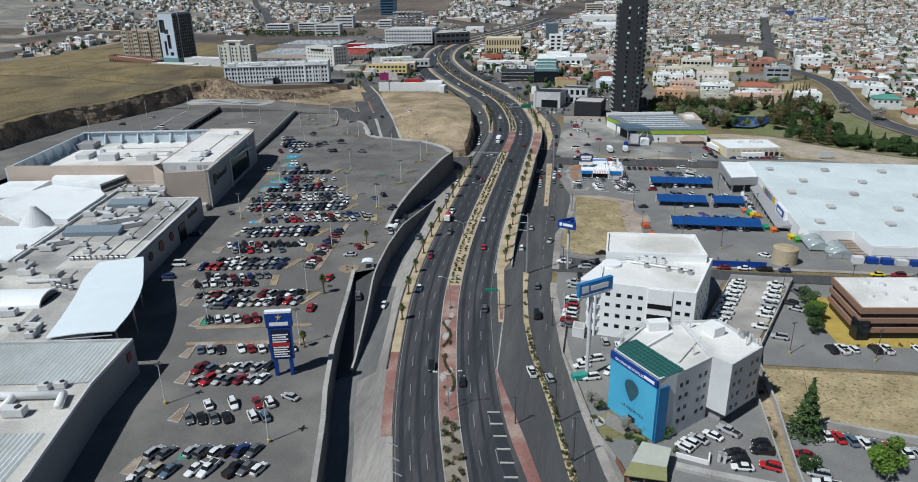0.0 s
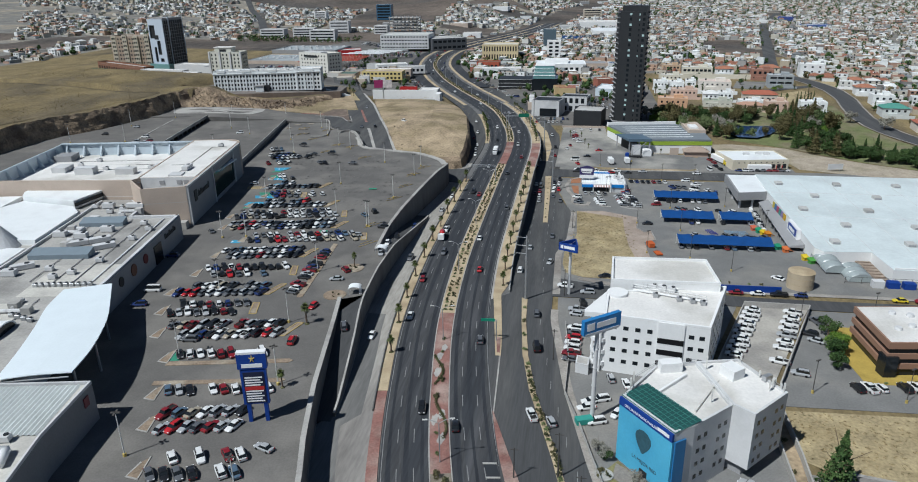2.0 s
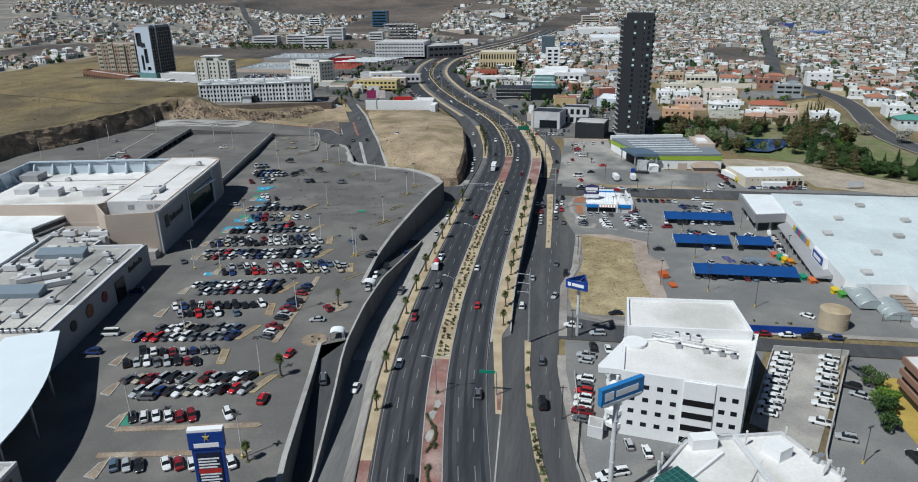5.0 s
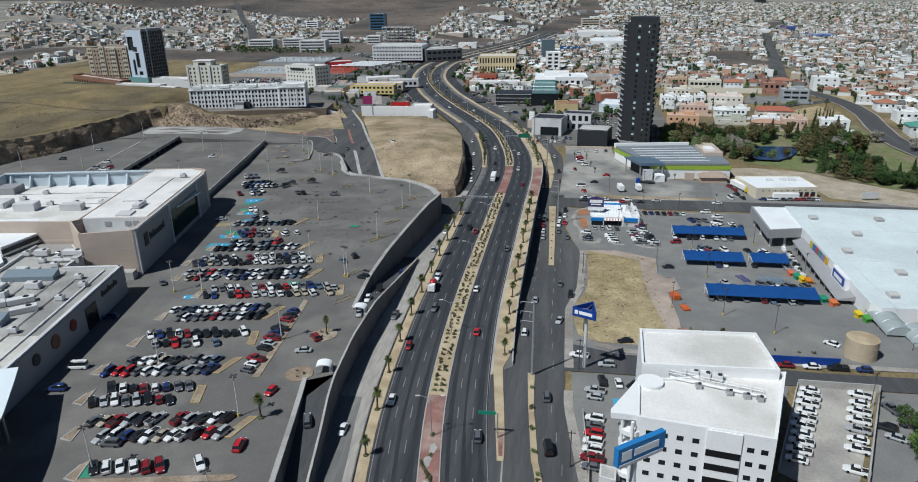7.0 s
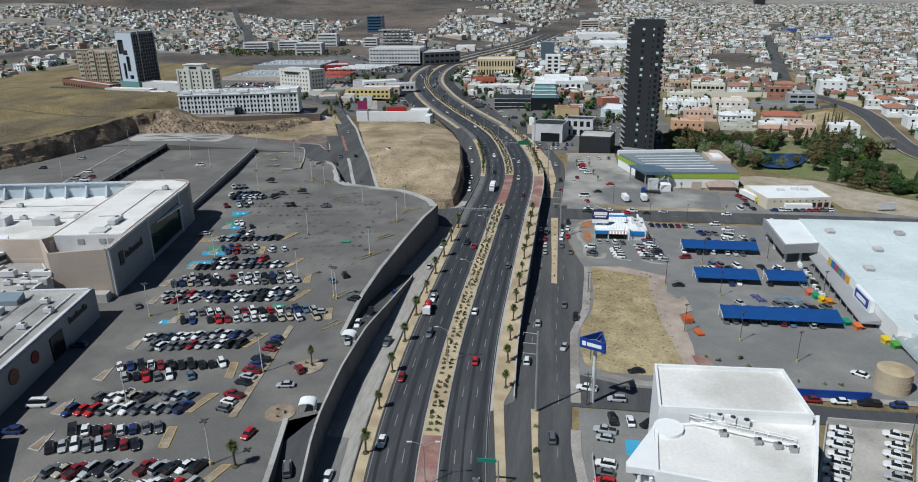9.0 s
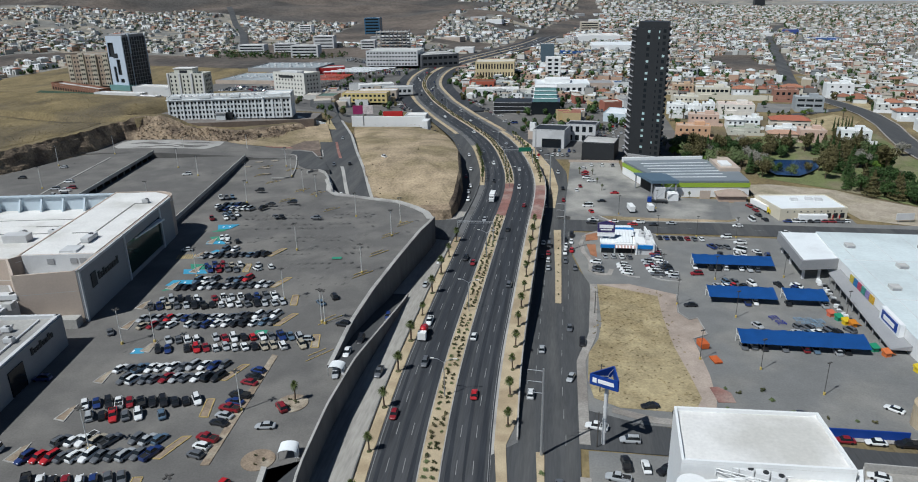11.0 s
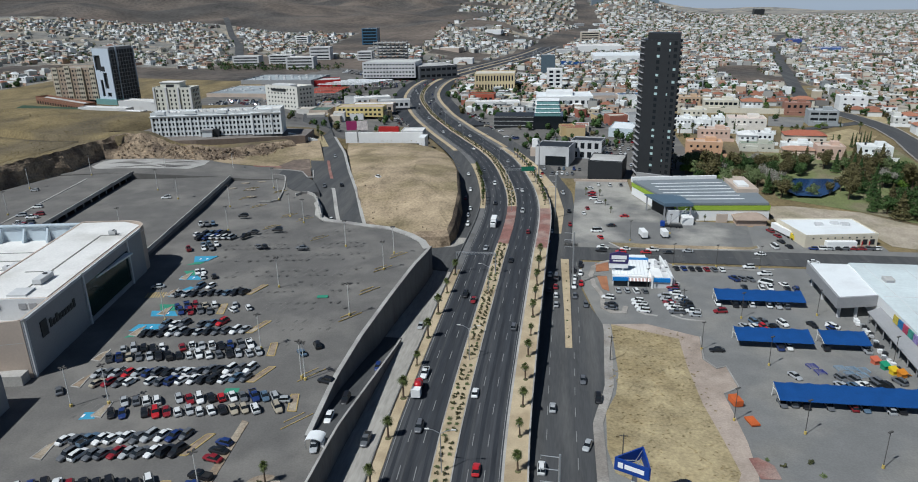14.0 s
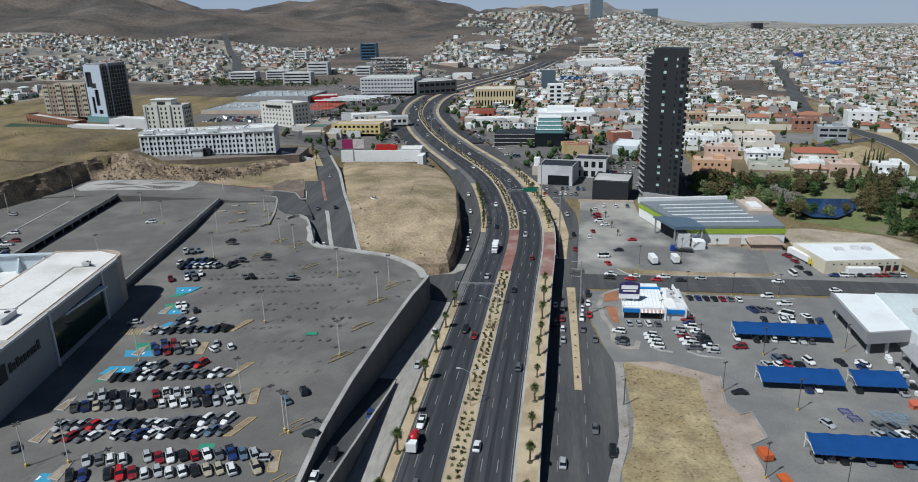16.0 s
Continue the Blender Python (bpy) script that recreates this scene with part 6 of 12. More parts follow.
units(0, [(19.6, 190.2), (21.9, 189.6), (24.2, 188.9), (26.5, 188.3)], 14.0, -17)
units(2, [(22.1, 184.7), (27.8, 183.0), (31.0, 182.1), (33.4, 181.4)], 14.0, 5)

def sign_pole(name, x, y, z, h, r, label, category="sign"):
    ob = thing(name, label, category, at=pose(x, y, z))
    bm = bmesh.new(); tube(bm, (0, 0, 0), (0, 0, h), r, r * 0.9, n=14); part("pole", bm, M_LIGHTGREY, ob)
    for k in range(1, 5):
        bm = bmesh.new(); tube(bm, (0, 0, h * k / 5 - 0.12), (0, 0, h * k / 5 + 0.12), r * 1.14, n=14); part("collar", bm, M_LIGHTGREY, ob)
    return ob
s = sign_pole("billboard_sign", 6.0, 150.6, -1.5, 22.8, 0.5, "tall pale pole sign with a blue panel", "sign")
d = pose(0, 0, 0, 0, 0, 38)
for nm, x0, x1, y0, y1, z0, z1, m, lb in (("panel", -4.0, 6.0, -0.5, 0.5, 22.6, 26.0, mat("mid_blue_panel", (0.03, 0.19, 0.46), 0.5, 0.06), "blue sign panel"), ("lower_strip", -3.6, 5.6, -0.58, 0.58, 22.3, 22.9, M_LIGHTGREY, "grey lettered strip"), ("wordmark_bar", -0.6, 4.6, -0.56, -0.5, 23.7, 25.0, M_SIGNWHITE, "pale wordmark bar"), ("emblem", -3.2, -1.2, -0.56, -0.5, 23.5, 25.2, M_SIGNWHITE, "white emblem")):
    bm = bmesh.new(); box(bm, x0, x1, y0, y1, z0, z1); 
    o = part(nm, bm, m, panel if nm in ("wordmark_bar", "emblem") else s, lb)
    if nm == "panel":
        panel = o
    if nm in ("panel", "lower_strip"):
        o.matrix_basis = d
s = sign_pole("triangle_sign", 0.2, 217.0, -1.5, 15.5, 0.45, "tall pole with a three sided blue sign", "sign")
for k in range(3):
    ang = 95 + 120 * k
    for nm, x0, x1, y0, y1, z0, z1, m, lb in (("panel", -3.1, 3.1, -1.95, -1.65, 15.0, 17.4, M_SIGNBLUE, "blue sign panel"), ("wordmark_bar", -1.3, 2.2, -2.0, -1.95, 15.8, 16.7, M_SIGNWHITE, "white wordmark bar"), ("emblem", -2.5, -1.6, -2.0, -1.95, 15.7, 16.8, M_SIGNWHITE, "white emblem")):
        bm = bmesh.new(); box(bm, x0, x1, y0, y1, z0, z1); 
        o = part(nm, bm, m, s if nm == "panel" else panel, lb)
        if nm == "panel":
            panel = o
            o.matrix_basis = pose(0, 0, 0, 0, 0, ang)
    bm = bmesh.new(); tube(bm, (0, 0, 16.8), (0, -3.4, 16.8), 0.08, n=5); tube(bm, (0, 0, 15.4), (0, -3.4, 15.4), 0.08, n=5); o = part("strut", bm, M_STEEL, s); o.matrix_basis = pose(0, 0, 0, 0, 0, ang + 60)

def cinema_sign():
    ob = thing("cinema_sign", "tall blue cinema sign on two posts", "sign", at=pose(*P(-39.2, 142), LOTZ, 0, 0, 14) @ Matrix.Diagonal((0.68, 0.8, 0.965, 1)))
    for x in (-2.6, 2.6):
        bm = bmesh.new(); box(bm, x - 0.6, x + 0.6, -0.5, 0.5, 0, 5.5); part("post", bm, M_SIGNBLUE, ob)
    made = {}
    for nm, x0, x1, y0, y1, z0, z1, m, lb in (("frame", -3.9, 3.9, -0.6, 0.6, 4.6, 13.2, M_SIGNBLUE, "blue frame"), ("board", -3.1, 3.1, -0.75, -0.6, 5.0, 12.6, mat("navy_board", (0.015, 0.02, 0.05), 0.4, 0.1), "dark listings board"), ("head", -4.4, 4.4, -0.8, 0.8, 13.4, 17.0, M_SIGNBLUE, "blue head panel"), ("head_top", -4.4, 4.4, -0.8, 0.8, 17.0, 17.5, M_SIGNWHITE, ""), ("wordmark_bar", -3.1, 3.1, -0.88, -0.8, 13.8, 14.7, M_SIGNWHITE, "white wordmark bar"), ("red_row", -2.9, 2.9, -0.82, -0.75, 8.2, 9.1, M_RED, "red listing row")):
        bm = bmesh.new(); box(bm, x0, x1, y0, y1, z0, z1); made[nm] = part(nm, bm, m, made["board"] if nm == "red_row" else made["head"] if nm in ("head_top", "wordmark_bar") else ob, lb)
    for i in range(9):
        z = 5.3 + 0.62 * i + (0.9 if i > 4 else 0)
        bm = bmesh.new(); box(bm, -2.7, 1.9 if i % 2 else 2.6, -0.8, -0.75, z, z + 0.3); part("listing_bar", bm, M_SIGNWHITE, made["board"], "white listing bar")
    for k in range(5):
        a = math.radians(90 + 72 * k)
        bm = bmesh.new(); tube(bm, (0.2, -0.82, 15.9), (0.2 + 0.95 * math.cos(a), -0.82, 15.9 + 0.95 * math.sin(a)), 0.24, 0.08, n=6); part("star_ray", bm, M_YELLOW, made["head"], "yellow star ray")
    return ob
cinema_sign()

def hardware_store():
    ob = thing("hardware_store", "vast white-roofed hardware store with a grey front", "store")
    foot = [(86.8, 332), (86, 262), (88, 258.5), (104, 259.5), (105, 244), (190, 246), (190, 360), (88, 360)]
    bm = bmesh.new(); prism(bm, foot, -8.5, 0.5); part("wall", bm, M_WHITE, ob)
    bm = bmesh.new(); prism(bm, foot, 0.5, 0.62); roof_ = part("roof", bm, mat("pale_green_white_roof", (0.64, 0.70, 0.70), 0.55, 0.1, 0.1, 1.0, tint=(0.55, 0.60, 0.60), patch=0.5), ob, "pale blue-green white metal roof")
    bm = bmesh.new(); prism(bm, [(74.5, 359.5), (74, 328.5), (86.7, 331.5), (88, 359.5)], -2.8, 0.2); part("entry_canopy", bm, M_METALROOF, ob, "white loading canopy")
    bm = bmesh.new(); prism(bm, [(74.0, 359.5), (73.6, 328.4), (74.4, 328.6), (74.9, 359.5)], -3.2, 0.4); part("canopy_fascia", bm, M_GREYWALL, ob)
    bm = bmesh.new(); prism(bm, [(73.6, 328.0), (86.7, 331.0), (86.7, 331.8), (73.6, 328.8)], -3.2, 0.4); part("canopy_fascia", bm, M_GREYWALL, ob)
    for x, y in ((75.5, 330.5), (75.5, 345), (76, 357), (81, 331.4)):
        bm = bmesh.new(); box(bm, x - 0.4, x + 0.4, y - 0.4, y + 0.4, -8, -3); part("column", bm, M_LIGHTGREY, ob)
    bm = bmesh.new(); prism(bm, [(82.5, 327), (80.5, 272), (86, 272), (86.6, 328)], [-3.6] * 4, [-3.3, -3.3, -2.2, -2.2]); part("front_awning", bm, M_GREYWALL, ob, "long grey front awning")
    for i in range(10):
        bm = bmesh.new(); y = 274 + i * 5.8; x = 80.9 + 0.036 * (y - 272); box(bm, x, x + 0.3, y, y + 0.3, -7.5, -3.5); part("column", bm, M_GREYWALL, ob)
    cols = [(0.5, 0.3, 0.02), (0.25, 0.2, 0.4), (0.05, 0.25, 0.2), (0.4, 0.05, 0.1), (0.02, 0.15, 0.35), (0.5, 0.4, 0.05)]
    for i, c in enumerate(cols):
        bm = bmesh.new(); y = 299 + i * 3.2; box(bm, 85.9, 86.25, y, y + 2.9, -2.2, 0.1); part("poster", bm, mat("poster_print", c, 0.5, 0.5, 0.5, 2.0), ob, "colourful poster panel")
    bm = bmesh.new(); prism(bm, [(84.6, 277.5), (86, 277.5), (86, 290.5), (84.6, 290.5)], -3, 1.4); part("gable_sign", bm, M_SIGNWHITE, ob, "pale sign gable")
    bm = bmesh.new(); box(bm, 84.4, 84.6, 279, 289, -1.8, 0.9); part("sign_panel", bm, M_SIGNBLUE, ob, "dark blue sign panel")
    bm = bmesh.new(); box(bm, 84.3, 84.4, 280.5, 287.5, -1.2, 0.1); part("wordmark_bar", bm, M_SIGNWHITE, ob, "white wordmark bar")
    for i in range(4):
        for j in range(5):
            x, y = 93 + 25 * i + (10 if j % 2 else 0), 266 + 19 * j
            bm = bmesh.new(); prism(bm, [(x, y), (x + 3.0, y), (x + 3.0, y + 3.2), (x, y + 3.2)], 0.62, 1.75); v_ = part("roof_vent", bm, M_ROOFGREY, roof_, "low grey roof vent box")
            bm = bmesh.new(); box(bm, x + 0.3, x + 2.7, y - 0.12, y, 0.7, 1.4); part("louvre", bm, M_GREYWALL, v_)
    for i in range(8):
        bm = bmesh.new(); box(bm, 92 + 12.5 * i, 92.16 + 12.5 * i, 258, 358, 0.62, 0.69); part("roof_seam", bm, M_LIGHTGREY, roof_)
    for y in (297, 330):
        bm = bmesh.new(); box(bm, 88, 189, y, y + 0.25, 0.62, 0.7); part("roof_seam", bm, M_LIGHTGREY, roof_)
    bm = bmesh.new(); prism(bm, [(105.4, 244.2), (189, 246.2), (189, 246.8), (105.4, 244.8)], 0.62, 1.1); part("roof_edge", bm, M_WHITE, ob)
    return ob
hardware_store()

def greenhouse():
    """Two shade-mesh tunnels and a brown fenced yard at the store's garden end."""
    ob = thing("garden_shed", "pale mesh tunnels of the garden centre", "shed")
    m = mat("grey_shade_mesh", (0.33, 0.37, 0.37), 0.6, 0.15, 0.5, 3.0)
    for x, w, y0, y1 in ((89.5, 3.6, 248, 264), (94.8, 4.0, 241, 252)):
        bm = bmesh.new()
        ring = [(math.cos(a), math.sin(a)) for a in np.linspace(0, math.pi, 11)]
        band(bm, [(x + w * c, y0, -3.0 + 2.6 * s) for c, s in ring], [(x + w * c, y1, -3.0 + 2.6 * s) for c, s in ring])
        part("vault", bm, m, ob, "grey shade mesh tunnel", True)
        bm = bmesh.new(); bm.faces.new([bm.verts.new((x + w * c, y0 + 0.05, -3.0 + 2.6 * s)) for c, s in ring]); part("end_mesh", bm, m, ob)
        for k in range(4):
            yy = mix(y0 + 0.2, y1 - 0.2, k / 3)
            bm = bmesh.new()
            for a, b in zip(ring, ring[1:]):
                tube(bm, (x + (w + 0.06) * a[0], yy, -3.0 + 2.66 * a[1]), (x + (w + 0.06) * b[0], yy, -3.0 + 2.66 * b[1]), 0.07, n=4, caps=False)
            part("hoop", bm, M_STEEL, ob)
            for sx in (-w, w):
                bm = bmesh.new(); tube(bm, (x + sx, yy, -4.6), (x + sx, yy, -3.0), 0.09, n=5); part("post", bm, M_STEEL, ob)
    bm = bmesh.new(); box(bm, 98.9, 103.6, 241, 259, -4.6, -2.6); part("yard_deck", bm, mat("tan_yard_deck", (0.30, 0.24, 0.19), 0.9, 0.25, 0.3, 1.5), ob, "brown slatted yard roof")
    for k in range(7):
        bm = bmesh.new(); box(bm, 98.9, 103.6, 242 + 2.6 * k, 242.2 + 2.6 * k, -2.6, -2.45); part("batten", bm, M_BARK, ob)
    for k in range(16):
        bm = bmesh.new(); tube(bm, (89 + 5 * k, 239.4, -4.6), (89 + 5 * k, 239.4, -0.6), 0.08, n=5); part("fence_post", bm, M_DARKPOLE, ob)
    for z in (-0.7, -2.4):
        bm = bmesh.new(); tube(bm, (89, 239.4, z), (164, 239.4, z), 0.06, n=4); part("fence_rail", bm, M_DARKPOLE, ob)
    return ob
greenhouse()

def tank():
    ob = thing("water_tank", "round tan water tank beside the street", "tank", at=pose(73.4, 233.6, -2.6))
    bm = bmesh.new(); tube(bm, (0, 0, 0), (0, 0, 5.6), 4.0, n=32); part("shell", bm, mat("tan_tank_paint", (0.46, 0.38, 0.27), 0.6, 0.1), ob, smooth=False)
    bm = bmesh.new(); tube(bm, (0, 0, 5.6), (0, 0, 5.95), 4.05, 0.3, n=32); part("lid", bm, M_SAND, ob)
    for z in (1.9, 3.8):
        bm = bmesh.new(); tube(bm, (0, 0, z - 0.05), (0, 0, z + 0.05), 4.05, n=32); part("hoop", bm, M_SAND, ob)
    return ob
tank()

def small_store():
    ob = thing("white_blue_store", "small white and blue store with a tall sign", "store")
    slab(ob, "wall", [(5.6, 350), (23, 350.5), (22.5, 369), (6.2, 368)], -8, -3.6, M_WHITE)
    slab(ob, "roof", [(5.2, 351), (19, 351.3), (18.6, 362), (5.6, 361.6)], [-3.6, -3.6, -3.5, -3.5], [-3.3, -3.3, -1.6, -1.6], M_METALROOF, "ribbed white sloping roof")
    slab(ob, "roof", [(5.6, 363), (18.6, 363.4), (18.4, 368.6), (6.2, 368)], -3.6, -2.0, M_METALROOF)
    slab(ob, "blue_band", [(5.4, 361.7), (19, 362.1), (19, 363.4), (5.4, 363)], -3.6, -1.2, mat("bright_blue_panel", (0.02, 0.2, 0.55), 0.5, 0.06), "bright blue roof band")
    slab(ob, "blue_front", [(5.4, 349.8), (11, 349.9), (11, 350.3), (5.4, 350.2)], -5.4, -4.0, bpy.data.materials["bright_blue_panel"])
    slab(ob, "corner_glass", [(5.7, 349.75), (10.7, 349.85), (10.7, 350.2), (5.7, 350.1)], -7.7, -5.5, M_GLASS)
    for k in range(11):
        slab(ob, "roof_rib", [(5.8 + 1.2 * k, 351.2), (5.95 + 1.2 * k, 351.2), (5.95 + 1.2 * k, 361.6), (5.8 + 1.2 * k, 361.6)], [-3.3, -3.3, -1.6, -1.6], [-3.22, -3.22, -1.52, -1.52], M_LIGHTGREY)
    slab(ob, "shopfront", [(11.2, 349.8), (18.5, 350), (18.5, 350.4), (11.2, 350.2)], -7.8, -4.8, M_GLASS)
    slab(ob, "stripe_awning", [(11, 348.6), (18.8, 348.8), (18.8, 350.2), (11, 350)], -4.9, [-4.8, -4.8, -4.2, -4.2], mat("faded_striped_awning", (0.46, 0.30, 0.27), 0.7, 0.2), "faded reddish striped awning")
    for k in range(6):
        slab(ob, "awning_stripe", [(11.4 + 1.25 * k, 348.55), (11.9 + 1.25 * k, 348.55), (11.9 + 1.25 * k, 350.0), (11.4 + 1.25 * k, 350.0)], -4.86, [-4.76, -4.76, -4.16, -4.16], M_WHITE)
    slab(ob, "annex", [(19.4, 349), (27, 349.4), (26.4, 369), (19.2, 368.6)], -8, -3.9, M_LIGHTGREY, "grey annex with roof plant")
    slab(ob, "annex_band", [(19.6, 348.6), (25.4, 348.8), (25.4, 349.6), (19.6, 349.4)], -5, -3.6, mat("bright_blue_panel", (0.02, 0.2, 0.55), 0.5, 0.06))
    for x in (19.0, 25.6):
        slab(ob, "fin_wall", [(x, 348.6), (x + 0.5, 348.6), (x - 1.2, 369.4), (x - 1.7, 369.4)], -8, -2.4, M_WHITE)
    s = thing("store_sign", "dark purple store sign on two posts", "sign", at=pose(7.5, 353.5, -7.6))
    for x in (-1.6, 1.6):
        bm = bmesh.new(); box(bm, x - 0.2, x + 0.2, -0.2, 0.2, 0, 8); part("post", bm, M_LIGHTGREY, s)
    bm = bmesh.new(); prism(bm, [(-3.4, 7.6), (3.4, 7.6), (3.4, 11.2), (0, 12.2), (-3.4, 11.2)], -0.3, 0.3); o = part("panel", bm, mat("dark_purple_panel", (0.05, 0.04, 0.13), 0.4, 0.05), s, "dark purple panel"); o.matrix_basis = pose(0, 0, 0, 90)
    for z0, z1, w in ((9.3, 10.7, 2.7), (8.4, 8.9, 2.2)):
        bm = bmesh.new(); box(bm, -w, w, -0.4, -0.3, z0, z1); part("wordmark_bar", bm, M_SIGNWHITE, s, "white wordmark bar")
    slab(s, "lower_panel", [(-3.4, -0.25), (3.4, -0.25), (3.4, 0.25), (-3.4, 0.25)], 5.8, 7.4, M_SIGNWHITE)
    return ob
small_store()
units(0, [(22, 360), (24.5, 357), (22.5, 364)], -3.9, 0)
kerb_line("corner_walk", [(6.8, 376.4), (2.8, 373.6), (-0.6, 368.7), (-2.0, 359.5), (-1.1, 349.4), (1.4, 340.2), (1.2, 330), (3.8, 326.6), (7.7, 326.9), (8.6, 331)], RIGHTZ, 1.7, 0.2, M_WALK, "pale concrete sidewalk round the corner")
for pts, lb in (([(12.2, 338), (12.6, 328), (14.9, 325.8), (18, 325.2)], "pale kerb of a parking island"), ([(23.2, 325.8), (25.9, 323.6), (32.4, 322.4)], "pale kerb of a parking island"), ([(24.6, 343), (25.6, 334), (26.2, 326)], "pale kerb of a parking island"), ([(28.2, 375.2), (31.0, 371.8), (60.8, 370.6), (66.6, 371.8)], "pale kerb along the car row")):
    kerb_line("island_kerb", pts, RIGHTZ, 0.8, 0.24, M_CONC, lb)
drape("store_bed", [(0.3, 358.6), (3.9, 358.9), (4.0, 344.5), (1.6, 346.6)], 0.2, mat("rust_gravel_south", (0.33, 0.15, 0.08), 0.95, 0.3, 0.5, 3.0, 0.02), "rust-coloured gravel bed", "planting bed")
drape("store_bed", [(0.2, 372.4), (5.2, 373.8), (5.0, 364.9), (0.0, 363.2)], 0.2, mat("rust_gravel", (0.33, 0.15, 0.08), 0.95, 0.3, 0.5, 3.0, 0.02), "rust-coloured gravel bed", "planting bed")

# ---- shade canopies of the hardware store ----
def shade_canopy(x0, x1, y0, y1, label):
    """Blue fabric shade sloping south on white curved posts."""
    zb = RIGHTZ((y0 + y1) / 2)
    ob = thing("shade_canopy", label, "shade canopy", "shade canopies", at=pose(0, 0, zb))
    n = max(3, round((x1 - x0) / 4.5))
    bm = bmesh.new()
    rows = []
    for i in range(n * 3 + 1):
        f = i / 3
        sag = -0.2 * math.sin(math.pi * (f % 1))
        x = mix(x0, x1, i / (n * 3))
        col = []
        for k in range(6):
            t = k / 5
            z = 2.5 + 1.35 * math.sin(t * 1.25) / math.sin(1.25) + sag * (0.4 + t)
            col.append((x, mix(y0, y1, t), z))
        rows.append(col)
    for dz in (0, -0.06):
        V = [[bm.verts.new((x, y, z + dz)) for x, y, z in r] for r in rows]
        for a, b in zip(V, V[1:]):
            for k in range(5):
                bm.faces.new((a[k], b[k], b[k + 1], a[k + 1]) if dz == 0 else (a[k], a[k + 1], b[k + 1], b[k]))
    part("fabric", bm, M_BLUE, ob, "royal blue shade fabric", True)
    for i in range(n + 1):
        x = mix(x0, x1, i / n)
        bm = bmesh.new()
        ym = y1 - 0.4
        g = -0.16
        tube(bm, (x, ym, -0.1), (x, ym - 0.2, 2.4), 0.13, n=6); tube(bm, (x, ym - 0.2, 2.4), (x, (y0 + y1) / 2, 3.05), 0.1, n=6); tube(bm, (x, (y0 + y1) / 2, 3.05), (x, y0 + 0.3, 2.25), 0.08, n=6); tube(bm, (x, ym - 0.2, 2.4), (x, y1 - 0.1, 3.7), 0.08, n=6)
        part("post", bm, M_POLE, ob, "white steel post")
    return ob
shade_canopy(38.8, 67.2, 335.4, 342.2, "long blue fabric shade over parked cars")
shade_canopy(38.8, 60.2, 305.0, 312.0, "blue fabric shade over parked cars")
shade_canopy(63.0, 76.0, 305.4, 312.4, "short blue fabric shade over parked cars")
shade_canopy(40.8, 75.0, 269.8, 276.6, "longest blue fabric shade over parked cars")

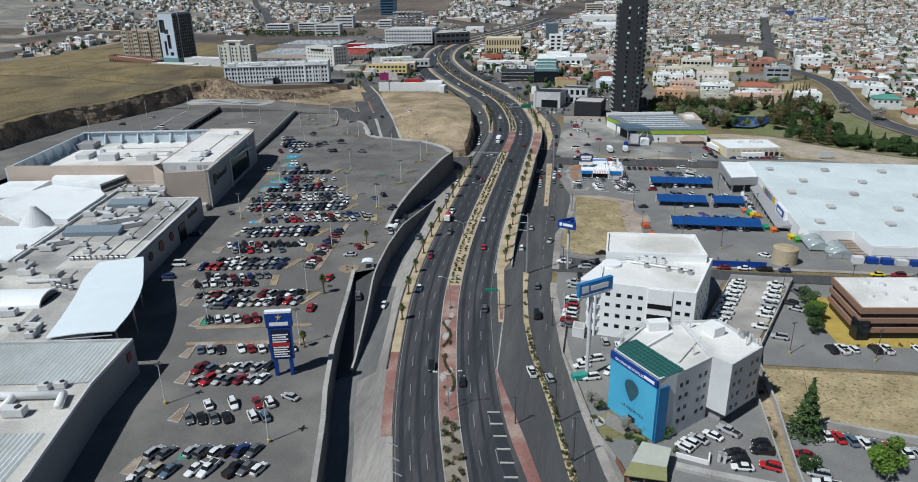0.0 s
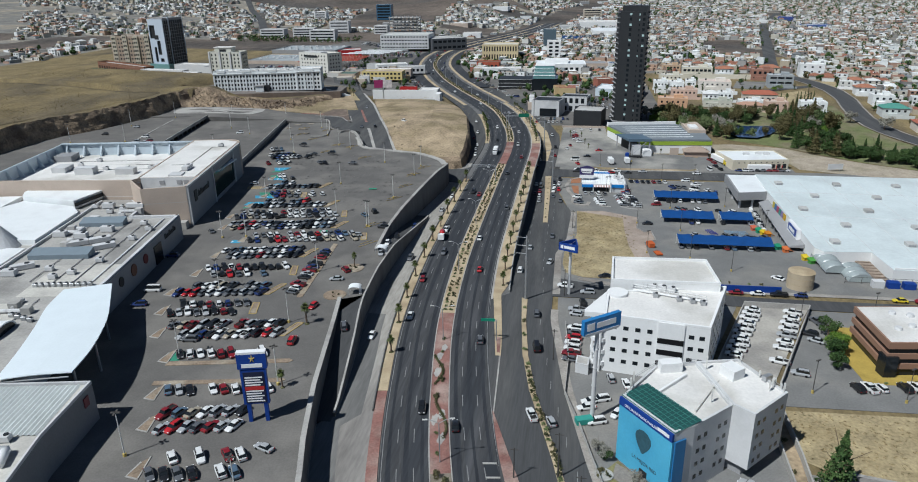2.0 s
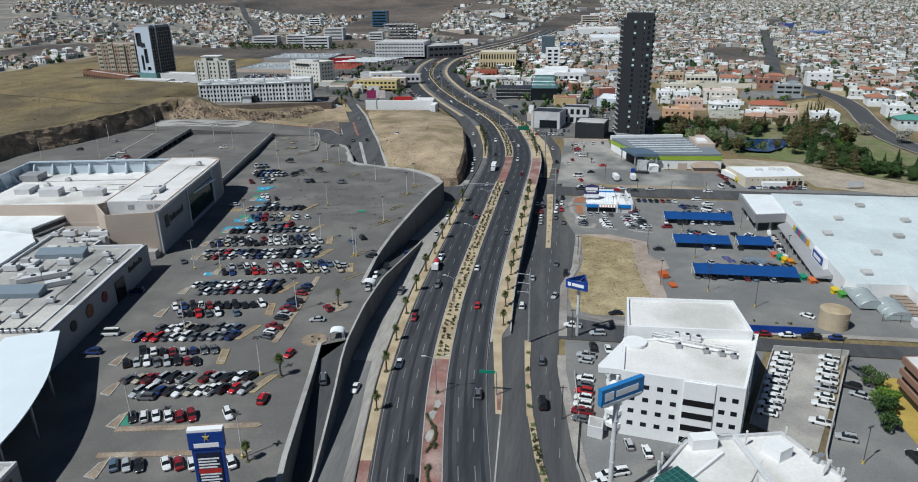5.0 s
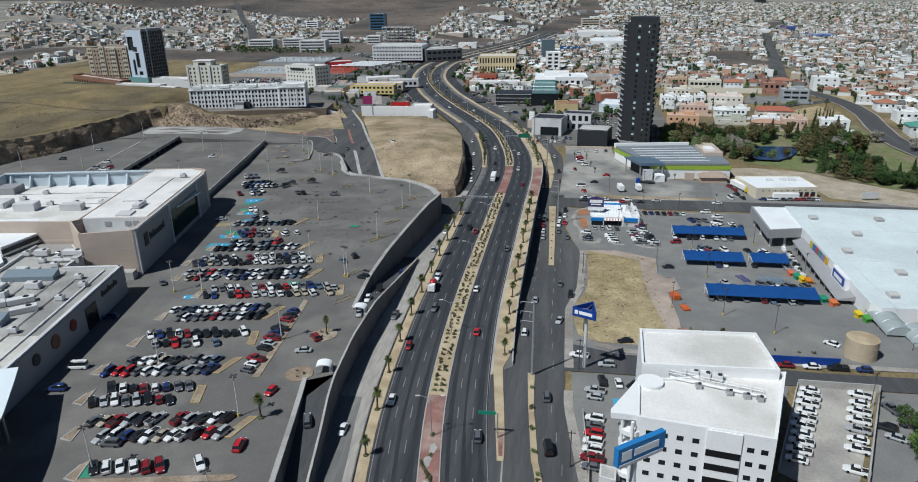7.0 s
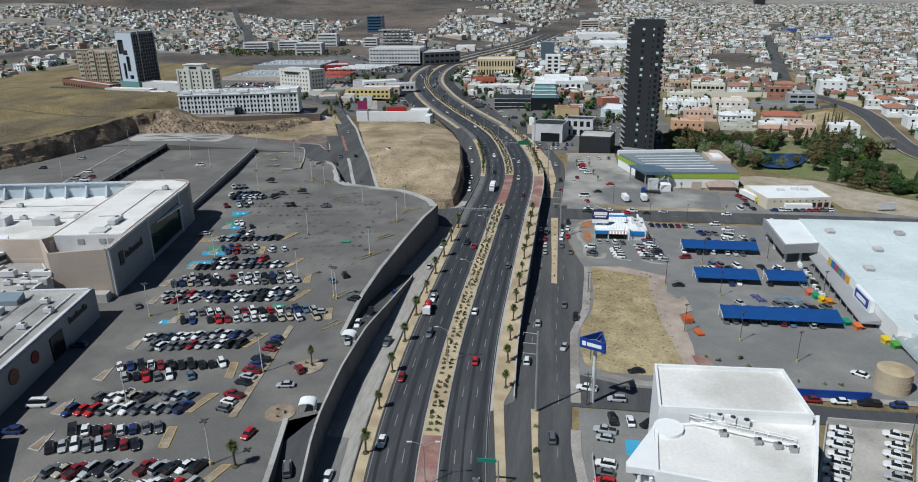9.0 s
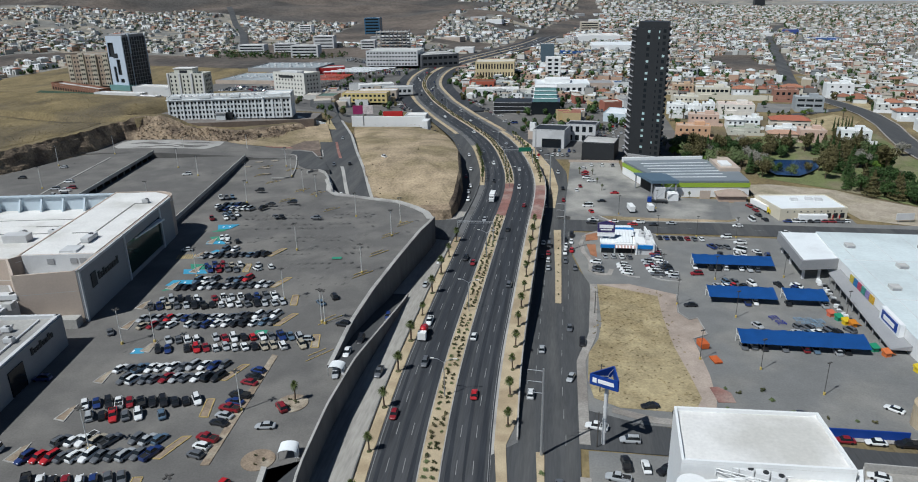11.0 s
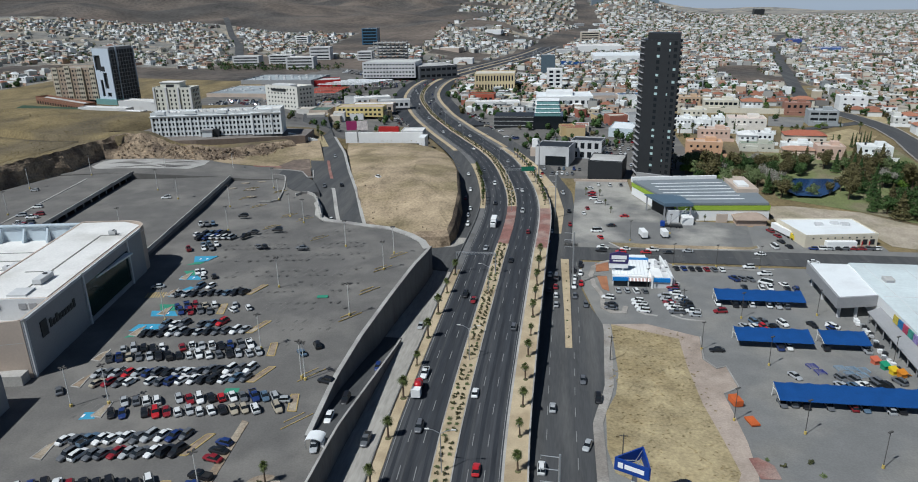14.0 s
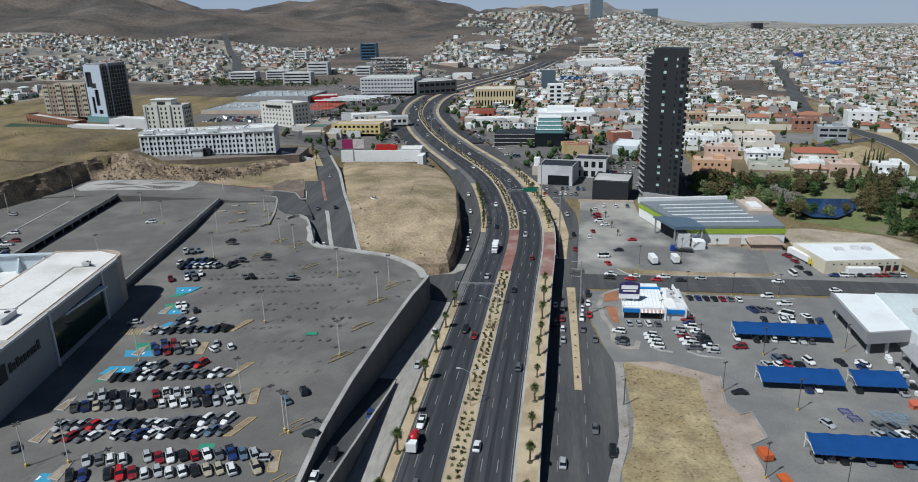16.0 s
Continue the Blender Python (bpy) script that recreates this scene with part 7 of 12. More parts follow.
def market():
    ob = thing("market_hall", "unfinished supermarket with a grey striped roof and lime band", "supermarket")
    foot = [(22.6, 473), (38.5, 431), (81, 434.5), (79, 478), (66, 480)]
    slab(ob, "wall", foot, -8, -0.2, M_WHITE)
    slab(ob, "lime_band", [(22.4, 473.2), (38.3, 430.8), (81.2, 434.2), (79.2, 478.2), (66, 480.2)], -2.4, -0.2, M_GREEN, "lime green fascia band")
    slab(ob, "roof", [(23, 472.6), (38.7, 431.4), (80.6, 434.9), (78.6, 477.6), (66, 479.5)], -0.2, 0.9, mat("slate_metal_roof", (0.20, 0.225, 0.245), 0.55, 0.08, 0.2, 2.0), "slate grey metal roof")
    for i in range(6):
        t = 0.14 + 0.135 * i
        a, b = Vector((38.7, 431.4)).lerp(Vector((23, 472.6)), t), Vector((72, 434.5)).lerp(Vector((66, 479)), t)
        a = a.lerp(b, 0.04 + 0.02 * i)
        slab(ob, "skylight_strip", [tuple(a), tuple(b), tuple(b + Vector((-0.1, 0.75))), tuple(a + Vector((-0.2, 0.75)))], 0.9, 1.1, M_METALROOF, "white roof skylight strip")
    slab(ob, "rear_parapet", [(22.4, 473), (66, 479.6), (66, 481), (22.0, 474.4)], -0.2, 2.4, M_WHITE)
    slab(ob, "side_house", [(70, 452), (80.4, 453), (79, 478.6), (68.5, 479.6)], -2, 2.6, M_BEIGE, "pale pinkish roof house")
    slab(ob, "side_house_top", [(71.5, 456), (76.5, 456.5), (76, 466), (71, 465.6)], 2.6, 3.6, M_WHITE)
    # entrance porch, dark and open
    slab(ob, "porch_roof", [(26, 446), (33, 427), (46, 428.2), (42, 446)], 0.4, [1.0, 1.9, 1.9, 1.0], mat("slate_blue_porch", (0.10, 0.15, 0.20), 0.5, 0.1), "slate blue sloping porch roof")
    for x, y in ((27.3, 445), (33.4, 428.2), (45, 429), (39, 429)):
        bm = bmesh.new(); box(bm, x - 0.35, x + 0.35, y - 0.35, y + 0.35, -8, 0.6); part("porch_column", bm, M_GREYWALL, ob)
    slab(ob, "porch_back", [(30, 447), (38, 431), (38.4, 431.2), (30.4, 447.2)], -8, -0.3, M_DARK)
    slab(ob, "white_drum", [(35, 427.4), (40, 427.8), (39.6, 432), (34.8, 431.4)], -8, -1.6, M_LIGHTGREY)
    slab(ob, "entry_kiosk", [(41, 424), (46, 424.4), (45.8, 431), (41, 430.6)], -8, -4, M_WHITE)
    k = thing("gatehouse", "brown brick gatehouse with a hipped roof", "gatehouse")
    slab(k, "wall", [(65, 425), (78, 426), (77.5, 433), (65, 432.4)], -8, -4.5, mat("tan_brick", (0.46, 0.34, 0.27), 0.85, 0.12))
    bm = bmesh.new()
    base = [bm.verts.new(p) for p in ((64, 424, -4.5), (79, 425, -4.5), (78.4, 434, -4.5), (64, 433.4, -4.5))]
    top = [bm.verts.new(p) for p in ((69, 428.8, -2.0), (74, 429.2, -2.0))]
    for q in ((base[0], base[1], top[1], top[0]), (base[1], base[2], top[1]), (base[2], base[3], top[0], top[1]), (base[3], base[0], top[0])):
        bm.faces.new(q)
    part("roof", bm, mat("brown_roof_tile", (0.36, 0.28, 0.225), 0.85, 0.15), k)
    slab(k, "panel_wall", [(57, 429.8), (62, 430.2), (62, 431), (57, 430.6)], -8, -3.6, M_BEIGE)
    return ob
market()

def dock_building():
    ob = thing("warehouse", "low white warehouse with red-doored loading docks", "warehouse")
    foot = [(80.8, 422), (86.2, 399.6), (116, 404.4), (113, 425)]
    shell(ob, foot, -8.5, -2.9, mat("cream_wall", (0.62, 0.56, 0.44), 0.8, 0.06), M_METALROOF, 0.4, 0.3)
    a, b = Vector((86.2, 399.6)), Vector((116, 404.4)); d = (b - a).normalized(); n = Vector((d.y, -d.x))
    Q = lambda s, k: tuple(a + d * s + n * k)
    for i in range(7):
        s = 9 + 3 * i
        slab(ob, "dock_door", [Q(s, 0.0), Q(s, 0.15), Q(s + 1.9, 0.15), Q(s + 1.9, 0.0)], -7.2, -5.0, M_DARK)
        slab(ob, "dock_seal", [Q(s - 0.3, 0.0), Q(s - 0.3, 0.3), Q(s, 0.3), Q(s, 0.0)], -7.6, -5.8, M_RED, "dark red dock seal")
    for i in range(9):
        s = 3 + 3 * i
        slab(ob, "vent_window", [Q(s, 0), Q(s, 0.1), Q(s + 0.6, 0.1), Q(s + 0.6, 0)], -4.3, -3.8, M_DARK)
    for x, y in ((96, 415), (103, 417), (107, 416)):
        bm = bmesh.new(); box(bm, x - 1.6, x + 1.6, y - 1.2, y + 1.2, -2.9, -1.9); part("roof_vent", bm, M_LIGHTGREY, ob)
    return ob
dock_building()

def brown_office():
    ob = thing("brown_office", "brown three storey office with bands of dark windows", "office building")
    foot = [(76, 198.5), (77.2, 178.5), (130, 185), (130, 205)]
    brick = mat("brown_band_panel", (0.28, 0.165, 0.115), 0.75, 0.06)
    slab(ob, "core", [(76.6, 197.9), (77.8, 179.1), (129.5, 185.6), (129.5, 204.4)], -1.5, 7.0, M_GLASS, "dark ribbon windows")
    for z0, z1 in ((0.6, 2.0), (3.4, 4.8), (6.2, 7.9)):
        slab(ob, "band", foot, z0, z1, brick, "brown wall band")
    slab(ob, "roof", [(76.5, 198), (77.7, 179), (129.6, 185.5), (129.6, 204.5)], 7.9, 8.0, M_ROOF, "white flat roof")
    slab(ob, "corner_entry", [(76.4, 181), (77, 177.8), (80, 178.2), (79, 181.5)], -1.5, 4.2, M_GLASS)
    for x, y in ((82, 186), (86, 188), (90, 185), (95, 192), (88, 194), (84, 195)):
        bm = bmesh.new(); tube(bm, (x, y, 8), (x, y, 8.7), 1.0, 0.8, n=12); part("roof_vent", bm, M_LIGHTGREY, ob)
    return ob
brown_office()

def dark_tower():
    ob = thing("black_tower", "slender black residential tower with small lit windows", "tower")
    foot = [(26.8, 516.4), (28.0, 504.8), (44.8, 496.4), (47.4, 511), (33, 521)]
    z0, z1, floors = -5.5, 69.5, 23
    slab(ob, "shaft", foot, z0, z1, M_DARK, "black cladding")
    slab(ob, "crown", [(29.5, 507), (44.6, 496.9), (47.2, 510.8), (35, 519)], z1, z1 + 3.4, M_DARK)
    fh = (z1 - z0) / floors
    for j in range(1, floors + 1):
        z = z0 + fh * j
        slab(ob, "balcony", [(25.6, 516.4), (27.2, 504.2), (28.2, 504.5), (27, 516.8)], z - 0.9, z - 0.65, M_GREYWALL, "thin grey balcony edge")
        a, b = Vector((44.8, 496.5)), Vector((47.4, 511))
        for t in (0.2, 0.55):
            p, q = a.lerp(b, t), a.lerp(b, t + 0.22)
            slab(ob, "side_balcony", [tuple(p), (p.x + 1.0, p.y - 0.2), (q.x + 1.0, q.y - 0.2), tuple(q)], z - 1.0, z - 0.1, M_DARK)
    pale = mat("pale_window_blind", (0.42, 0.55, 0.55), 0.3, 0.25, 0.5, 3.0)
    a, b = Vector((28.0, 504.8)), Vector((44.8, 496.4)); d = (b - a).normalized(); n = Vector((d.y, -d.x)); L = (b - a).length
    ang = math.degrees(math.atan2(d.y, d.x))
    dk = window_mesh(1.7, 1.9); bm = bmesh.new(); box(bm, -0.75, 0.75, -0.06, 0.1, 0, 1.3); lt = mesh_of("window", bm, [pale]); bm = bmesh.new(); box(bm, -0.35, 0.35, -0.06, 0.1, 0, 1.2); sm = mesh_of("window", bm, [pale]); bm = bmesh.new(); box(bm, -0.35, 0.35, -0.05, 0.1, 0, 1.4); smd = mesh_of("window", bm, [M_GLASS])
    random.seed(11)
    for j in range(floors):
        z = z0 + fh * j + 0.9
        for s, wide in ((0.40, 1), (0.72, 0), (0.88, 1)):
            p = a + d * (L * s)
            lit = random.random() < (0.42 if s < 0.5 else 0.12)
            put("window", (lt if lit else dk) if wide else (sm if lit else smd), ob, p.x, p.y, z, ang)
    slab(ob, "entrance_base", [(27.5, 503.5), (46, 494.2), (47, 496), (28.5, 505)], -6, -2.2, M_GREYWALL)
    return ob
dark_tower()

def simple_building(name, poly, z0, z1, wall, roof, label, category="building", floors=0, cols=0, win=(1.4, 1.4), par=0.6, faces=(0,), frame=None, base=1.0):
    """A flat-roofed building with windows on the faces named by the index of their first corner."""
    ob = thing(name, label, category)
    shell(ob, poly, z0, z1, wall, roof, par)
    n = len(poly)
    ccw = sum(poly[i][0] * poly[(i + 1) % n][1] - poly[(i + 1) % n][0] * poly[i][1] for i in range(n)) > 0
    if floors:
        wm = window_mesh(*win, frame)
        fh = (z1 - z0) / floors
        for i in faces:
            a, b = Vector(poly[i]), Vector(poly[(i + 1) % n])
            if not ccw:
                a, b = b, a
            c = cols if not isinstance(cols, dict) else cols[i]
            windows(ob, a, b, c, floors, z0 + (fh - win[1]) / 2 + 0.1, fh, wm, base)
    return ob

# ---- the cluster by the tower ----
simple_building("black_cube_office", [(0.5, 499), (19, 495.5), (23, 514), (4, 518)], -5.5, 5.2, M_DARK, M_ROOFGREY, "black clad office with a grey roof", par=0.4)
o = simple_building("white_showroom", [(-30, 528), (-10, 525), (-6, 543), (-26, 546)], -4.6, 6.8, M_LIGHTGREY, M_DARK, "white showroom with a dark roof", par=0.5)
slab(o, "shop_window", [(-24, 526.8), (-12, 525), (-12, 525.3), (-24, 527.1)], -4, 1.5, M_GLASS, "dark shop window")
o = simple_building("white_arcade", [(-9, 546), (10, 543), (13, 556), (-6, 559)], -4.3, 7.0, M_LIGHTGREY, M_DARK, "white two storey arcaded building", floors=2, cols=4, win=(2.4, 3.6), faces=(0, 1))
simple_building("low_arch_house", [(-34, 548), (-18, 546), (-16, 556), (-32, 558)], -4, 1.8, M_BEIGE, M_ROOFGREY, "cream low building beside the showroom", par=0.5)
simple_building("gate_pylon", [(-33, 548), (-29.5, 547.4), (-29, 551), (-32.6, 551.6)], -4, 7.5, M_WHITE, M_WHITE, "tall white entrance pylon", par=0.0)
bm = bmesh.new(); box(bm, -7, 22, 494, 495, -5.8, -4.4); tagged(finish("forecourt_wall", bm, M_BEIGE), "pale boundary wall with a lime stripe", "wall", kind="structure")
o = thing("glass_office", "black and teal stepped glass office", "office building")
slab(o, "dark_wing", [(-66, 640), (-36, 640), (-36, 660), (-66, 660)], -3, 7, M_DARK)
slab(o, "dark_base", [(-36, 634), (-14, 634), (-14, 658), (-36, 658)], -3, 8, M_GLASS)
for k in range(4):
    slab(o, "glass_step", [(-35 + k * 0.4, 635 + 2 * k), (-16 - k * 0.5, 635 + 2 * k), (-16 - k * 0.5, 657), (-35 + k * 0.4, 657)], 8 + 2.6 * k, 10.5 + 2.6 * k, M_TEALGLASS, "pale teal glass storey")
    slab(o, "floor_edge", [(-35.3 + k * 0.4, 634.7 + 2 * k), (-15.7 - k * 0.5, 634.7 + 2 * k), (-15.7 - k * 0.5, 657), (-35.3 + k * 0.4, 657)], 10.5 + 2.6 * k, 10.6 + 2.6 * k, M_WHITE)
for k in range(3):
    slab(o, "floor_line", [(-66.3, 639.7), (-36, 639.7), (-36, 660), (-66.3, 660)], 0 + 3.1 * k, 0.3 + 3.1 * k, M_LIGHTGREY)
simple_building("blue_shed", [(18, 610), (34, 604), (40, 630), (24, 636)], -3, 3.5, mat("pale_blue_wall", (0.55, 0.62, 0.66), 0.7, 0.06), M_METALROOF, "pale blue warehouse with white roof")
simple_building("cream_block", [(36, 606), (54, 600), (60, 626), (42, 632)], -3, 4.5, mat("cream_plaster", (0.6, 0.54, 0.45), 0.8, 0.08), M_ROOFGREY, "plain cream block beside a warehouse")

# ---- hotels and the dark tower on the hill side ----
def hotel():
    ob = thing("long_hotel", "long cream four storey hotel with rows of windows", "hotel")
    a, b = Vector((-269.4, 514)), Vector((-191, 532.4)); d = (b - a).normalized(); n = Vector((d.y, -d.x)); L = (b - a).length
    Q = lambda s, k: tuple(a + d * s + n * k)
    Z0, Z1 = 13.0, 27.2
    cream = mat("cream_hotel_plaster", (0.66, 0.68, 0.68), 0.8, 0.08, 0.2, 1.5)
    trim_ = mat("pale_hotel_trim", (0.76, 0.78, 0.78), 0.8, 0.05, 0.3, 1.5)
    shell(ob, [Q(0, 0), Q(L * 0.77, 0), Q(L * 0.77, -15), Q(0, -15)], Z0, Z1, cream, M_ROOF, 0.9)
    shell(ob, [Q(L * 0.77, 1.8), Q(L, 1.8), Q(L, -15), Q(L * 0.77, -15)], Z0, Z1 + 0.9, cream, M_ROOF, 0.9)
    wm = window_mesh(1.25, 1.7)
    nb = 13
    W = L * 0.77
    for k in range(nb + 1):
        s = k * (W - 1.0) / nb
        slab(ob, "pilaster", [Q(s, 0), Q(s, 0.45), Q(s + 1.0, 0.45), Q(s + 1.0, 0)], Z0, Z1 - 1.4, trim_, "pale flat pilaster")
    windows(ob, Q(0.6, 0), Q(W - 0.6, 0), nb * 2, 4, Z0 + 1.0, 3.05, wm)
    windows(ob, Q(W, 1.8), Q(L, 1.8), 7, 4, Z0 + 1.2, 3.1, wm, 0.8)
    for k in range(4):
        slab(ob, "corner_strip", [Q(W + 5.9 * k, 1.8), Q(W + 5.9 * k, 2.2), Q(W + 5.9 * k + 0.9, 2.2), Q(W + 5.9 * k + 0.9, 1.8)], Z0, Z1 - 1, trim_)
    slab(ob, "cornice", [Q(-0.5, 0), Q(-0.5, 0.8), Q(W, 0.8), Q(W, 0)], Z1 - 1.4, Z1 - 0.9, trim_, "moulded pale cornice")
    slab(ob, "cornice", [Q(W, 1.8), Q(W, 2.6), Q(L + 0.4, 2.6), Q(L + 0.4, 1.8)], Z1 - 0.7, Z1 - 0.2, trim_, "moulded pale cornice")
    for s0, s1 in ((3, 9), (21, 28), (41, 47), (66, 75)):
        slab(ob, "gable_block", [Q(s0, 0.6 if s0 < W - 5 else 2.3), Q(s1, 0.6 if s0 < W - 5 else 2.3), Q(s1, -3), Q(s0, -3)], Z1, Z1 + 1.7, trim_, "raised pale parapet block")
    slab(ob, "porch", [Q(L * 0.39, 0), Q(L * 0.39, 5), Q(L * 0.39 + 6, 5), Q(L * 0.39 + 6, 0)], Z0, Z0 + 4.2, cream)
    slab(ob, "porch_roof", [Q(L * 0.39 - 0.6, 0), Q(L * 0.39 - 0.6, 5.6), Q(L * 0.39 + 6.6, 5.6), Q(L * 0.39 + 6.6, 0)], Z0 + 4.2, Z0 + 4.8, M_GREYWALL)
    slab(ob, "side_entry", [Q(L * 0.39 + 6, 0.1), Q(L * 0.39 + 6, 3), Q(L * 0.39 + 10, 3), Q(L * 0.39 + 10, 0.1)], Z0, Z0 + 4.4, M_DARK, "dark entrance recess")
    rr = random.Random(8)
    for k in range(16):
        s = 3 + 4.6 * k
        slab(ob, "roof_unit_base", [Q(s, -6), Q(s + 2, -6), Q(s + 2, -8 - 2 * rr.random()), Q(s, -8)], Z1, Z1 + rr.uniform(0.6, 1.7), M_LIGHTGREY)
    stone = mat("brown_stone_wall", (0.21, 0.165, 0.135), 0.9, 0.25, 0.4, 2.0)
    bm = bmesh.new(); prism(bm, [(-262, 497.2), (-235, 503.5), (-219, 511.6), (-177, 533.4), (-177.4, 534.2), (-219.4, 512.6), (-235.4, 504.4), (-262.2, 498.2)], 1, [14.0, 13.8, 13.2, 11.4, 11.4, 13.2, 13.8, 14.0])
    tagged(finish("hotel_terrace_wall", bm, stone), "brown stone terrace wall", "wall", kind="structure")
    bm = bmesh.new(); prism(bm, [(-288, 500), (-262, 498), (-235.4, 504.4), (-219.4, 512.6), (-177.4, 534.2), (-179, 556), (-290, 560)], 2, [13.4, 13.4, 13.2, 12.6, 10.8, 11.6, 13.4])
    bmesh.ops.triangulate(bm, faces=[f for f in bm.faces if len(f.verts) > 4])
    tagged(finish("hotel_terrace", bm, mat("brown_grey_paving", (0.185, 0.165, 0.15), 0.9, 0.3, 0.2, 1.5)), "grey paved hotel terrace", "terrace", kind="structure")
    slab(ob, "ramp_wall", [(-189, 536), (-172, 543), (-172.4, 544), (-189.4, 537)], 3, [13, 7, 7, 13], trim_, "pale ramp parapet")
    # the bank cut beside the hotel's yard
    V, F = [], []
    for i in range(15):
        y = 482 + 2 * i
        for k in range(6):
            f = k / 5
            V.append((-278 - 2.5 * f + 0.9 * noise.noise((y / 3, k * 1.1, 2)) - 4 * math.sin(i / 14 * 3.1), y + 0.6 * noise.noise((y / 3, k * 1.3, 7)), 12.8 + f * 7.6 * (0.35 + 0.65 * math.sin(i / 14 * 3.14)) + 0.5 * noise.noise((y / 2, k, 4))))
    F = [(i * 6 + k, (i + 1) * 6 + k, (i + 1) * 6 + k + 1, i * 6 + k + 1) for i in range(14) for k in range(5)]
    me = bpy.data.meshes.new("rock_bank"); me.from_pydata(V, [], F); me.materials.append(M_ROCK)
    tagged(new("rock_bank", me), "dark rock bank beside the hotel yard", "rock face", kind="structure")
    return ob
hotel()
def corners(cx, cy, w, dpt, ang):
    c, s = math.cos(radians(ang)), math.sin(radians(ang))
    return [(cx + x * c - y * s, cy + x * s + y * c) for x, y in ((-w / 2, -dpt / 2), (w / 2, -dpt / 2), (w / 2, dpt / 2), (-w / 2, dpt / 2))]
CREAM = mat("cream_tower_plaster", (0.62, 0.61, 0.54), 0.8, 0.06)
o = simple_building("square_hotel", corners(-296.5, 595, 30, 12, 1), 12, 34, CREAM, M_ROOFGREY, "cream six storey hotel block", "hotel", 7, {0: 8, 1: 4}, (1.2, 1.8), 1.2, (0, 1), None, 1.5)
slab(o, "penthouse", corners(-299, 596, 15, 9, 1), 34, 38.2, CREAM, "raised cream penthouse")
slab(o, "penthouse_roof", corners(-299, 596, 16, 10, 1), 38.2, 38.7, M_ROOF)
slab(o, "penthouse_sign", corners(-299, 591.4, 6, 0.4, 1), 35, 37, M_DARK)
for k in range(4):
    slab(o, "corner_pier", corners(-310.6 + 9.5 * k, 588.6, 1.4, 0.9, 1), 12, 35, M_LIGHTGREY, "pale corner pier")
o = simple_building("white_hotel", [(-275, 703), (-240, 688), (-230, 702), (-265, 717)], 1, 22.5, mat("ivory_plaster", (0.66, 0.64, 0.58), 0.8, 0.05), M_ROOF, "ivory six storey hotel block", "hotel", 6, {0: 9, 1: 4}, (1.3, 1.5), 1.2, (0, 1), None, 2.0)
slab(o, "roof_house", [(-268, 702), (-248, 693), (-244, 700), (-264, 709)], 22.5, 24.6, M_LIGHTGREY)
slab(o, "sign_band", [(-268.2, 699.9), (-252, 693), (-252.2, 692.4), (-268.4, 699.3)], 19.6, 21.2, M_DARK, "dark strip of letters")
simple_building("brick_hotel", corners(-461, 719, 46, 22, 2), 10, 38, mat("tan_brick_wall", (0.38, 0.30, 0.23), 0.85, 0.1), M_ROOFGREY, "tan brick seven storey building", "hotel", 7, {0: 14, 1: 4}, (1.5, 1.9), 1.2, (0, 1), M_BEIGE, 0.8)
for k in range(4):
    o = simple_building("brick_bay", corners(-480 + 12.5 * k, 707.6, 5, 1.6, 2), 10, 40 if k % 2 else 38.6, mat("tan_bay_brick", (0.50, 0.45, 0.36), 0.85, 0.08), M_ROOFGREY, "projecting tan bay of the brick hotel", "bay", 7, 2, (1.5, 1.9), 0.5, (0,), None, 0.4)
M_PALEFRAME = mat("pale_blue_grey_panel", (0.50, 0.56, 0.64), 0.45, 0.05, 0.3, 2.0)
o = thing("black_white_tower", "black office tower with a pale cut-out frame", "tower")
slab(o, "shaft", [(-432, 700), (-413, 694), (-408, 723), (-426, 730)], 9, 55, M_DARK, "black glass body")
a, b = Vector((-432.6, 699.6)), Vector((-412.4, 693.2)); d = (b - a).normalized(); n = Vector((d.y, -d.x))
Q = lambda s, k: tuple(a + d * s + n * k)
Wd = (b - a).length
cuts = [(1.2, 9.0, 37.5, 50.5), (6.5, 13.0, 36.5, 41.0), (9.8, 14.6, 21.5, 35.5), (4.8, 8.2, 14.5, 29.0), (11.4, 16.4, 14.5, 18.0)]
se = sorted({0.0, Wd, *[v for c in cuts for v in c[:2]]})
ze = sorted({10.0, 56.5, *[v for c in cuts for v in c[2:]]})
for s0, s1 in zip(se, se[1:]):
    run = None
    for z0, z1 in zip(ze, ze[1:]):
        hole = any(c[0] < (s0 + s1) / 2 < c[1] and c[2] < (z0 + z1) / 2 < c[3] for c in cuts)
        if not hole:
            run = (run[0], z1) if run else (z0, z1)
        if run and (hole or z1 == ze[-1]):
            slab(o, "white_frame", [Q(s0, 0), Q(s0, 0.9), Q(s1, 0.9), Q(s1, 0)], run[0], run[1], M_PALEFRAME, "pale blue-grey frame panel")
            run = None
slab(o, "crown", [(-431, 700.5), (-413.4, 695), (-408.6, 722), (-425, 729)], 55, 57.5, M_GREYWALL)
a, b = Vector((-413, 694)), Vector((-408, 723)); d = (b - a).normalized(); n = Vector((d.y, -d.x))
for k in range(13):
    slab(o, "floor_band", [Q(0.3, -0.2), Q(0.3, 0.25), Q(29, 0.25), Q(29, -0.2)], 11.5 + 3.3 * k, 11.9 + 3.3 * k, M_GREYWALL, "thin dark floor edge")
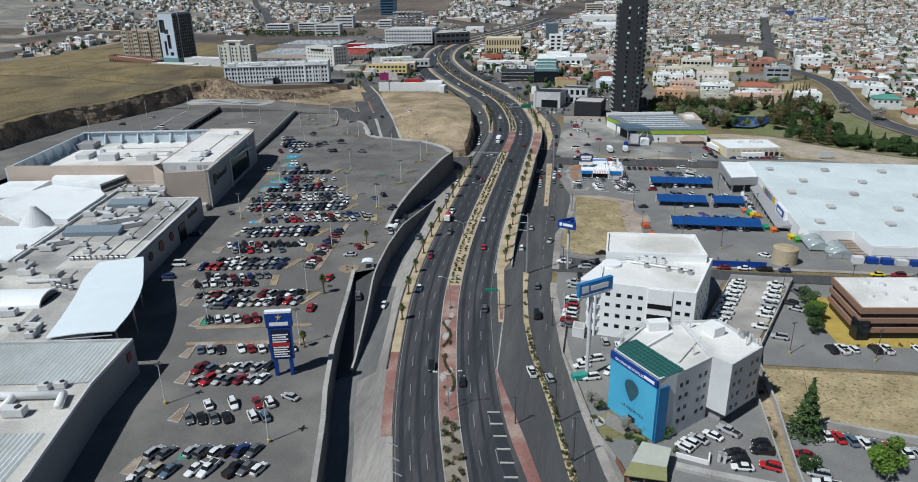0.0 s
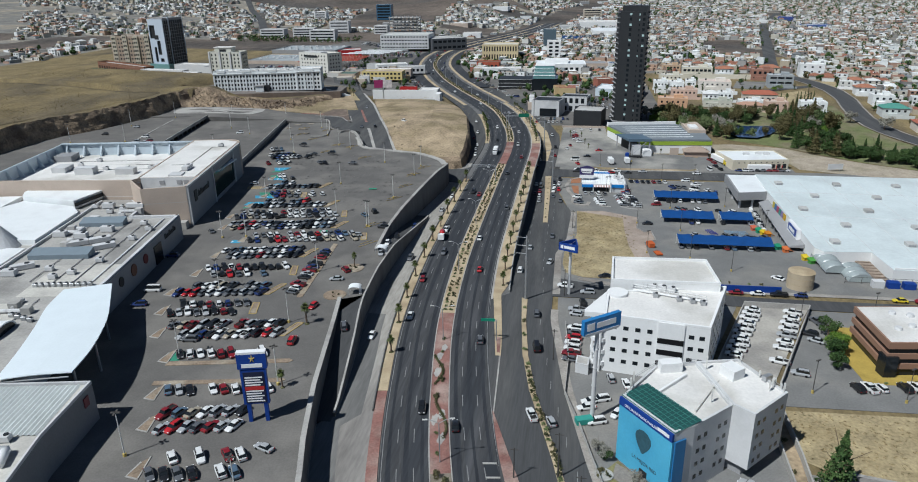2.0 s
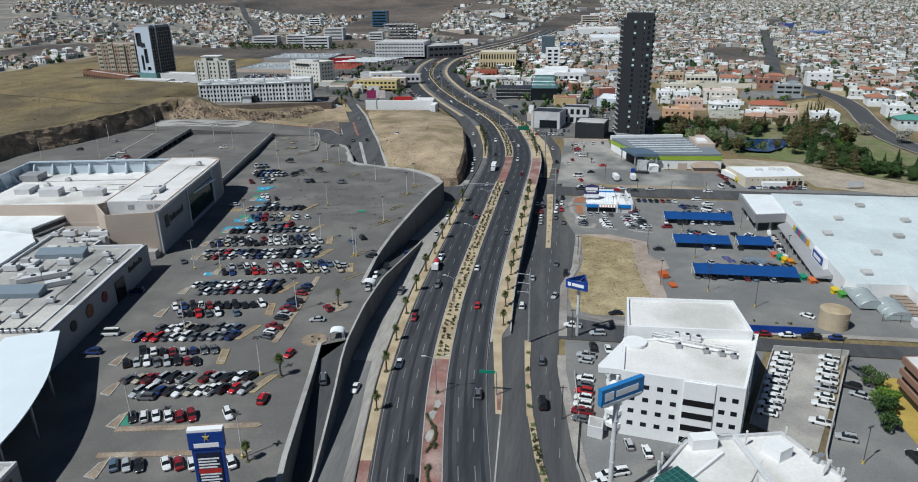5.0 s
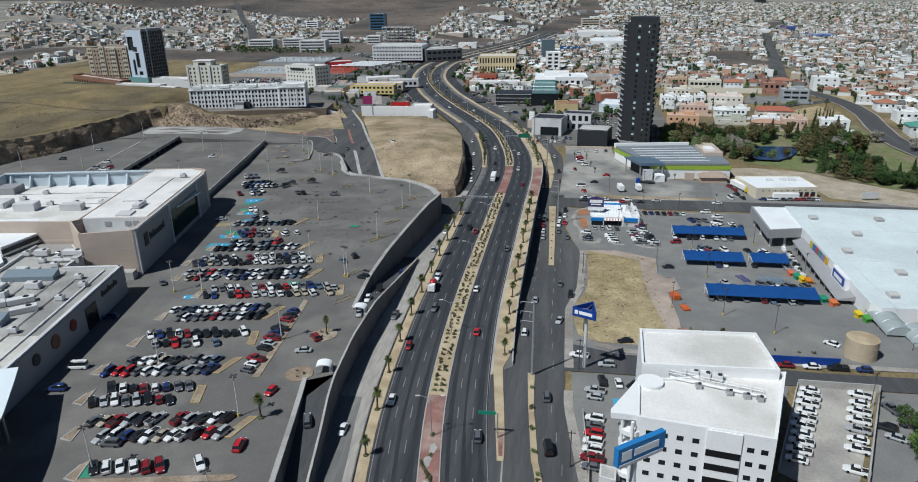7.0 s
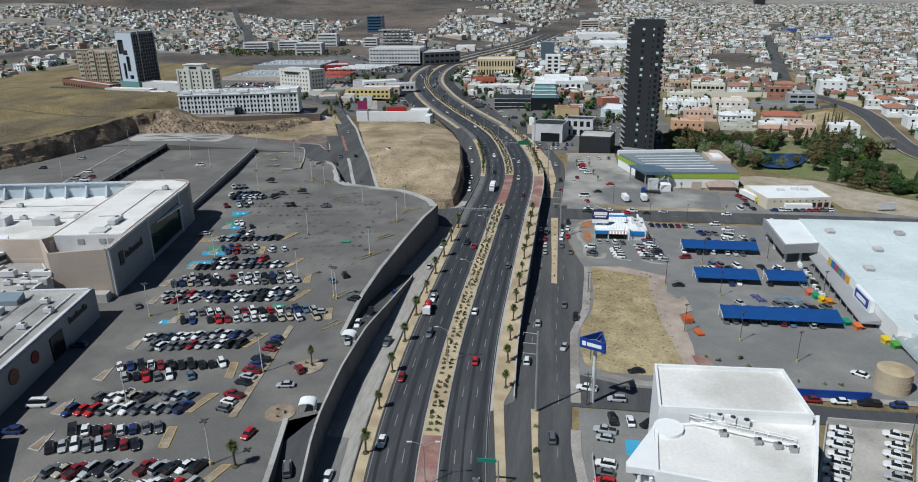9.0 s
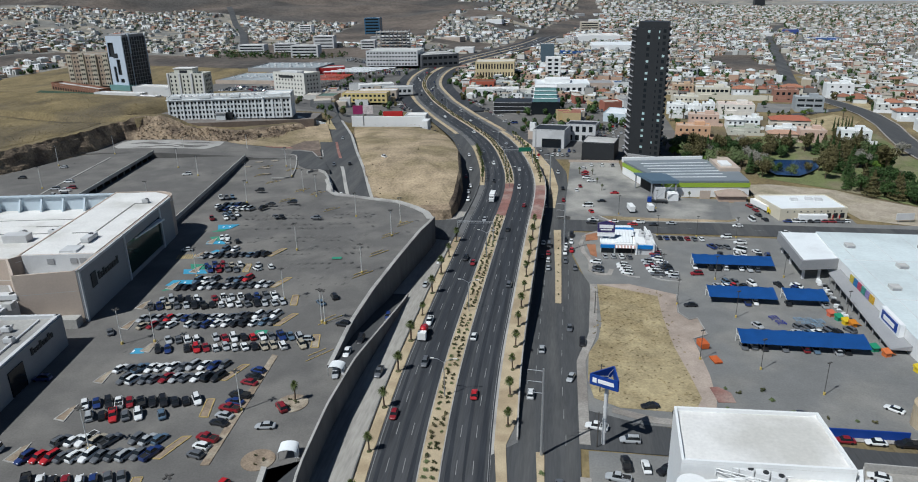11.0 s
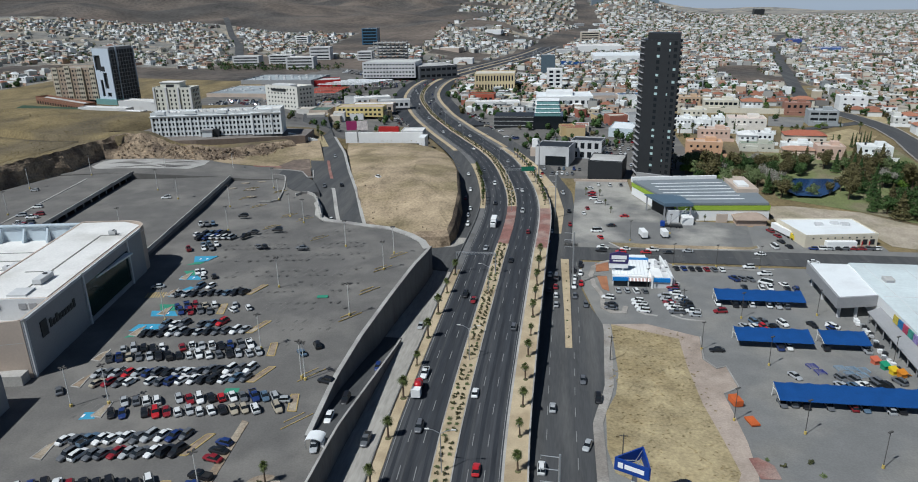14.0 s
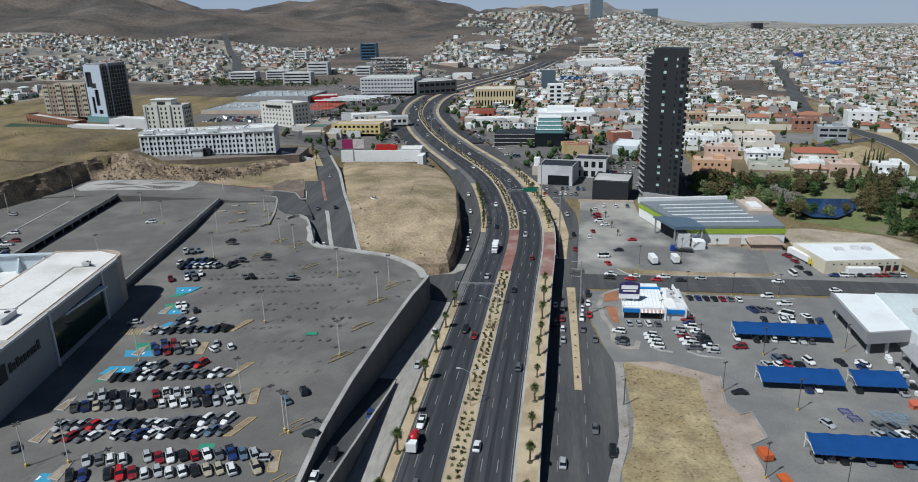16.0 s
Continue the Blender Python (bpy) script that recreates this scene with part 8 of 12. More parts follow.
for s_, z0, z1 in ((7.0, 12, 58.5), (7.9, 40, 58.5), (28.4, 20, 57)):
    slab(o, "pale_fin", [Q(s_, -0.1), Q(s_, 0.7), Q(s_ + 0.6, 0.7), Q(s_ + 0.6, -0.1)], z0, z1, M_PALEFRAME, "slim pale vertical fin")
for k in range(9):
    slab(o, "mullion", [Q(1.2 + 3.3 * k, 0.0), Q(1.2 + 3.3 * k, 0.3), Q(1.45 + 3.3 * k, 0.3), Q(1.45 + 3.3 * k, 0.0)], 10, 55, M_GREYWALL)
slab(o, "glass_base", [(-436, 697), (-410, 689), (-408, 697), (-434, 706)], 7, 12.5, M_TEALGLASS, "pale glass entrance storey")
simple_building("hillside_garage", [(-491, 690), (-409, 643), (-404, 652), (-486, 700)], 6, 14, M_BROWN, M_ROOFGREY, "brown brick garage terrace with arches", "building", 1, 18, (2.8, 3.4), 1.6, (0,))
bm = bmesh.new(); prism(bm, [(-436, 594), (-393, 566), (-372, 594), (-402, 628), (-453, 628)], 6, [17.5, 16.5, 14.5, 14.5, 16.5]); tagged(finish("sports_field", bm, mat("green_turf", (0.04, 0.075, 0.045), 0.9, 0.3, 0.1, 1.0)), "dark green netted sports field", "sports field", kind="structure")
for cx, cy, w, dd, h, lb in ((-352, 640, 40, 14, 6, "low pale market building with white roof"), (-322, 622, 22, 12, 6, "low pale service building with white roof"), (-375, 622, 46, 9, 3, "long low white roofs"), (-340, 604, 20, 8, 3, "low white stall roofs")):
    simple_building("low_building", corners(cx, cy, w, dd, -8), 9, 12.5 + h, M_LIGHTGREY, M_ROOF, lb)

# ---- along the highway further on ----
def block(name, x0, x1, y0, depth, z0, z1, wall, roof, label, category="building", turn=0.0, **kw):
    c, s_ = math.cos(radians(turn)), math.sin(radians(turn))
    poly = [(x0 + x * c - y * s_, y0 + x * s_ + y * c) for x, y in ((0, 0), (x1 - x0, 0), (x1 - x0, depth), (0, depth))]
    return simple_building(name, poly, z0, z1, wall, roof, label, category, **kw)
BLUEGREY = mat("blue_grey_roof", (0.36, 0.39, 0.40), 0.6, 0.15, 0.1, 0.8, tint=(0.26, 0.28, 0.29), patch=0.5)
o = block("mall_shed", -366, -300, 768, 66, 1, 7.5, M_BEIGE, BLUEGREY, "broad grey-roofed commercial shed", "store", -3, par=0.5)
for k in range(12):
    slab(o, "roof_unit_base", corners(-356 + 5 * k, 790 + 7 * (k % 4), 2.5, 2, 0), 7.5, 8.8, M_LIGHTGREY)
o = block("cinema_shed", -376, -292, 868, 60, 1, 9, M_GREYWALL, BLUEGREY, "large grey-roofed shed with roof machines", "store", -2, par=0.8)
for k in range(16):
    slab(o, "roof_unit_base", corners(-366 + 4.6 * k, 882 + 11 * (k % 4), 3, 2.4, 0), 9, 10.6, M_LIGHTGREY)
block("red_front_store", -296, -262, 872, 24, 1, 8, M_RED, M_ROOFGREY, "store with a red front", "store", 20, par=0.6)
block("red_roof_shed", -300, -282, 752, 30, 1, 8, M_BEIGE, mat("faded_red_roof", (0.36, 0.11, 0.08), 0.7, 0.15), "small shed with a faded red roof", "store", -3, par=0.2)
for j in range(5):
    for nm, x0, x1, y0, m, lb in (("red_carport", -268, -236, 776, mat("red_shade_cloth", (0.42, 0.08, 0.05), 0.7, 0.2) if j == 0 else bpy.data.materials["red_shade_cloth"], "red shade roof over a car lot"), ("white_carport", -278 + 5 * j, -226 + 5 * j, 846, M_METALROOF, "white shade roof over a car lot")):
        yy = y0 + 11 * j
        o = thing(nm, lb, "carport", "car lot shades")
        slab(o, "roof", [(x0, yy), (x1, yy), (x1, yy + 5), (x0, yy + 5)], 7.0, 7.4, m)
        for k in range(5):
            bm = bmesh.new(); xx = mix(x0 + 1, x1 - 1, k / 4); tube(bm, (xx, yy + 2.5, 1), (xx, yy + 2.5, 7.0), 0.15, n=5); part("post", bm, M_POLE, o)
block("yellow_shops", -203, -163, 678, 14, 0, 7.6, mat("yellow_plaster", (0.62, 0.50, 0.22), 0.8, 0.08), M_BEIGE, "yellow row of small shops", "shop", 0, floors=2, cols=10, win=(2.2, 1.8))
block("cream_shops", -196, -160, 700, 14, 0, 6.5, M_BEIGE, M_ROOF, "cream row of small shops", "shop", 4, floors=1, cols=8, win=(2.6, 2.6))
block("grey_shops", -178, -150, 722, 12, 0, 6.5, M_LIGHTGREY, M_ROOFGREY, "grey row of small shops", "shop", 12, floors=1, cols=6, win=(2.6, 2.6))
block("white_shops", -205, -172, 742, 14, 0, 6, M_WHITE, M_ROOF, "white row of small shops", "shop", 24, floors=1, cols=6, win=(2.6, 2.6))
block("green_roof_shops", -222, -206, 664, 20, 2, 7, M_BEIGE, mat("green_metal_roof", (0.10, 0.16, 0.13), 0.6, 0.1), "low shops with green roofs", "shop")
block("gable_shop", -222, -206, 690, 12, 2, 6, M_BEIGE, M_GREYWALL, "small shop with a grey roof", "shop")
simple_building("long_white_wall", [(-161, 567), (-108, 569), (-108, 570.5), (-161, 568.5)], 0, 7.4, M_WHITE, M_WHITE, "long white boundary wall", "wall", par=0)
simple_building("wall_return", [(-108, 558), (-104, 558), (-104, 569), (-108, 569)], -2, 6, M_WHITE, M_WHITE, "white wall return beside the highway", "wall", par=0)
o = thing("billboard", "roadside billboard on a single post", "billboard", at=pose(-149, 556, 3, 0, 0, 10))
bm = bmesh.new(); tube(bm, (0, 0, 0), (0, 0, 9), 0.5, n=10); part("post", bm, M_STEEL, o)
for nm, x0, x1, m, lb in (("panel", -7, 0, mat("magenta_print", (0.28, 0.03, 0.12), 0.5, 0.15), "magenta poster"), ("panel", 0, 7, mat("pale_print", (0.6, 0.55, 0.55), 0.5, 0.35, 0.6, 1.5), "pale printed poster")):
    bm = bmesh.new(); box(bm, x0, x1, -0.3, 0.3, 8, 14); part(nm, bm, m, o, lb)
block("red_shop", -148, -133, 606, 4, 0, 3.4, M_RED, M_RED, "red shop roof behind the wall", "shop", 3)
block("low_shed", -128, -112, 592, 14, 0, 3.5, M_LIGHTGREY, M_ROOF, "white shed behind the wall", "shed", 3)
o = block("beige_palace", -107, -65, 849, 30, -1, 17, mat("sand_stone_wall", (0.60, 0.49, 0.30), 0.8, 0.08), mat("sand_roof", (0.60, 0.56, 0.48), 0.8, 0.1), "sand-coloured three storey civic building", "building", 2, floors=2, cols=13, win=(1.5, 5.4), faces=(0, 1, 3))
block("red_shops", -102, -78, 762, 16, -1, 7, mat("brick_red_plaster", (0.40, 0.10, 0.06), 0.8, 0.1), M_BROWN, "brick red restaurant by the highway", "restaurant", floors=1, cols=5, win=(2.6, 3))
block("ivory_shop", -92, -52, 728, 14, -2, 4.5, M_WHITE, M_ROOF, "row of white single storey shops", "shop", 6, floors=1, cols=8, win=(2.6, 2.6))
o = block("white_complex", -38, 12, 741, 34, -2, 7.5, M_WHITE, M_METALROOF, "white low commercial complex", "store", 3, floors=1, cols=9, win=(3, 3.4))
slab(o, "raised_hall", [(-30, 752), (-6, 753), (-6, 772), (-30, 771)], 7.5, 11, M_WHITE)
block("dark_roof_store", 12, 34, 752, 24, -2, 7, M_BEIGE, M_GREYWALL, "store with a grey pitched roof", "store", 5)
block("blue_awning_shop", 36, 62, 774, 14, -2, 5, M_WHITE, mat("blue_roof", (0.08, 0.13, 0.24), 0.6, 0.1), "white shop with blue roofs", "shop", 8)
block("green_window_block", -32, -16, 859, 16, -1, 20, M_WHITE, M_ROOF, "white block with green windows", "building", 2, floors=5, cols=2, win=(4, 2.4))
o = block("grey_glass_block", -44, -26, 1038, 16, -1, 21, mat("slate_glass", (0.10, 0.14, 0.17), 0.2, 0.1), M_ROOF, "slate glass office block", "office building", 2)
block("concrete_hall", -262, -195, 968, 44, 1, 19, M_LIGHTGREY, mat("pale_hall_roof", (0.55, 0.55, 0.52), 0.7, 0.1), "large concrete hall under construction", "building", 0, floors=4, cols=16, win=(2.6, 1.6))
block("dark_hall", -189, -140, 964, 50, -1, 14, mat("charcoal_cladding", (0.10, 0.105, 0.115), 0.6, 0.1), M_ROOFGREY, "charcoal clad commercial building by the highway", "building", 28, floors=2, cols=7, win=(5, 3))
for x0, w, y0, h in ((-475, 38, 1057, 15), (-436, 34, 1091, 14), (-384, 38, 1025, 16), (-400, 32, 1162, 20)):
    block("white_medical_block", x0, x0 + w, y0, 18, 2, 6 + h, M_LIGHTGREY, M_ROOF, "white office block with ribbon windows", "office building", 3, floors=5, cols=1, win=(w * 0.88, 1.7), faces=(0,))
o = thing("unfinished_frame", "grey concrete building frame under construction", "construction frame")
for k in range(7):
    slab(o, "floor_slab", corners(-262, 1120, 47, 26, 0), 8 + 4.3 * k, 8.7 + 4.3 * k, M_CONC)
for i in range(8):
    for j in (-11, 11):
        slab(o, "column", corners(-262 + (i - 3.5) * 6.3, 1120 + j, 1.1, 1.1, 0), 4, 36, M_GREYWALL)
block("low_parking_block", -320, -298, 1146, 18, 4, 20, M_LIGHTGREY, M_ROOF, "pale office wing with ribbon windows", "office building", floors=4, cols=1, win=(19, 1.8))
block("blue_glass_block", -400, -370, 1455, 24, 8, 41, mat("blue_glass", (0.05, 0.12, 0.2), 0.2, 0.15), M_ROOF, "blue glass office block", "office building", 2, floors=6, cols=1, win=(26, 3), faces=(0,))
block("small_glass_block", -520, -496, 1420, 20, 10, 30, M_WHITE, M_ROOF, "white and glass office block", "office building", 2, floors=5, cols=1, win=(20, 2.2))
block("ribbon_office", 17, 56, 1622, 26, -2, 21, mat("tan_panel", (0.5, 0.44, 0.36), 0.8, 0.1), M_ROOF, "tan and glass office block", "office building", 2, floors=5, cols=1, win=(34, 2.2), faces=(0,))
block("big_white_store", 28, 98, 1166, 70, -3, 9, M_WHITE, M_METALROOF, "big store with a white ribbed roof", "store", 2)
block("big_white_store", 9, 84, 1397, 60, -3, 8, M_WHITE, M_ROOF, "long store with a white roof", "store", 2)
block("blue_store", 392, 438, 1362, 20, -10, 4, mat("blue_wall_paint", (0.08, 0.14, 0.36), 0.7, 0.1), M_ROOF, "store with blue walls", "store")
block("blue_store", 411, 436, 1577, 20, -10, 5, mat("dark_blue_wall", (0.05, 0.08, 0.28), 0.7, 0.1), M_ROOFGREY, "small store with blue walls", "store")
block("blue_store", 350, 372, 1500, 16, -10, 3, M_WHITE, M_METALROOF, "white hall in the town", "store")
block("dark_box_building", 860, 905, 3700, 40, -20, 16, M_DARK, M_DARK, "distant dark office building", "office building")
for j in range(6):
    o = thing("blue_carport", "blue shade roofs over a far car lot", "carport", "far car shades")
    slab(o, "roof", [(-20, 1120 + 9 * j), (26, 1120 + 9 * j), (26, 1125 + 9 * j), (-20, 1125 + 9 * j)], 2, 2.4, M_BLUE)
    for xx in (-18, 3, 24):
        bm = bmesh.new(); tube(bm, (xx, 1122.5 + 9 * j, -2.5), (xx, 1122.5 + 9 * j, 2), 0.2, n=5); part("post", bm, M_POLE, o)
rs = random.Random(44)
MIX = [mat("strip_shop_wall", c, 0.8, 0.1, 0.3, 2.0) for c in ((0.62, 0.60, 0.56), (0.46, 0.40, 0.33), (0.36, 0.35, 0.34), (0.52, 0.40, 0.22), (0.34, 0.13, 0.09), (0.68, 0.68, 0.67))]
TOPS = [mat("strip_shop_roof", c, 0.8, 0.18, 0.3, 2.0) for c in ((0.60, 0.59, 0.57), (0.40, 0.39, 0.37), (0.24, 0.24, 0.24), (0.30, 0.13, 0.09), (0.50, 0.45, 0.38), (0.20, 0.26, 0.24))]
for k in range(84):
    if k < 34:
        x, y = rs.uniform(-222, -150) - 0.12 * rs.uniform(0, 100), rs.uniform(655, 770)
        if x > MID(y) - 34:
            continue
    else:
        y = rs.uniform(600, 1010); x = MID(y) + rs.uniform(40, 120) if y > 720 else rs.uniform(-12, 62)
        if abs(x + 40) < 36 and 620 < y < 665 or abs(x + 86) < 30 and 840 < y < 885 or (-42 < x < 66 and 736 < y < 792) or (8 < x < 64 and 598 < y < 640):
            continue
    w, d_, h = rs.uniform(7, 17), rs.uniform(7, 14), rs.choice((3.4, 4, 4.5, 6.5))
    z = land(x, y)
    simple_building("small_shop", corners(x, y, w, d_, rs.uniform(-8, 18)), z - 1, z + h, rs.choice(MIX), rs.choice(TOPS), "small flat-roofed shop on the commercial strip", "shop", par=rs.choice((0, 0.4, 0.7)))
SKY1, SKY2 = (125, 3500, 138), (364, 3500, 92)
simple_building("skyscraper", corners(SKY1[0], SKY1[1], 52, 40, 6), -10, SKY1[2], mat("grey_blue_cladding", (0.16, 0.2, 0.24), 0.4, 0.1), M_GREYWALL, "distant grey-blue skyscraper above the town", "tower")
simple_building("skyscraper", corners(SKY2[0], SKY2[1], 60, 40, 6), -10, SKY2[2], mat("grey_blue_cladding", (0.16, 0.2, 0.24), 0.4, 0.1), M_GREYWALL, "distant grey skyscraper with pale side", "tower")

# ---- road markings ----
def markings():
    bm = bmesh.new()
    def dash(y0, y1, d, w, z=HWZ + 0.012):
        pts = [off(y0, d - w), off(y0, d + w), off(y1, d + w), off(y1, d - w)]
        bm.faces.new([bm.verts.new((*p, z)) for p in pts])
    for k in range(75):
        y = 100 + 12.8 * k
        for d in (-9.0, -5.5, 5.5, 9.0):
            dash(y, y + 4.6, d, 0.075)
    for y in np.arange(60, 900, 10):
        for d in (-12.1, 12.1):
            dash(y, y + 10.01, d, 0.07)
    tagged(finish("lane_marking", bm, M_LINE), "worn white lane dashes on the highway", "road marking", kind="stuff")
    bm = bmesh.new()
    def quad(x0, x1, y0, y1, zf):
        bm.faces.new([bm.verts.new((x, y, zf(y))) for x, y in ((x0, y0), (x1, y0), (x1, y1), (x0, y1))])
    R = lambda y: RIGHTZ(y) + 0.055
    for y in np.arange(215, 370, 11):
        x = off(y, 18.2)[0] + 3.6
        if y > 240:
            quad(x, x + 0.14, y, y + 4.5, R)
        if y < 300:
            quad(x + 6.8, x + 6.94, y, y + 4.5, R)
        if y > 300:
            quad(-7.2, -7.06, y, y + 4.5, R)
    for y in np.arange(118, 200, 11):
        x = KERB(y) - 3.4
        quad(x, x + 0.12, y, y + 3.5, R)
    for x in np.arange(2, 120, 10):
        q = [(x, 384), (x + 4, 384), (x + 4, 384.14), (x, 384.14)]
        bm.faces.new([bm.verts.new((a, b, RIGHTZ(b) + 0.1)) for a, b in q])
    tagged(finish("street_marking", bm, M_LINE), "worn white lane dashes on the frontage road", "road marking", kind="stuff")
markings()

# grooved slots beside the slip road
for i in range(8):
    y = 132.5 - 4.25 * i
    ob = thing("lane_divider", "pale concrete bar across the hatched gore", "road divider", "gore bars", at=pose(-15.05 + 0.278 * (132.5 - y), y, HWZ + 0.07, 0, 0, 7))
    bm = bmesh.new(); box(bm, -1.45, 1.45, -0.22, 0.22, 0, 0.16); part("bar", bm, M_CONC, ob)
    bm = bmesh.new(); prism(bm, [(-1.35, -0.25), (1.3, -0.25), (2.1, -3.95), (-0.4, -3.95)], 0, 0.012); part("dark_strip", bm, mat("dark_patch", (0.032, 0.036, 0.042), 0.9, 0.1) if i == 0 else bpy.data.materials["dark_patch"], ob)
def lane_wear():
    """Oil-dark bands down the lanes and paler joints between them."""
    for nm, ds, w, m, lb in (("lane_wear_dark", (-10.7, -7.2, -3.8, 3.8, 7.2, 10.7), 0.55, mat("oily_asphalt", (0.031, 0.034, 0.040), 0.85, 0.35, 0.5, 2.0, streak=(1.0, 0.06, 1.0)), "dark oily bands down the highway lanes"), ("lane_wear_pale", (-11.7, -8.3, 4.9, 11.6), 0.3, mat("pale_worn_asphalt", (0.062, 0.063, 0.066), 0.9, 0.35, 0.5, 2.0, streak=(1.0, 0.06, 1.0)), "pale worn bands along the highway")):
        bm = bmesh.new()
        for d in ds:
            row = [(y, w * (0.8 + 0.5 * noise.noise((y / 30, d, 1))), d + 0.25 * noise.noise((y / 60, d, 5))) for y in np.arange(60, 620, 8)]
            band(bm, [(*off(y, dd - ww), HWZ + 0.005) for y, ww, dd in row], [(*off(y, dd + ww), HWZ + 0.005) for y, ww, dd in row])
        tagged(finish(nm, bm, m), lb, "road wear", kind="stuff")
lane_wear()
for k, (x, y) in enumerate(((-35.0, 118.1), (-33.6, 113.6), (-32.0, 109.2), (-30.4, 105))):
    bm = bmesh.new(); prism(bm, [(x - 1.2, y + 0.5), (x - 1.2, y + 0.85), (x + 1.2, y - 0.3), (x + 1.2, y - 0.65)], HWZ + 0.02, HWZ + 0.035)
    tagged(finish("hatch_bar", bm, M_LINE), "white hatch bar on the shoulder", "road marking", kind="structure")

# parking bay islands and painted bays, in the mall's own grid
def lot_patch(name, poly, dz, material, label, category):
    bm = bmesh.new()
    prism(bm, poly, LOTZ - 0.05, LOTZ + dz)
    o = finish(name, bm, material)
    o.matrix_basis = flat(10.5)
    return tagged(o, label, category, kind="structure")
# car rows of the lot: v of the two lines, u from and to, how full, lean of the bays
ROWS_OF_CARS = [
    (113.7, 108.2, -59, -37, -59, -37, 0.85, 28), (130, 125, -56, -40, -56, -40, 0.8, -28), (145, 139.6, -60, -43.5, -59, -44, 0.95, 28),
    (154, None, -63, -40, 0, 0, 0.85, -24), (170.3, None, -66, -40, 0, 0, 0.6, -24), (186, 180.4, -73, -44, -71, -44, 0.93, 28),
    (199.3, 194, -75, -57, -77, -57, 0.85, -24), (212, 206.8, -77, -54, -79, -54, 0.95, 28), (226, 221, -76, -51, -73, -57, 0.93, -24),
    (241.5, 236, -74.5, -49, -71.5, -49, 0.95, 28), (256.2, 251, -68, -33, -69, -31.5, 0.86, -24), (269.4, 265, -80, -42, -78, -42, 0.97, 28),
    (282.6, 278, -79, -45.4, -81, -42, 0.93, -24), (297, 291.6, -73, -57, -77, -49, 0.95, 28), (309.7, 305.6, -74, -63, -71.6, -63, 0.95, -24),
    (324.8, 319.2, -72, -68.5, -77, -56, 0.95, 28), (338.2, 333.6, -77, -75, -73.6, -70, 0.9, -24), (367.2, 363, -84, -79, -88, -77, 0.85, -24),
    (380.2, 375.8, -90, -76, -90, -70, 0.9, 28), (394, None, -93, -88, 0, 0, 1.0, -24)]
yel = mat("faded_yellow_paint", (0.42, 0.31, 0.13), 0.85, 0.3, 0.5, 3.0)
M_ISLAND = mat("brown_island_soil", (0.26, 0.20, 0.145), 0.95, 0.4, 0.4, 2.5, 0.02, tint=(0.36, 0.31, 0.24), patch=0.45)
for va, vb, a0, a1, b0, b1, _, lean in ROWS_OF_CARS:
    v = va if vb is None else (va + vb) / 2
    u0, u1 = (a0, a1) if vb is None else (min(a0, b0), max(a1, b1))
    if v < 340:
        lot_patch("bay_island", [(u0 - 4.6, v - 2.6), (u0 - 1.9, v - 3.4), (u0 - 1.9, v + 3.2), (u0 - 3.2, v + 1.6)], 0.12, M_ISLAND, "low brown planted island at a row's end", "island")
        for q in ([(u0 - 4.7, v - 2.6), (u0 - 1.9, v - 3.6), (u0 - 1.9, v - 3.3), (u0 - 4.4, v - 2.4)], [(u0 - 4.7, v - 2.6), (u0 - 4.4, v - 2.5), (u0 - 3.1, v + 1.5), (u0 - 3.4, v + 1.7)], [(u0 - 2.1, v - 3.4), (u0 - 1.85, v - 3.4), (u0 - 1.85, v + 3.2), (u0 - 2.1, v + 3.2)]):
            lot_patch("island_kerb", q, 0.17, M_CONC, "pale kerb of a planted island", "kerb")
    if 175 < v < 330:
        u = u1 + 2.6
        d_ = 1.0 if lean > 0 else -1.2
        tri = [(u - 1.4 - d_, v - 3.6), (u + 0.6 - d_, v - 3.9), (u + 2.4 + d_, v + 3.4), (u + 0.6 + d_, v + 3.4)]
        lot_patch("bay_island", tri, 0.1, M_ISLAND, "low tan kerbed island at a row's end", "island")
        for a, b in zip(tri, tri[1:] + tri[:1]):
            a, b = Vector(a), Vector(b); n = (b - a).normalized(); n = Vector((-n.y, n.x)) * 0.13
            lot_patch("island_kerb", [tuple(a - n), tuple(b - n), tuple(b + n), tuple(a + n)], 0.16, yel, "yellow painted kerb", "kerb")
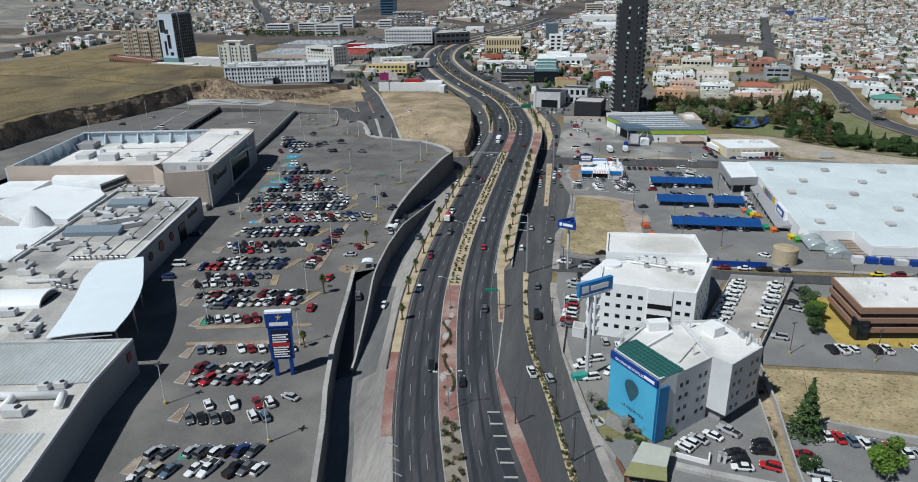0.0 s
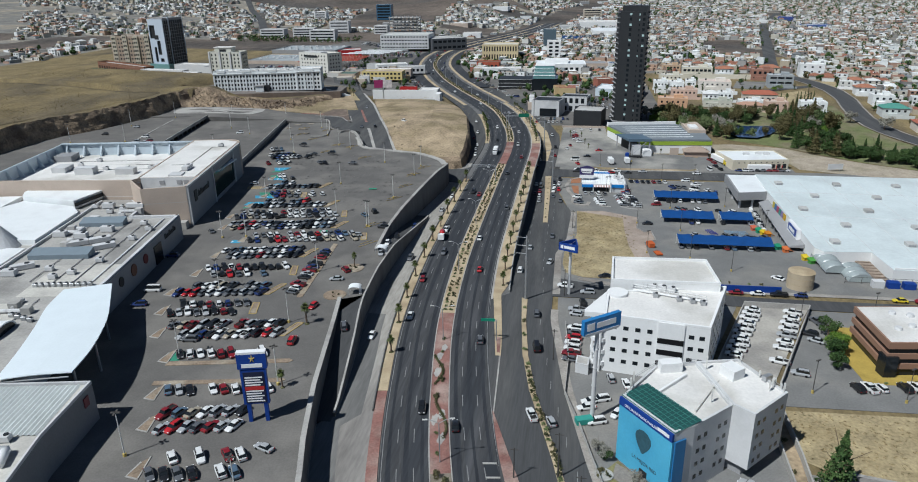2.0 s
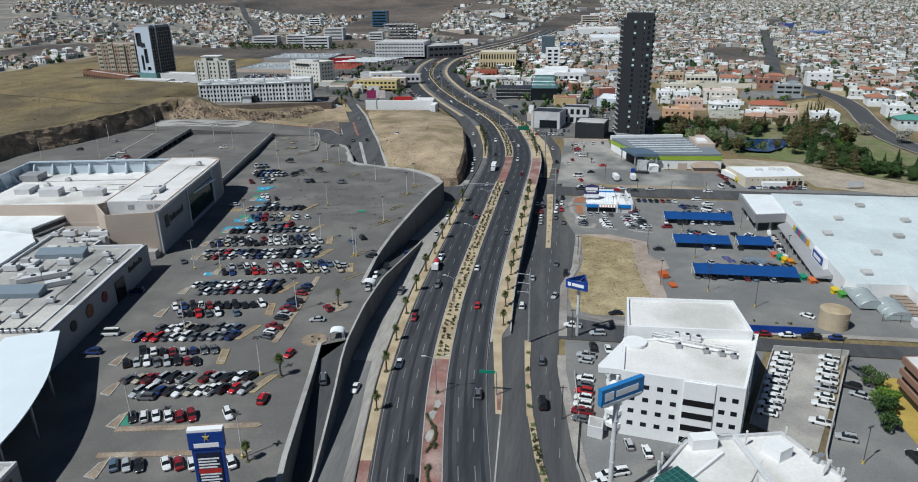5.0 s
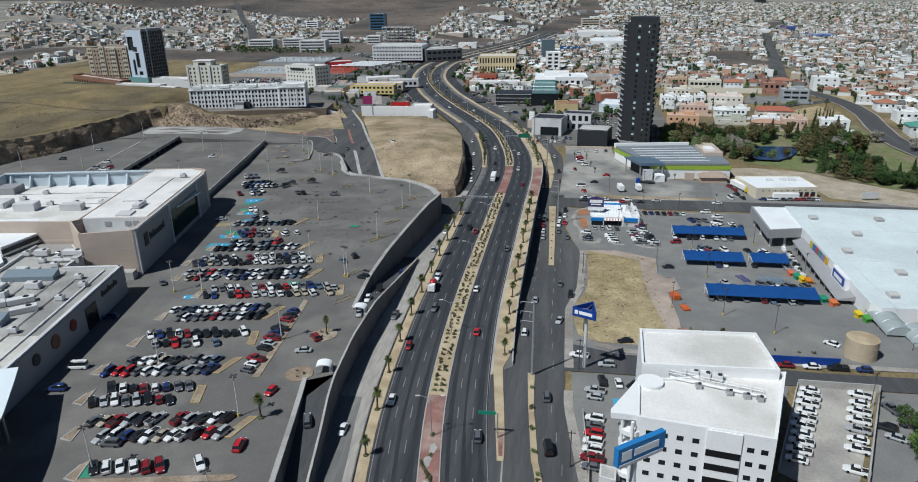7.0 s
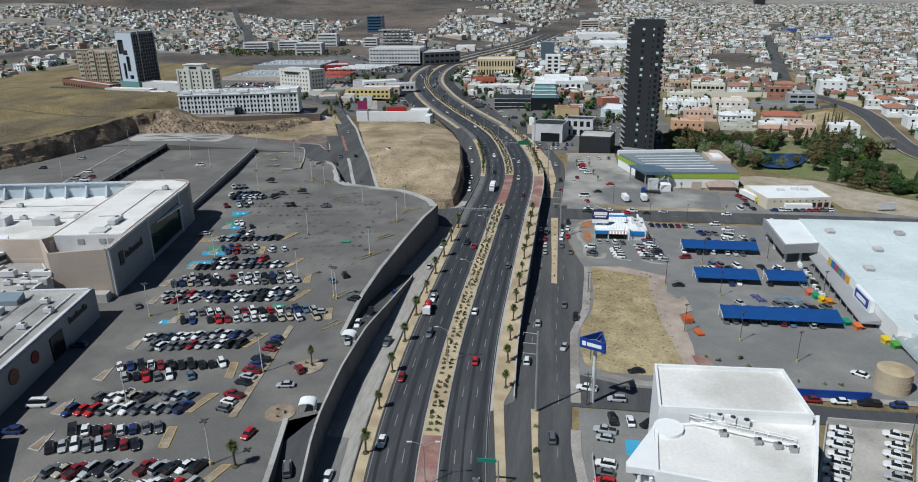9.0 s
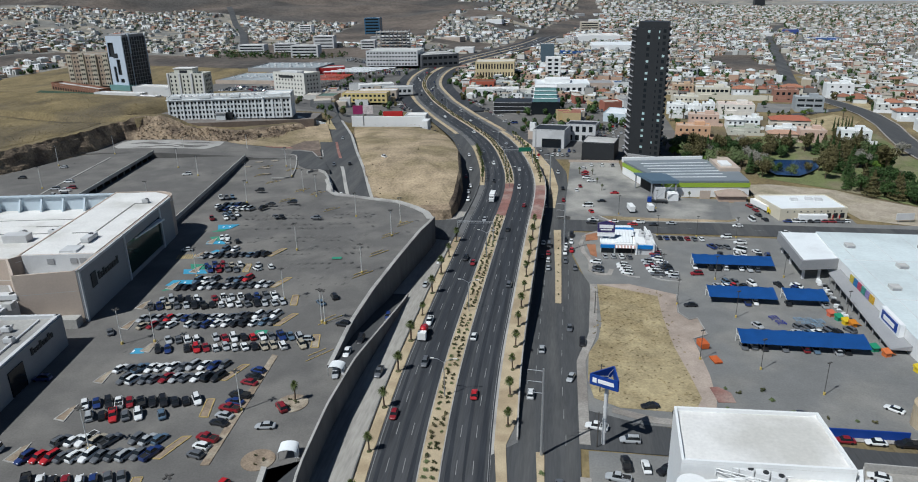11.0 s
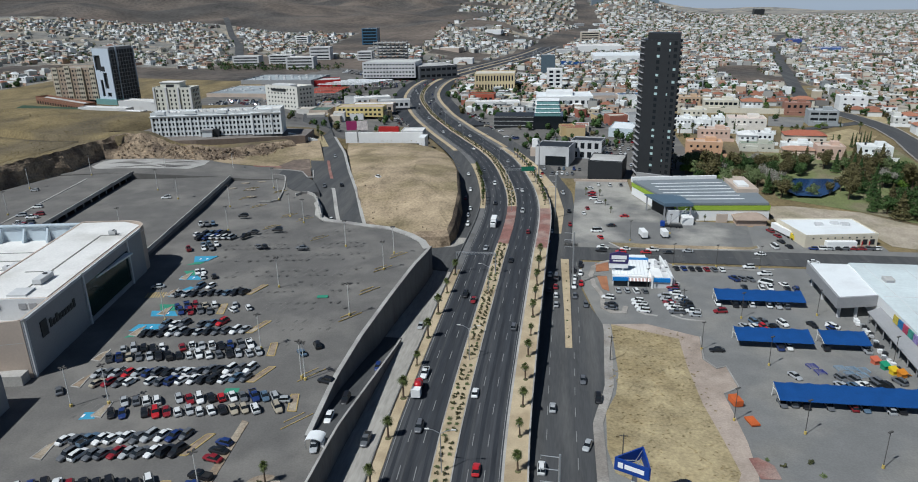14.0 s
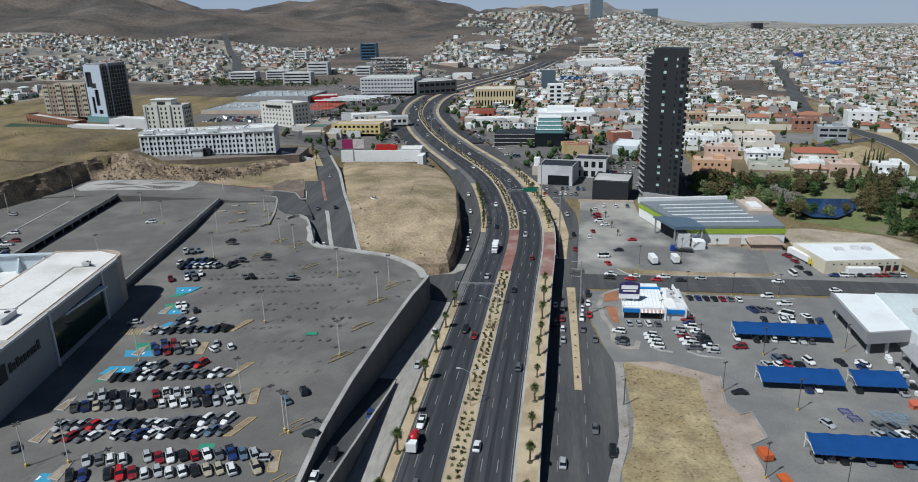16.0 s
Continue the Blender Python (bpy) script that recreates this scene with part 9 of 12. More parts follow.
def bay_wear():
    """Oil-dark spots and faded lines left in the empty bays."""
    rr = random.Random(66)
    spots, lines = bmesh.new(), bmesh.new()
    c, s_ = math.cos(ANG), math.sin(ANG)
    for va, vb, ua, ub in ((382, 376, -66, -24), (367, 362.5, -74, -20), (354, 349, -72, -18), (338, 333.6, -66, -18), (325, 319.5, -64, -18), (310, 305.6, -48, -19), (297, 291.6, -46, -21), (282.6, 278, -38, -26), (256.2, 251, -80, -71), (186, 180.4, -41, -36)):
        for v in (va, vb):
            for k in range(int((ub - ua) / 2.55)):
                u = ua + 2.55 * k
                if rr.random() < 0.6:
                    pts = []
                    w, h = rr.uniform(0.3, 0.6), rr.uniform(0.5, 1.1)
                    for t in np.arange(0, 6.2, 0.7):
                        x, y = u + w * rr.uniform(0.7, 1.2) * math.cos(t) + 0.5 * h * math.sin(t), v + rr.uniform(-0.1, 0.1) + h * rr.uniform(0.7, 1.2) * math.sin(t)
                        pts.append((x * c - y * s_, x * s_ + y * c, LOTZ + 0.008))
                    spots.faces.new([spots.verts.new(q) for q in pts])
                if rr.random() < 0.5:
                    lines.faces.new([lines.verts.new((x * c - y * s_, x * s_ + y * c, LOTZ + 0.006)) for x, y in ((u + 0.2, v - 2.1), (u + 0.3, v - 2.1), (u + 2.0, v + 2.1), (u + 1.9, v + 2.1))])
    tagged(finish("oil_spots", spots, mat("oil_stain", (0.112, 0.106, 0.099), 0.8, 0.3, 0.5, 3.0)), "dark oil spots in empty parking bays", "stains", kind="stuff")
    tagged(finish("bay_lines", lines, mat("faded_bay_paint", (0.20, 0.19, 0.175), 0.9, 0.4, 0.5, 4.0)), "faded parking bay lines", "parking marking", kind="stuff")
bay_wear()
for va, vb in ((156.9, 158.6), (165.6, 167.4)):
    lot_patch("planting_strip", [(-68, va), (-38, va), (-37, (va + vb) / 2), (-38, vb), (-68, vb)], 0.14, M_ISLAND, "reddish planting strip", "planting strip")
lot_patch("long_island", [(-43.2, 203), (-41.4, 203), (-36.8, 246), (-38.4, 247)], 0.15, M_ISLAND, "long sandy kerbed island", "island")
for blue, green in (
        ([(-81.6, 348.9), (-83.4, 355.4), (-74.7, 355.1), (-77.1, 350)], [(-83.6, 346.6), (-80.9, 349.6), (-77.7, 349.1), (-79, 347)]),
        ([(-81.4, 332.6), (-81.8, 336), (-76.3, 336), (-73.5, 331.9)], [(-82.4, 340.6), (-78.5, 341.2), (-76.3, 336.3), (-79.7, 336.2)]),
        ([(-80.2, 318.3), (-78.8, 321.7), (-75.6, 326.4), (-73.8, 325.4), (-76.8, 319.2)], None),
        ([(-80.1, 303.9), (-81.3, 308), (-74, 307.2), (-72, 303.6)], [(-78.8, 308.2), (-80.6, 312.6), (-75.8, 312.2), (-74, 307.5)]),
        ([(-82.7, 294.4), (-81.6, 298.7), (-74.7, 298.5), (-74.6, 294.4)], [(-82.3, 290.1), (-80.9, 294.2), (-78.2, 294.2), (-77.4, 291.5)]),
        ([(-75.8, 249.8), (-75.7, 252.8), (-73.5, 252.7), (-72.2, 249.9)], None), (None, [(-69, 168), (-69, 172), (-65.4, 172), (-65.4, 168)])):
    if blue:
        lot_patch("blue_bay", blue, 0.012, M_BAYBLUE, "blue painted accessible bays", "painted bay")
        cu, cv = sum(q[0] for q in blue) / len(blue), sum(q[1] for q in blue) / len(blue)
        for k in (-1.2, 1.2):
            lot_patch("bay_emblem", [(cu + k - 0.25, cv - 0.6), (cu + k + 0.25, cv - 0.6), (cu + k + 0.45, cv + 0.5), (cu + k - 0.05, cv + 0.7)], 0.018, M_SIGNWHITE, "white accessible bay emblem", "painted emblem")
    if green:
        lot_patch("green_bay", green, 0.014, M_BAYGREEN, "green painted bay", "painted bay")
for k in range(8):
    lot_patch("crossing_bar", [(-87.3 + 0.8 * k, 318), (-86.9 + 0.8 * k, 318), (-87.3 + 0.8 * k, 322.3), (-87.7 + 0.8 * k, 322.3)], 0.012, yel, "faded yellow crossing bar", "road marking")
for u, v in ((-54, 112), (-32.3, 313.6), (-46, 259), (-62, 104)):
    lot_patch("green_bay", [(u, v), (u + 3.4, v), (u + 3.4, v + 2), (u, v + 2)], 0.012, M_BAYGREEN, "green painted floor sign", "painted bay")
for u, v in ((-26, 266), (-20, 299), (-13, 337), (-8, 350), (-16, 318), (-26, 246), (-50, 398), (-58, 404), (-62, 388), (-40, 372), (-75, 420), (-84, 435), (-70, 445), (-86, 452)):
    for k, (a, b) in enumerate((((-3.2, -3.2), (3.0, 2.6)), ((-3.0, -0.5), (1.0, 3.2)))):
        d = (Vector(b) - Vector(a)).normalized(); n = Vector((-d.y, d.x)) * 0.1
        p, q = Vector((u, v)) + Vector(a), Vector((u, v)) + Vector(b)
        lot_patch("island_kerb", [tuple(p - n), tuple(q - n), tuple(q + n), tuple(p + n)], 0.16, yel, "yellow painted kerb of an empty island", "kerb")

# ---- cars ----
PAINT = {"white": (0.72, 0.72, 0.71), "black": (0.012, 0.012, 0.014), "silver": (0.38, 0.39, 0.40), "grey": (0.11, 0.115, 0.125), "dark red": (0.22, 0.012, 0.018), "blue": (0.015, 0.035, 0.14), "slate blue": (0.09, 0.14, 0.20), "beige": (0.38, 0.33, 0.25), "yellow": (0.65, 0.5, 0.03), "bright red": (0.45, 0.015, 0.02)}
def car_paint(name, c):
    m = bpy.data.materials.new(name)
    m.use_nodes = True
    b = m.node_tree.nodes["Principled BSDF"]
    b.inputs["Base Color"].default_value = (*c, 1)
    b.inputs["Roughness"].default_value, b.inputs["Coat Weight"].default_value, b.inputs["Coat Roughness"].default_value = 0.4, 0.6, 0.08
    return m
PAINTS = {k: car_paint(k.replace(" ", "_") + "_car_paint", c) for k, c in PAINT.items()}
M_CARGLASS = mat("car_window_glass", (0.015, 0.018, 0.02), 0.05, 0.05, spec=0.7)
M_LAMP = mat("red_lamp_lens", (0.3, 0.01, 0.01), 0.3, 0.05)
SHAPES = {  # length, width, bonnet height, roof height, cabin from, screen foot, roof from, roof to, rear foot
    "sedan": (4.45, 1.72, 0.84, 1.40, -1.9, 1.0, 0.25, -0.95, -1.75),
    "hatchback": (3.85, 1.66, 0.90, 1.46, -1.95, 0.95, 0.3, -1.3, -1.85),
    "suv": (4.5, 1.80, 1.00, 1.66, -2.2, 1.05, 0.4, -1.7, -2.15),
    "pickup": (5.2, 1.84, 1.02, 1.72, -0.6, 1.2, 0.6, -0.4, -0.75),
    "van": (5.1, 1.94, 1.15, 2.15, -2.5, 1.8, 1.15, -2.35, -2.5)}
def loft(bm, rings, mi=0):
    V = [[bm.verts.new(p) for p in r] for r in rings]
    n = len(V[0])
    for a, b in zip(V, V[1:]):
        for i in range(n):
            bm.faces.new((a[i], a[(i + 1) % n], b[(i + 1) % n], b[i])).material_index = mi
    bm.faces.new(V[0][::-1]).material_index = mi
    bm.faces.new(V[-1]).material_index = mi
bmw = bmesh.new(); tube(bmw, (-0.11, 0, 0), (0.11, 0, 0), 0.32, n=10); WHEEL = mesh_of("wheel", bmw, [M_TYRE])
bmw = bmesh.new(); box(bmw, -0.17, 0.17, -0.08, 0.12, 0, 0.15); HEADLAMP = mesh_of("headlamp", bmw, [M_SIGNWHITE])
bmw = bmesh.new(); box(bmw, -0.13, 0.13, -0.08, 0.1, 0, 0.17); TAILLAMP = mesh_of("tail_lamp", bmw, [M_LAMP])
CARS = {}
def car_proto(kind, colour, far=False):
    """Lies along y, nose to +y, wheels on z = 0; far ones have their wheels in the body's mesh."""
    if (kind, colour, far) in CARS:
        return CARS[(kind, colour, far)]
    L, W, hb, hr, cab, sf, rf, rt, rr = SHAPES[kind]
    h = W / 2
    ob_label = f"{colour} {kind} with dark windows on the asphalt"
    bm = bmesh.new()
    def ring(y, w, z0, z1):
        m = z0 + (z1 - z0) * 0.62
        return [(-w * 0.9, y, z0), (w * 0.9, y, z0), (w, y, z0 + 0.16), (w, y, m), (w * 0.84, y, z1), (0, y, z1 + 0.035), (-w * 0.84, y, z1), (-w, y, m), (-w, y, z0 + 0.16)]
    tail = hb if kind in ("suv", "hatchback", "van") else hb - 0.02
    loft(bm, [ring(-L / 2, h * 0.78, 0.36, tail * 0.8), ring(-L / 2 + 0.1, h * 0.92, 0.26, tail * 0.95), ring(-L / 2 + 0.4, h * 0.98, 0.21, tail), ring(rr, h, 0.2, hb + 0.02), ring(sf, h, 0.2, hb), ring(L / 2 - 0.6, h * 0.96, 0.2, hb * 0.9), ring(L / 2 - 0.18, h * 0.86, 0.24, hb * 0.76), ring(L / 2, h * 0.62, 0.34, hb * 0.6)])
    # roof panel with rounded edges
    wr = h * 0.70
    lid = lambda y, w, z: [(-w, y, z - 0.1), (w, y, z - 0.1), (w * 0.97, y, z - 0.04), (w * 0.8, y, z), (-w * 0.8, y, z), (-w * 0.97, y, z - 0.04)]
    loft(bm, [lid(rt - 0.12, wr * 0.9, hr - 0.05), lid(rt + 0.1, wr, hr), lid((rt + rf) / 2, wr, hr + 0.02), lid(rf - 0.1, wr, hr), lid(rf + 0.1, wr * 0.92, hr - 0.05)])
    if kind == "pickup":
        for sx in (-1, 1):
            box(bm, sx * h * 0.88 - 0.06, sx * h * 0.88 + 0.06, -L / 2 + 0.1, rr, hb - 0.03, hb + 0.14)
        box(bm, -h * 0.85, h * 0.85, -L / 2 + 0.05, -L / 2 + 0.15, hb - 0.1, hb + 0.14)
        box(bm, -h * 0.8, h * 0.8, -L / 2 + 0.16, rr - 0.05, hb - 0.02, hb + 0.045, 1)
    if kind in ("suv", "van"):
        for sx in (-1, 1):
            box(bm, sx * wr * 0.9 - 0.03, sx * wr * 0.9 + 0.03, rt + 0.15, rf - 0.15, hr - 0.02, hr + 0.07, 1)
    if far:
        for sx in (-1, 1):
            for sy in (-1, 1):
                tube(bm, (sx * (h - 0.2), sy * L * 0.3, 0.32), (sx * (h + 0.01), sy * L * 0.3, 0.32), 0.32, n=8, mi=1)
    bmesh.ops.recalc_face_normals(bm, faces=bm.faces[:])
    me = mesh_of(kind + "_body", bm, [PAINTS[colour], M_TYRE])
    ob = new("car", me)
    tagged(ob, ob_label, "car", "parked cars")
    bm = bmesh.new()
    wb = h * 0.86
    loft(bm, [[(-wb, rr, hb + 0.0), (wb, rr, hb + 0.0), (wr * 1.02, rt - 0.02, hr - 0.06), (-wr * 1.02, rt - 0.02, hr - 0.06)], [(-wb, sf, hb - 0.02), (wb, sf, hb - 0.02), (wr * 1.02, rf + 0.02, hr - 0.06), (-wr * 1.02, rf + 0.02, hr - 0.06)]])
    bmesh.ops.recalc_face_normals(bm, faces=bm.faces[:])
    part("glass", bm, M_CARGLASS, ob, "dark tinted glass")
    for sx in (-1, 1):
        for sy in (-1, 1):
            if not far:
                put("wheel", WHEEL, ob, sx * (h - 0.1), sy * L * 0.3, 0.32)
        if not far:
            put("headlamp", HEADLAMP, ob, sx * h * 0.62, L / 2 - 0.16, hb * 0.6)
            put("tail_lamp", TAILLAMP, ob, sx * h * 0.72, -L / 2 + 0.06, hb * 0.66)
    CARS[(kind, colour, far)] = ob
    return ob
PICK = ["white"] * 11 + ["black"] * 7 + ["grey"] * 8 + ["silver"] * 6 + ["dark red"] * 3 + ["blue"] * 2 + ["slate blue"] * 2 + ["beige", "bright red"]
KINDS = ["sedan"] * 6 + ["hatchback"] * 3 + ["suv"] * 4 + ["pickup"] * 2 + ["van"] * 0
PLACED = []
FARCARS = []
USED = set()
def car(x, y, z, ang, kind=None, colour=None, pitch=0.0):
    kind, colour = kind or random.choice(KINDS), colour or random.choice(PICK)
    far = y > 190
    joined = y > 250
    p = car_proto(kind, colour, far)
    m = pose(x, y, z, pitch, 0, ang)
    PLACED.append((x, y))
    if joined:
        FARCARS.append((p, m))
        return p
    if p.name not in USED:
        USED.add(p.name)
        p.matrix_basis = m
        return p
    return copy_thing(p, m)
random.seed(21)
for va, vb, a0, a1, b0, b1, full, lean in ROWS_OF_CARS:
    for v, u0, u1 in ((va, a0, a1), (vb, b0, b1)):
        if v is None:
            continue
        n = max(1, round((u1 - u0) / 2.55))
        for k in range(n + 1):
            if random.random() < full:
                u = mix(u0, u1, k / n) + random.uniform(-0.12, 0.12)
                x, y = P(u, v + random.uniform(-0.3, 0.3))
                car(x, y, LOTZ, 10.5 - lean + random.uniform(-3, 3) + random.choice((0, 180)))
for k in range(13):
    if k in (3, 9):
        continue
    x, y = P(-45.2 + 0.155 * (1 + 2.7 * k), 206 + 2.7 * k)
    car(x, y, LOTZ, 10.5 + 68 + random.uniform(-3, 3))
for u, v, a, kd, c in ((-68, 381, 95, "sedan", "black"), (-58.9, 383, 100, "suv", "black"), (-62, 363, 40, "sedan", "grey"), (-59.5, 363, 40, "sedan", "black"), (-56.5, 309.4, 30, "sedan", "silver"), (-51.8, 307, 35, "hatchback", "white"), (-56.2, 305.8, 55, "hatchback", "white"), (-27, 281, 30, "suv", "black"), (-30.5, 277, 40, "sedan", "slate blue"), (-86, 326, 110, "sedan", "silver"), (-31, 254, 100, "hatchback", "silver"), (-22, 262, 75, "suv", "black"), (-33, 215, 100, "sedan", "silver"), (-31, 222, 40, "suv", "dark red"), (-37, 196, 170, "hatchback", "bright red"), (-36, 132, 70, "sedan", "silver"), (-39, 176, 5, "suv", "bright red"), (-92, 238, 100, "suv", "blue"), (-88, 210, 100, "van", "white"), (-88, 200, 100, "suv", "blue"), (-86, 262, 40, "sedan", "grey"), (-66, 178, 95, "suv", "grey"), (-45, 360, 95, "sedan", "grey"), (-78, 404, 95, "suv", "black"), (-60, 105, 20, "pickup", "white")):
    x, y = P(u, v)
    car(x, y, LOTZ, a, kd, c)
# on the terraces
for u, v, z, c in ((-148, 372, 2.2, "dark red"), (-146, 380, 2.2, "white"), (-150, 376, 2.2, "grey"), (-120, 430, 2.2, "white"), (-160, 384, 5, "dark red"), (-163, 386, 5, "white"), (-166, 380, 5, "blue"), (-172, 384, 5, "silver"), (-176, 382, 5, "white"), (-168, 410, 5, "white"), (-195, 420, 5, "black"), (-185, 440, 5, "silver"), (-112, 480, 0, "white"), (-170, 498, 0, "silver"), (-140, 499, 0, "black")):
    x, y = P(u, v)
    car(x, y, LOTZ + z, 10.5 + random.choice((0, 90, 100)), None, c)
for k in range(16):
    uu, vv = random.uniform(-172, -156), random.uniform(366, 400)
    x, y = P(uu, vv); car(x, y, LOTZ + 5.0, 10.5 + random.choice((90, 95)))
# ramps and gates
car(-63.5, 250, RAMP1(250), 184, "suv", "black", -5); car(-64.2, 240, RAMP1(240), 184, "sedan", "white", -5); car(-63.4, 228, LOTZ, 195, "sedan", "silver"); car(-61.5, 272, RAMP1(272), 184, "hatchback", "blue", -5)
car(-60.5, 178, RAMP2(178), 20, "suv", "grey", 6)
# highway traffic: (y, offset, heading, kind, colour)
for y, d, kd, c in ((143, 3.6, "sedan", "black"), (232, 7.2, "sedan", "bright red"), (300, 10.6, "suv", "grey"), (356, 5, "sedan", "black"), (390, 9, "hatchback", "dark red"), (455, 6, "sedan", "white"), (182, 10.2, "suv", "grey"), (262, 3.8, "sedan", "white"), (420, 5, "pickup", "white"), (520, 7, "sedan", "silver"), (600, 5, "sedan", "white"), (640, 9, "suv", "white"), (700, 6, "sedan", "black"), (780, 8, "sedan", "white")):
    x, yy = off(y, d); car(x, yy, HWZ, math.degrees(math.atan2(MID(y - 3) - MID(y + 3), 6)), kd, c)
for y, d, kd, c in ((196, -10.8, "sedan", "white"), (270, -10.6, "pickup", "white"), (246, -7.4, "suv", "grey"), (222, -10.8, "hatchback", "dark red"), (318, -4, "sedan", "dark red"), (322, -7.3, "suv", "black"), (368, -6, "sedan", "silver"), (432, -8, "sedan", "black"), (470, -7, "suv", "white"), (500, -10, "sedan", "grey"), (560, -5, "sedan", "white"), (620, -9, "hatchback", "white"), (680, -7, "suv", "silver"), (150, -4, "suv", "black"), (760, -5, "sedan", "white")):
    x, yy = off(y, d); car(x, yy, HWZ, 180 + math.degrees(math.atan2(MID(y - 3) - MID(y + 3), 6)), kd, c)
for y, x, kd, c in ((182, -54, "sedan", "white"), (240, -56, "pickup", "grey"), (330, -56, "sedan", "white"), (305, -56.5, "sedan", "silver")):
    car(x, y, LEFTZ(y), 180, kd, c)
for y, d, kd, c in ((415, -20, "suv", "white"), (428, -21, "sedan", "silver"), (438, -20.5, "sedan", "white"), (470, -20, "sedan", "white"), (455, -23, "hatchback", "dark red"), (500, -19, "sedan", "white")):
    x, yy = off(y, d); car(x, yy, LEFTZ(y), 180 + math.degrees(math.atan2(MID(y - 3) - MID(y + 3), 6)), kd, c)
# east frontage road and the queue at the crossing
for x, y, a, kd, c in ((-3, 148, 20, "hatchback", "silver"), (-7.5, 150, 18, "pickup", "white"), (-16.5, 236, 0, "suv", "white"), (-9, 201, 4, "suv", "grey"), (-8, 181, 8, "van", "black"), (-14.6, 262, 0, "sedan", "silver"), (-6.8, 278, 180, "sedan", "grey"), (-3.2, 268, 180, "suv", "black"), (-6.6, 246, 165, "sedan", "silver"), (-14.6, 330, 0, "sedan", "silver"), (-14.8, 338, 0, "hatchback", "white"), (-15, 346, 0, "sedan", "dark red"), (-14.9, 355, 0, "van", "grey"), (-17.3, 358, 0, "sedan", "white"), (-17.2, 342, 0, "sedan", "black"), (-8.2, 338, 180, "sedan", "grey"), (-8.4, 347, 180, "suv", "white"), (-8.2, 355, 180, "sedan", "white"), (-8.4, 363, 180, "sedan", "black"), (-5.8, 350, 180, "sedan", "bright red"), (-5.9, 360, 180, "hatchback", "white"), (-5.6, 369, 180, "suv", "black"), (-4.6, 331, 180, "sedan", "grey")):
    car(x, y, RIGHTZ(y) + 0.08, a, kd, c)
for x, y, a, kd, c in ((-18, 410, 5, "sedan", "white"), (-19, 425, 5, "sedan", "white"), (-20, 396, 95, "sedan", "blue"), (-10, 440, 185, "sedan", "black"), (-13, 470, 190, "suv", "silver"), (-26, 500, 20, "sedan", "white"), (-9.5, 420, 185, "sedan", "dark red")):
    car(x, y, RIGHTZ(y) + 0.08, a, kd, c)
for x, y, a, kd, c in ((3, 387, 80, "suv", "black"), (4, 391, 80, "pickup", "white"), (11, 386.4, 85, "sedan", "bright red"), (13, 389.8, 85, "sedan", "white"), (21, 386.4, 88, "sedan", "bright red"), (24, 389.6, 88, "pickup", "white"), (30, 386.6, 88, "sedan", "black"), (38, 389.4, 88, "sedan", "silver"), (66, 388.4, 88, "sedan", "white"), (84, 381, 270, "sedan", "white"), (12, 234, 100, "sedan", "black"), (19, 231.5, 98, "suv", "black"), (25, 230.2, 97, "sedan", "white"), (32, 229.2, 96, "sedan", "black"), (-1, 223, 80, "pickup", "white"), (6, 218.5, 92, "suv", "silver")):
    car(x, y, RIGHTZ(y) + 0.08, a, kd, c)
for i, c in enumerate(("dark red", "white", "black", "blue", "yellow", "dark red", "grey", "black", "dark red", "black", "white", "silver")):
    car(52 + 6.4 * i + (22 if i > 3 else 0), 224.6, RIGHTZ(224.6) + 0.1, 90, None, c)
# office yards
for i in range(9):
    car(1.0 + 0.2 * i, 176 + 2.9 * i + (6 if i > 6 else 0), -1.42, 80, None, ["grey", "dark red", "white", "white", "bright red", "grey", "white", "silver", "silver"][i])
for x, y, a, c in ((4.5, 210, 5, "black"), (8.5, 209.5, 5, "white"), (12.5, 208.8, 120, "black"), (15.5, 209.4, 150, "silver"), (9.5, 196, 100, "silver"), (9.6, 192, 100, "black"), (11, 168, 10, "silver"), (14.6, 166, 10, "white"), (18.6, 164, 10, "grey"), (5.8, 157.5, 110, "white"), (4.8, 154.8, 110, "white"), (8.2, 158.5, 110, "white"), (7.0, 149.5, 110, "white"), (27.2, 127.0, 52, "white"), (29.2, 128.4, 52, "silver"), (25.8, 125.2, 52, "white"), (32.4, 130.0, 52, "white"), (36.0, 132.0, 50, "silver"), (41.8, 128.8, 92, "black"), (41.7, 126.0, 92, "black"), (35.9, 124.8, 92, "black"), (36.4, 122.4, 92, "black"), (36.4, 120.2, 92, "white"), (42.0, 121.2, 72, "bright red"), (11.5, 153, 150, "white"), (24.6, 108, 5, "grey"), (28.4, 107.4, 5, "black"), (33, 107, 5, "black"), (37, 106, 5, "white")):
    car(x, y, -1.42, a, None, c)
for k in range(10):
    f = k / 9
    car(mix(43.2, 54.0, f) + random.uniform(-0.3, 0.3), mix(184, 212, f), -1.38, 70 + random.uniform(-4, 4), "pickup" if k % 3 else "sedan", "white")
    if k not in (0, 2):
        car(mix(52.6, 65, f), mix(178, 211, f), -1.38, 70 + random.uniform(-4, 4), "pickup" if k % 4 else "sedan", "white" if k % 5 else "silver")
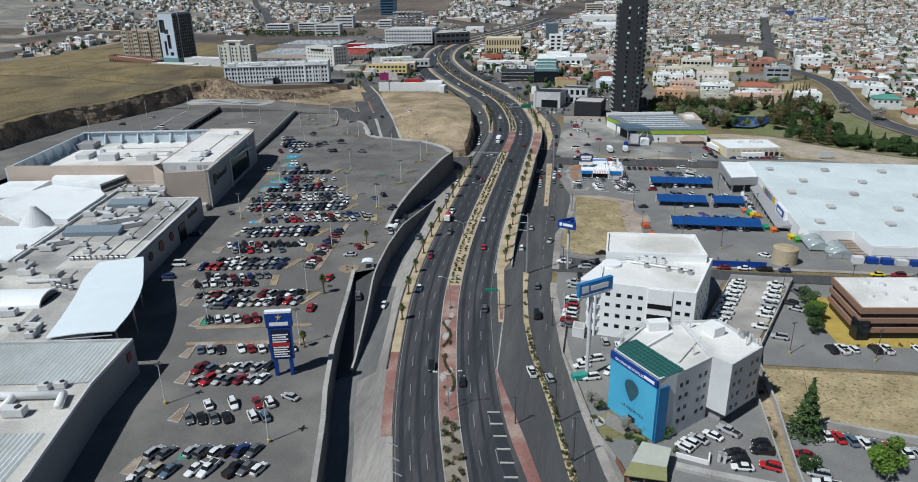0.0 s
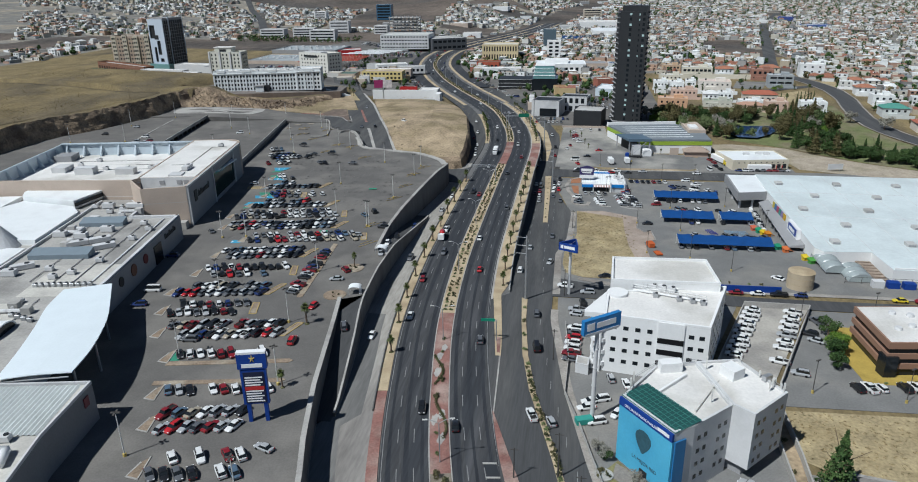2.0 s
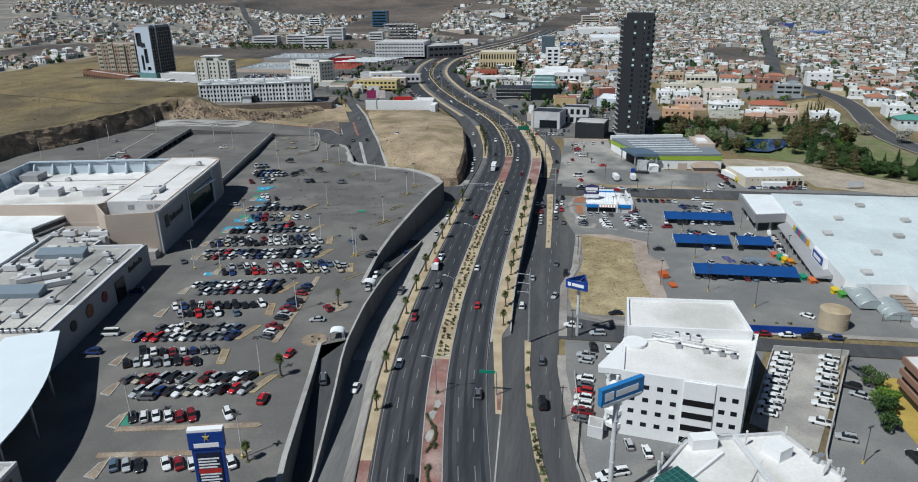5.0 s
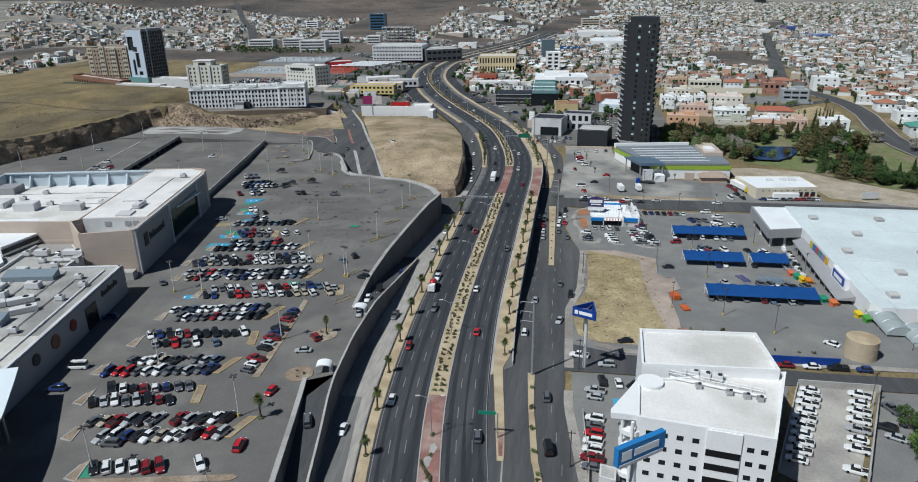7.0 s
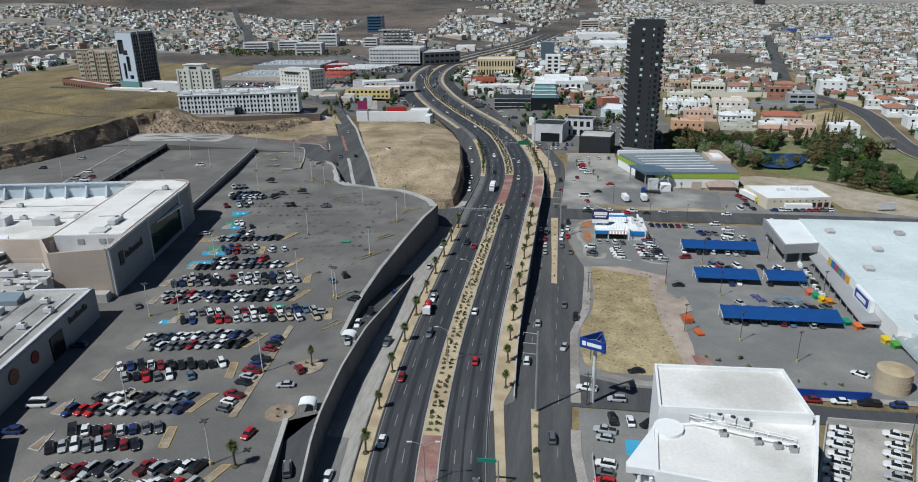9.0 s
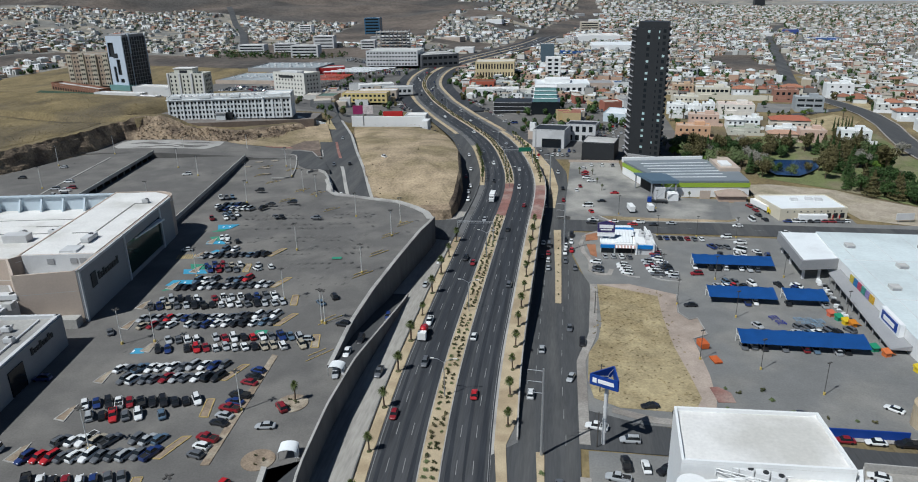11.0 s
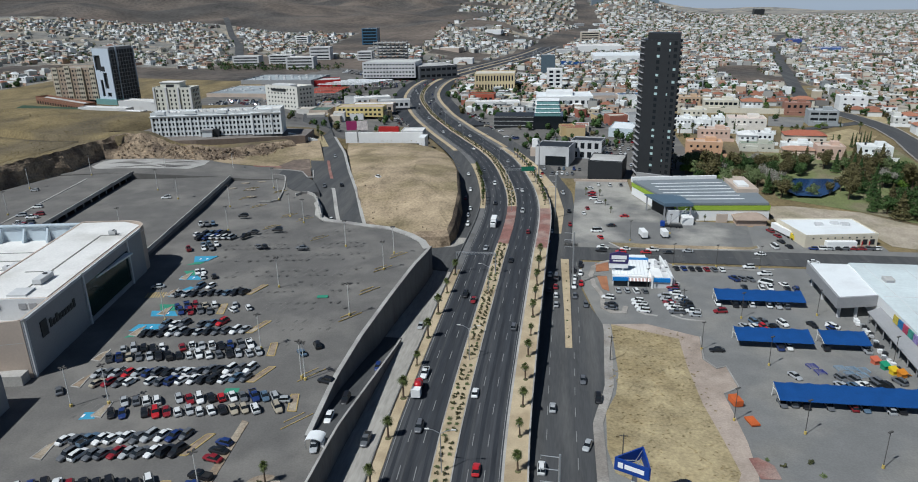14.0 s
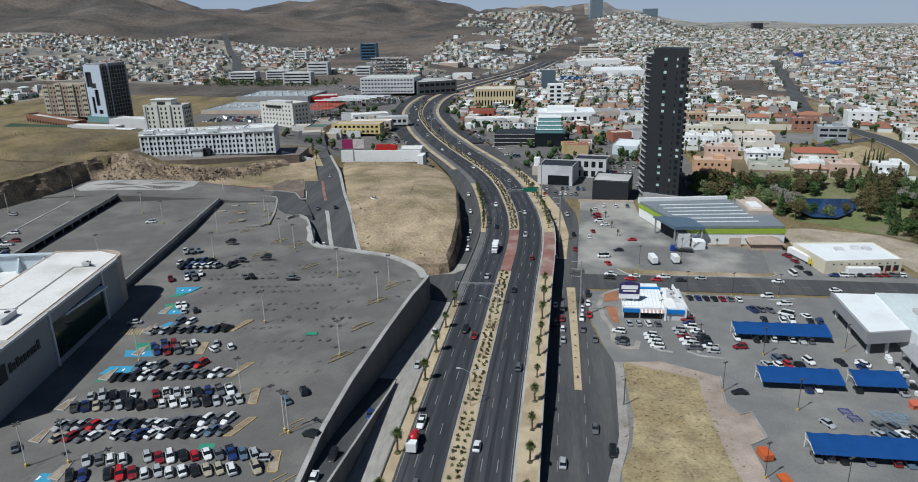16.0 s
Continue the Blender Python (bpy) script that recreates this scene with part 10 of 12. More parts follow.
for i, c in enumerate(("black", "white", "white", None, "black", "white", None, None, "white", "black", "grey", "white", "white", "silver")):
    if c:
        car(69 + 2.75 * i, 171.4 + 0.35 * i, -1.42, 15, "pickup" if c == "white" and i % 2 else None, c)
car(57.5, 176.5, -1.42, 75, "suv", "silver"); car(70, 206, -1.42, 20, "pickup", "grey"); car(66, 198, -1.42, 60, "suv", "black"); car(66.5, 194.5, -1.42, 60, "sedan", "silver")
for i, c in enumerate(("white", "bright red", "slate blue", "white", "grey", "dark red", "white", "silver", "white", "grey", "white", "silver")):
    car(56 + 2.35 * i, 133.5 - 0.62 * i, -1.4, 12, "sedan", c)
for i, c in enumerate(("dark red", "white", "silver", "white")):
    car(49.5 + 0.6 * i, 126 - 2.9 * i, -1.4, 80, None, c)
for i in range(8):
    car(62 + 3.0 * i, 113 - 0.4 * i, -1.4, 5)
# hardware store lot
for x0, x1, y in ((39.5, 66, 336.6), (40, 59, 306.4), (64, 75, 306.8), (42, 74, 271.6)):
    for k in range(int((x1 - x0) / 2.75) + 1):
        if random.random() < 0.7:
            car(x0 + 2.75 * k, y + random.uniform(-0.3, 0.3), RIGHTZ(y) + 0.06, random.choice((0, 180)) + random.uniform(-4, 4))
for x0, x1, y, full, a in ((40, 70, 352, 0.25, 0), (42, 72, 322.5, 0.45, 20), (44, 76, 319.5, 0.3, 20), (44, 76, 287.5, 0.45, 25), (60, 72, 283.5, 0.7, 25), (44, 60, 360, 0.5, 25)):
    for k in range(int((x1 - x0) / 2.9) + 1):
        if random.random() < full:
            car(x0 + 2.9 * k, y, RIGHTZ(y) + 0.06, a + random.choice((0, 180)) + random.uniform(-3, 3))
for i, c in enumerate(("black", "blue", "black", "black", "dark red", "grey", "white")):
    car(30.5 + 2.8 * i, 369, RIGHTZ(369) + 0.06, 10, "sedan", c)
for i in range(4):
    car(7 + 0.3 * i + 2.8 * i, 344.8, RIGHTZ(344) + 0.06, 10, None, ["silver", "silver", "white", "grey"][i])
for i in range(4):
    car(13 + 0.4 * i, 336 - 2.6 * i, RIGHTZ(336) + 0.06, 80, "pickup" if i == 1 else "suv", "white")
    car(26.5, 352 - 2.8 * i, RIGHTZ(350) + 0.06, 80, None, ["white", "dark red", "blue", "white"][i])
for i in range(6):
    car(22.5 + 0.5 * i, 341 - 2.6 * i, RIGHTZ(340) + 0.06, 85, "pickup" if i in (3, 5) else None, ["silver", "silver", "dark red", "white", "white", "grey"][i])
    car(28 + 0.5 * i, 340 - 2.7 * i, RIGHTZ(340) + 0.06, 85, "pickup" if i == 4 else None, ["white", "grey", "black", "black", "white", "silver"][i])
for x, y, a, kd, c in ((3.2, 338, 80, "suv", "white"), (3.8, 332, 80, "sedan", "black"), (3.6, 329, 80, "sedan", "grey"), (32.5, 302, 95, "sedan", "black"), (39, 330, 100, "suv", "dark red"), (58, 373, 95, "suv", "white"), (62, 366, 92, "pickup", "white"), (71, 322, 60, "sedan", "white"), (60, 357, 60, "van", "white"), (66, 356, 25, "sedan", "white"), (68.5, 240, 50, "sedan", "white"), (46.5, 234, 10, "suv", "black")):
    car(x, y, RIGHTZ(y) + 0.06, a, kd, c)
# forecourt and dock
for x, y, a, kd, c in ((1, 480, 100, "sedan", "white"), (2, 472, 95, "sedan", "bright red"), (2, 467, 95, "sedan", "dark red"), (2.5, 461, 95, "suv", "white"), (5, 455, 95, "sedan", "white"), (-1, 445, 10, "sedan", "dark red"), (-3, 437, 10, "sedan", "white"), (16, 434, 95, "sedan", "bright red"), (2, 412, 95, "van", "white"), (3.5, 404, 20, "sedan", "bright red"), (9, 420, 95, "sedan", "black"), (12, 486, 5, "suv", "white"), (18, 487, 5, "sedan", "grey"), (6, 487, 5, "sedan", "white"), (74, 398, 10, "van", "white"), (78.5, 405, 20, "sedan", "black"), (79, 412, 20, "sedan", "dark red"), (77.5, 418, 20, "suv", "dark red"), (80, 399, 15, "sedan", "black")):
    car(x, y, RIGHTZ(y) + 0.09, a, kd, c)
for i, c in enumerate(("blue", "white", "silver", "black", "grey", "dark red", "dark red", "grey", "white")):
    car(89 + 3.1 * i, 397.2 + 0.25 * i, -7.9, 80, None, c)
# side road and far streets
for y, a, kd, c in ((398, -4, "sedan", "white"), (440, 4, "sedan", "black"), (438, -5, "sedan", "grey"), (500, 4.5, "sedan", "silver"), (560, -6, "sedan", "black"), (610, 6, "suv", "white"), (585, -6, "sedan", "white")):
    car(SIDEX(y) + a, y, SIDEZ(y), 200 if a < 0 else 20, kd, c)
car(-108, 452, 5.3, 40, "pickup", "white")
for x0, x1, y0, n_, st in ((-255, -215, 700, 9, 12), (-262, -200, 905, 6, 11), (-330, -275, 700, 4, 13), (-300, -240, 1000, 3, 10), (-395, -330, 1180, 8, 10), (-40, 40, 690, 3, 11), (-60, -20, 800, 4, 11), (20, 56, 830, 5, 11), (-30, 10, 575, 3, 10), (-34, -4, 508, 1, 8), (-30, 0, 518, 1, 8), (14, 50, 556, 3, 12), (-8, 40, 590, 2, 9), (24, 44, 528, 1, 9), (16, 58, 650, 3, 12), (-90, -60, 790, 4, 11)):
    for j in range(n_):
        for k in range(int((x1 - x0) / 2.9)):
            if random.random() < 0.62:
                xx, yy = x0 + 2.9 * k + random.uniform(-0.2, 0.2), y0 + st * j
                car(xx, yy, land(xx, yy) - 0.1, random.choice((0, 180)) + random.uniform(-4, 4))
for y, d in [(720 + 17 * k + random.uniform(-6, 6), random.choice((-11, -8, -5, 5, 8, 11))) for k in range(46)]:
    x, yy = off(y, d); car(x, yy, HWZ, (0 if d > 0 else 180) + math.degrees(math.atan2(MID(y - 3) - MID(y + 3), 6)), random.choice(("sedan", "suv", "hatchback")))
for i in range(60):
    y = random.uniform(575, 700)
    x, yy = off(y, random.choice((-28, -33, -38, 30, 34)))
    car(x, yy, land(x, yy) + 0.05, random.choice((20, 200, 110)), random.choice(("sedan", "suv", "hatchback")))
def far_cars():
    """All cars beyond the nearer lots, as one mesh."""
    mats, verts, faces, idx = [], [], [], []
    for p, m in FARCARS:
        for o in (p, *p.children):
            base = len(verts)
            verts += [tuple(m @ v.co) for v in o.data.vertices]
            slot = []
            for mm in o.data.materials:
                if mm not in mats:
                    mats.append(mm)
                slot.append(mats.index(mm))
            for f in o.data.polygons:
                faces.append([base + i for i in f.vertices])
                idx.append(slot[f.material_index])
    me = bpy.data.meshes.new("far_parked_cars")
    me.from_pydata(verts, [], faces)
    for mm in mats:
        me.materials.append(mm)
    me.polygons.foreach_set("material_index", idx)
    tagged(new("far_parked_cars", me), "many parked cars of all colours in the farther lots", "cars", kind="stuff")
    for key, p in list(CARS.items()):
        if p.name not in USED:
            for o in (*p.children, p):
                bpy.data.objects.remove(o)
            del CARS[key]
far_cars()

# ---- plants ----
def leaves(bm, n, shape, size, rng, mi=0, flat_=0.0):
    """n small leaf quads scattered through a shape: a function giving a point and an outward direction."""
    for _ in range(n):
        c, o = shape(rng)
        c = Vector(c)
        d = (Vector(o) * 0.8 + Vector((rng.gauss(0, 1), rng.gauss(0, 1), rng.gauss(0, 1) + flat_))).normalized()
        a = d.orthogonal().normalized()
        a = (Matrix.Rotation(rng.uniform(0, 6.28), 3, d) @ a) * size * rng.uniform(0.6, 1.3)
        b = d.cross(a).normalized() * size * rng.uniform(0.4, 0.9)
        bm.faces.new([bm.verts.new(c + v) for v in (-a, -b * 0.9, a, b)]).material_index = mi
def blob(rx, rz, z, lumps, rng0):
    cs = [(rng0.uniform(-rx, rx) * 0.6, rng0.uniform(-rx, rx) * 0.6, z + rng0.uniform(-rz, rz) * 0.6, rng0.uniform(0.35, 0.6)) for _ in range(lumps)]
    def f(rng):
        x, y, zz, s = rng.choice(cs)
        v = Vector((rng.gauss(0, 1), rng.gauss(0, 1), rng.gauss(0, 1))).normalized()
        k = rng.uniform(0.55, 1.0)
        return (x + v.x * rx * s * k, y + v.y * rx * s * k, zz + v.z * rz * s * k), v
    return f
def cone(r, z0, z1):
    def f(rng):
        t = rng.random() ** 1.4
        a = rng.uniform(0, 6.283)
        rr = r * (1 - t) * rng.uniform(0.6, 1.05) * (0.8 + 0.25 * math.sin(t * 40))
        return (math.cos(a) * rr, math.sin(a) * rr, mix(z0, z1, t)), (math.cos(a), math.sin(a), 0.3)
    return f
def limb_mesh(bm, h, r, rng, n=5, spread=0.5, start=0.35):
    tube(bm, (0, 0, -0.3), (0, 0, h * 0.55), r, r * 0.65, 7)
    for k in range(n):
        a = 6.283 * k / n + rng.uniform(-0.4, 0.4)
        z = h * rng.uniform(start, 0.55)
        e = (math.cos(a) * h * spread * rng.uniform(0.5, 1), math.sin(a) * h * spread * rng.uniform(0.5, 1), h * rng.uniform(0.65, 0.95))
        tube(bm, (0, 0, z), e, r * 0.45, r * 0.12, 5, caps=False)
def tree_proto(name, label, h, rx, mat_, n, size, kind="round", seed=1, trunk=0.22, bare=False):
    rng = random.Random(seed)
    ob = thing(name, label, "tree", "park trees")
    bm = bmesh.new(); limb_mesh(bm, h, trunk, rng, 7 if bare else 5, 0.4); part("trunk", bm, M_BARK, ob)
    bm = bmesh.new()
    if kind == "round":
        leaves(bm, n, blob(rx, h * 0.36, h * 0.62, 9, rng), size, rng)
    elif kind == "cone":
        leaves(bm, n, cone(rx, h * 0.08, h), size, rng, flat_=0.5)
    part("crown", bm, mat_, ob)
    return ob
def place(protos, spots, zf, smin=0.8, smax=1.25, rng=random.Random(5), used=None):
    for i, (x, y) in enumerate(spots):
        p = rng.choice(protos)
        s = rng.uniform(smin, smax)
        m = pose(x, y, zf(x, y) - 0.1, 0, 0, rng.uniform(0, 360)) @ Matrix.Diagonal((s, s, s * rng.uniform(0.9, 1.15), 1))
        if p.name in FRESH:
            FRESH.discard(p.name); p.matrix_basis = m
        else:
            copy_thing(p, m)
FRESH = set()
def fresh(p):
    FRESH.add(p.name); return p
PINE = [fresh(tree_proto("pine_tree", "dense dark green pine in the park", 8, 3.4, M_LEAF, 1500, 0.34, "round", 3 + k)) for k in range(2)] + [fresh(tree_proto("pine_tree", "tall dark green conical pine", 11, 3.0, M_LEAF, 1500, 0.34, "cone", 8))]
RUST = [fresh(tree_proto("cypress_tree", "rusty brown cypress by the pond", 11, 3.8, M_LEAFBROWN, 1500, 0.36, "cone", 12)), fresh(tree_proto("cypress_tree", "brown broad cypress by the pond", 9.5, 3.9, M_LEAFBROWN, 1300, 0.36, "round", 13))]
OLIVE = [fresh(tree_proto("willow_tree", "pale olive willow by the pond", 9, 4.6, M_LEAFOLIVE, 1500, 0.36, "round", 15)), fresh(tree_proto("bare_tree", "grey leafless tree with fine twigs", 9, 4.4, M_TWIG, 1300, 0.3, "round", 16, bare=True))]
BROAD = [fresh(tree_proto("broadleaf_tree", "full bright green tree", 6.5, 3.5, M_LEAFBRIGHT, 2800, 0.27, "round", 18)), fresh(tree_proto("broadleaf_tree", "dark green rounded tree", 6, 2.9, M_LEAF, 1300, 0.28, "round", 19))]
SPRUCE = fresh(tree_proto("spruce_tree", "tall dark green spruce at the field's edge", 11.5, 3.4, M_LEAF, 2200, 0.3, "cone", 20))
G0 = lambda x, y: land(x, y)
PARK_EDGE = lerp1((60, 462), (96, 458), (126, 451), (140, 436), (160, 421), (182, 409), (215, 397))
def in_park(spots):
    """The spots between the dusty field and the open lawn along the avenue."""
    return [(x, y) for x, y in spots if y > PARK_EDGE(x) and x < 206 and (x < 168 or y < PARK_EDGE(x) + 19)]
rng = random.Random(31)
front = [(mix(134, 205, k / 30) + rng.uniform(-2.5, 2.5), mix(452, 406, k / 30) + rng.uniform(-3, 10)) for k in range(27)]
place(PINE, in_park(front), G0, 0.75, 1.15)
edge_row = [(x, PARK_EDGE(x) + rng.uniform(2, 16)) for x in np.linspace(146, 204, 34)]
place(PINE[:2] + BROAD[1:], edge_row, G0, 0.75, 1.2)
place(PINE + PINE[2:] + RUST[:1], in_park([(rng.uniform(135, 205), rng.uniform(412, 525)) for _ in range(60)]), G0, 0.9, 1.4)
place(PINE[:2] + RUST[1:] + BROAD[1:], in_park([(rng.uniform(60, 190), rng.uniform(508, 528)) for _ in range(24)]), G0, 0.9, 1.3)
place(RUST, [(96, 470), (128, 470), (133, 482), (138, 492), (144, 505), (148, 515), (120, 532), (128, 538), (150, 500), (156, 522), (104, 500), (136, 532), (146, 530)], G0, 0.8, 1.15)
place(OLIVE, [(84, 486), (90, 492), (93, 480), (97, 488), (88, 500), (97, 503), (100, 478), (80, 497), (170, 540), (186, 520), (200, 500)], G0, 0.8, 1.2)
place(BROAD + OLIVE + PINE[:1], [(60, 520), (66, 512), (72, 505), (78, 508), (58, 530), (66, 528), (74, 520), (52, 524), (56, 512), (62, 536), (48, 528), (84, 512), (92, 514), (100, 512), (86, 524), (96, 526), (106, 530)], G0, 0.8, 1.2)
dense = []
for _ in range(150):
    t = rng.random()
    x, y = mix(52, 215, t) + rng.uniform(-5, 5), rng.uniform(470, 520) + 8 * math.sin(t * 4)
    if not (104 < x < 145 and 474 < y < 532) and not (x < 60 and y < 512):
        dense.append((x, y))
place(PINE[:2] + RUST + OLIVE + OLIVE + BROAD + BROAD[1:] + PINE[1:], in_park(dense)[:90], G0, 0.85, 1.45)
place(RUST[1:] + OLIVE[:1] + PINE[:1], [(101, 482), (105, 476), (112, 474), (121, 476), (129, 484), (135, 493), (141, 503), (146, 514), (145, 526), (138, 535), (128, 533), (118, 526), (112, 515), (107, 503), (103, 493)], G0, 0.55, 0.95)
place([SPRUCE], [(51.6, 133.1)], lambda x, y: -1.5, 1.18, 1.18)
place(BROAD[:1], [(63.2, 122.6)], lambda x, y: -1.5, 1.2, 1.25)
place(BROAD, [(68.5, 186), (70, 190), (71, 199), (67.5, 181), (48.8, 121)], lambda x, y: -1.5, 0.7, 1.0)
place(OLIVE[1:] + BROAD[1:], [(14.5, 127), (17, 124.4), (8.5, 137), (18.6, 122.4), (16, 122)], lambda x, y: -1.5, 0.3, 0.5)

def palm(seed):
    rng = random.Random(seed)
    ob = thing("palm_tree", "fan palm with a shaggy green crown on the verge", "palm", "verge palms")
    bm = bmesh.new(); tube(bm, (0, 0, -0.2), (0.1, 0.05, 2.2), 0.24, 0.2, 8); tube(bm, (0.1, 0.05, 2.2), (0.15, 0.1, 4.6), 0.2, 0.17, 8); part("trunk", bm, M_BARK, ob)
    bm = bmesh.new()
    for k in range(46):
        a, e = rng.uniform(0, 6.283), rng.uniform(-0.75, 1.35)
        L = rng.uniform(1.1, 1.7)
        d = Vector((math.cos(a) * math.cos(e), math.sin(a) * math.cos(e), math.sin(e)))
        side_ = Vector((-math.sin(a), math.cos(a), 0))
        c = Vector((0.15, 0.1, 4.6))
        m1 = c + d * L * 0.55
        tip = c + d * L + Vector((0, 0, -0.35 * L * math.cos(e)))
        w = 0.3
        for s in (-1, -0.35, 0.35, 1):
            t2 = tip + side_ * s * w * 1.6 - d * abs(s) * 0.25
            bm.faces.new([bm.verts.new(v) for v in (c, m1 + side_ * (s - 0.22) * w, t2, m1 + side_ * (s + 0.22) * w)])
    part("crown", bm, mat("palm_leaves", (0.075, 0.095, 0.025), 0.6, 0.4, 0.8, 4.0) if "palm_leaves" not in bpy.data.materials else bpy.data.materials["palm_leaves"], ob, "green fan leaves")
    bm = bmesh.new()
    for k in range(26):
        a = rng.uniform(0, 6.283)
        x, y = math.cos(a), math.sin(a)
        z = rng.uniform(3.6, 4.5)
        bm.faces.new([bm.verts.new(v) for v in ((0.15 + x * 0.15, 0.1 + y * 0.15, z), (0.15 + x * 0.55 - y * 0.15, 0.1 + y * 0.55 + x * 0.15, z - 0.3), (0.15 + x * 0.45, 0.1 + y * 0.45, z - 0.9), (0.15 + x * 0.55 + y * 0.15, 0.1 + y * 0.55 - x * 0.15, z - 0.3))])
    part("dead_skirt", bm, M_TWIG, ob, "dry brown leaf skirt")
    bm = bmesh.new(); tube(bm, (0, 0, -0.1), (0, 0, 0.35), 0.75, 0.55, 9); part("base_shrub", bm, M_BUSH, ob)
    return ob
PALMS = [fresh(palm(k)) for k in (41, 42, 43)]
ZH = lambda x, y: HWZ + 0.12
place(PALMS, [off(176 + 16.4 * k, -13.7) for k in range(11)], ZH, 0.9, 1.15)
place(PALMS, [off(220 + 12.6 * k, 15.9) for k in range(12)], ZH, 0.85, 1.1)
place(PALMS, [off(431 + 6.2 * k, 15.6) for k in range(18)], ZH, 0.8, 1.05)
place(PALMS, [off(431 + 5.6 * k, -14) for k in range(14)], ZH, 0.8, 1.05)
place(PALMS, [P(-37, 154.5), P(-28.5, 225), P(-37, 186)], lambda x, y: LOTZ, 0.9, 1.1)
place(PALMS, [(SIDEX(548) + 0.5, 548), (SIDEX(560) - 1, 560), (SIDEX(570), 570)], lambda x, y: SIDEZ(y), 1.1, 1.4)
place(PALMS, [(x, y) for x, y in ((8, 452), (10, 440), (6, 468), (-1, 470), (52, 430))], lambda x, y: RIGHTZ(y), 0.6, 0.9)

def shrub(seed, m, label):
    rng = random.Random(seed)
    bm = bmesh.new()
    leaves(bm, 190, blob(0.95, 0.6, 0.5, 5, rng), 0.16, rng)
    return tagged(finish("shrub", bm, m), label, "shrub", "median shrubs")
SHRUBS = [fresh(shrub(51, M_BUSH, "dusty green rounded shrub in the sand")), fresh(shrub(52, M_BUSH, "dusty green rounded shrub in the sand")), fresh(shrub(53, M_LEAFOLIVE, "pale olive shrub in the sand"))]
spots = []
rng = random.Random(61)
for k in range(78):
    y = 201 + 2.25 * k
    for d in (-0.95, 0.95):
        if rng.random() < 0.93:
            spots.append(off(y + rng.uniform(-0.4, 0.4), d + rng.uniform(-0.2, 0.2)))
place(SHRUBS, spots, lambda x, y: HWZ + 0.14, 0.75, 1.0)
place(SHRUBS[:2], [off(127 - 2.3 * k, (-1.0, 0.9)[k % 2] + rng.uniform(-0.2, 0.2)) for k in range(18)], lambda x, y: HWZ + 0.14, 1.25, 1.7)
place(SHRUBS, [off(134 + 7 * k, rng.uniform(-1, 1)) for k in range(8)], lambda x, y: HWZ + 0.14, 0.6, 1.1)
east_mid = lerp1((100, 6.2), (115, 2.4), (135, -1.6), (161, -8.0), (176, -10.5), (197, -12.5), (212, -13.3))
place(SHRUBS, [(east_mid(y), y) for y in np.arange(104, 174, 1.8)], lambda x, y: -1.3, 0.85, 1.2)
place(SHRUBS, [(east_mid(y), y) for y in (180, 188, 196, 205)], lambda x, y: -1.3, 1.0, 1.3)
place(SHRUBS, [(-10.6 - 0.01 * (y - 300), y) for y in (306, 312, 318, 326, 334, 345, 352, 362, 370)], lambda x, y: RIGHTZ(y) + 0.2, 0.4, 0.7)
place(SHRUBS, [(31.8, 245.7), (34.4, 244), (40.5, 245.7), (41.4, 240.9), (45, 236), (49, 235), (52, 234.4), (58, 233.6), (62, 234), (30, 236)], lambda x, y: RIGHTZ(y) + 0.1, 0.7, 1.1)
place(SHRUBS, [(73 + 3.6 * k, 174.6 + 0.4 * k) for k in range(12)], lambda x, y: -1.4, 0.8, 1.0)
def far_shrubs():
    rng = random.Random(71)
    bm = bmesh.new()
    for k in range(150):
        y = 430 + 3.2 * k
        for d in (-0.9, 0.9):
            x, yy = off(y, d)
            sh = blob(0.9, 0.6, HWZ + 0.7, 3, rng)
            for _ in range(26):
                c, o = sh(rng)
                c = Vector((c[0] + x, c[1] + yy, c[2]))
                a = Vector((rng.gauss(0, 1), rng.gauss(0, 1), rng.gauss(0, 1))).normalized() * 0.3
                b = a.orthogonal().normalized() * 0.25
                bm.faces.new([bm.verts.new(c + v) for v in (-a, -b, a, b)])
    tagged(finish("far_shrubs", bm, M_BUSH), "rows of dusty shrubs along the far median", "shrubs", kind="stuff")
far_shrubs()
def tufts():
    """Dry tufts over the vacant lot and the field."""
    rng = random.Random(72)
    bm = bmesh.new()
    for x0, x1, y0, y1, n, z in ((0, 25, 236, 314, 420, None), (50, 100, 139, 160, 500, -1.4), (-160, -70, 395, 570, 900, 3.2)):
        for _ in range(n):
            x, y = rng.uniform(x0, x1), rng.uniform(y0, y1)
            if z == 3.2 and not (-100 - (y - 395) * 0.34 < x < -66 - max(0, y - 480) * 0.3):
                continue
            zz = RIGHTZ(y) + 0.12 if z is None else z if z < 0 else mix(2.2, 5.2, smooth(560, 420, y))
            h = rng.uniform(0.08, 0.22)
            for _k in range(3):
                a = rng.uniform(0, 6.28); d = Vector((math.cos(a), math.sin(a), 0)) * 0.3
                bm.faces.new([bm.verts.new(v) for v in (Vector((x, y, zz)) - d, Vector((x, y, zz)) + d, Vector((x, y, zz + h)) + d * 1.3, Vector((x, y, zz + h * 0.9)) - d)])
    tagged(finish("grass_tufts", bm, M_GRASS), "scattered dry grass tufts", "grass", kind="stuff")
tufts()

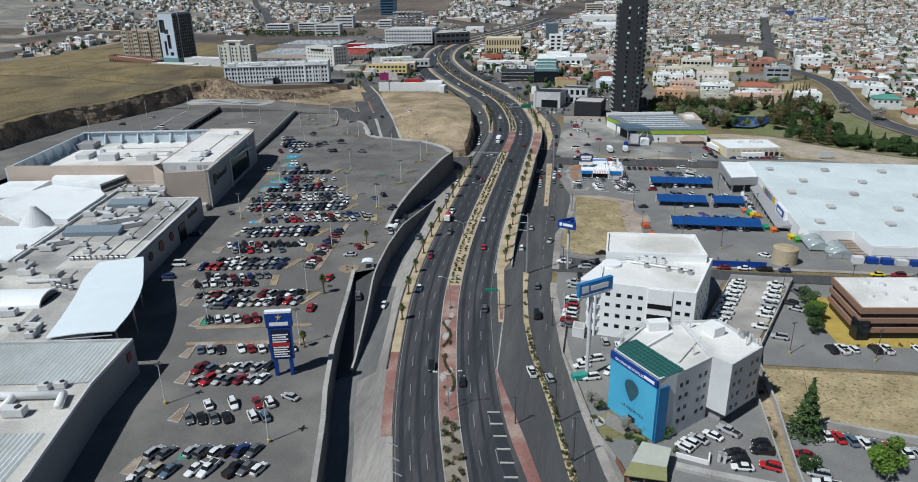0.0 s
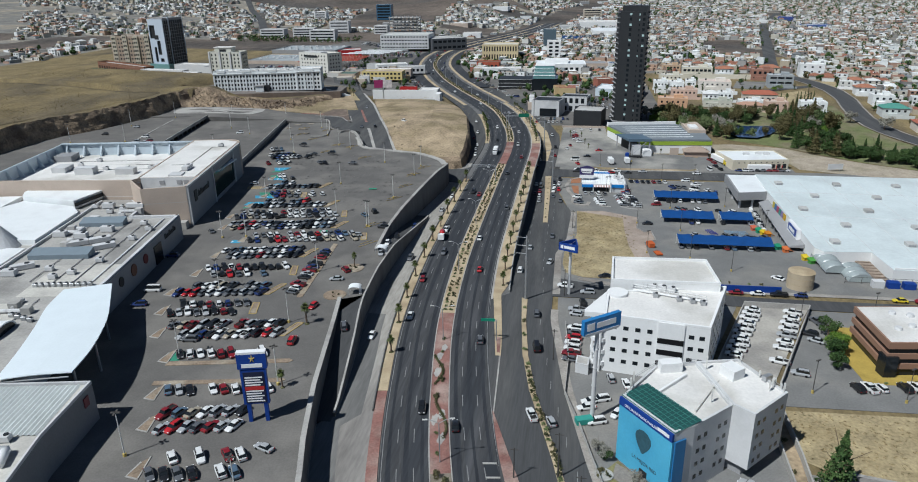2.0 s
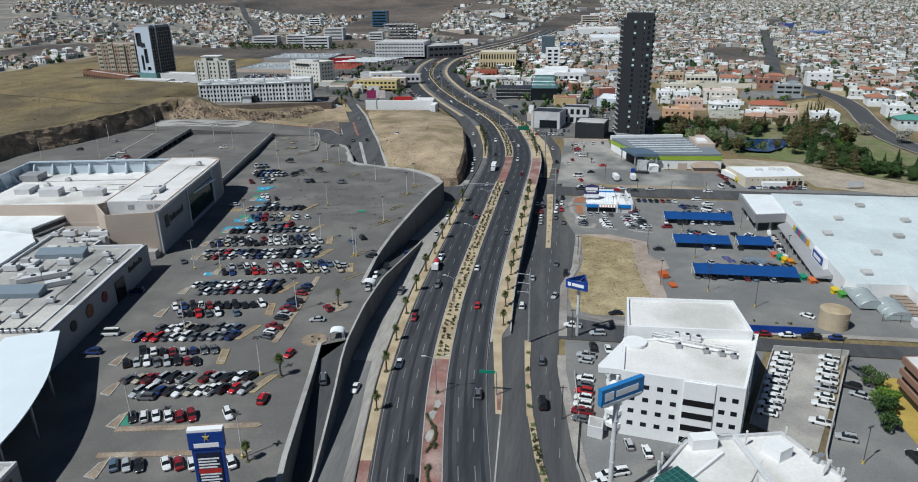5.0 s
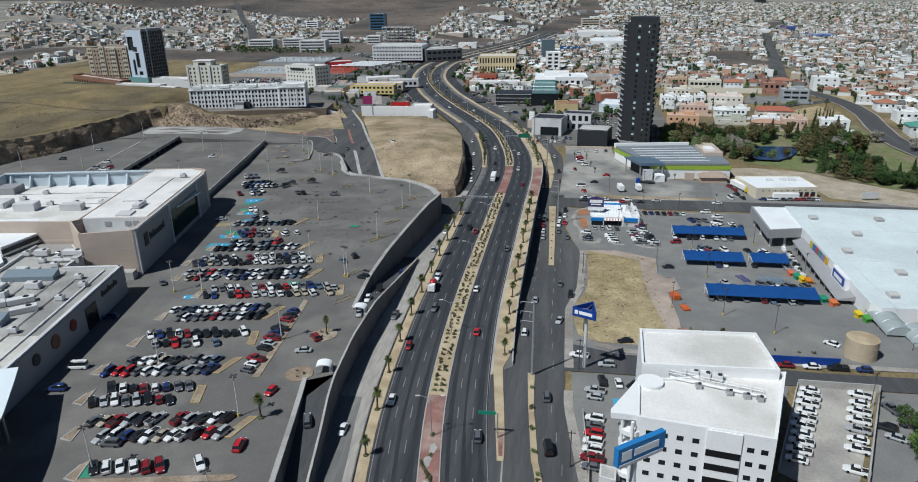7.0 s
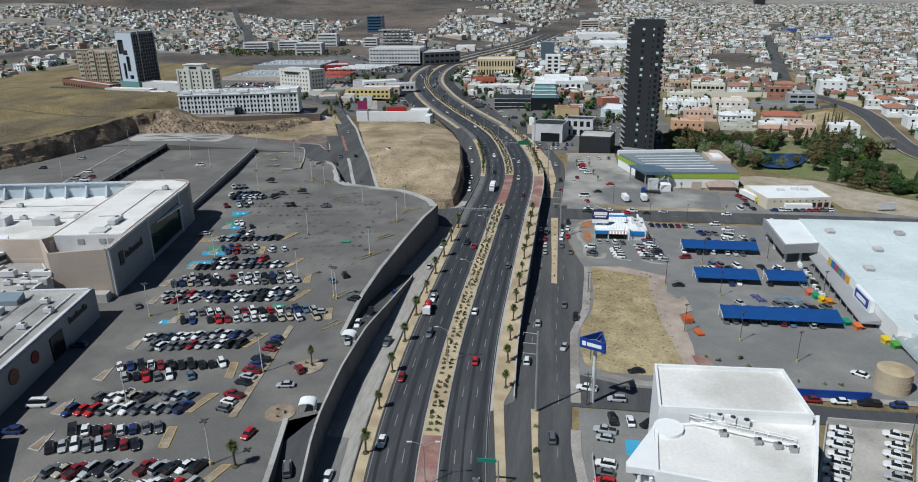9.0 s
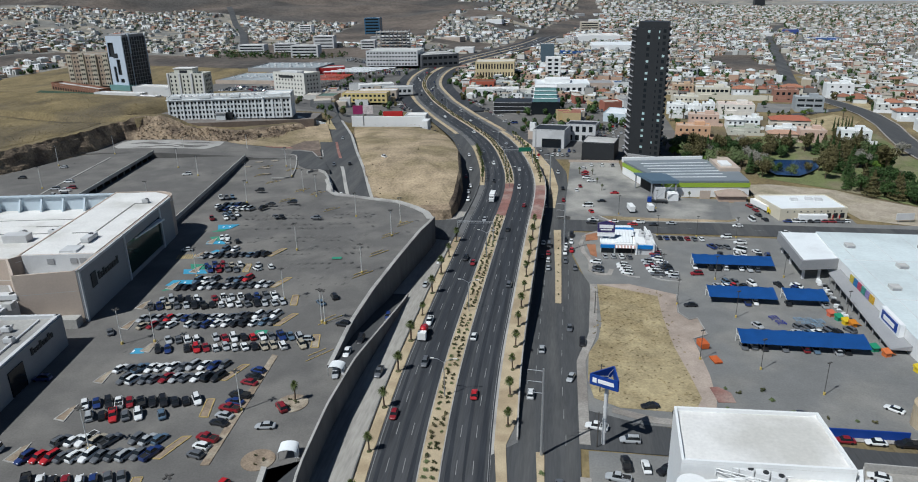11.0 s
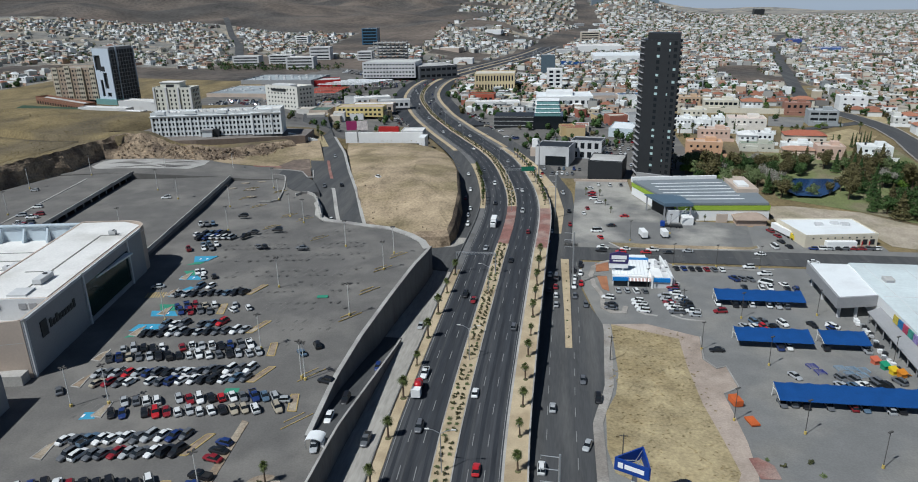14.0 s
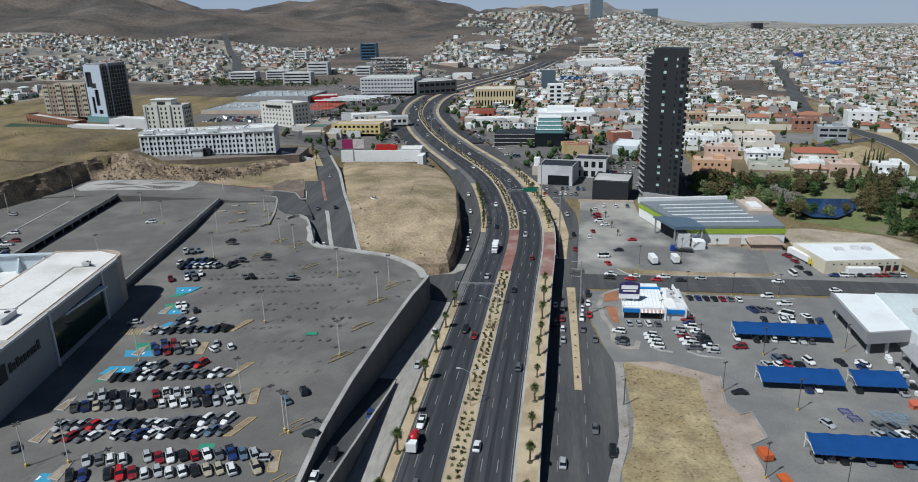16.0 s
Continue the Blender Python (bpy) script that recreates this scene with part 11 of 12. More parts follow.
# ---- poles and street furniture ----
def twin_lamp(h=10.5):
    ob = thing("street_lamp", "pale double-armed street lamp in the median", "street lamp", "median lamps")
    bm = bmesh.new(); tube(bm, (0, 0, 0), (0, 0, h - 1), 0.13, 0.09); part("pole", bm, M_STEEL, ob)
    for s in (-1, 1):
        bm = bmesh.new(); tube(bm, (0, 0, h - 1), (s * 1.6, 0, h - 0.1), 0.06, n=6); tube(bm, (s * 1.6, 0, h - 0.1), (s * 2.5, 0, h), 0.06, n=6); arm = part("arm", bm, M_STEEL, ob)
        bm = bmesh.new(); prism(bm, [(s * 2.3, -0.16), (s * 3.3, -0.12), (s * 3.3, 0.12), (s * 2.3, 0.16)], h - 0.04, h + 0.14); part("lamp_head", bm, M_POLE, arm)
    return ob
L0 = twin_lamp()
first = True
for y in (131.6, 182.5, 231, 279, 325, 421, 466, 510, 555, 600, 650, 700, 760, 830):
    m = pose(*off(y, 0), HWZ + 0.1, 0, 0, math.degrees(math.atan2(MID(y - 3) - MID(y + 3), 6)))
    if first:
        L0.matrix_basis, first = m, False
    else:
        copy_thing(L0, m)
def lot_pole():
    ob = thing("parking_light", "tall white parking light on a yellow footing", "light pole", "parking lights")
    bm = bmesh.new(); tube(bm, (0, 0, 0), (0, 0, 10.2), 0.14, 0.09); pole = part("pole", bm, M_POLE, ob)
    bm = bmesh.new(); tube(bm, (0, 0, 0), (0, 0, 0.7), 0.38, n=10); part("footing", bm, M_YELLOW, ob)
    for a in (0, 90, 180, 270):
        bm = bmesh.new(); box(bm, 0.25, 0.95, -0.2, 0.2, 10.1, 10.3); box(bm, 0, 0.3, -0.04, 0.04, 10.15, 10.22); o = part("lamp_head", bm, M_DARKPOLE, pole); o.matrix_basis = pose(0, 0, 0, 0, 0, a)
    return ob
LP = lot_pole()
SP = [(-42, 280.6), (-46, 323.4), (-20.5, 300), (-88, 420), (-49.8, 392.5), (-12.7, 336), (-28.3, 264.5), (-27.3, 263.6), (-80, 255.4), (-71.6, 256), (-67.5, 209.2), (-28.6, 361), (-57.3, 402), (-79.3, 385.3), (-39.9, 221.8), (-74.5, 300.5), (-63.3, 131.2), (-65.9, 169.8), (-38.3, 155.7), (-42.1, 187), (-37.2, 116.7), (-10, 352), (-68, 430), (-75, 452)]
for i, (u, v) in enumerate(SP):
    m = pose(*P(u, v), LOTZ, 0, 0, 10.5 + (45 if i % 2 else 0))
    LP.matrix_basis = m if i == 0 else LP.matrix_basis
    if i:
        copy_thing(LP, m)
for u, v, z in ((-120, 380, 2.2), (-113.8, 428, 2.2), (-129.7, 446, 2.2), (-175, 400, 5), (-190, 445, 5), (-172, 470, 5), (-205, 400, 5), (-208, 440, 5), (-140, 486, 0), (-105, 490, 0)):
    copy_thing(LP, pose(*P(u, v), LOTZ + z, 0, 0, 30))
def yard_pole():
    ob = thing("yard_light", "thin dark light pole on a yellow base", "light pole", "store lot lights")
    bm = bmesh.new(); tube(bm, (0, 0, 0), (0, 0, 9), 0.1, 0.07, 6); part("pole", bm, M_DARKPOLE, ob)
    bm = bmesh.new(); tube(bm, (0, 0, 0), (0, 0, 0.8), 0.3, n=8); part("footing", bm, M_YELLOW, ob)
    bm = bmesh.new(); box(bm, -0.7, 0.7, -0.2, 0.2, 8.9, 9.1); part("lamp_head", bm, M_DARKPOLE, ob)
    return ob
YP = yard_pole()
for i, (x, y) in enumerate(((28.4, 262), (43.2, 258), (44.9, 294.3), (44.7, 326), (28.2, 302.5), (69.2, 330.7), (78.9, 298.5), (55, 246), (62, 373), (30, 373), (46, 373), (17, 345), (16, 402), (34, 412), (58, 168.5), (78, 167), (98, 169), (66, 207), (86, 209))):
    m = pose(x, y, RIGHTZ(y), 0, 0, 35)
    if i == 0:
        YP.matrix_basis = m
    else:
        copy_thing(YP, m)
def mast(name, x, y, z, h, label, arms=3, m=None):
    ob = thing(name, label, "utility pole", at=pose(x, y, z))
    bm = bmesh.new(); tube(bm, (0, 0, 0), (0, 0, h), 0.35, 0.2, 8); part("pole", bm, m or M_STEEL, ob)
    for k in range(arms):
        zz = h - 0.6 - 2.6 * k
        bm = bmesh.new(); tube(bm, (0, 0, zz), (-3.2, 0, zz + 0.2), 0.1, 0.06, 5); tube(bm, (-3.2, 0, zz - 0.5), (-3.2, 0, zz + 0.3), 0.06, n=5); part("cross_arm", bm, m or M_STEEL, ob)
    return ob
mast("power_mast", -13, 211.2, -1.4, 21, "tall steel power mast with side arms")
mast("power_mast", -9, 349, -7.4, 20.5, "tall steel power mast with side arms")
mast("power_mast", -16.5, 430, -7.2, 21, "tall steel power mast with side arms")
mast("power_mast", -27, 505, -5, 21, "tall steel power mast with side arms")
for x, y, h in ((-1.1, 130, 11), (-9.8, 128.8, 7.5), (3, 118, 11), (-3.4, 176, 9), (-1.2, 215.5, 9), (0.5, 240, 8), (1.2, 292, 8), (27, 330, 8)):
    ob = thing("wooden_pole", "dark wooden utility pole by the road", "utility pole", "wooden poles", at=pose(x, y, RIGHTZ(y)))
    bm = bmesh.new(); tube(bm, (0, 0, 0), (0, 0, h), 0.16, 0.11, 7); part("pole", bm, M_DARKPOLE, ob)
    bm = bmesh.new(); box(bm, -0.9, 0.9, -0.06, 0.06, h - 0.6, h - 0.45); part("cross_arm", bm, M_DARKPOLE, ob)
def gantry(y, d0, d1, h, label, sign=None):
    a, b = Vector((*off(y, d0), 0)), Vector((*off(y, d1), 0))
    ob = thing("sign_gantry", label, "gantry", at=pose(a.x, a.y, HWZ + 0.1, 0, 0, math.degrees(math.atan2(b.y - a.y, b.x - a.x))))
    L = (b - a).length
    for x in (0, L):
        bm = bmesh.new(); tube(bm, (x, 0, 0), (x, 0, h), 0.2, 0.18); part("post", bm, M_STEEL, ob)
    bm = bmesh.new()
    for yy, zz in ((-0.4, h), (0.4, h), (0, h - 0.8)):
        tube(bm, (0, yy, zz), (L, yy, zz), 0.09, n=5)
    n = int(L / 1.1)
    for k in range(n):
        tube(bm, (L * k / n, -0.4, h), (L * (k + 0.5) / n, 0, h - 0.8), 0.05, n=4); tube(bm, (L * (k + 0.5) / n, 0, h - 0.8), (L * (k + 1) / n, 0.4, h), 0.05, n=4)
    part("truss", bm, M_STEEL, ob)
    if sign:
        bm = bmesh.new(); box(bm, sign[0], sign[1], -0.55, -0.45, h - 1.2, h + 1.2); part("sign", bm, mat("green_road_sign", (0.02, 0.16, 0.10), 0.5, 0.05), ob, "green road sign seen edge on")
    return ob
gantry(342, -13.4, 0.6, 8.0, "steel truss gantry over the highway")
gantry(470, -1, 15, 8.0, "steel gantry with a green sign", (8, 15))
ob = thing("road_sign", "green cantilever road sign over the highway", "road sign", at=pose(*off(182, 14.6), HWZ, 0, 0, 2))
bm = bmesh.new(); tube(bm, (0, 0, 0), (0, 0, 6.6), 0.15); tube(bm, (0, 0, 6.4), (-3, 0, 6.6), 0.1, n=6); part("post", bm, M_STEEL, ob)
bm = bmesh.new(); box(bm, -4.2, -0.4, -0.1, 0.1, 6.1, 6.9); part("panel", bm, mat("green_sign_panel", (0.02, 0.22, 0.14), 0.5, 0.05), ob, "green panel")

# gates of the mall
for x, y, a in ((-61.9, 229, 0), (-61.5, 197, 10)):
    ob = thing("gate_shelter", "small white vaulted gate shelter", "shelter", "gates", at=pose(x, y, LOTZ, 0, 0, a) @ Matrix.Scale(0.72, 4))
    bm = bmesh.new()
    ring = [(math.cos(t), math.sin(t)) for t in np.linspace(0.15, math.pi - 0.15, 9)]
    for dz in (0, -0.12):
        band(bm, [(-2 + 2.6 * c, -2.2, 2.6 + 1.1 * s + dz) for c, s in ring], [(-2 + 2.6 * c, 2.2, 2.6 + 1.1 * s + dz) for c, s in ring])
    part("roof", bm, M_METALROOF, ob, smooth=True)
    for px, py in ((0.4, -2), (0.4, 2), (-4.4, -2), (-4.4, 2)):
        bm = bmesh.new(); tube(bm, (px, py, 0), (px, py, 2.8), 0.09, n=6); part("post", bm, M_STEEL, ob)
    bm = bmesh.new(); box(bm, -0.3, 0.7, -0.8, 0.8, 0, 2.2); part("booth", bm, M_WHITE, ob)
for c, r, nm in ((P(-29, 224), 3.6, "round_island"), (P(-32, 204), 3.4, "round_island")):
    bm = bmesh.new(); tube(bm, (*c, LOTZ - 0.05), (*c, LOTZ + 0.16), r, n=24); o = tagged(finish(nm, bm, M_ISLAND), "round kerbed island with plants", "island", kind="structure")
    place(SHRUBS, [(c[0] + 1.2, c[1]), (c[0] - 1, c[1] + 1), (c[0], c[1] - 1.6)], lambda x, y: LOTZ + 0.15, 0.5, 0.7)

# trucks and vans at the market and docks
def box_truck(x, y, z, ang, L, col, label):
    ob = thing("box_truck", label, "truck", at=pose(x, y, z, 0, 0, ang))
    bm = bmesh.new(); box(bm, -1.2, 1.2, -L / 2, L / 2, 0.9, 3.4); bmesh.ops.bevel(bm, geom=bm.edges[:], offset=0.06, segments=1, affect="EDGES"); part("box", bm, M_WHITE, ob)
    if col:
        bm = bmesh.new(); prism(bm, [(-1.15, L / 2 + 0.3), (1.15, L / 2 + 0.3), (1.1, L / 2 + 2.6), (-1.1, L / 2 + 2.6)], 0.5, [2.9, 2.9, 1.9, 1.9]); part("cab", bm, col, ob)
        bm = bmesh.new(); prism(bm, [(-1.0, L / 2 + 1.3), (1.0, L / 2 + 1.3), (0.95, L / 2 + 1.9), (-0.95, L / 2 + 1.9)], 1.9, [2.62, 2.62, 2.3, 2.3]); part("windscreen", bm, M_CARGLASS, ob)
    for sx in (-1, 1):
        for yy in ((-L / 2 + 1.2, L / 2 - 1, L / 2 + 1.6) if col else (-L / 2 + 1.2, -L / 2 + 2.3, L / 2 - 1)):
            o = put("wheel", WHEEL, ob, sx * 1.0, yy, 0.48); o.scale = (1.3, 1.5, 1.5)
    return ob
box_truck(22, 407, -7.95, 10, 6.5, None, "white cargo trailer on the forecourt")
box_truck(31, 408, -7.95, 8, 5.0, None, "small white cargo trailer on the forecourt")
box_truck(82, 416, -7.7, 200, 13, PAINTS["yellow"], "white semi trailer with a yellow tractor")
box_truck(100, 399.4, -8.0, 95, 12, None, "grey-white trailer parked by the docks")
box_truck(*off(400, -6.5), HWZ, 180, 6.5, PAINTS["white"], "white box truck on the highway")
ob = thing("crane_truck", "dark crane truck with a raised boom", "truck", at=pose(36, 421.5, -7.7, 0, 0, 80))
bm = bmesh.new(); box(bm, -1.2, 1.2, -4.5, 3, 0.7, 1.4); part("bed", bm, M_DARK, ob)
bm = bmesh.new(); box(bm, -1.15, 1.15, 3, 5, 0.5, 2.6); part("cab", bm, M_SIGNBLUE, ob)
bm = bmesh.new(); tube(bm, (0, 1.5, 1.4), (1.5, -6, 9), 0.22, 0.14, 6); part("boom", bm, M_STEEL, ob)
for sx in (-1, 1):
    for yy in (-3.5, -2.2, 3.6):
        put("wheel", WHEEL, ob, sx * 1.0, yy, 0.36)
ob = thing("mixer_truck", "red and white concrete mixer truck", "truck", at=pose(*off(262, -10.6), HWZ, 0, 0, 180))
bm = bmesh.new(); tube(bm, (0, -2.6, 1.7), (0, 0, 2.3), 0.7, 1.2, 12); tube(bm, (0, 0, 2.3), (0, 2, 2.3), 1.2, 0.9, 12); part("drum", bm, PAINTS["bright red"], ob, smooth=True)
bm = bmesh.new(); box(bm, -1.15, 1.15, 2.3, 4.2, 0.6, 2.7); part("cab", bm, M_WHITE, ob)
bm = bmesh.new(); box(bm, -0.5, 0.5, -3.4, 2.3, 0.7, 1.1); part("chassis", bm, M_DARK, ob)
for sx in (-1, 1):
    for yy in (-2.4, -1.2, 3.2):
        put("wheel", WHEEL, ob, sx * 1.0, yy, 0.4)
for x, y, lb in ((30.6, 270.5, "orange garden shed for sale on the dirt strip"), (32.4, 261.5, "orange flatbed trailer on the dirt strip")):
    ob = thing("orange_trailer", lb, "trailer", at=pose(x, y, RIGHTZ(y) + 0.1, 0, 0, 15))
    bm = bmesh.new(); box(bm, -1.1, 1.1, -1.8, 1.8, 0.3, 0.7 if "flat" in lb else 1.8); part("body", bm, mat("orange_paint", (0.50, 0.11, 0.03), 0.6, 0.2) if "orange_paint" not in bpy.data.materials else bpy.data.materials["orange_paint"], ob)
# walls, fences and small buildings round the offices
def fence(name, pts, z, h, t, material, label):
    ob = thing(name, label, "wall")
    for a, b in zip(pts, pts[1:]):
        d = (Vector(b) - Vector(a)).normalized(); n = Vector((-d.y, d.x)) * t / 2
        slab(ob, "panel", [tuple(Vector(a) - n), tuple(Vector(b) - n), tuple(Vector(b) + n), tuple(Vector(a) + n)], z - 0.2, z + h, material)
    return ob
fence("boundary_wall", [(52, 214.3), (70.6, 214), (51, 169.5), (48.6, 160), (48.2, 142), (46.6, 120), (46, 100)], -1.5, 1.9, 0.35, M_CONC, "pale concrete boundary wall of the yard")
fence("boundary_wall", [(38.5, 180), (52, 214.3)], -1.5, 1.0, 0.3, M_CONC, "low pale concrete wall of the yard")
fence("retaining_wall", [(55, 137.6), (75, 133.6), (140, 127.4)], -1.5, 1.5, 0.9, M_CONC, "pale retaining wall below the field")
fence("yard_wall", [(23.4, 119), (30, 117.4), (37.3, 116.2), (43.6, 115.2)], -1.5, 0.8, 1.7, M_CONC, "broad pale concrete wall across the yard")
fence("inner_boundary_wall", [(45.4, 160), (44.8, 144), (43.9, 118), (43.3, 100)], -1.5, 1.6, 0.35, M_CONC, "pale concrete wall beside the planted strip")
fence("yard_wall", [(23.8, 122.4), (30, 120.6), (30.6, 123.4)], -1.5, 1.1, 0.3, M_WHITE, "low white wall round the utility corner")
fence("garden_fence", [(11.6, 119), (13.6, 112.5), (16, 104)], -1.5, 1.5, 0.2, M_BROWN, "rusty brown garden fence")
drape("planted_strip", [(45.6, 160), (48.4, 160), (48.0, 142), (46.4, 120), (45.8, 101), (43.6, 101), (44.1, 118), (45.0, 144)], 0.12, M_EARTH, "bare earth strip between two walls", "planting bed")
drape("garden_lawn", [(8.8, 127), (14.6, 126.6), (22, 126.6), (21, 129.6), (15, 131.6), (11, 137), (7.8, 133)], 0.09, mat("garden_grass", (0.20, 0.18, 0.08), 0.95, 0.35, 0.4, 2.5, 0.03, tint=(0.11, 0.12, 0.045), patch=0.5), "small patchy garden lawn by the office", "lawn")
drape("garden_path", [(9.6, 131.6), (13.6, 128.2), (16.2, 129.6), (12.8, 134.4), (10.6, 136.2)], 0.13, M_WALK, "pale paved path to the office entrance", "path")
bm = bmesh.new(); tube(bm, (8.0, 132, -1.5), (8.0, 132, -1.1), 1.9, n=20); tagged(finish("round_bed", bm, M_CONC), "round kerbed flower bed", "planting bed", kind="structure")
place(SHRUBS[:2], [(7.4, 131.4), (8.7, 131.6), (8.0, 133), (7.2, 132.6), (19.2, 128.2), (20.6, 127.6), (14.2, 131), (10.2, 125.6), (24, 124), (45, 132), (45.6, 138), (46.2, 148), (44.8, 124)], lambda x, y: -1.3, 0.8, 1.3)
place(BROAD, [(18.4, 129.0), (21.4, 128.4), (22.8, 129.6)], lambda x, y: -1.5, 0.42, 0.55)
place(OLIVE[1:], [(8.4, 137), (7.0, 139.6), (16.2, 129.0), (14.2, 129.8)], lambda x, y: -1.5, 0.3, 0.42)
for x, y in ((32.2, 122), (33.2, 121.6)):
    ob = thing("gate_post", "pale square gate post in the yard", "post", "gate posts", at=pose(x, y, -1.45))
    bm = bmesh.new(); box(bm, -0.25, 0.25, -0.25, 0.25, 0, 2.2); part("shaft", bm, M_LIGHTGREY, ob)
    bm = bmesh.new(); box(bm, -0.32, 0.32, -0.32, 0.32, 2.2, 2.35); part("cap", bm, M_CONC, ob)
fence("blue_wall", [(44, 226.6), (66, 226.8)], -2, 2.0, 0.3, M_SIGNBLUE, "long dark blue street wall")
fence("yard_fence", [(-0.5, 196), (0.5, 176), (-0.2, 160), (3.6, 146), (5.6, 137), (8, 127), (11.6, 119)], -1.5, 1.2, 0.15, M_CONC, "low pale fence along the sidewalk")
def guard_house():
    """A low pavilion with a grey sheet roof and an olive front slope."""
    ob = thing("guard_house", "low guard house with a grey sheet roof and olive eaves", "hut")
    slab(ob, "wall", [(14.6, 116.4), (20.6, 115.6), (21.6, 119.6), (16.6, 120.8)], -1.5, 1.2, mat("olive_wall", (0.22, 0.215, 0.12), 0.8, 0.1))
    slab(ob, "roof", [(14.2, 116.0), (21.0, 115.2), (22.4, 120.4), (16.8, 121.8)], [1.2, 1.2, 1.9, 1.9], [1.35, 1.35, 2.05, 2.05], mat("grey_sheet_roof", (0.42, 0.43, 0.37), 0.6, 0.12, 0.3, 2.0), "grey-green sheet roof")
    slab(ob, "eaves", [(12.6, 112.8), (20.8, 112.2), (21.0, 115.1), (14.2, 115.9)], [0.35, 0.35, 1.15, 1.15], [0.5, 0.5, 1.3, 1.3], mat("olive_sheet", (0.24, 0.24, 0.11), 0.6, 0.12, 0.3, 2.0), "olive sheet eaves")
    for x, y in ((13.0, 113.2), (16.6, 112.9), (20.4, 112.6)):
        bm = bmesh.new(); box(bm, x - 0.12, x + 0.12, y - 0.12, y + 0.12, -1.5, 0.5); part("post", bm, M_BARK, ob)
    return ob
guard_house()
simple_building("roof_deck", [(2.2, 170.5), (5.4, 169.5), (5.8, 173.5), (2.6, 174.5)], -1.5, 1.2, M_LIGHTGREY, M_CONC, "small grey utility hut by the fence", "hut", par=0.1)
for x, y, m in ((4.2, 149.0, mat("teal_tarp", (0.05, 0.30, 0.25), 0.6, 0.1)),):
    ob = thing("covered_trailer", "teal covered trailer with a rusty side", "trailer", at=pose(x, y, -1.45, 0, 0, 20))
    bm = bmesh.new(); box(bm, -1.9, 1.9, -0.9, 0.9, 0.3, 1.6); part("cover", bm, m, ob)
lotz = RIGHTZ(205)
bm = bmesh.new(); box(bm, 6.8, 10.4, 197.5, 203, lotz + 0.05, lotz + 0.075); tagged(finish("blue_bay_paint", bm, M_BAYBLUE), "blue painted accessible bay", "painted bay", kind="structure")
# roadside billboard beyond the warehouse
ob = thing("small_billboard", "pale billboard standing in the earth field", "billboard", at=pose(139, 402, -8, 0, 0, 10))
bm = bmesh.new(); box(bm, -4, 4, -0.15, 0.15, 1.2, 4.2); part("panel", bm, M_LIGHTGREY, ob)
for x in (-2.5, 2.5):
    bm = bmesh.new(); tube(bm, (x, 0, 0), (x, 0, 1.3), 0.12, n=6); part("post", bm, M_STEEL, ob)
# plastic displays and steel racks on the hardware store's lot
for x, y, c, lb in ((74.6, 299.2, (0.55, 0.14, 0.08), "coral plastic playhouse on display"), (75.8, 296, (0.03, 0.26, 0.14), "green plastic playhouse on display"), (76.8, 293, (0.62, 0.44, 0.02), "yellow plastic slide set on display"), (78.2, 291.4, (0.55, 0.20, 0.02), "orange plastic slide set on display"), (77.4, 274, (0.03, 0.24, 0.13), "green plastic playhouse on display"), (79.4, 271, (0.58, 0.16, 0.05), "orange plastic slide set on display"), (83.5, 262, (0.62, 0.46, 0.03), "yellow plastic slide set on display"), (84.6, 258.6, (0.08, 0.28, 0.05), "green plastic playhouse on display")):
    ob = thing("playhouse", lb, "playhouse", "plastic displays", at=pose(x, y, RIGHTZ(y) + 0.06, 0, 0, 20))
    m = mat("bright_plastic", c, 0.5, 0.1)
    bm = bmesh.new(); box(bm, -0.9, 0.9, -0.8, 0.8, 0, 1.2); part("body", bm, m, ob)
    bm = bmesh.new(); prism(bm, [(-1.1, -1.0), (1.1, -1.0), (1.1, 1.0), (-1.1, 1.0)], 1.2, [1.3, 1.3, 2.0, 2.0]); part("roof", bm, m, ob)
    bm = bmesh.new(); prism(bm, [(0.9, -0.4), (2.9, -0.4), (2.9, 0.4), (0.9, 0.4)], [0.9, 0.05, 0.05, 0.9], [1.05, 0.2, 0.2, 1.05]); part("slide", bm, m, ob)
for x, y, c in ((56.4, 294.6, (0.03, 0.04, 0.26)), (57.4, 291, (0.03, 0.04, 0.26)), (63.6, 294.2, (0.22, 0.32, 0.42)), (66.6, 294, (0.22, 0.32, 0.42)), (69.4, 293.6, (0.22, 0.32, 0.42)), (65, 290.8, (0.22, 0.32, 0.42)), (68, 290.4, (0.22, 0.32, 0.42))):
    ob = thing("steel_rack", "low painted steel rack standing on the lot", "rack", "steel racks", at=pose(x, y, RIGHTZ(y) + 0.06, 0, 0, 12))
    m = mat("rack_paint", c, 0.5, 0.1)
    for k in range(5):
        bm = bmesh.new(); tube(bm, (-1.3, -1.2 + 0.6 * k, 0.5), (1.3, -1.2 + 0.6 * k, 0.5), 0.07, n=5); part("bar", bm, m, ob)
    for sx in (-1.2, 1.2):
        bm = bmesh.new(); tube(bm, (sx, -1.3, 0.42), (sx, 1.3, 0.42), 0.08, n=5); part("rail", bm, m, ob)
        for sy in (-1.2, 1.2):
            bm = bmesh.new(); tube(bm, (sx, sy, 0), (sx, sy, 0.5), 0.07, n=5); part("leg", bm, m, ob)
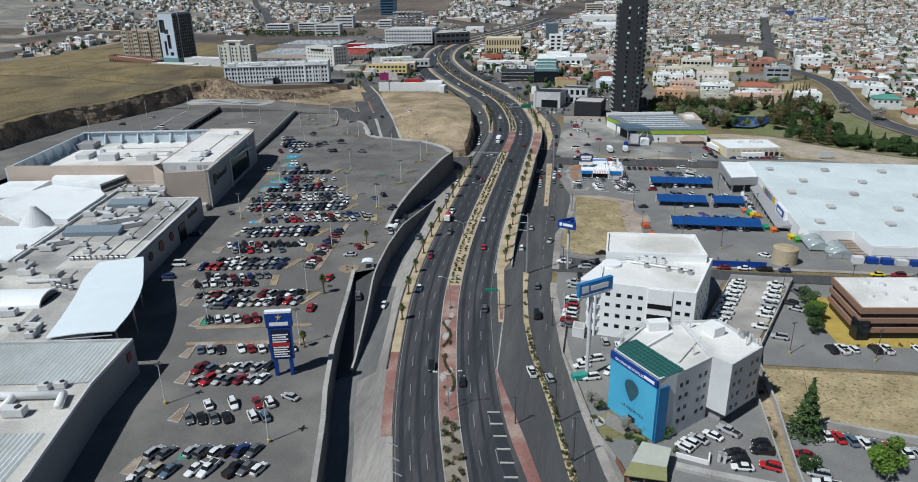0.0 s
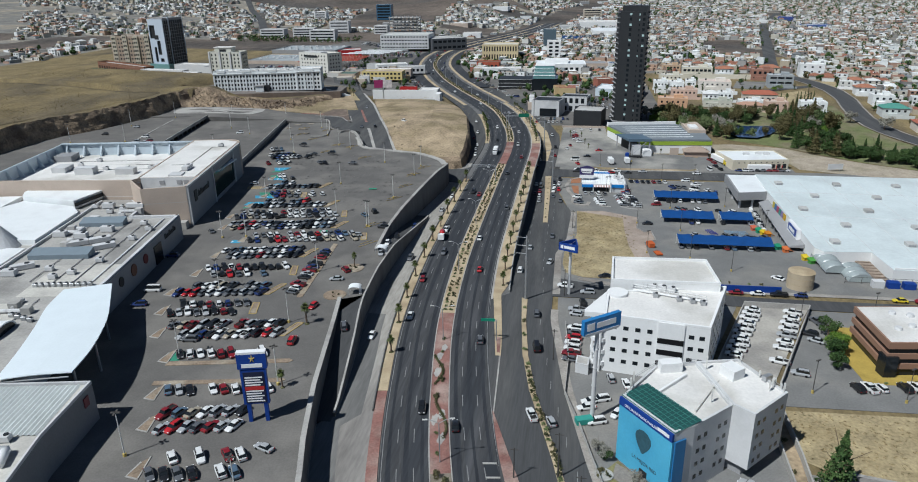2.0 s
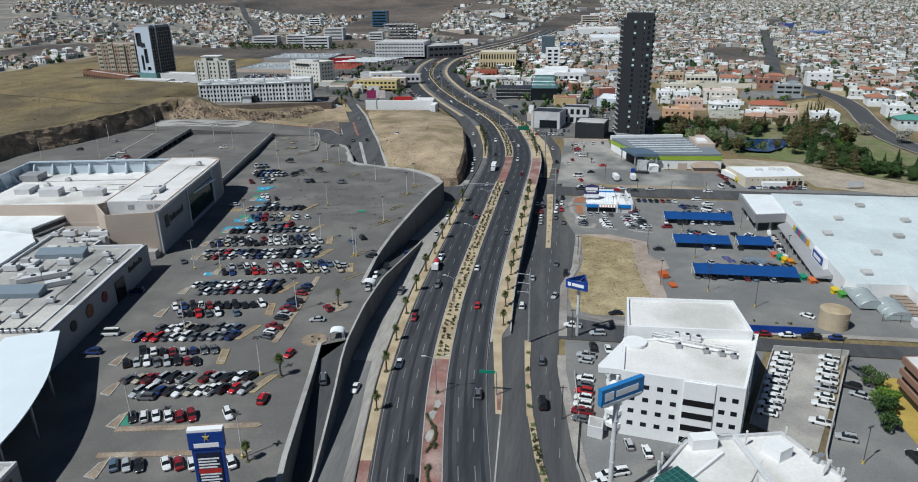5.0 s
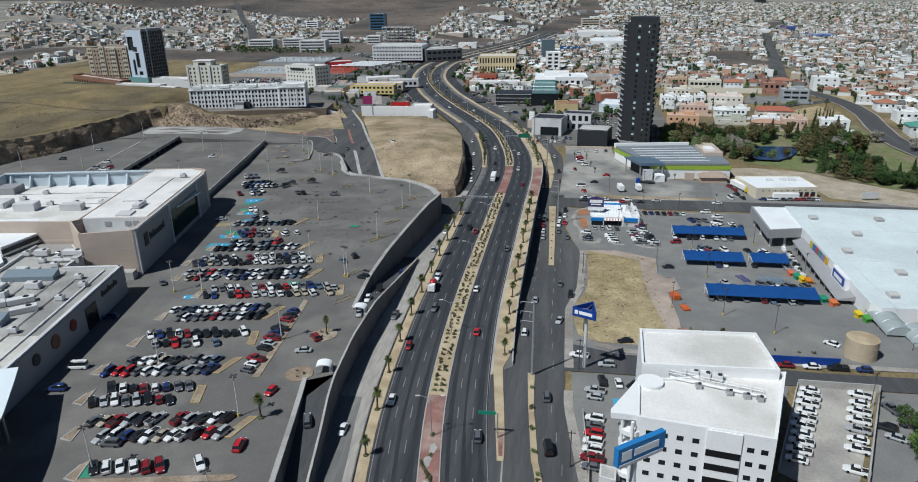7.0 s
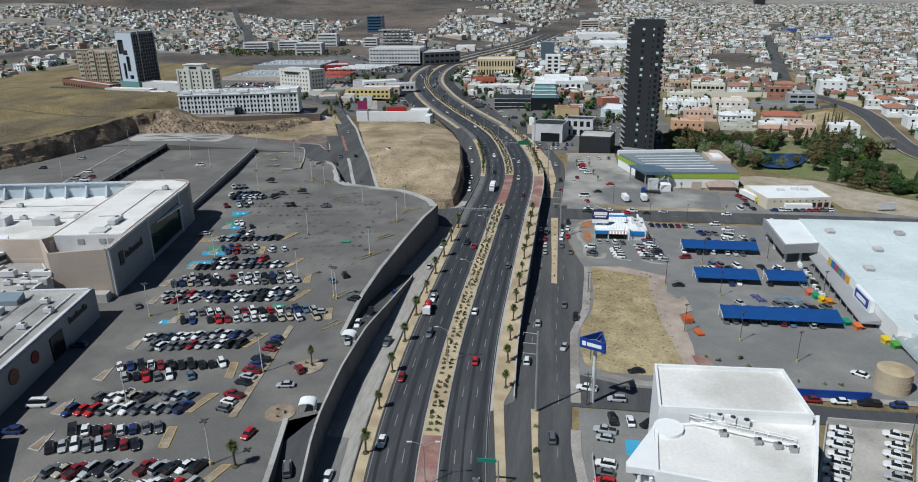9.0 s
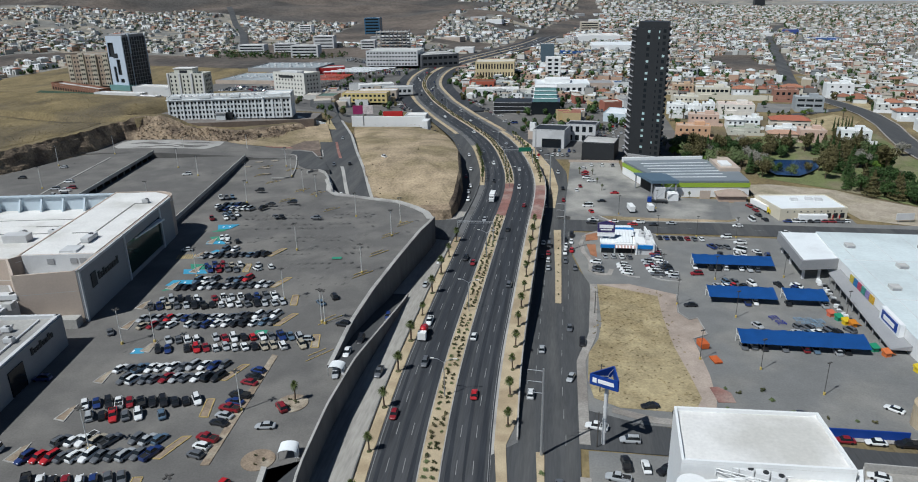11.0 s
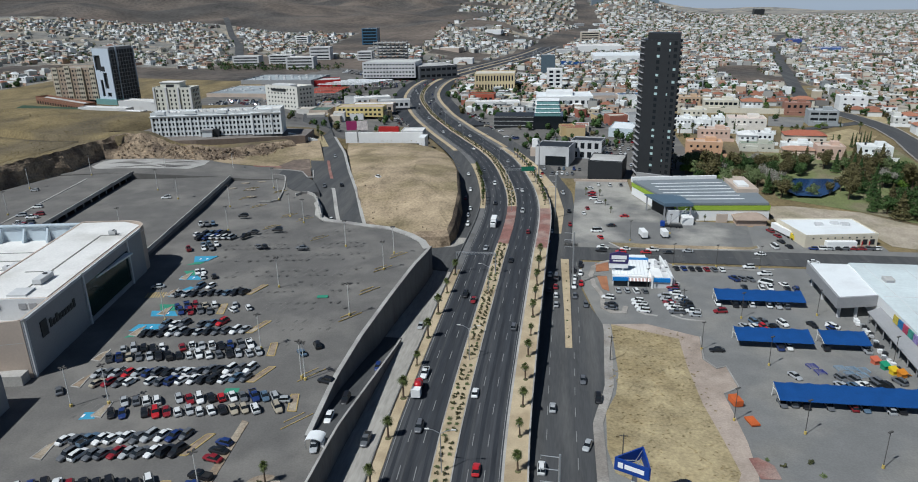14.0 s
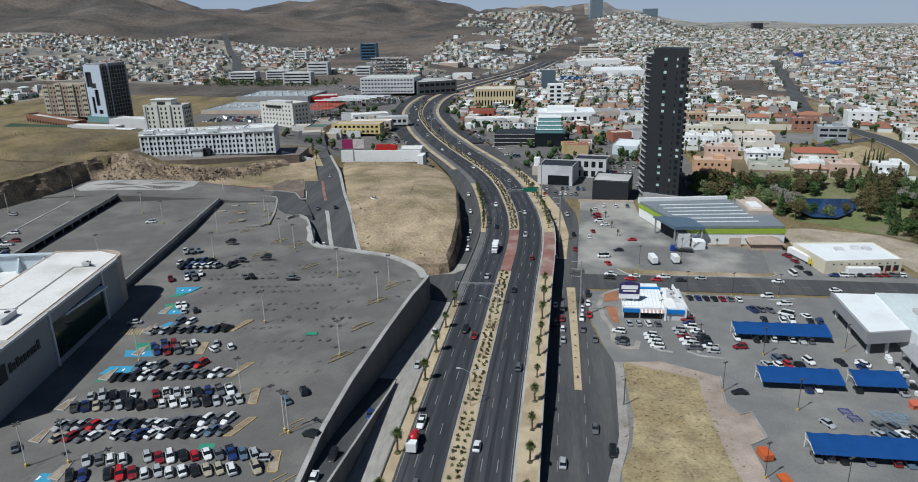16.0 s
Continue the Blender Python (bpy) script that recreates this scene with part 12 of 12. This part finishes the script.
# stacked goods in front of the hardware store
rng = random.Random(77)
for i in range(26):
    y = 296 + 32 * i / 26
    ob = thing("goods_pallet", "pallet of wrapped goods by the store front", "pallet", "store goods", at=pose(78.6 + 0.045 * (y - 296) + rng.uniform(-0.8, 0.8), y, RIGHTZ(y) + 0.06, 0, 0, rng.uniform(-10, 10)))
    bm = bmesh.new(); box(bm, -0.6, 0.6, -0.5, 0.5, 0.15, rng.uniform(0.6, 1.5)); part("load", bm, rng.choice((M_DARK, M_WHITE, M_LIGHTGREY, M_STEEL)), ob)
    bm = bmesh.new(); box(bm, -0.6, 0.6, -0.5, 0.5, 0, 0.14); part("pallet_base", bm, M_BARK, ob)
for i in range(12):
    ob = thing("goods_pallet", "blue wrapped pallet in the yard", "pallet", "yard goods", at=pose(98 + 4.6 * i, 237 + rng.uniform(-0.8, 0.8), RIGHTZ(237) + 0.06))
    bm = bmesh.new(); box(bm, -1.7, 1.7, -1.2, 1.2, 0, rng.uniform(1.2, 2.6)); part("load", bm, rng.choice((M_SIGNBLUE, M_SIGNBLUE, M_LIGHTGREY)), ob)

# ---- villas between the park and the avenue ----
VILLA = {"teal": ((0.60, 0.62, 0.60), (0.09, 0.27, 0.22)), "white": ((0.76, 0.77, 0.76), (0.68, 0.68, 0.66)), "cream": ((0.64, 0.60, 0.50), (0.58, 0.57, 0.53)), "tan": ((0.52, 0.37, 0.25), (0.48, 0.40, 0.32)), "pinkroof": ((0.70, 0.66, 0.60), (0.62, 0.51, 0.45)), "brick": ((0.32, 0.17, 0.125), (0.36, 0.22, 0.18)), "grey": ((0.34, 0.36, 0.37), (0.40, 0.42, 0.43)), "orange": ((0.62, 0.38, 0.235), (0.55, 0.40, 0.30)), "pink": ((0.58, 0.42, 0.34), (0.55, 0.45, 0.38)), "green": ((0.55, 0.54, 0.47), (0.22, 0.27, 0.20)), "red": ((0.64, 0.58, 0.50), (0.36, 0.12, 0.075)), "tile": ((0.60, 0.50, 0.40), (0.42, 0.26, 0.185))}
VILLA = {k: (mat(k + "_villa_plaster", a, 0.85, 0.1, 0.3, 2.0), mat(k + "_villa_roof", b, 0.85, 0.16, 0.4, 2.5)) for k, (a, b) in VILLA.items()}
TILE = mat("terracotta_villa_tile", (0.36, 0.16, 0.10), 0.85, 0.2, 0.5, 3.0)
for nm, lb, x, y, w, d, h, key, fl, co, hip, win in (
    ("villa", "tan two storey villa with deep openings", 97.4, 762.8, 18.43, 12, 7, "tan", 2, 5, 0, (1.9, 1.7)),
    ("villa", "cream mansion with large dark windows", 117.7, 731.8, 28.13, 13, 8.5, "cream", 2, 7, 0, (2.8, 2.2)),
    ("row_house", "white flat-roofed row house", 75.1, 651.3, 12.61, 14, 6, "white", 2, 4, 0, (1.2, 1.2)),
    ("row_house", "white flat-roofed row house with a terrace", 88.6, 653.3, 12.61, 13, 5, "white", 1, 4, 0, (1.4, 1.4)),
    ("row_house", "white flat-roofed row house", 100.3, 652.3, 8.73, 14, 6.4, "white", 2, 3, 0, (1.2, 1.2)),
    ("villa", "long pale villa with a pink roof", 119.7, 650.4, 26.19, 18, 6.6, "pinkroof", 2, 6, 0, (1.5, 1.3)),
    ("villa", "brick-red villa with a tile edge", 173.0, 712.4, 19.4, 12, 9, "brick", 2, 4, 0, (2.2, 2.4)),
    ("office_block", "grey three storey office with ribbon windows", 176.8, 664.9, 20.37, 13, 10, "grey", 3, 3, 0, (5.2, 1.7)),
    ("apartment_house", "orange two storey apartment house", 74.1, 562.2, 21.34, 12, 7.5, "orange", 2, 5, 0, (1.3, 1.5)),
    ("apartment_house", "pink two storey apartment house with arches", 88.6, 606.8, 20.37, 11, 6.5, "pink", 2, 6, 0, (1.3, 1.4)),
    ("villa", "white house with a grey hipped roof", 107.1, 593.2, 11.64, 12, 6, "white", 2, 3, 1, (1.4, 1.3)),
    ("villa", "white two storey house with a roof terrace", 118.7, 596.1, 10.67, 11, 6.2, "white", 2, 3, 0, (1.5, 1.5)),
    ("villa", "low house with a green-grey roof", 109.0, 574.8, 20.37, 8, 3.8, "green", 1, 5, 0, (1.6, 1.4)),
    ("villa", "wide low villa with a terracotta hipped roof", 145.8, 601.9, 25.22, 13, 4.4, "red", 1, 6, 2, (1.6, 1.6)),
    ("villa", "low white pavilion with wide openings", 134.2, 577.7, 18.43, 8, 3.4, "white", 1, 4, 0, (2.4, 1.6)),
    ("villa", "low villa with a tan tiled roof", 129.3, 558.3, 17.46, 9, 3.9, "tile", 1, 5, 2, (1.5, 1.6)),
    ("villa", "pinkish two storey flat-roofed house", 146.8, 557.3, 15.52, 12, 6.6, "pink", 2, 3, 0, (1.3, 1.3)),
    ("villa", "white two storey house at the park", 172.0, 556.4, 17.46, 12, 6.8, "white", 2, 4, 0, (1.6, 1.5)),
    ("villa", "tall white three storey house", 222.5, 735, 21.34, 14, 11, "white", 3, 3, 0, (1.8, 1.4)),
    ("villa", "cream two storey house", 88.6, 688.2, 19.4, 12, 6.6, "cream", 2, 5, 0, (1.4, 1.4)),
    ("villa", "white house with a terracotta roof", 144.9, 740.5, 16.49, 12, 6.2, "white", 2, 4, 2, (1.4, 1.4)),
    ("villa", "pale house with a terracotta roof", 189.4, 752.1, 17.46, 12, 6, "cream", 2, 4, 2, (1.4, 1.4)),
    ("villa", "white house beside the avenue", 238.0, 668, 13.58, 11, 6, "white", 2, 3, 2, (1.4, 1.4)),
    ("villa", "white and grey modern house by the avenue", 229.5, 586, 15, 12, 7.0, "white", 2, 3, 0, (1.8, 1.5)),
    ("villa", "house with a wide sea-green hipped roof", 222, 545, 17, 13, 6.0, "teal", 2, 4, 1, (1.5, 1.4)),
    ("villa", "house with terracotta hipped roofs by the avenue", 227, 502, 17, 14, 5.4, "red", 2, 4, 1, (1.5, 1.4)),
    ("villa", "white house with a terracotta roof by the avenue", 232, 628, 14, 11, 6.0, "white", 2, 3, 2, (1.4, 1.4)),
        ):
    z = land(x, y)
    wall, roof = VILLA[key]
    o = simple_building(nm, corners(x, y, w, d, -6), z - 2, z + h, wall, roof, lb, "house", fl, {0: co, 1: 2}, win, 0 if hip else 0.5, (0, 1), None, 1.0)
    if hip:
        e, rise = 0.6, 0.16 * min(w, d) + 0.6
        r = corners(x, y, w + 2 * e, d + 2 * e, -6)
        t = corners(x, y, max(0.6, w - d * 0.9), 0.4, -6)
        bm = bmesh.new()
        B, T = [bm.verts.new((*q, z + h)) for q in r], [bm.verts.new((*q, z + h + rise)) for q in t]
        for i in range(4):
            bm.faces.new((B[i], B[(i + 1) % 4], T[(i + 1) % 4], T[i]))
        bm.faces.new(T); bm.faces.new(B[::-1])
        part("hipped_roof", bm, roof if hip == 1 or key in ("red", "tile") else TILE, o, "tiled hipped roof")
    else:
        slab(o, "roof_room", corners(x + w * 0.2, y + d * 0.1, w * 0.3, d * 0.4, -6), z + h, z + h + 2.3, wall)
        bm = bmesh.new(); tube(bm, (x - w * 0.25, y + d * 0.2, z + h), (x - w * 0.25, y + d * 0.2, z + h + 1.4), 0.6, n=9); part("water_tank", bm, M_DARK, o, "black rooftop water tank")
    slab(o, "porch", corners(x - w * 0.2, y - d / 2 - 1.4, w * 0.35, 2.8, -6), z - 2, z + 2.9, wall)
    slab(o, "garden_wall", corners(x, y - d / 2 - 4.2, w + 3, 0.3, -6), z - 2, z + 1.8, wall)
for nm, pts, h, m, lb in (("estate_wall", [(80, 712), (116, 714), (180, 708)], 4.2, VILLA["cream"][0], "long cream estate wall"), ("white_estate_wall", [(229, 728), (239, 707), (246, 686)], 4.0, M_WHITE, "long white estate wall"), ("estate_wall", [(67, 624), (104, 624), (133, 620)], 2.6, VILLA["white"][0], "white garden wall along the park")):
    o = thing(nm, lb, "wall")
    for a, b in zip(pts, pts[1:]):
        d_ = (Vector(b) - Vector(a)).normalized(); n_ = Vector((-d_.y, d_.x)) * 0.4
        z = land(*a)
        slab(o, "panel", [tuple(Vector(a) - n_), tuple(Vector(b) - n_), tuple(Vector(b) + n_), tuple(Vector(a) + n_)], z - 2, z + h, m)
drape("villa_yard", [(136, 653), (148, 696), (174, 691), (158, 646)], 0.05, M_LOTPALE, "grey paved yard among the villas", "yard", zf=land)
drape("villa_lane", [(159, 636), (207, 663), (205, 674), (158, 644)], 0.06, M_STREET, "grey asphalt lane to the avenue", "road", zf=land)
for pts in ([(218, 706), (236, 722), (242, 690), (228, 660), (221, 664)], [(157, 616), (189, 643), (198, 617), (179, 586), (158, 587)]):
    drape("dry_plot", pts, 0.05, M_GRASS, "vacant plot of dry grass", "field", zf=land)
rng = random.Random(83)
grove = [(rng.uniform(60, 250), rng.uniform(548, 760)) for _ in range(120)]
grove = [q for q in grove if abs(q[0] - TOWNROAD(q[1])) > 10]
CYPRESS = [fresh(tree_proto("column_cypress", "slim dark green column cypress", 9, 1.1, M_LEAF, 700, 0.26, "cone", 27))]
place(CYPRESS, [(168, 580), (171, 582), (174, 583), (177, 585), (180, 588), (183, 591), (155, 576), (106, 624)], G0, 0.8, 1.1)
place(PALMS, [(141, 613), (145, 616), (149, 615), (136, 618), (77, 620), (83, 624), (95, 624), (67, 613), (162, 585), (189, 624)], G0, 1.2, 1.6)
place(PINE[:2] + BROAD + BROAD[1:] + OLIVE[:1] + CYPRESS, grove[:48], G0, 0.45, 0.85)

# ---- the town ----
WALLS = [(0.74, 0.75, 0.74), (0.52, 0.52, 0.50), (0.50, 0.46, 0.39), (0.44, 0.38, 0.29), (0.80, 0.80, 0.79), (0.44, 0.30, 0.22), (0.34, 0.33, 0.31), (0.66, 0.67, 0.66), (0.20, 0.19, 0.18), (0.56, 0.52, 0.44), (0.26, 0.28, 0.29), (0.38, 0.25, 0.19), (0.62, 0.61, 0.57)]
ROOFS = [(0.62, 0.63, 0.62), (0.42, 0.42, 0.40), (0.27, 0.115, 0.075), (0.50, 0.49, 0.46), (0.30, 0.30, 0.285), (0.76, 0.77, 0.77), (0.30, 0.205, 0.155), (0.17, 0.18, 0.18), (0.30, 0.15, 0.10), (0.66, 0.66, 0.64), (0.34, 0.295, 0.245)]
M_TOWNWALL = mat("town_wall_paint", (0.6, 0.6, 0.6), 0.85, 0.08, 0.4, 2.0, island=WALLS)
M_TOWNROOF = mat("town_roof_coat", (0.6, 0.6, 0.6), 0.85, 0.12, 0.4, 2.0, island=ROOFS)

def house_proto(k):
    rng = random.Random(200 + k)
    wall = mat("house_wall_paint", WALLS[k % len(WALLS)], 0.8, 0.07, 0.4, 2.0)
    hip = k % 3 == 1
    roofm = mat("terracotta_roof_tile", (0.28, 0.125, 0.08), 0.85, 0.2, 0.6, 4.0) if hip else mat("flat_roof_coat", ROOFS[(k * 3) % 11], 0.8, 0.12, 0.4, 2.0)
    w, d = rng.uniform(8.5, 12), rng.uniform(10, 14)
    h = rng.choice((3.3, 3.5, 5.9))
    name = {0: "white", 1: "tile-roofed", 2: "flat-roofed"}[k % 3]
    ob = thing("house", f"{name} plastered town house of {'one storey' if h < 4 else 'two storeys'}", "house", "town houses")
    bm = bmesh.new(); box(bm, -w / 2, w / 2, -d / 2, d / 2, -1, h)
    if not hip:
        parapet(bm, [(-w / 2, -d / 2), (w / 2, -d / 2), (w / 2, d / 2), (-w / 2, d / 2)], h, 0.6, 0.25)
    if h > 4:
        box(bm, -w / 2 + 0.3, w * 0.1, -d / 2 - 3.2, -d / 2, -1, 3.2)
    part("wall", bm, wall, ob)
    bm = bmesh.new()
    if hip:
        e = 0.5
        b = [bm.verts.new(p) for p in ((-w / 2 - e, -d / 2 - e, h), (w / 2 + e, -d / 2 - e, h), (w / 2 + e, d / 2 + e, h), (-w / 2 - e, d / 2 + e, h))]
        t = [bm.verts.new(p) for p in ((0, -d / 2 + w * 0.45, h + 1.9), (0, d / 2 - w * 0.45, h + 1.9))]
        for q in ((b[0], b[1], t[0]), (b[1], b[2], t[1], t[0]), (b[2], b[3], t[1]), (b[3], b[0], t[0], t[1]), (b[3], b[2], b[1], b[0])):
            bm.faces.new(q)
    else:
        box(bm, -w / 2 + 0.25, w / 2 - 0.25, -d / 2 + 0.25, d / 2 - 0.25, h, h + 0.1)
        box(bm, w * 0.12, w * 0.38, d * 0.1, d * 0.35, h + 0.1, h + 2.2)
    part("roof", bm, roofm, ob)
    wm = window_mesh(1.5, 1.3)
    for j in range(1 if h < 4 else 2):
        for x in (-w * 0.26, w * 0.26):
            put("window", wm, ob, x, -d / 2 - (3.2 if h > 4 and j == 0 and x < 0 else 0), 1.0 + 2.9 * j)
    bm = bmesh.new(); box(bm, -0.5, 0.5, -d / 2 - 0.05, -d / 2 + 0.1, 0, 2.1); put("door", mesh_of("door", bm, [M_BARK]), ob, w * 0.3 - 1.7, 0, 0)
    if k % 2 == 0:
        bm = bmesh.new(); tube(bm, (-w * 0.3, d * 0.3, h + 0.1), (-w * 0.3, d * 0.3, h + 1.5), 0.55, n=9); part("water_tank", bm, M_DARK if k % 4 else M_SIGNWHITE, ob, "rooftop water tank")
    return ob
HOUSES = [fresh(house_proto(k)) for k in range(9)]
rng = random.Random(91)
TURNB = radians(-14)
near, far = [], []
for i in range(-260, 310):
    for j in range(-46, 310):
        if j % 3 == 2 or i % 14 == 13:
            continue
        a, b = i * 11.0, 500 + j * 13.6
        x, y = a * math.cos(TURNB) - (b - 500) * math.sin(TURNB), 500 + a * math.sin(TURNB) + (b - 500) * math.cos(TURNB)
        x, y = x + 70 * noise.noise((x / 420, y / 420, 31)), y + 70 * noise.noise((x / 420, y / 420, 33))
        if not (440 < y < 3600) or abs(x) > 0.78 * y + 60:
            continue
        if y > 1700 and (i + 2 * j) % 2:
            continue
        if rng.random() < built_up(x, y):
            p = (x + rng.uniform(-1.5, 1.5), y + rng.uniform(-1.5, 1.5), math.degrees(TURNB) + rng.choice((0, 180)) + rng.uniform(-4, 4))
            (near if (y < 840 and 0 < x < 380 and len(near) < 80) else far).append(p)
for x, y, a in near:
    p = rng.choice(HOUSES)
    m = pose(x, y, land(x, y), 0, 0, a) @ Matrix.Diagonal((rng.uniform(0.9, 1.1), rng.uniform(0.9, 1.1), rng.uniform(0.9, 1.1), 1))
    if p.name in FRESH:
        FRESH.discard(p.name); p.matrix_basis = m
    else:
        copy_thing(p, m)
def town_stuff(spots):
    """All farther houses: walls, roofs and dark openings as joined meshes."""
    rng = random.Random(93)
    W, WF, R, RF, O, OF = [], [], [], [], [], []
    def bx(V, F, x, y, c, s, x0, x1, y0, y1, z0, z1, top=True):
        n = len(V)
        for zz in (z0, z1):
            for px, py in ((x0, y0), (x1, y0), (x1, y1), (x0, y1)):
                V.append((x + px * c - py * s, y + px * s + py * c, zz))
        F += [(n, n + 1, n + 5, n + 4), (n + 1, n + 2, n + 6, n + 5), (n + 2, n + 3, n + 7, n + 6), (n + 3, n, n + 4, n + 7), (n + 4, n + 5, n + 6, n + 7)]
    for x, y, a in spots:
        z = land(x, y)
        c, s = math.cos(radians(a)), math.sin(radians(a))
        k = 1.0 if y < 1700 else 1.4
        w, d, h = rng.uniform(3.2, 5.4) * k, rng.uniform(3.6, 6.4) * k, rng.choice((2.9, 3.2, 3.3, 3.5, 5.8, 6.2))
        bx(W, WF, x, y, c, s, -w, w, -d, d, z - 3, z + h)
        if rng.random() < 0.27:
            n = len(R)
            for px, py, pz in ((-w - 0.4, -d - 0.4, h), (w + 0.4, -d - 0.4, h), (w + 0.4, d + 0.4, h), (-w - 0.4, d + 0.4, h), (0, -d * 0.4, h + 1.6), (0, d * 0.4, h + 1.6)):
                R.append((x + px * c - py * s, y + px * s + py * c, z + pz))
            RF += [(n, n + 1, n + 4), (n + 1, n + 2, n + 5, n + 4), (n + 2, n + 3, n + 5), (n + 3, n, n + 4, n + 5)]
        else:
            bx(R, RF, x, y, c, s, -w + 0.25, w - 0.25, -d + 0.25, d - 0.25, z + h - 0.05, z + h + 0.08)
            if rng.random() < 0.5:
                q = rng.uniform(-0.6, 0.5) * w
                bx(O, OF, x, y, c, s, q - 0.5, q + 0.5, d * 0.3 - 0.5, d * 0.3 + 0.5, z + h, z + h + 1.4)
        # annexes, roof rooms and patio walls
        if rng.random() < 0.55:
            q = rng.choice((-1, 1))
            u0, u1 = sorted((q * w, q * (w + rng.uniform(1.6, 3.2))))
            bx(W, WF, x, y, c, s, u0, u1, -d * rng.uniform(0.3, 1.0), d * rng.uniform(0.2, 0.9), z - 3, z + rng.uniform(2.4, 3.4))
        if rng.random() < 0.5:
            bx(W, WF, x, y, c, s, -w * rng.uniform(0.2, 0.95), w * rng.uniform(-0.1, 0.7), d, d + rng.uniform(1.5, 3.5), z - 3, z + rng.uniform(2.3, 4.6))
        if rng.random() < 0.4:
            bx(W, WF, x, y, c, s, -w * 0.9, w * rng.uniform(-0.3, 0.3), -d * 0.2, d * 0.9, z + h, z + h + rng.uniform(1.8, 2.8))
        if y < 1500 and rng.random() < 0.6:
            bx(W, WF, x, y, c, s, -w - 1.5, w + 1.5, -d - 2.4, -d - 2.2, z - 3, z + 2.3)
        if y < 1900:
            for zz in ((1.0,) if h < 4 else (1.0, 3.9)):
                for px in (-w * 0.5, w * 0.45):
                    g = rng.uniform(0.5, 1.0)
                    bx(O, OF, x, y, c, s, px - g, px + g, -d - 0.06, -d + 0.1, z + zz, z + zz + 1.5)
    for name, V, F, m, lb in (("far_house_walls", W, WF, M_TOWNWALL, "white and cream walls of the far town"), ("far_house_roofs", R, RF, M_TOWNROOF, "pale and terracotta roofs of the far town"), ("far_house_windows", O, OF, M_GLASS, "dark openings of the far town")):
        me = bpy.data.meshes.new(name); me.from_pydata(V, [], F); me.materials.append(m)
        tagged(new(name, me), lb, "houses", kind="stuff")
town_stuff(far)
def town_trees():
    rng = random.Random(95)
    V, F = [[], []], [[], []]
    extra = []
    for _ in range(260):
        y = rng.uniform(565, 1000)
        x = MID(y) + rng.uniform(34, 130) if rng.random() < 0.8 else rng.uniform(-230, -150) - 0.2 * max(0, y - 700)
        if x < MID(y) - 30 or x > MID(y) + 26:
            extra.append((x, y, 0))
    extra += [(rng.uniform(-490, -320), rng.uniform(1000, 1070), 0) for _ in range(110)]
    for x, y, a in near + far + extra:
        for _t in range(3 if y < 1300 else 2):
            if rng.random() > (0.72 if y < 1000 else 0.85 if y < 1700 else 0.75):
                continue
            side_ = rng.choice((-1, 1))
            cx, cy = x + side_ * rng.uniform(5.5, 8.5), y + rng.uniform(-9, 9)
            z, r = land(cx, cy), rng.choice((rng.uniform(0.9, 1.8), rng.uniform(1.4, 3.0))) * (1 if y < 1700 else 1.4)
            k = 0 if rng.random() < 0.8 else 1
            for _ in range(56 if y < 900 else 18):
                v = Vector((rng.gauss(0, 1), rng.gauss(0, 1), rng.gauss(0, 1))).normalized()
                c = Vector((cx, cy, z + r * 1.3)) + Vector((v.x * r, v.y * r, v.z * r * 1.2)) * rng.uniform(0.5, 1)
                p = v.orthogonal().normalized() * r * rng.uniform(0.25, 0.5)
                q = v.cross(p) * rng.uniform(0.6, 1)
                n = len(V[k])
                V[k] += [c - p, c - q, c + p, c + q]
                F[k].append((n, n + 1, n + 2, n + 3))
    for k, m in ((0, M_LEAF), (1, M_LEAFBROWN)):
        me = bpy.data.meshes.new("town_trees"); me.from_pydata(V[k], [], F[k]); me.materials.append(m)
        tagged(new("town_trees", me), "scattered trees between the town houses", "trees", kind="stuff")
town_trees()
# commercial sheds among the far town
rng = random.Random(97)
for i in range(60):
    y = rng.uniform(1150, 2600)
    x = MID(y) + rng.choice((-1, 1)) * rng.uniform(45, 260)
    if y > 2300:
        x = rng.uniform(-200, 600)
    w, d, h = rng.uniform(16, 46), rng.uniform(12, 30), rng.uniform(4.5, 8)
    simple_building("commercial_shed", corners(x, y, w, d, rng.uniform(-15, 15)), land(x, y) - 3, land(x, y) + h, rng.choice((M_WHITE, M_LIGHTGREY, M_BEIGE, M_GREYWALL)), rng.choice((M_METALROOF, M_ROOF, M_ROOFGREY, BLUEGREY)), "large pale commercial shed in the far town", "shed", par=0)
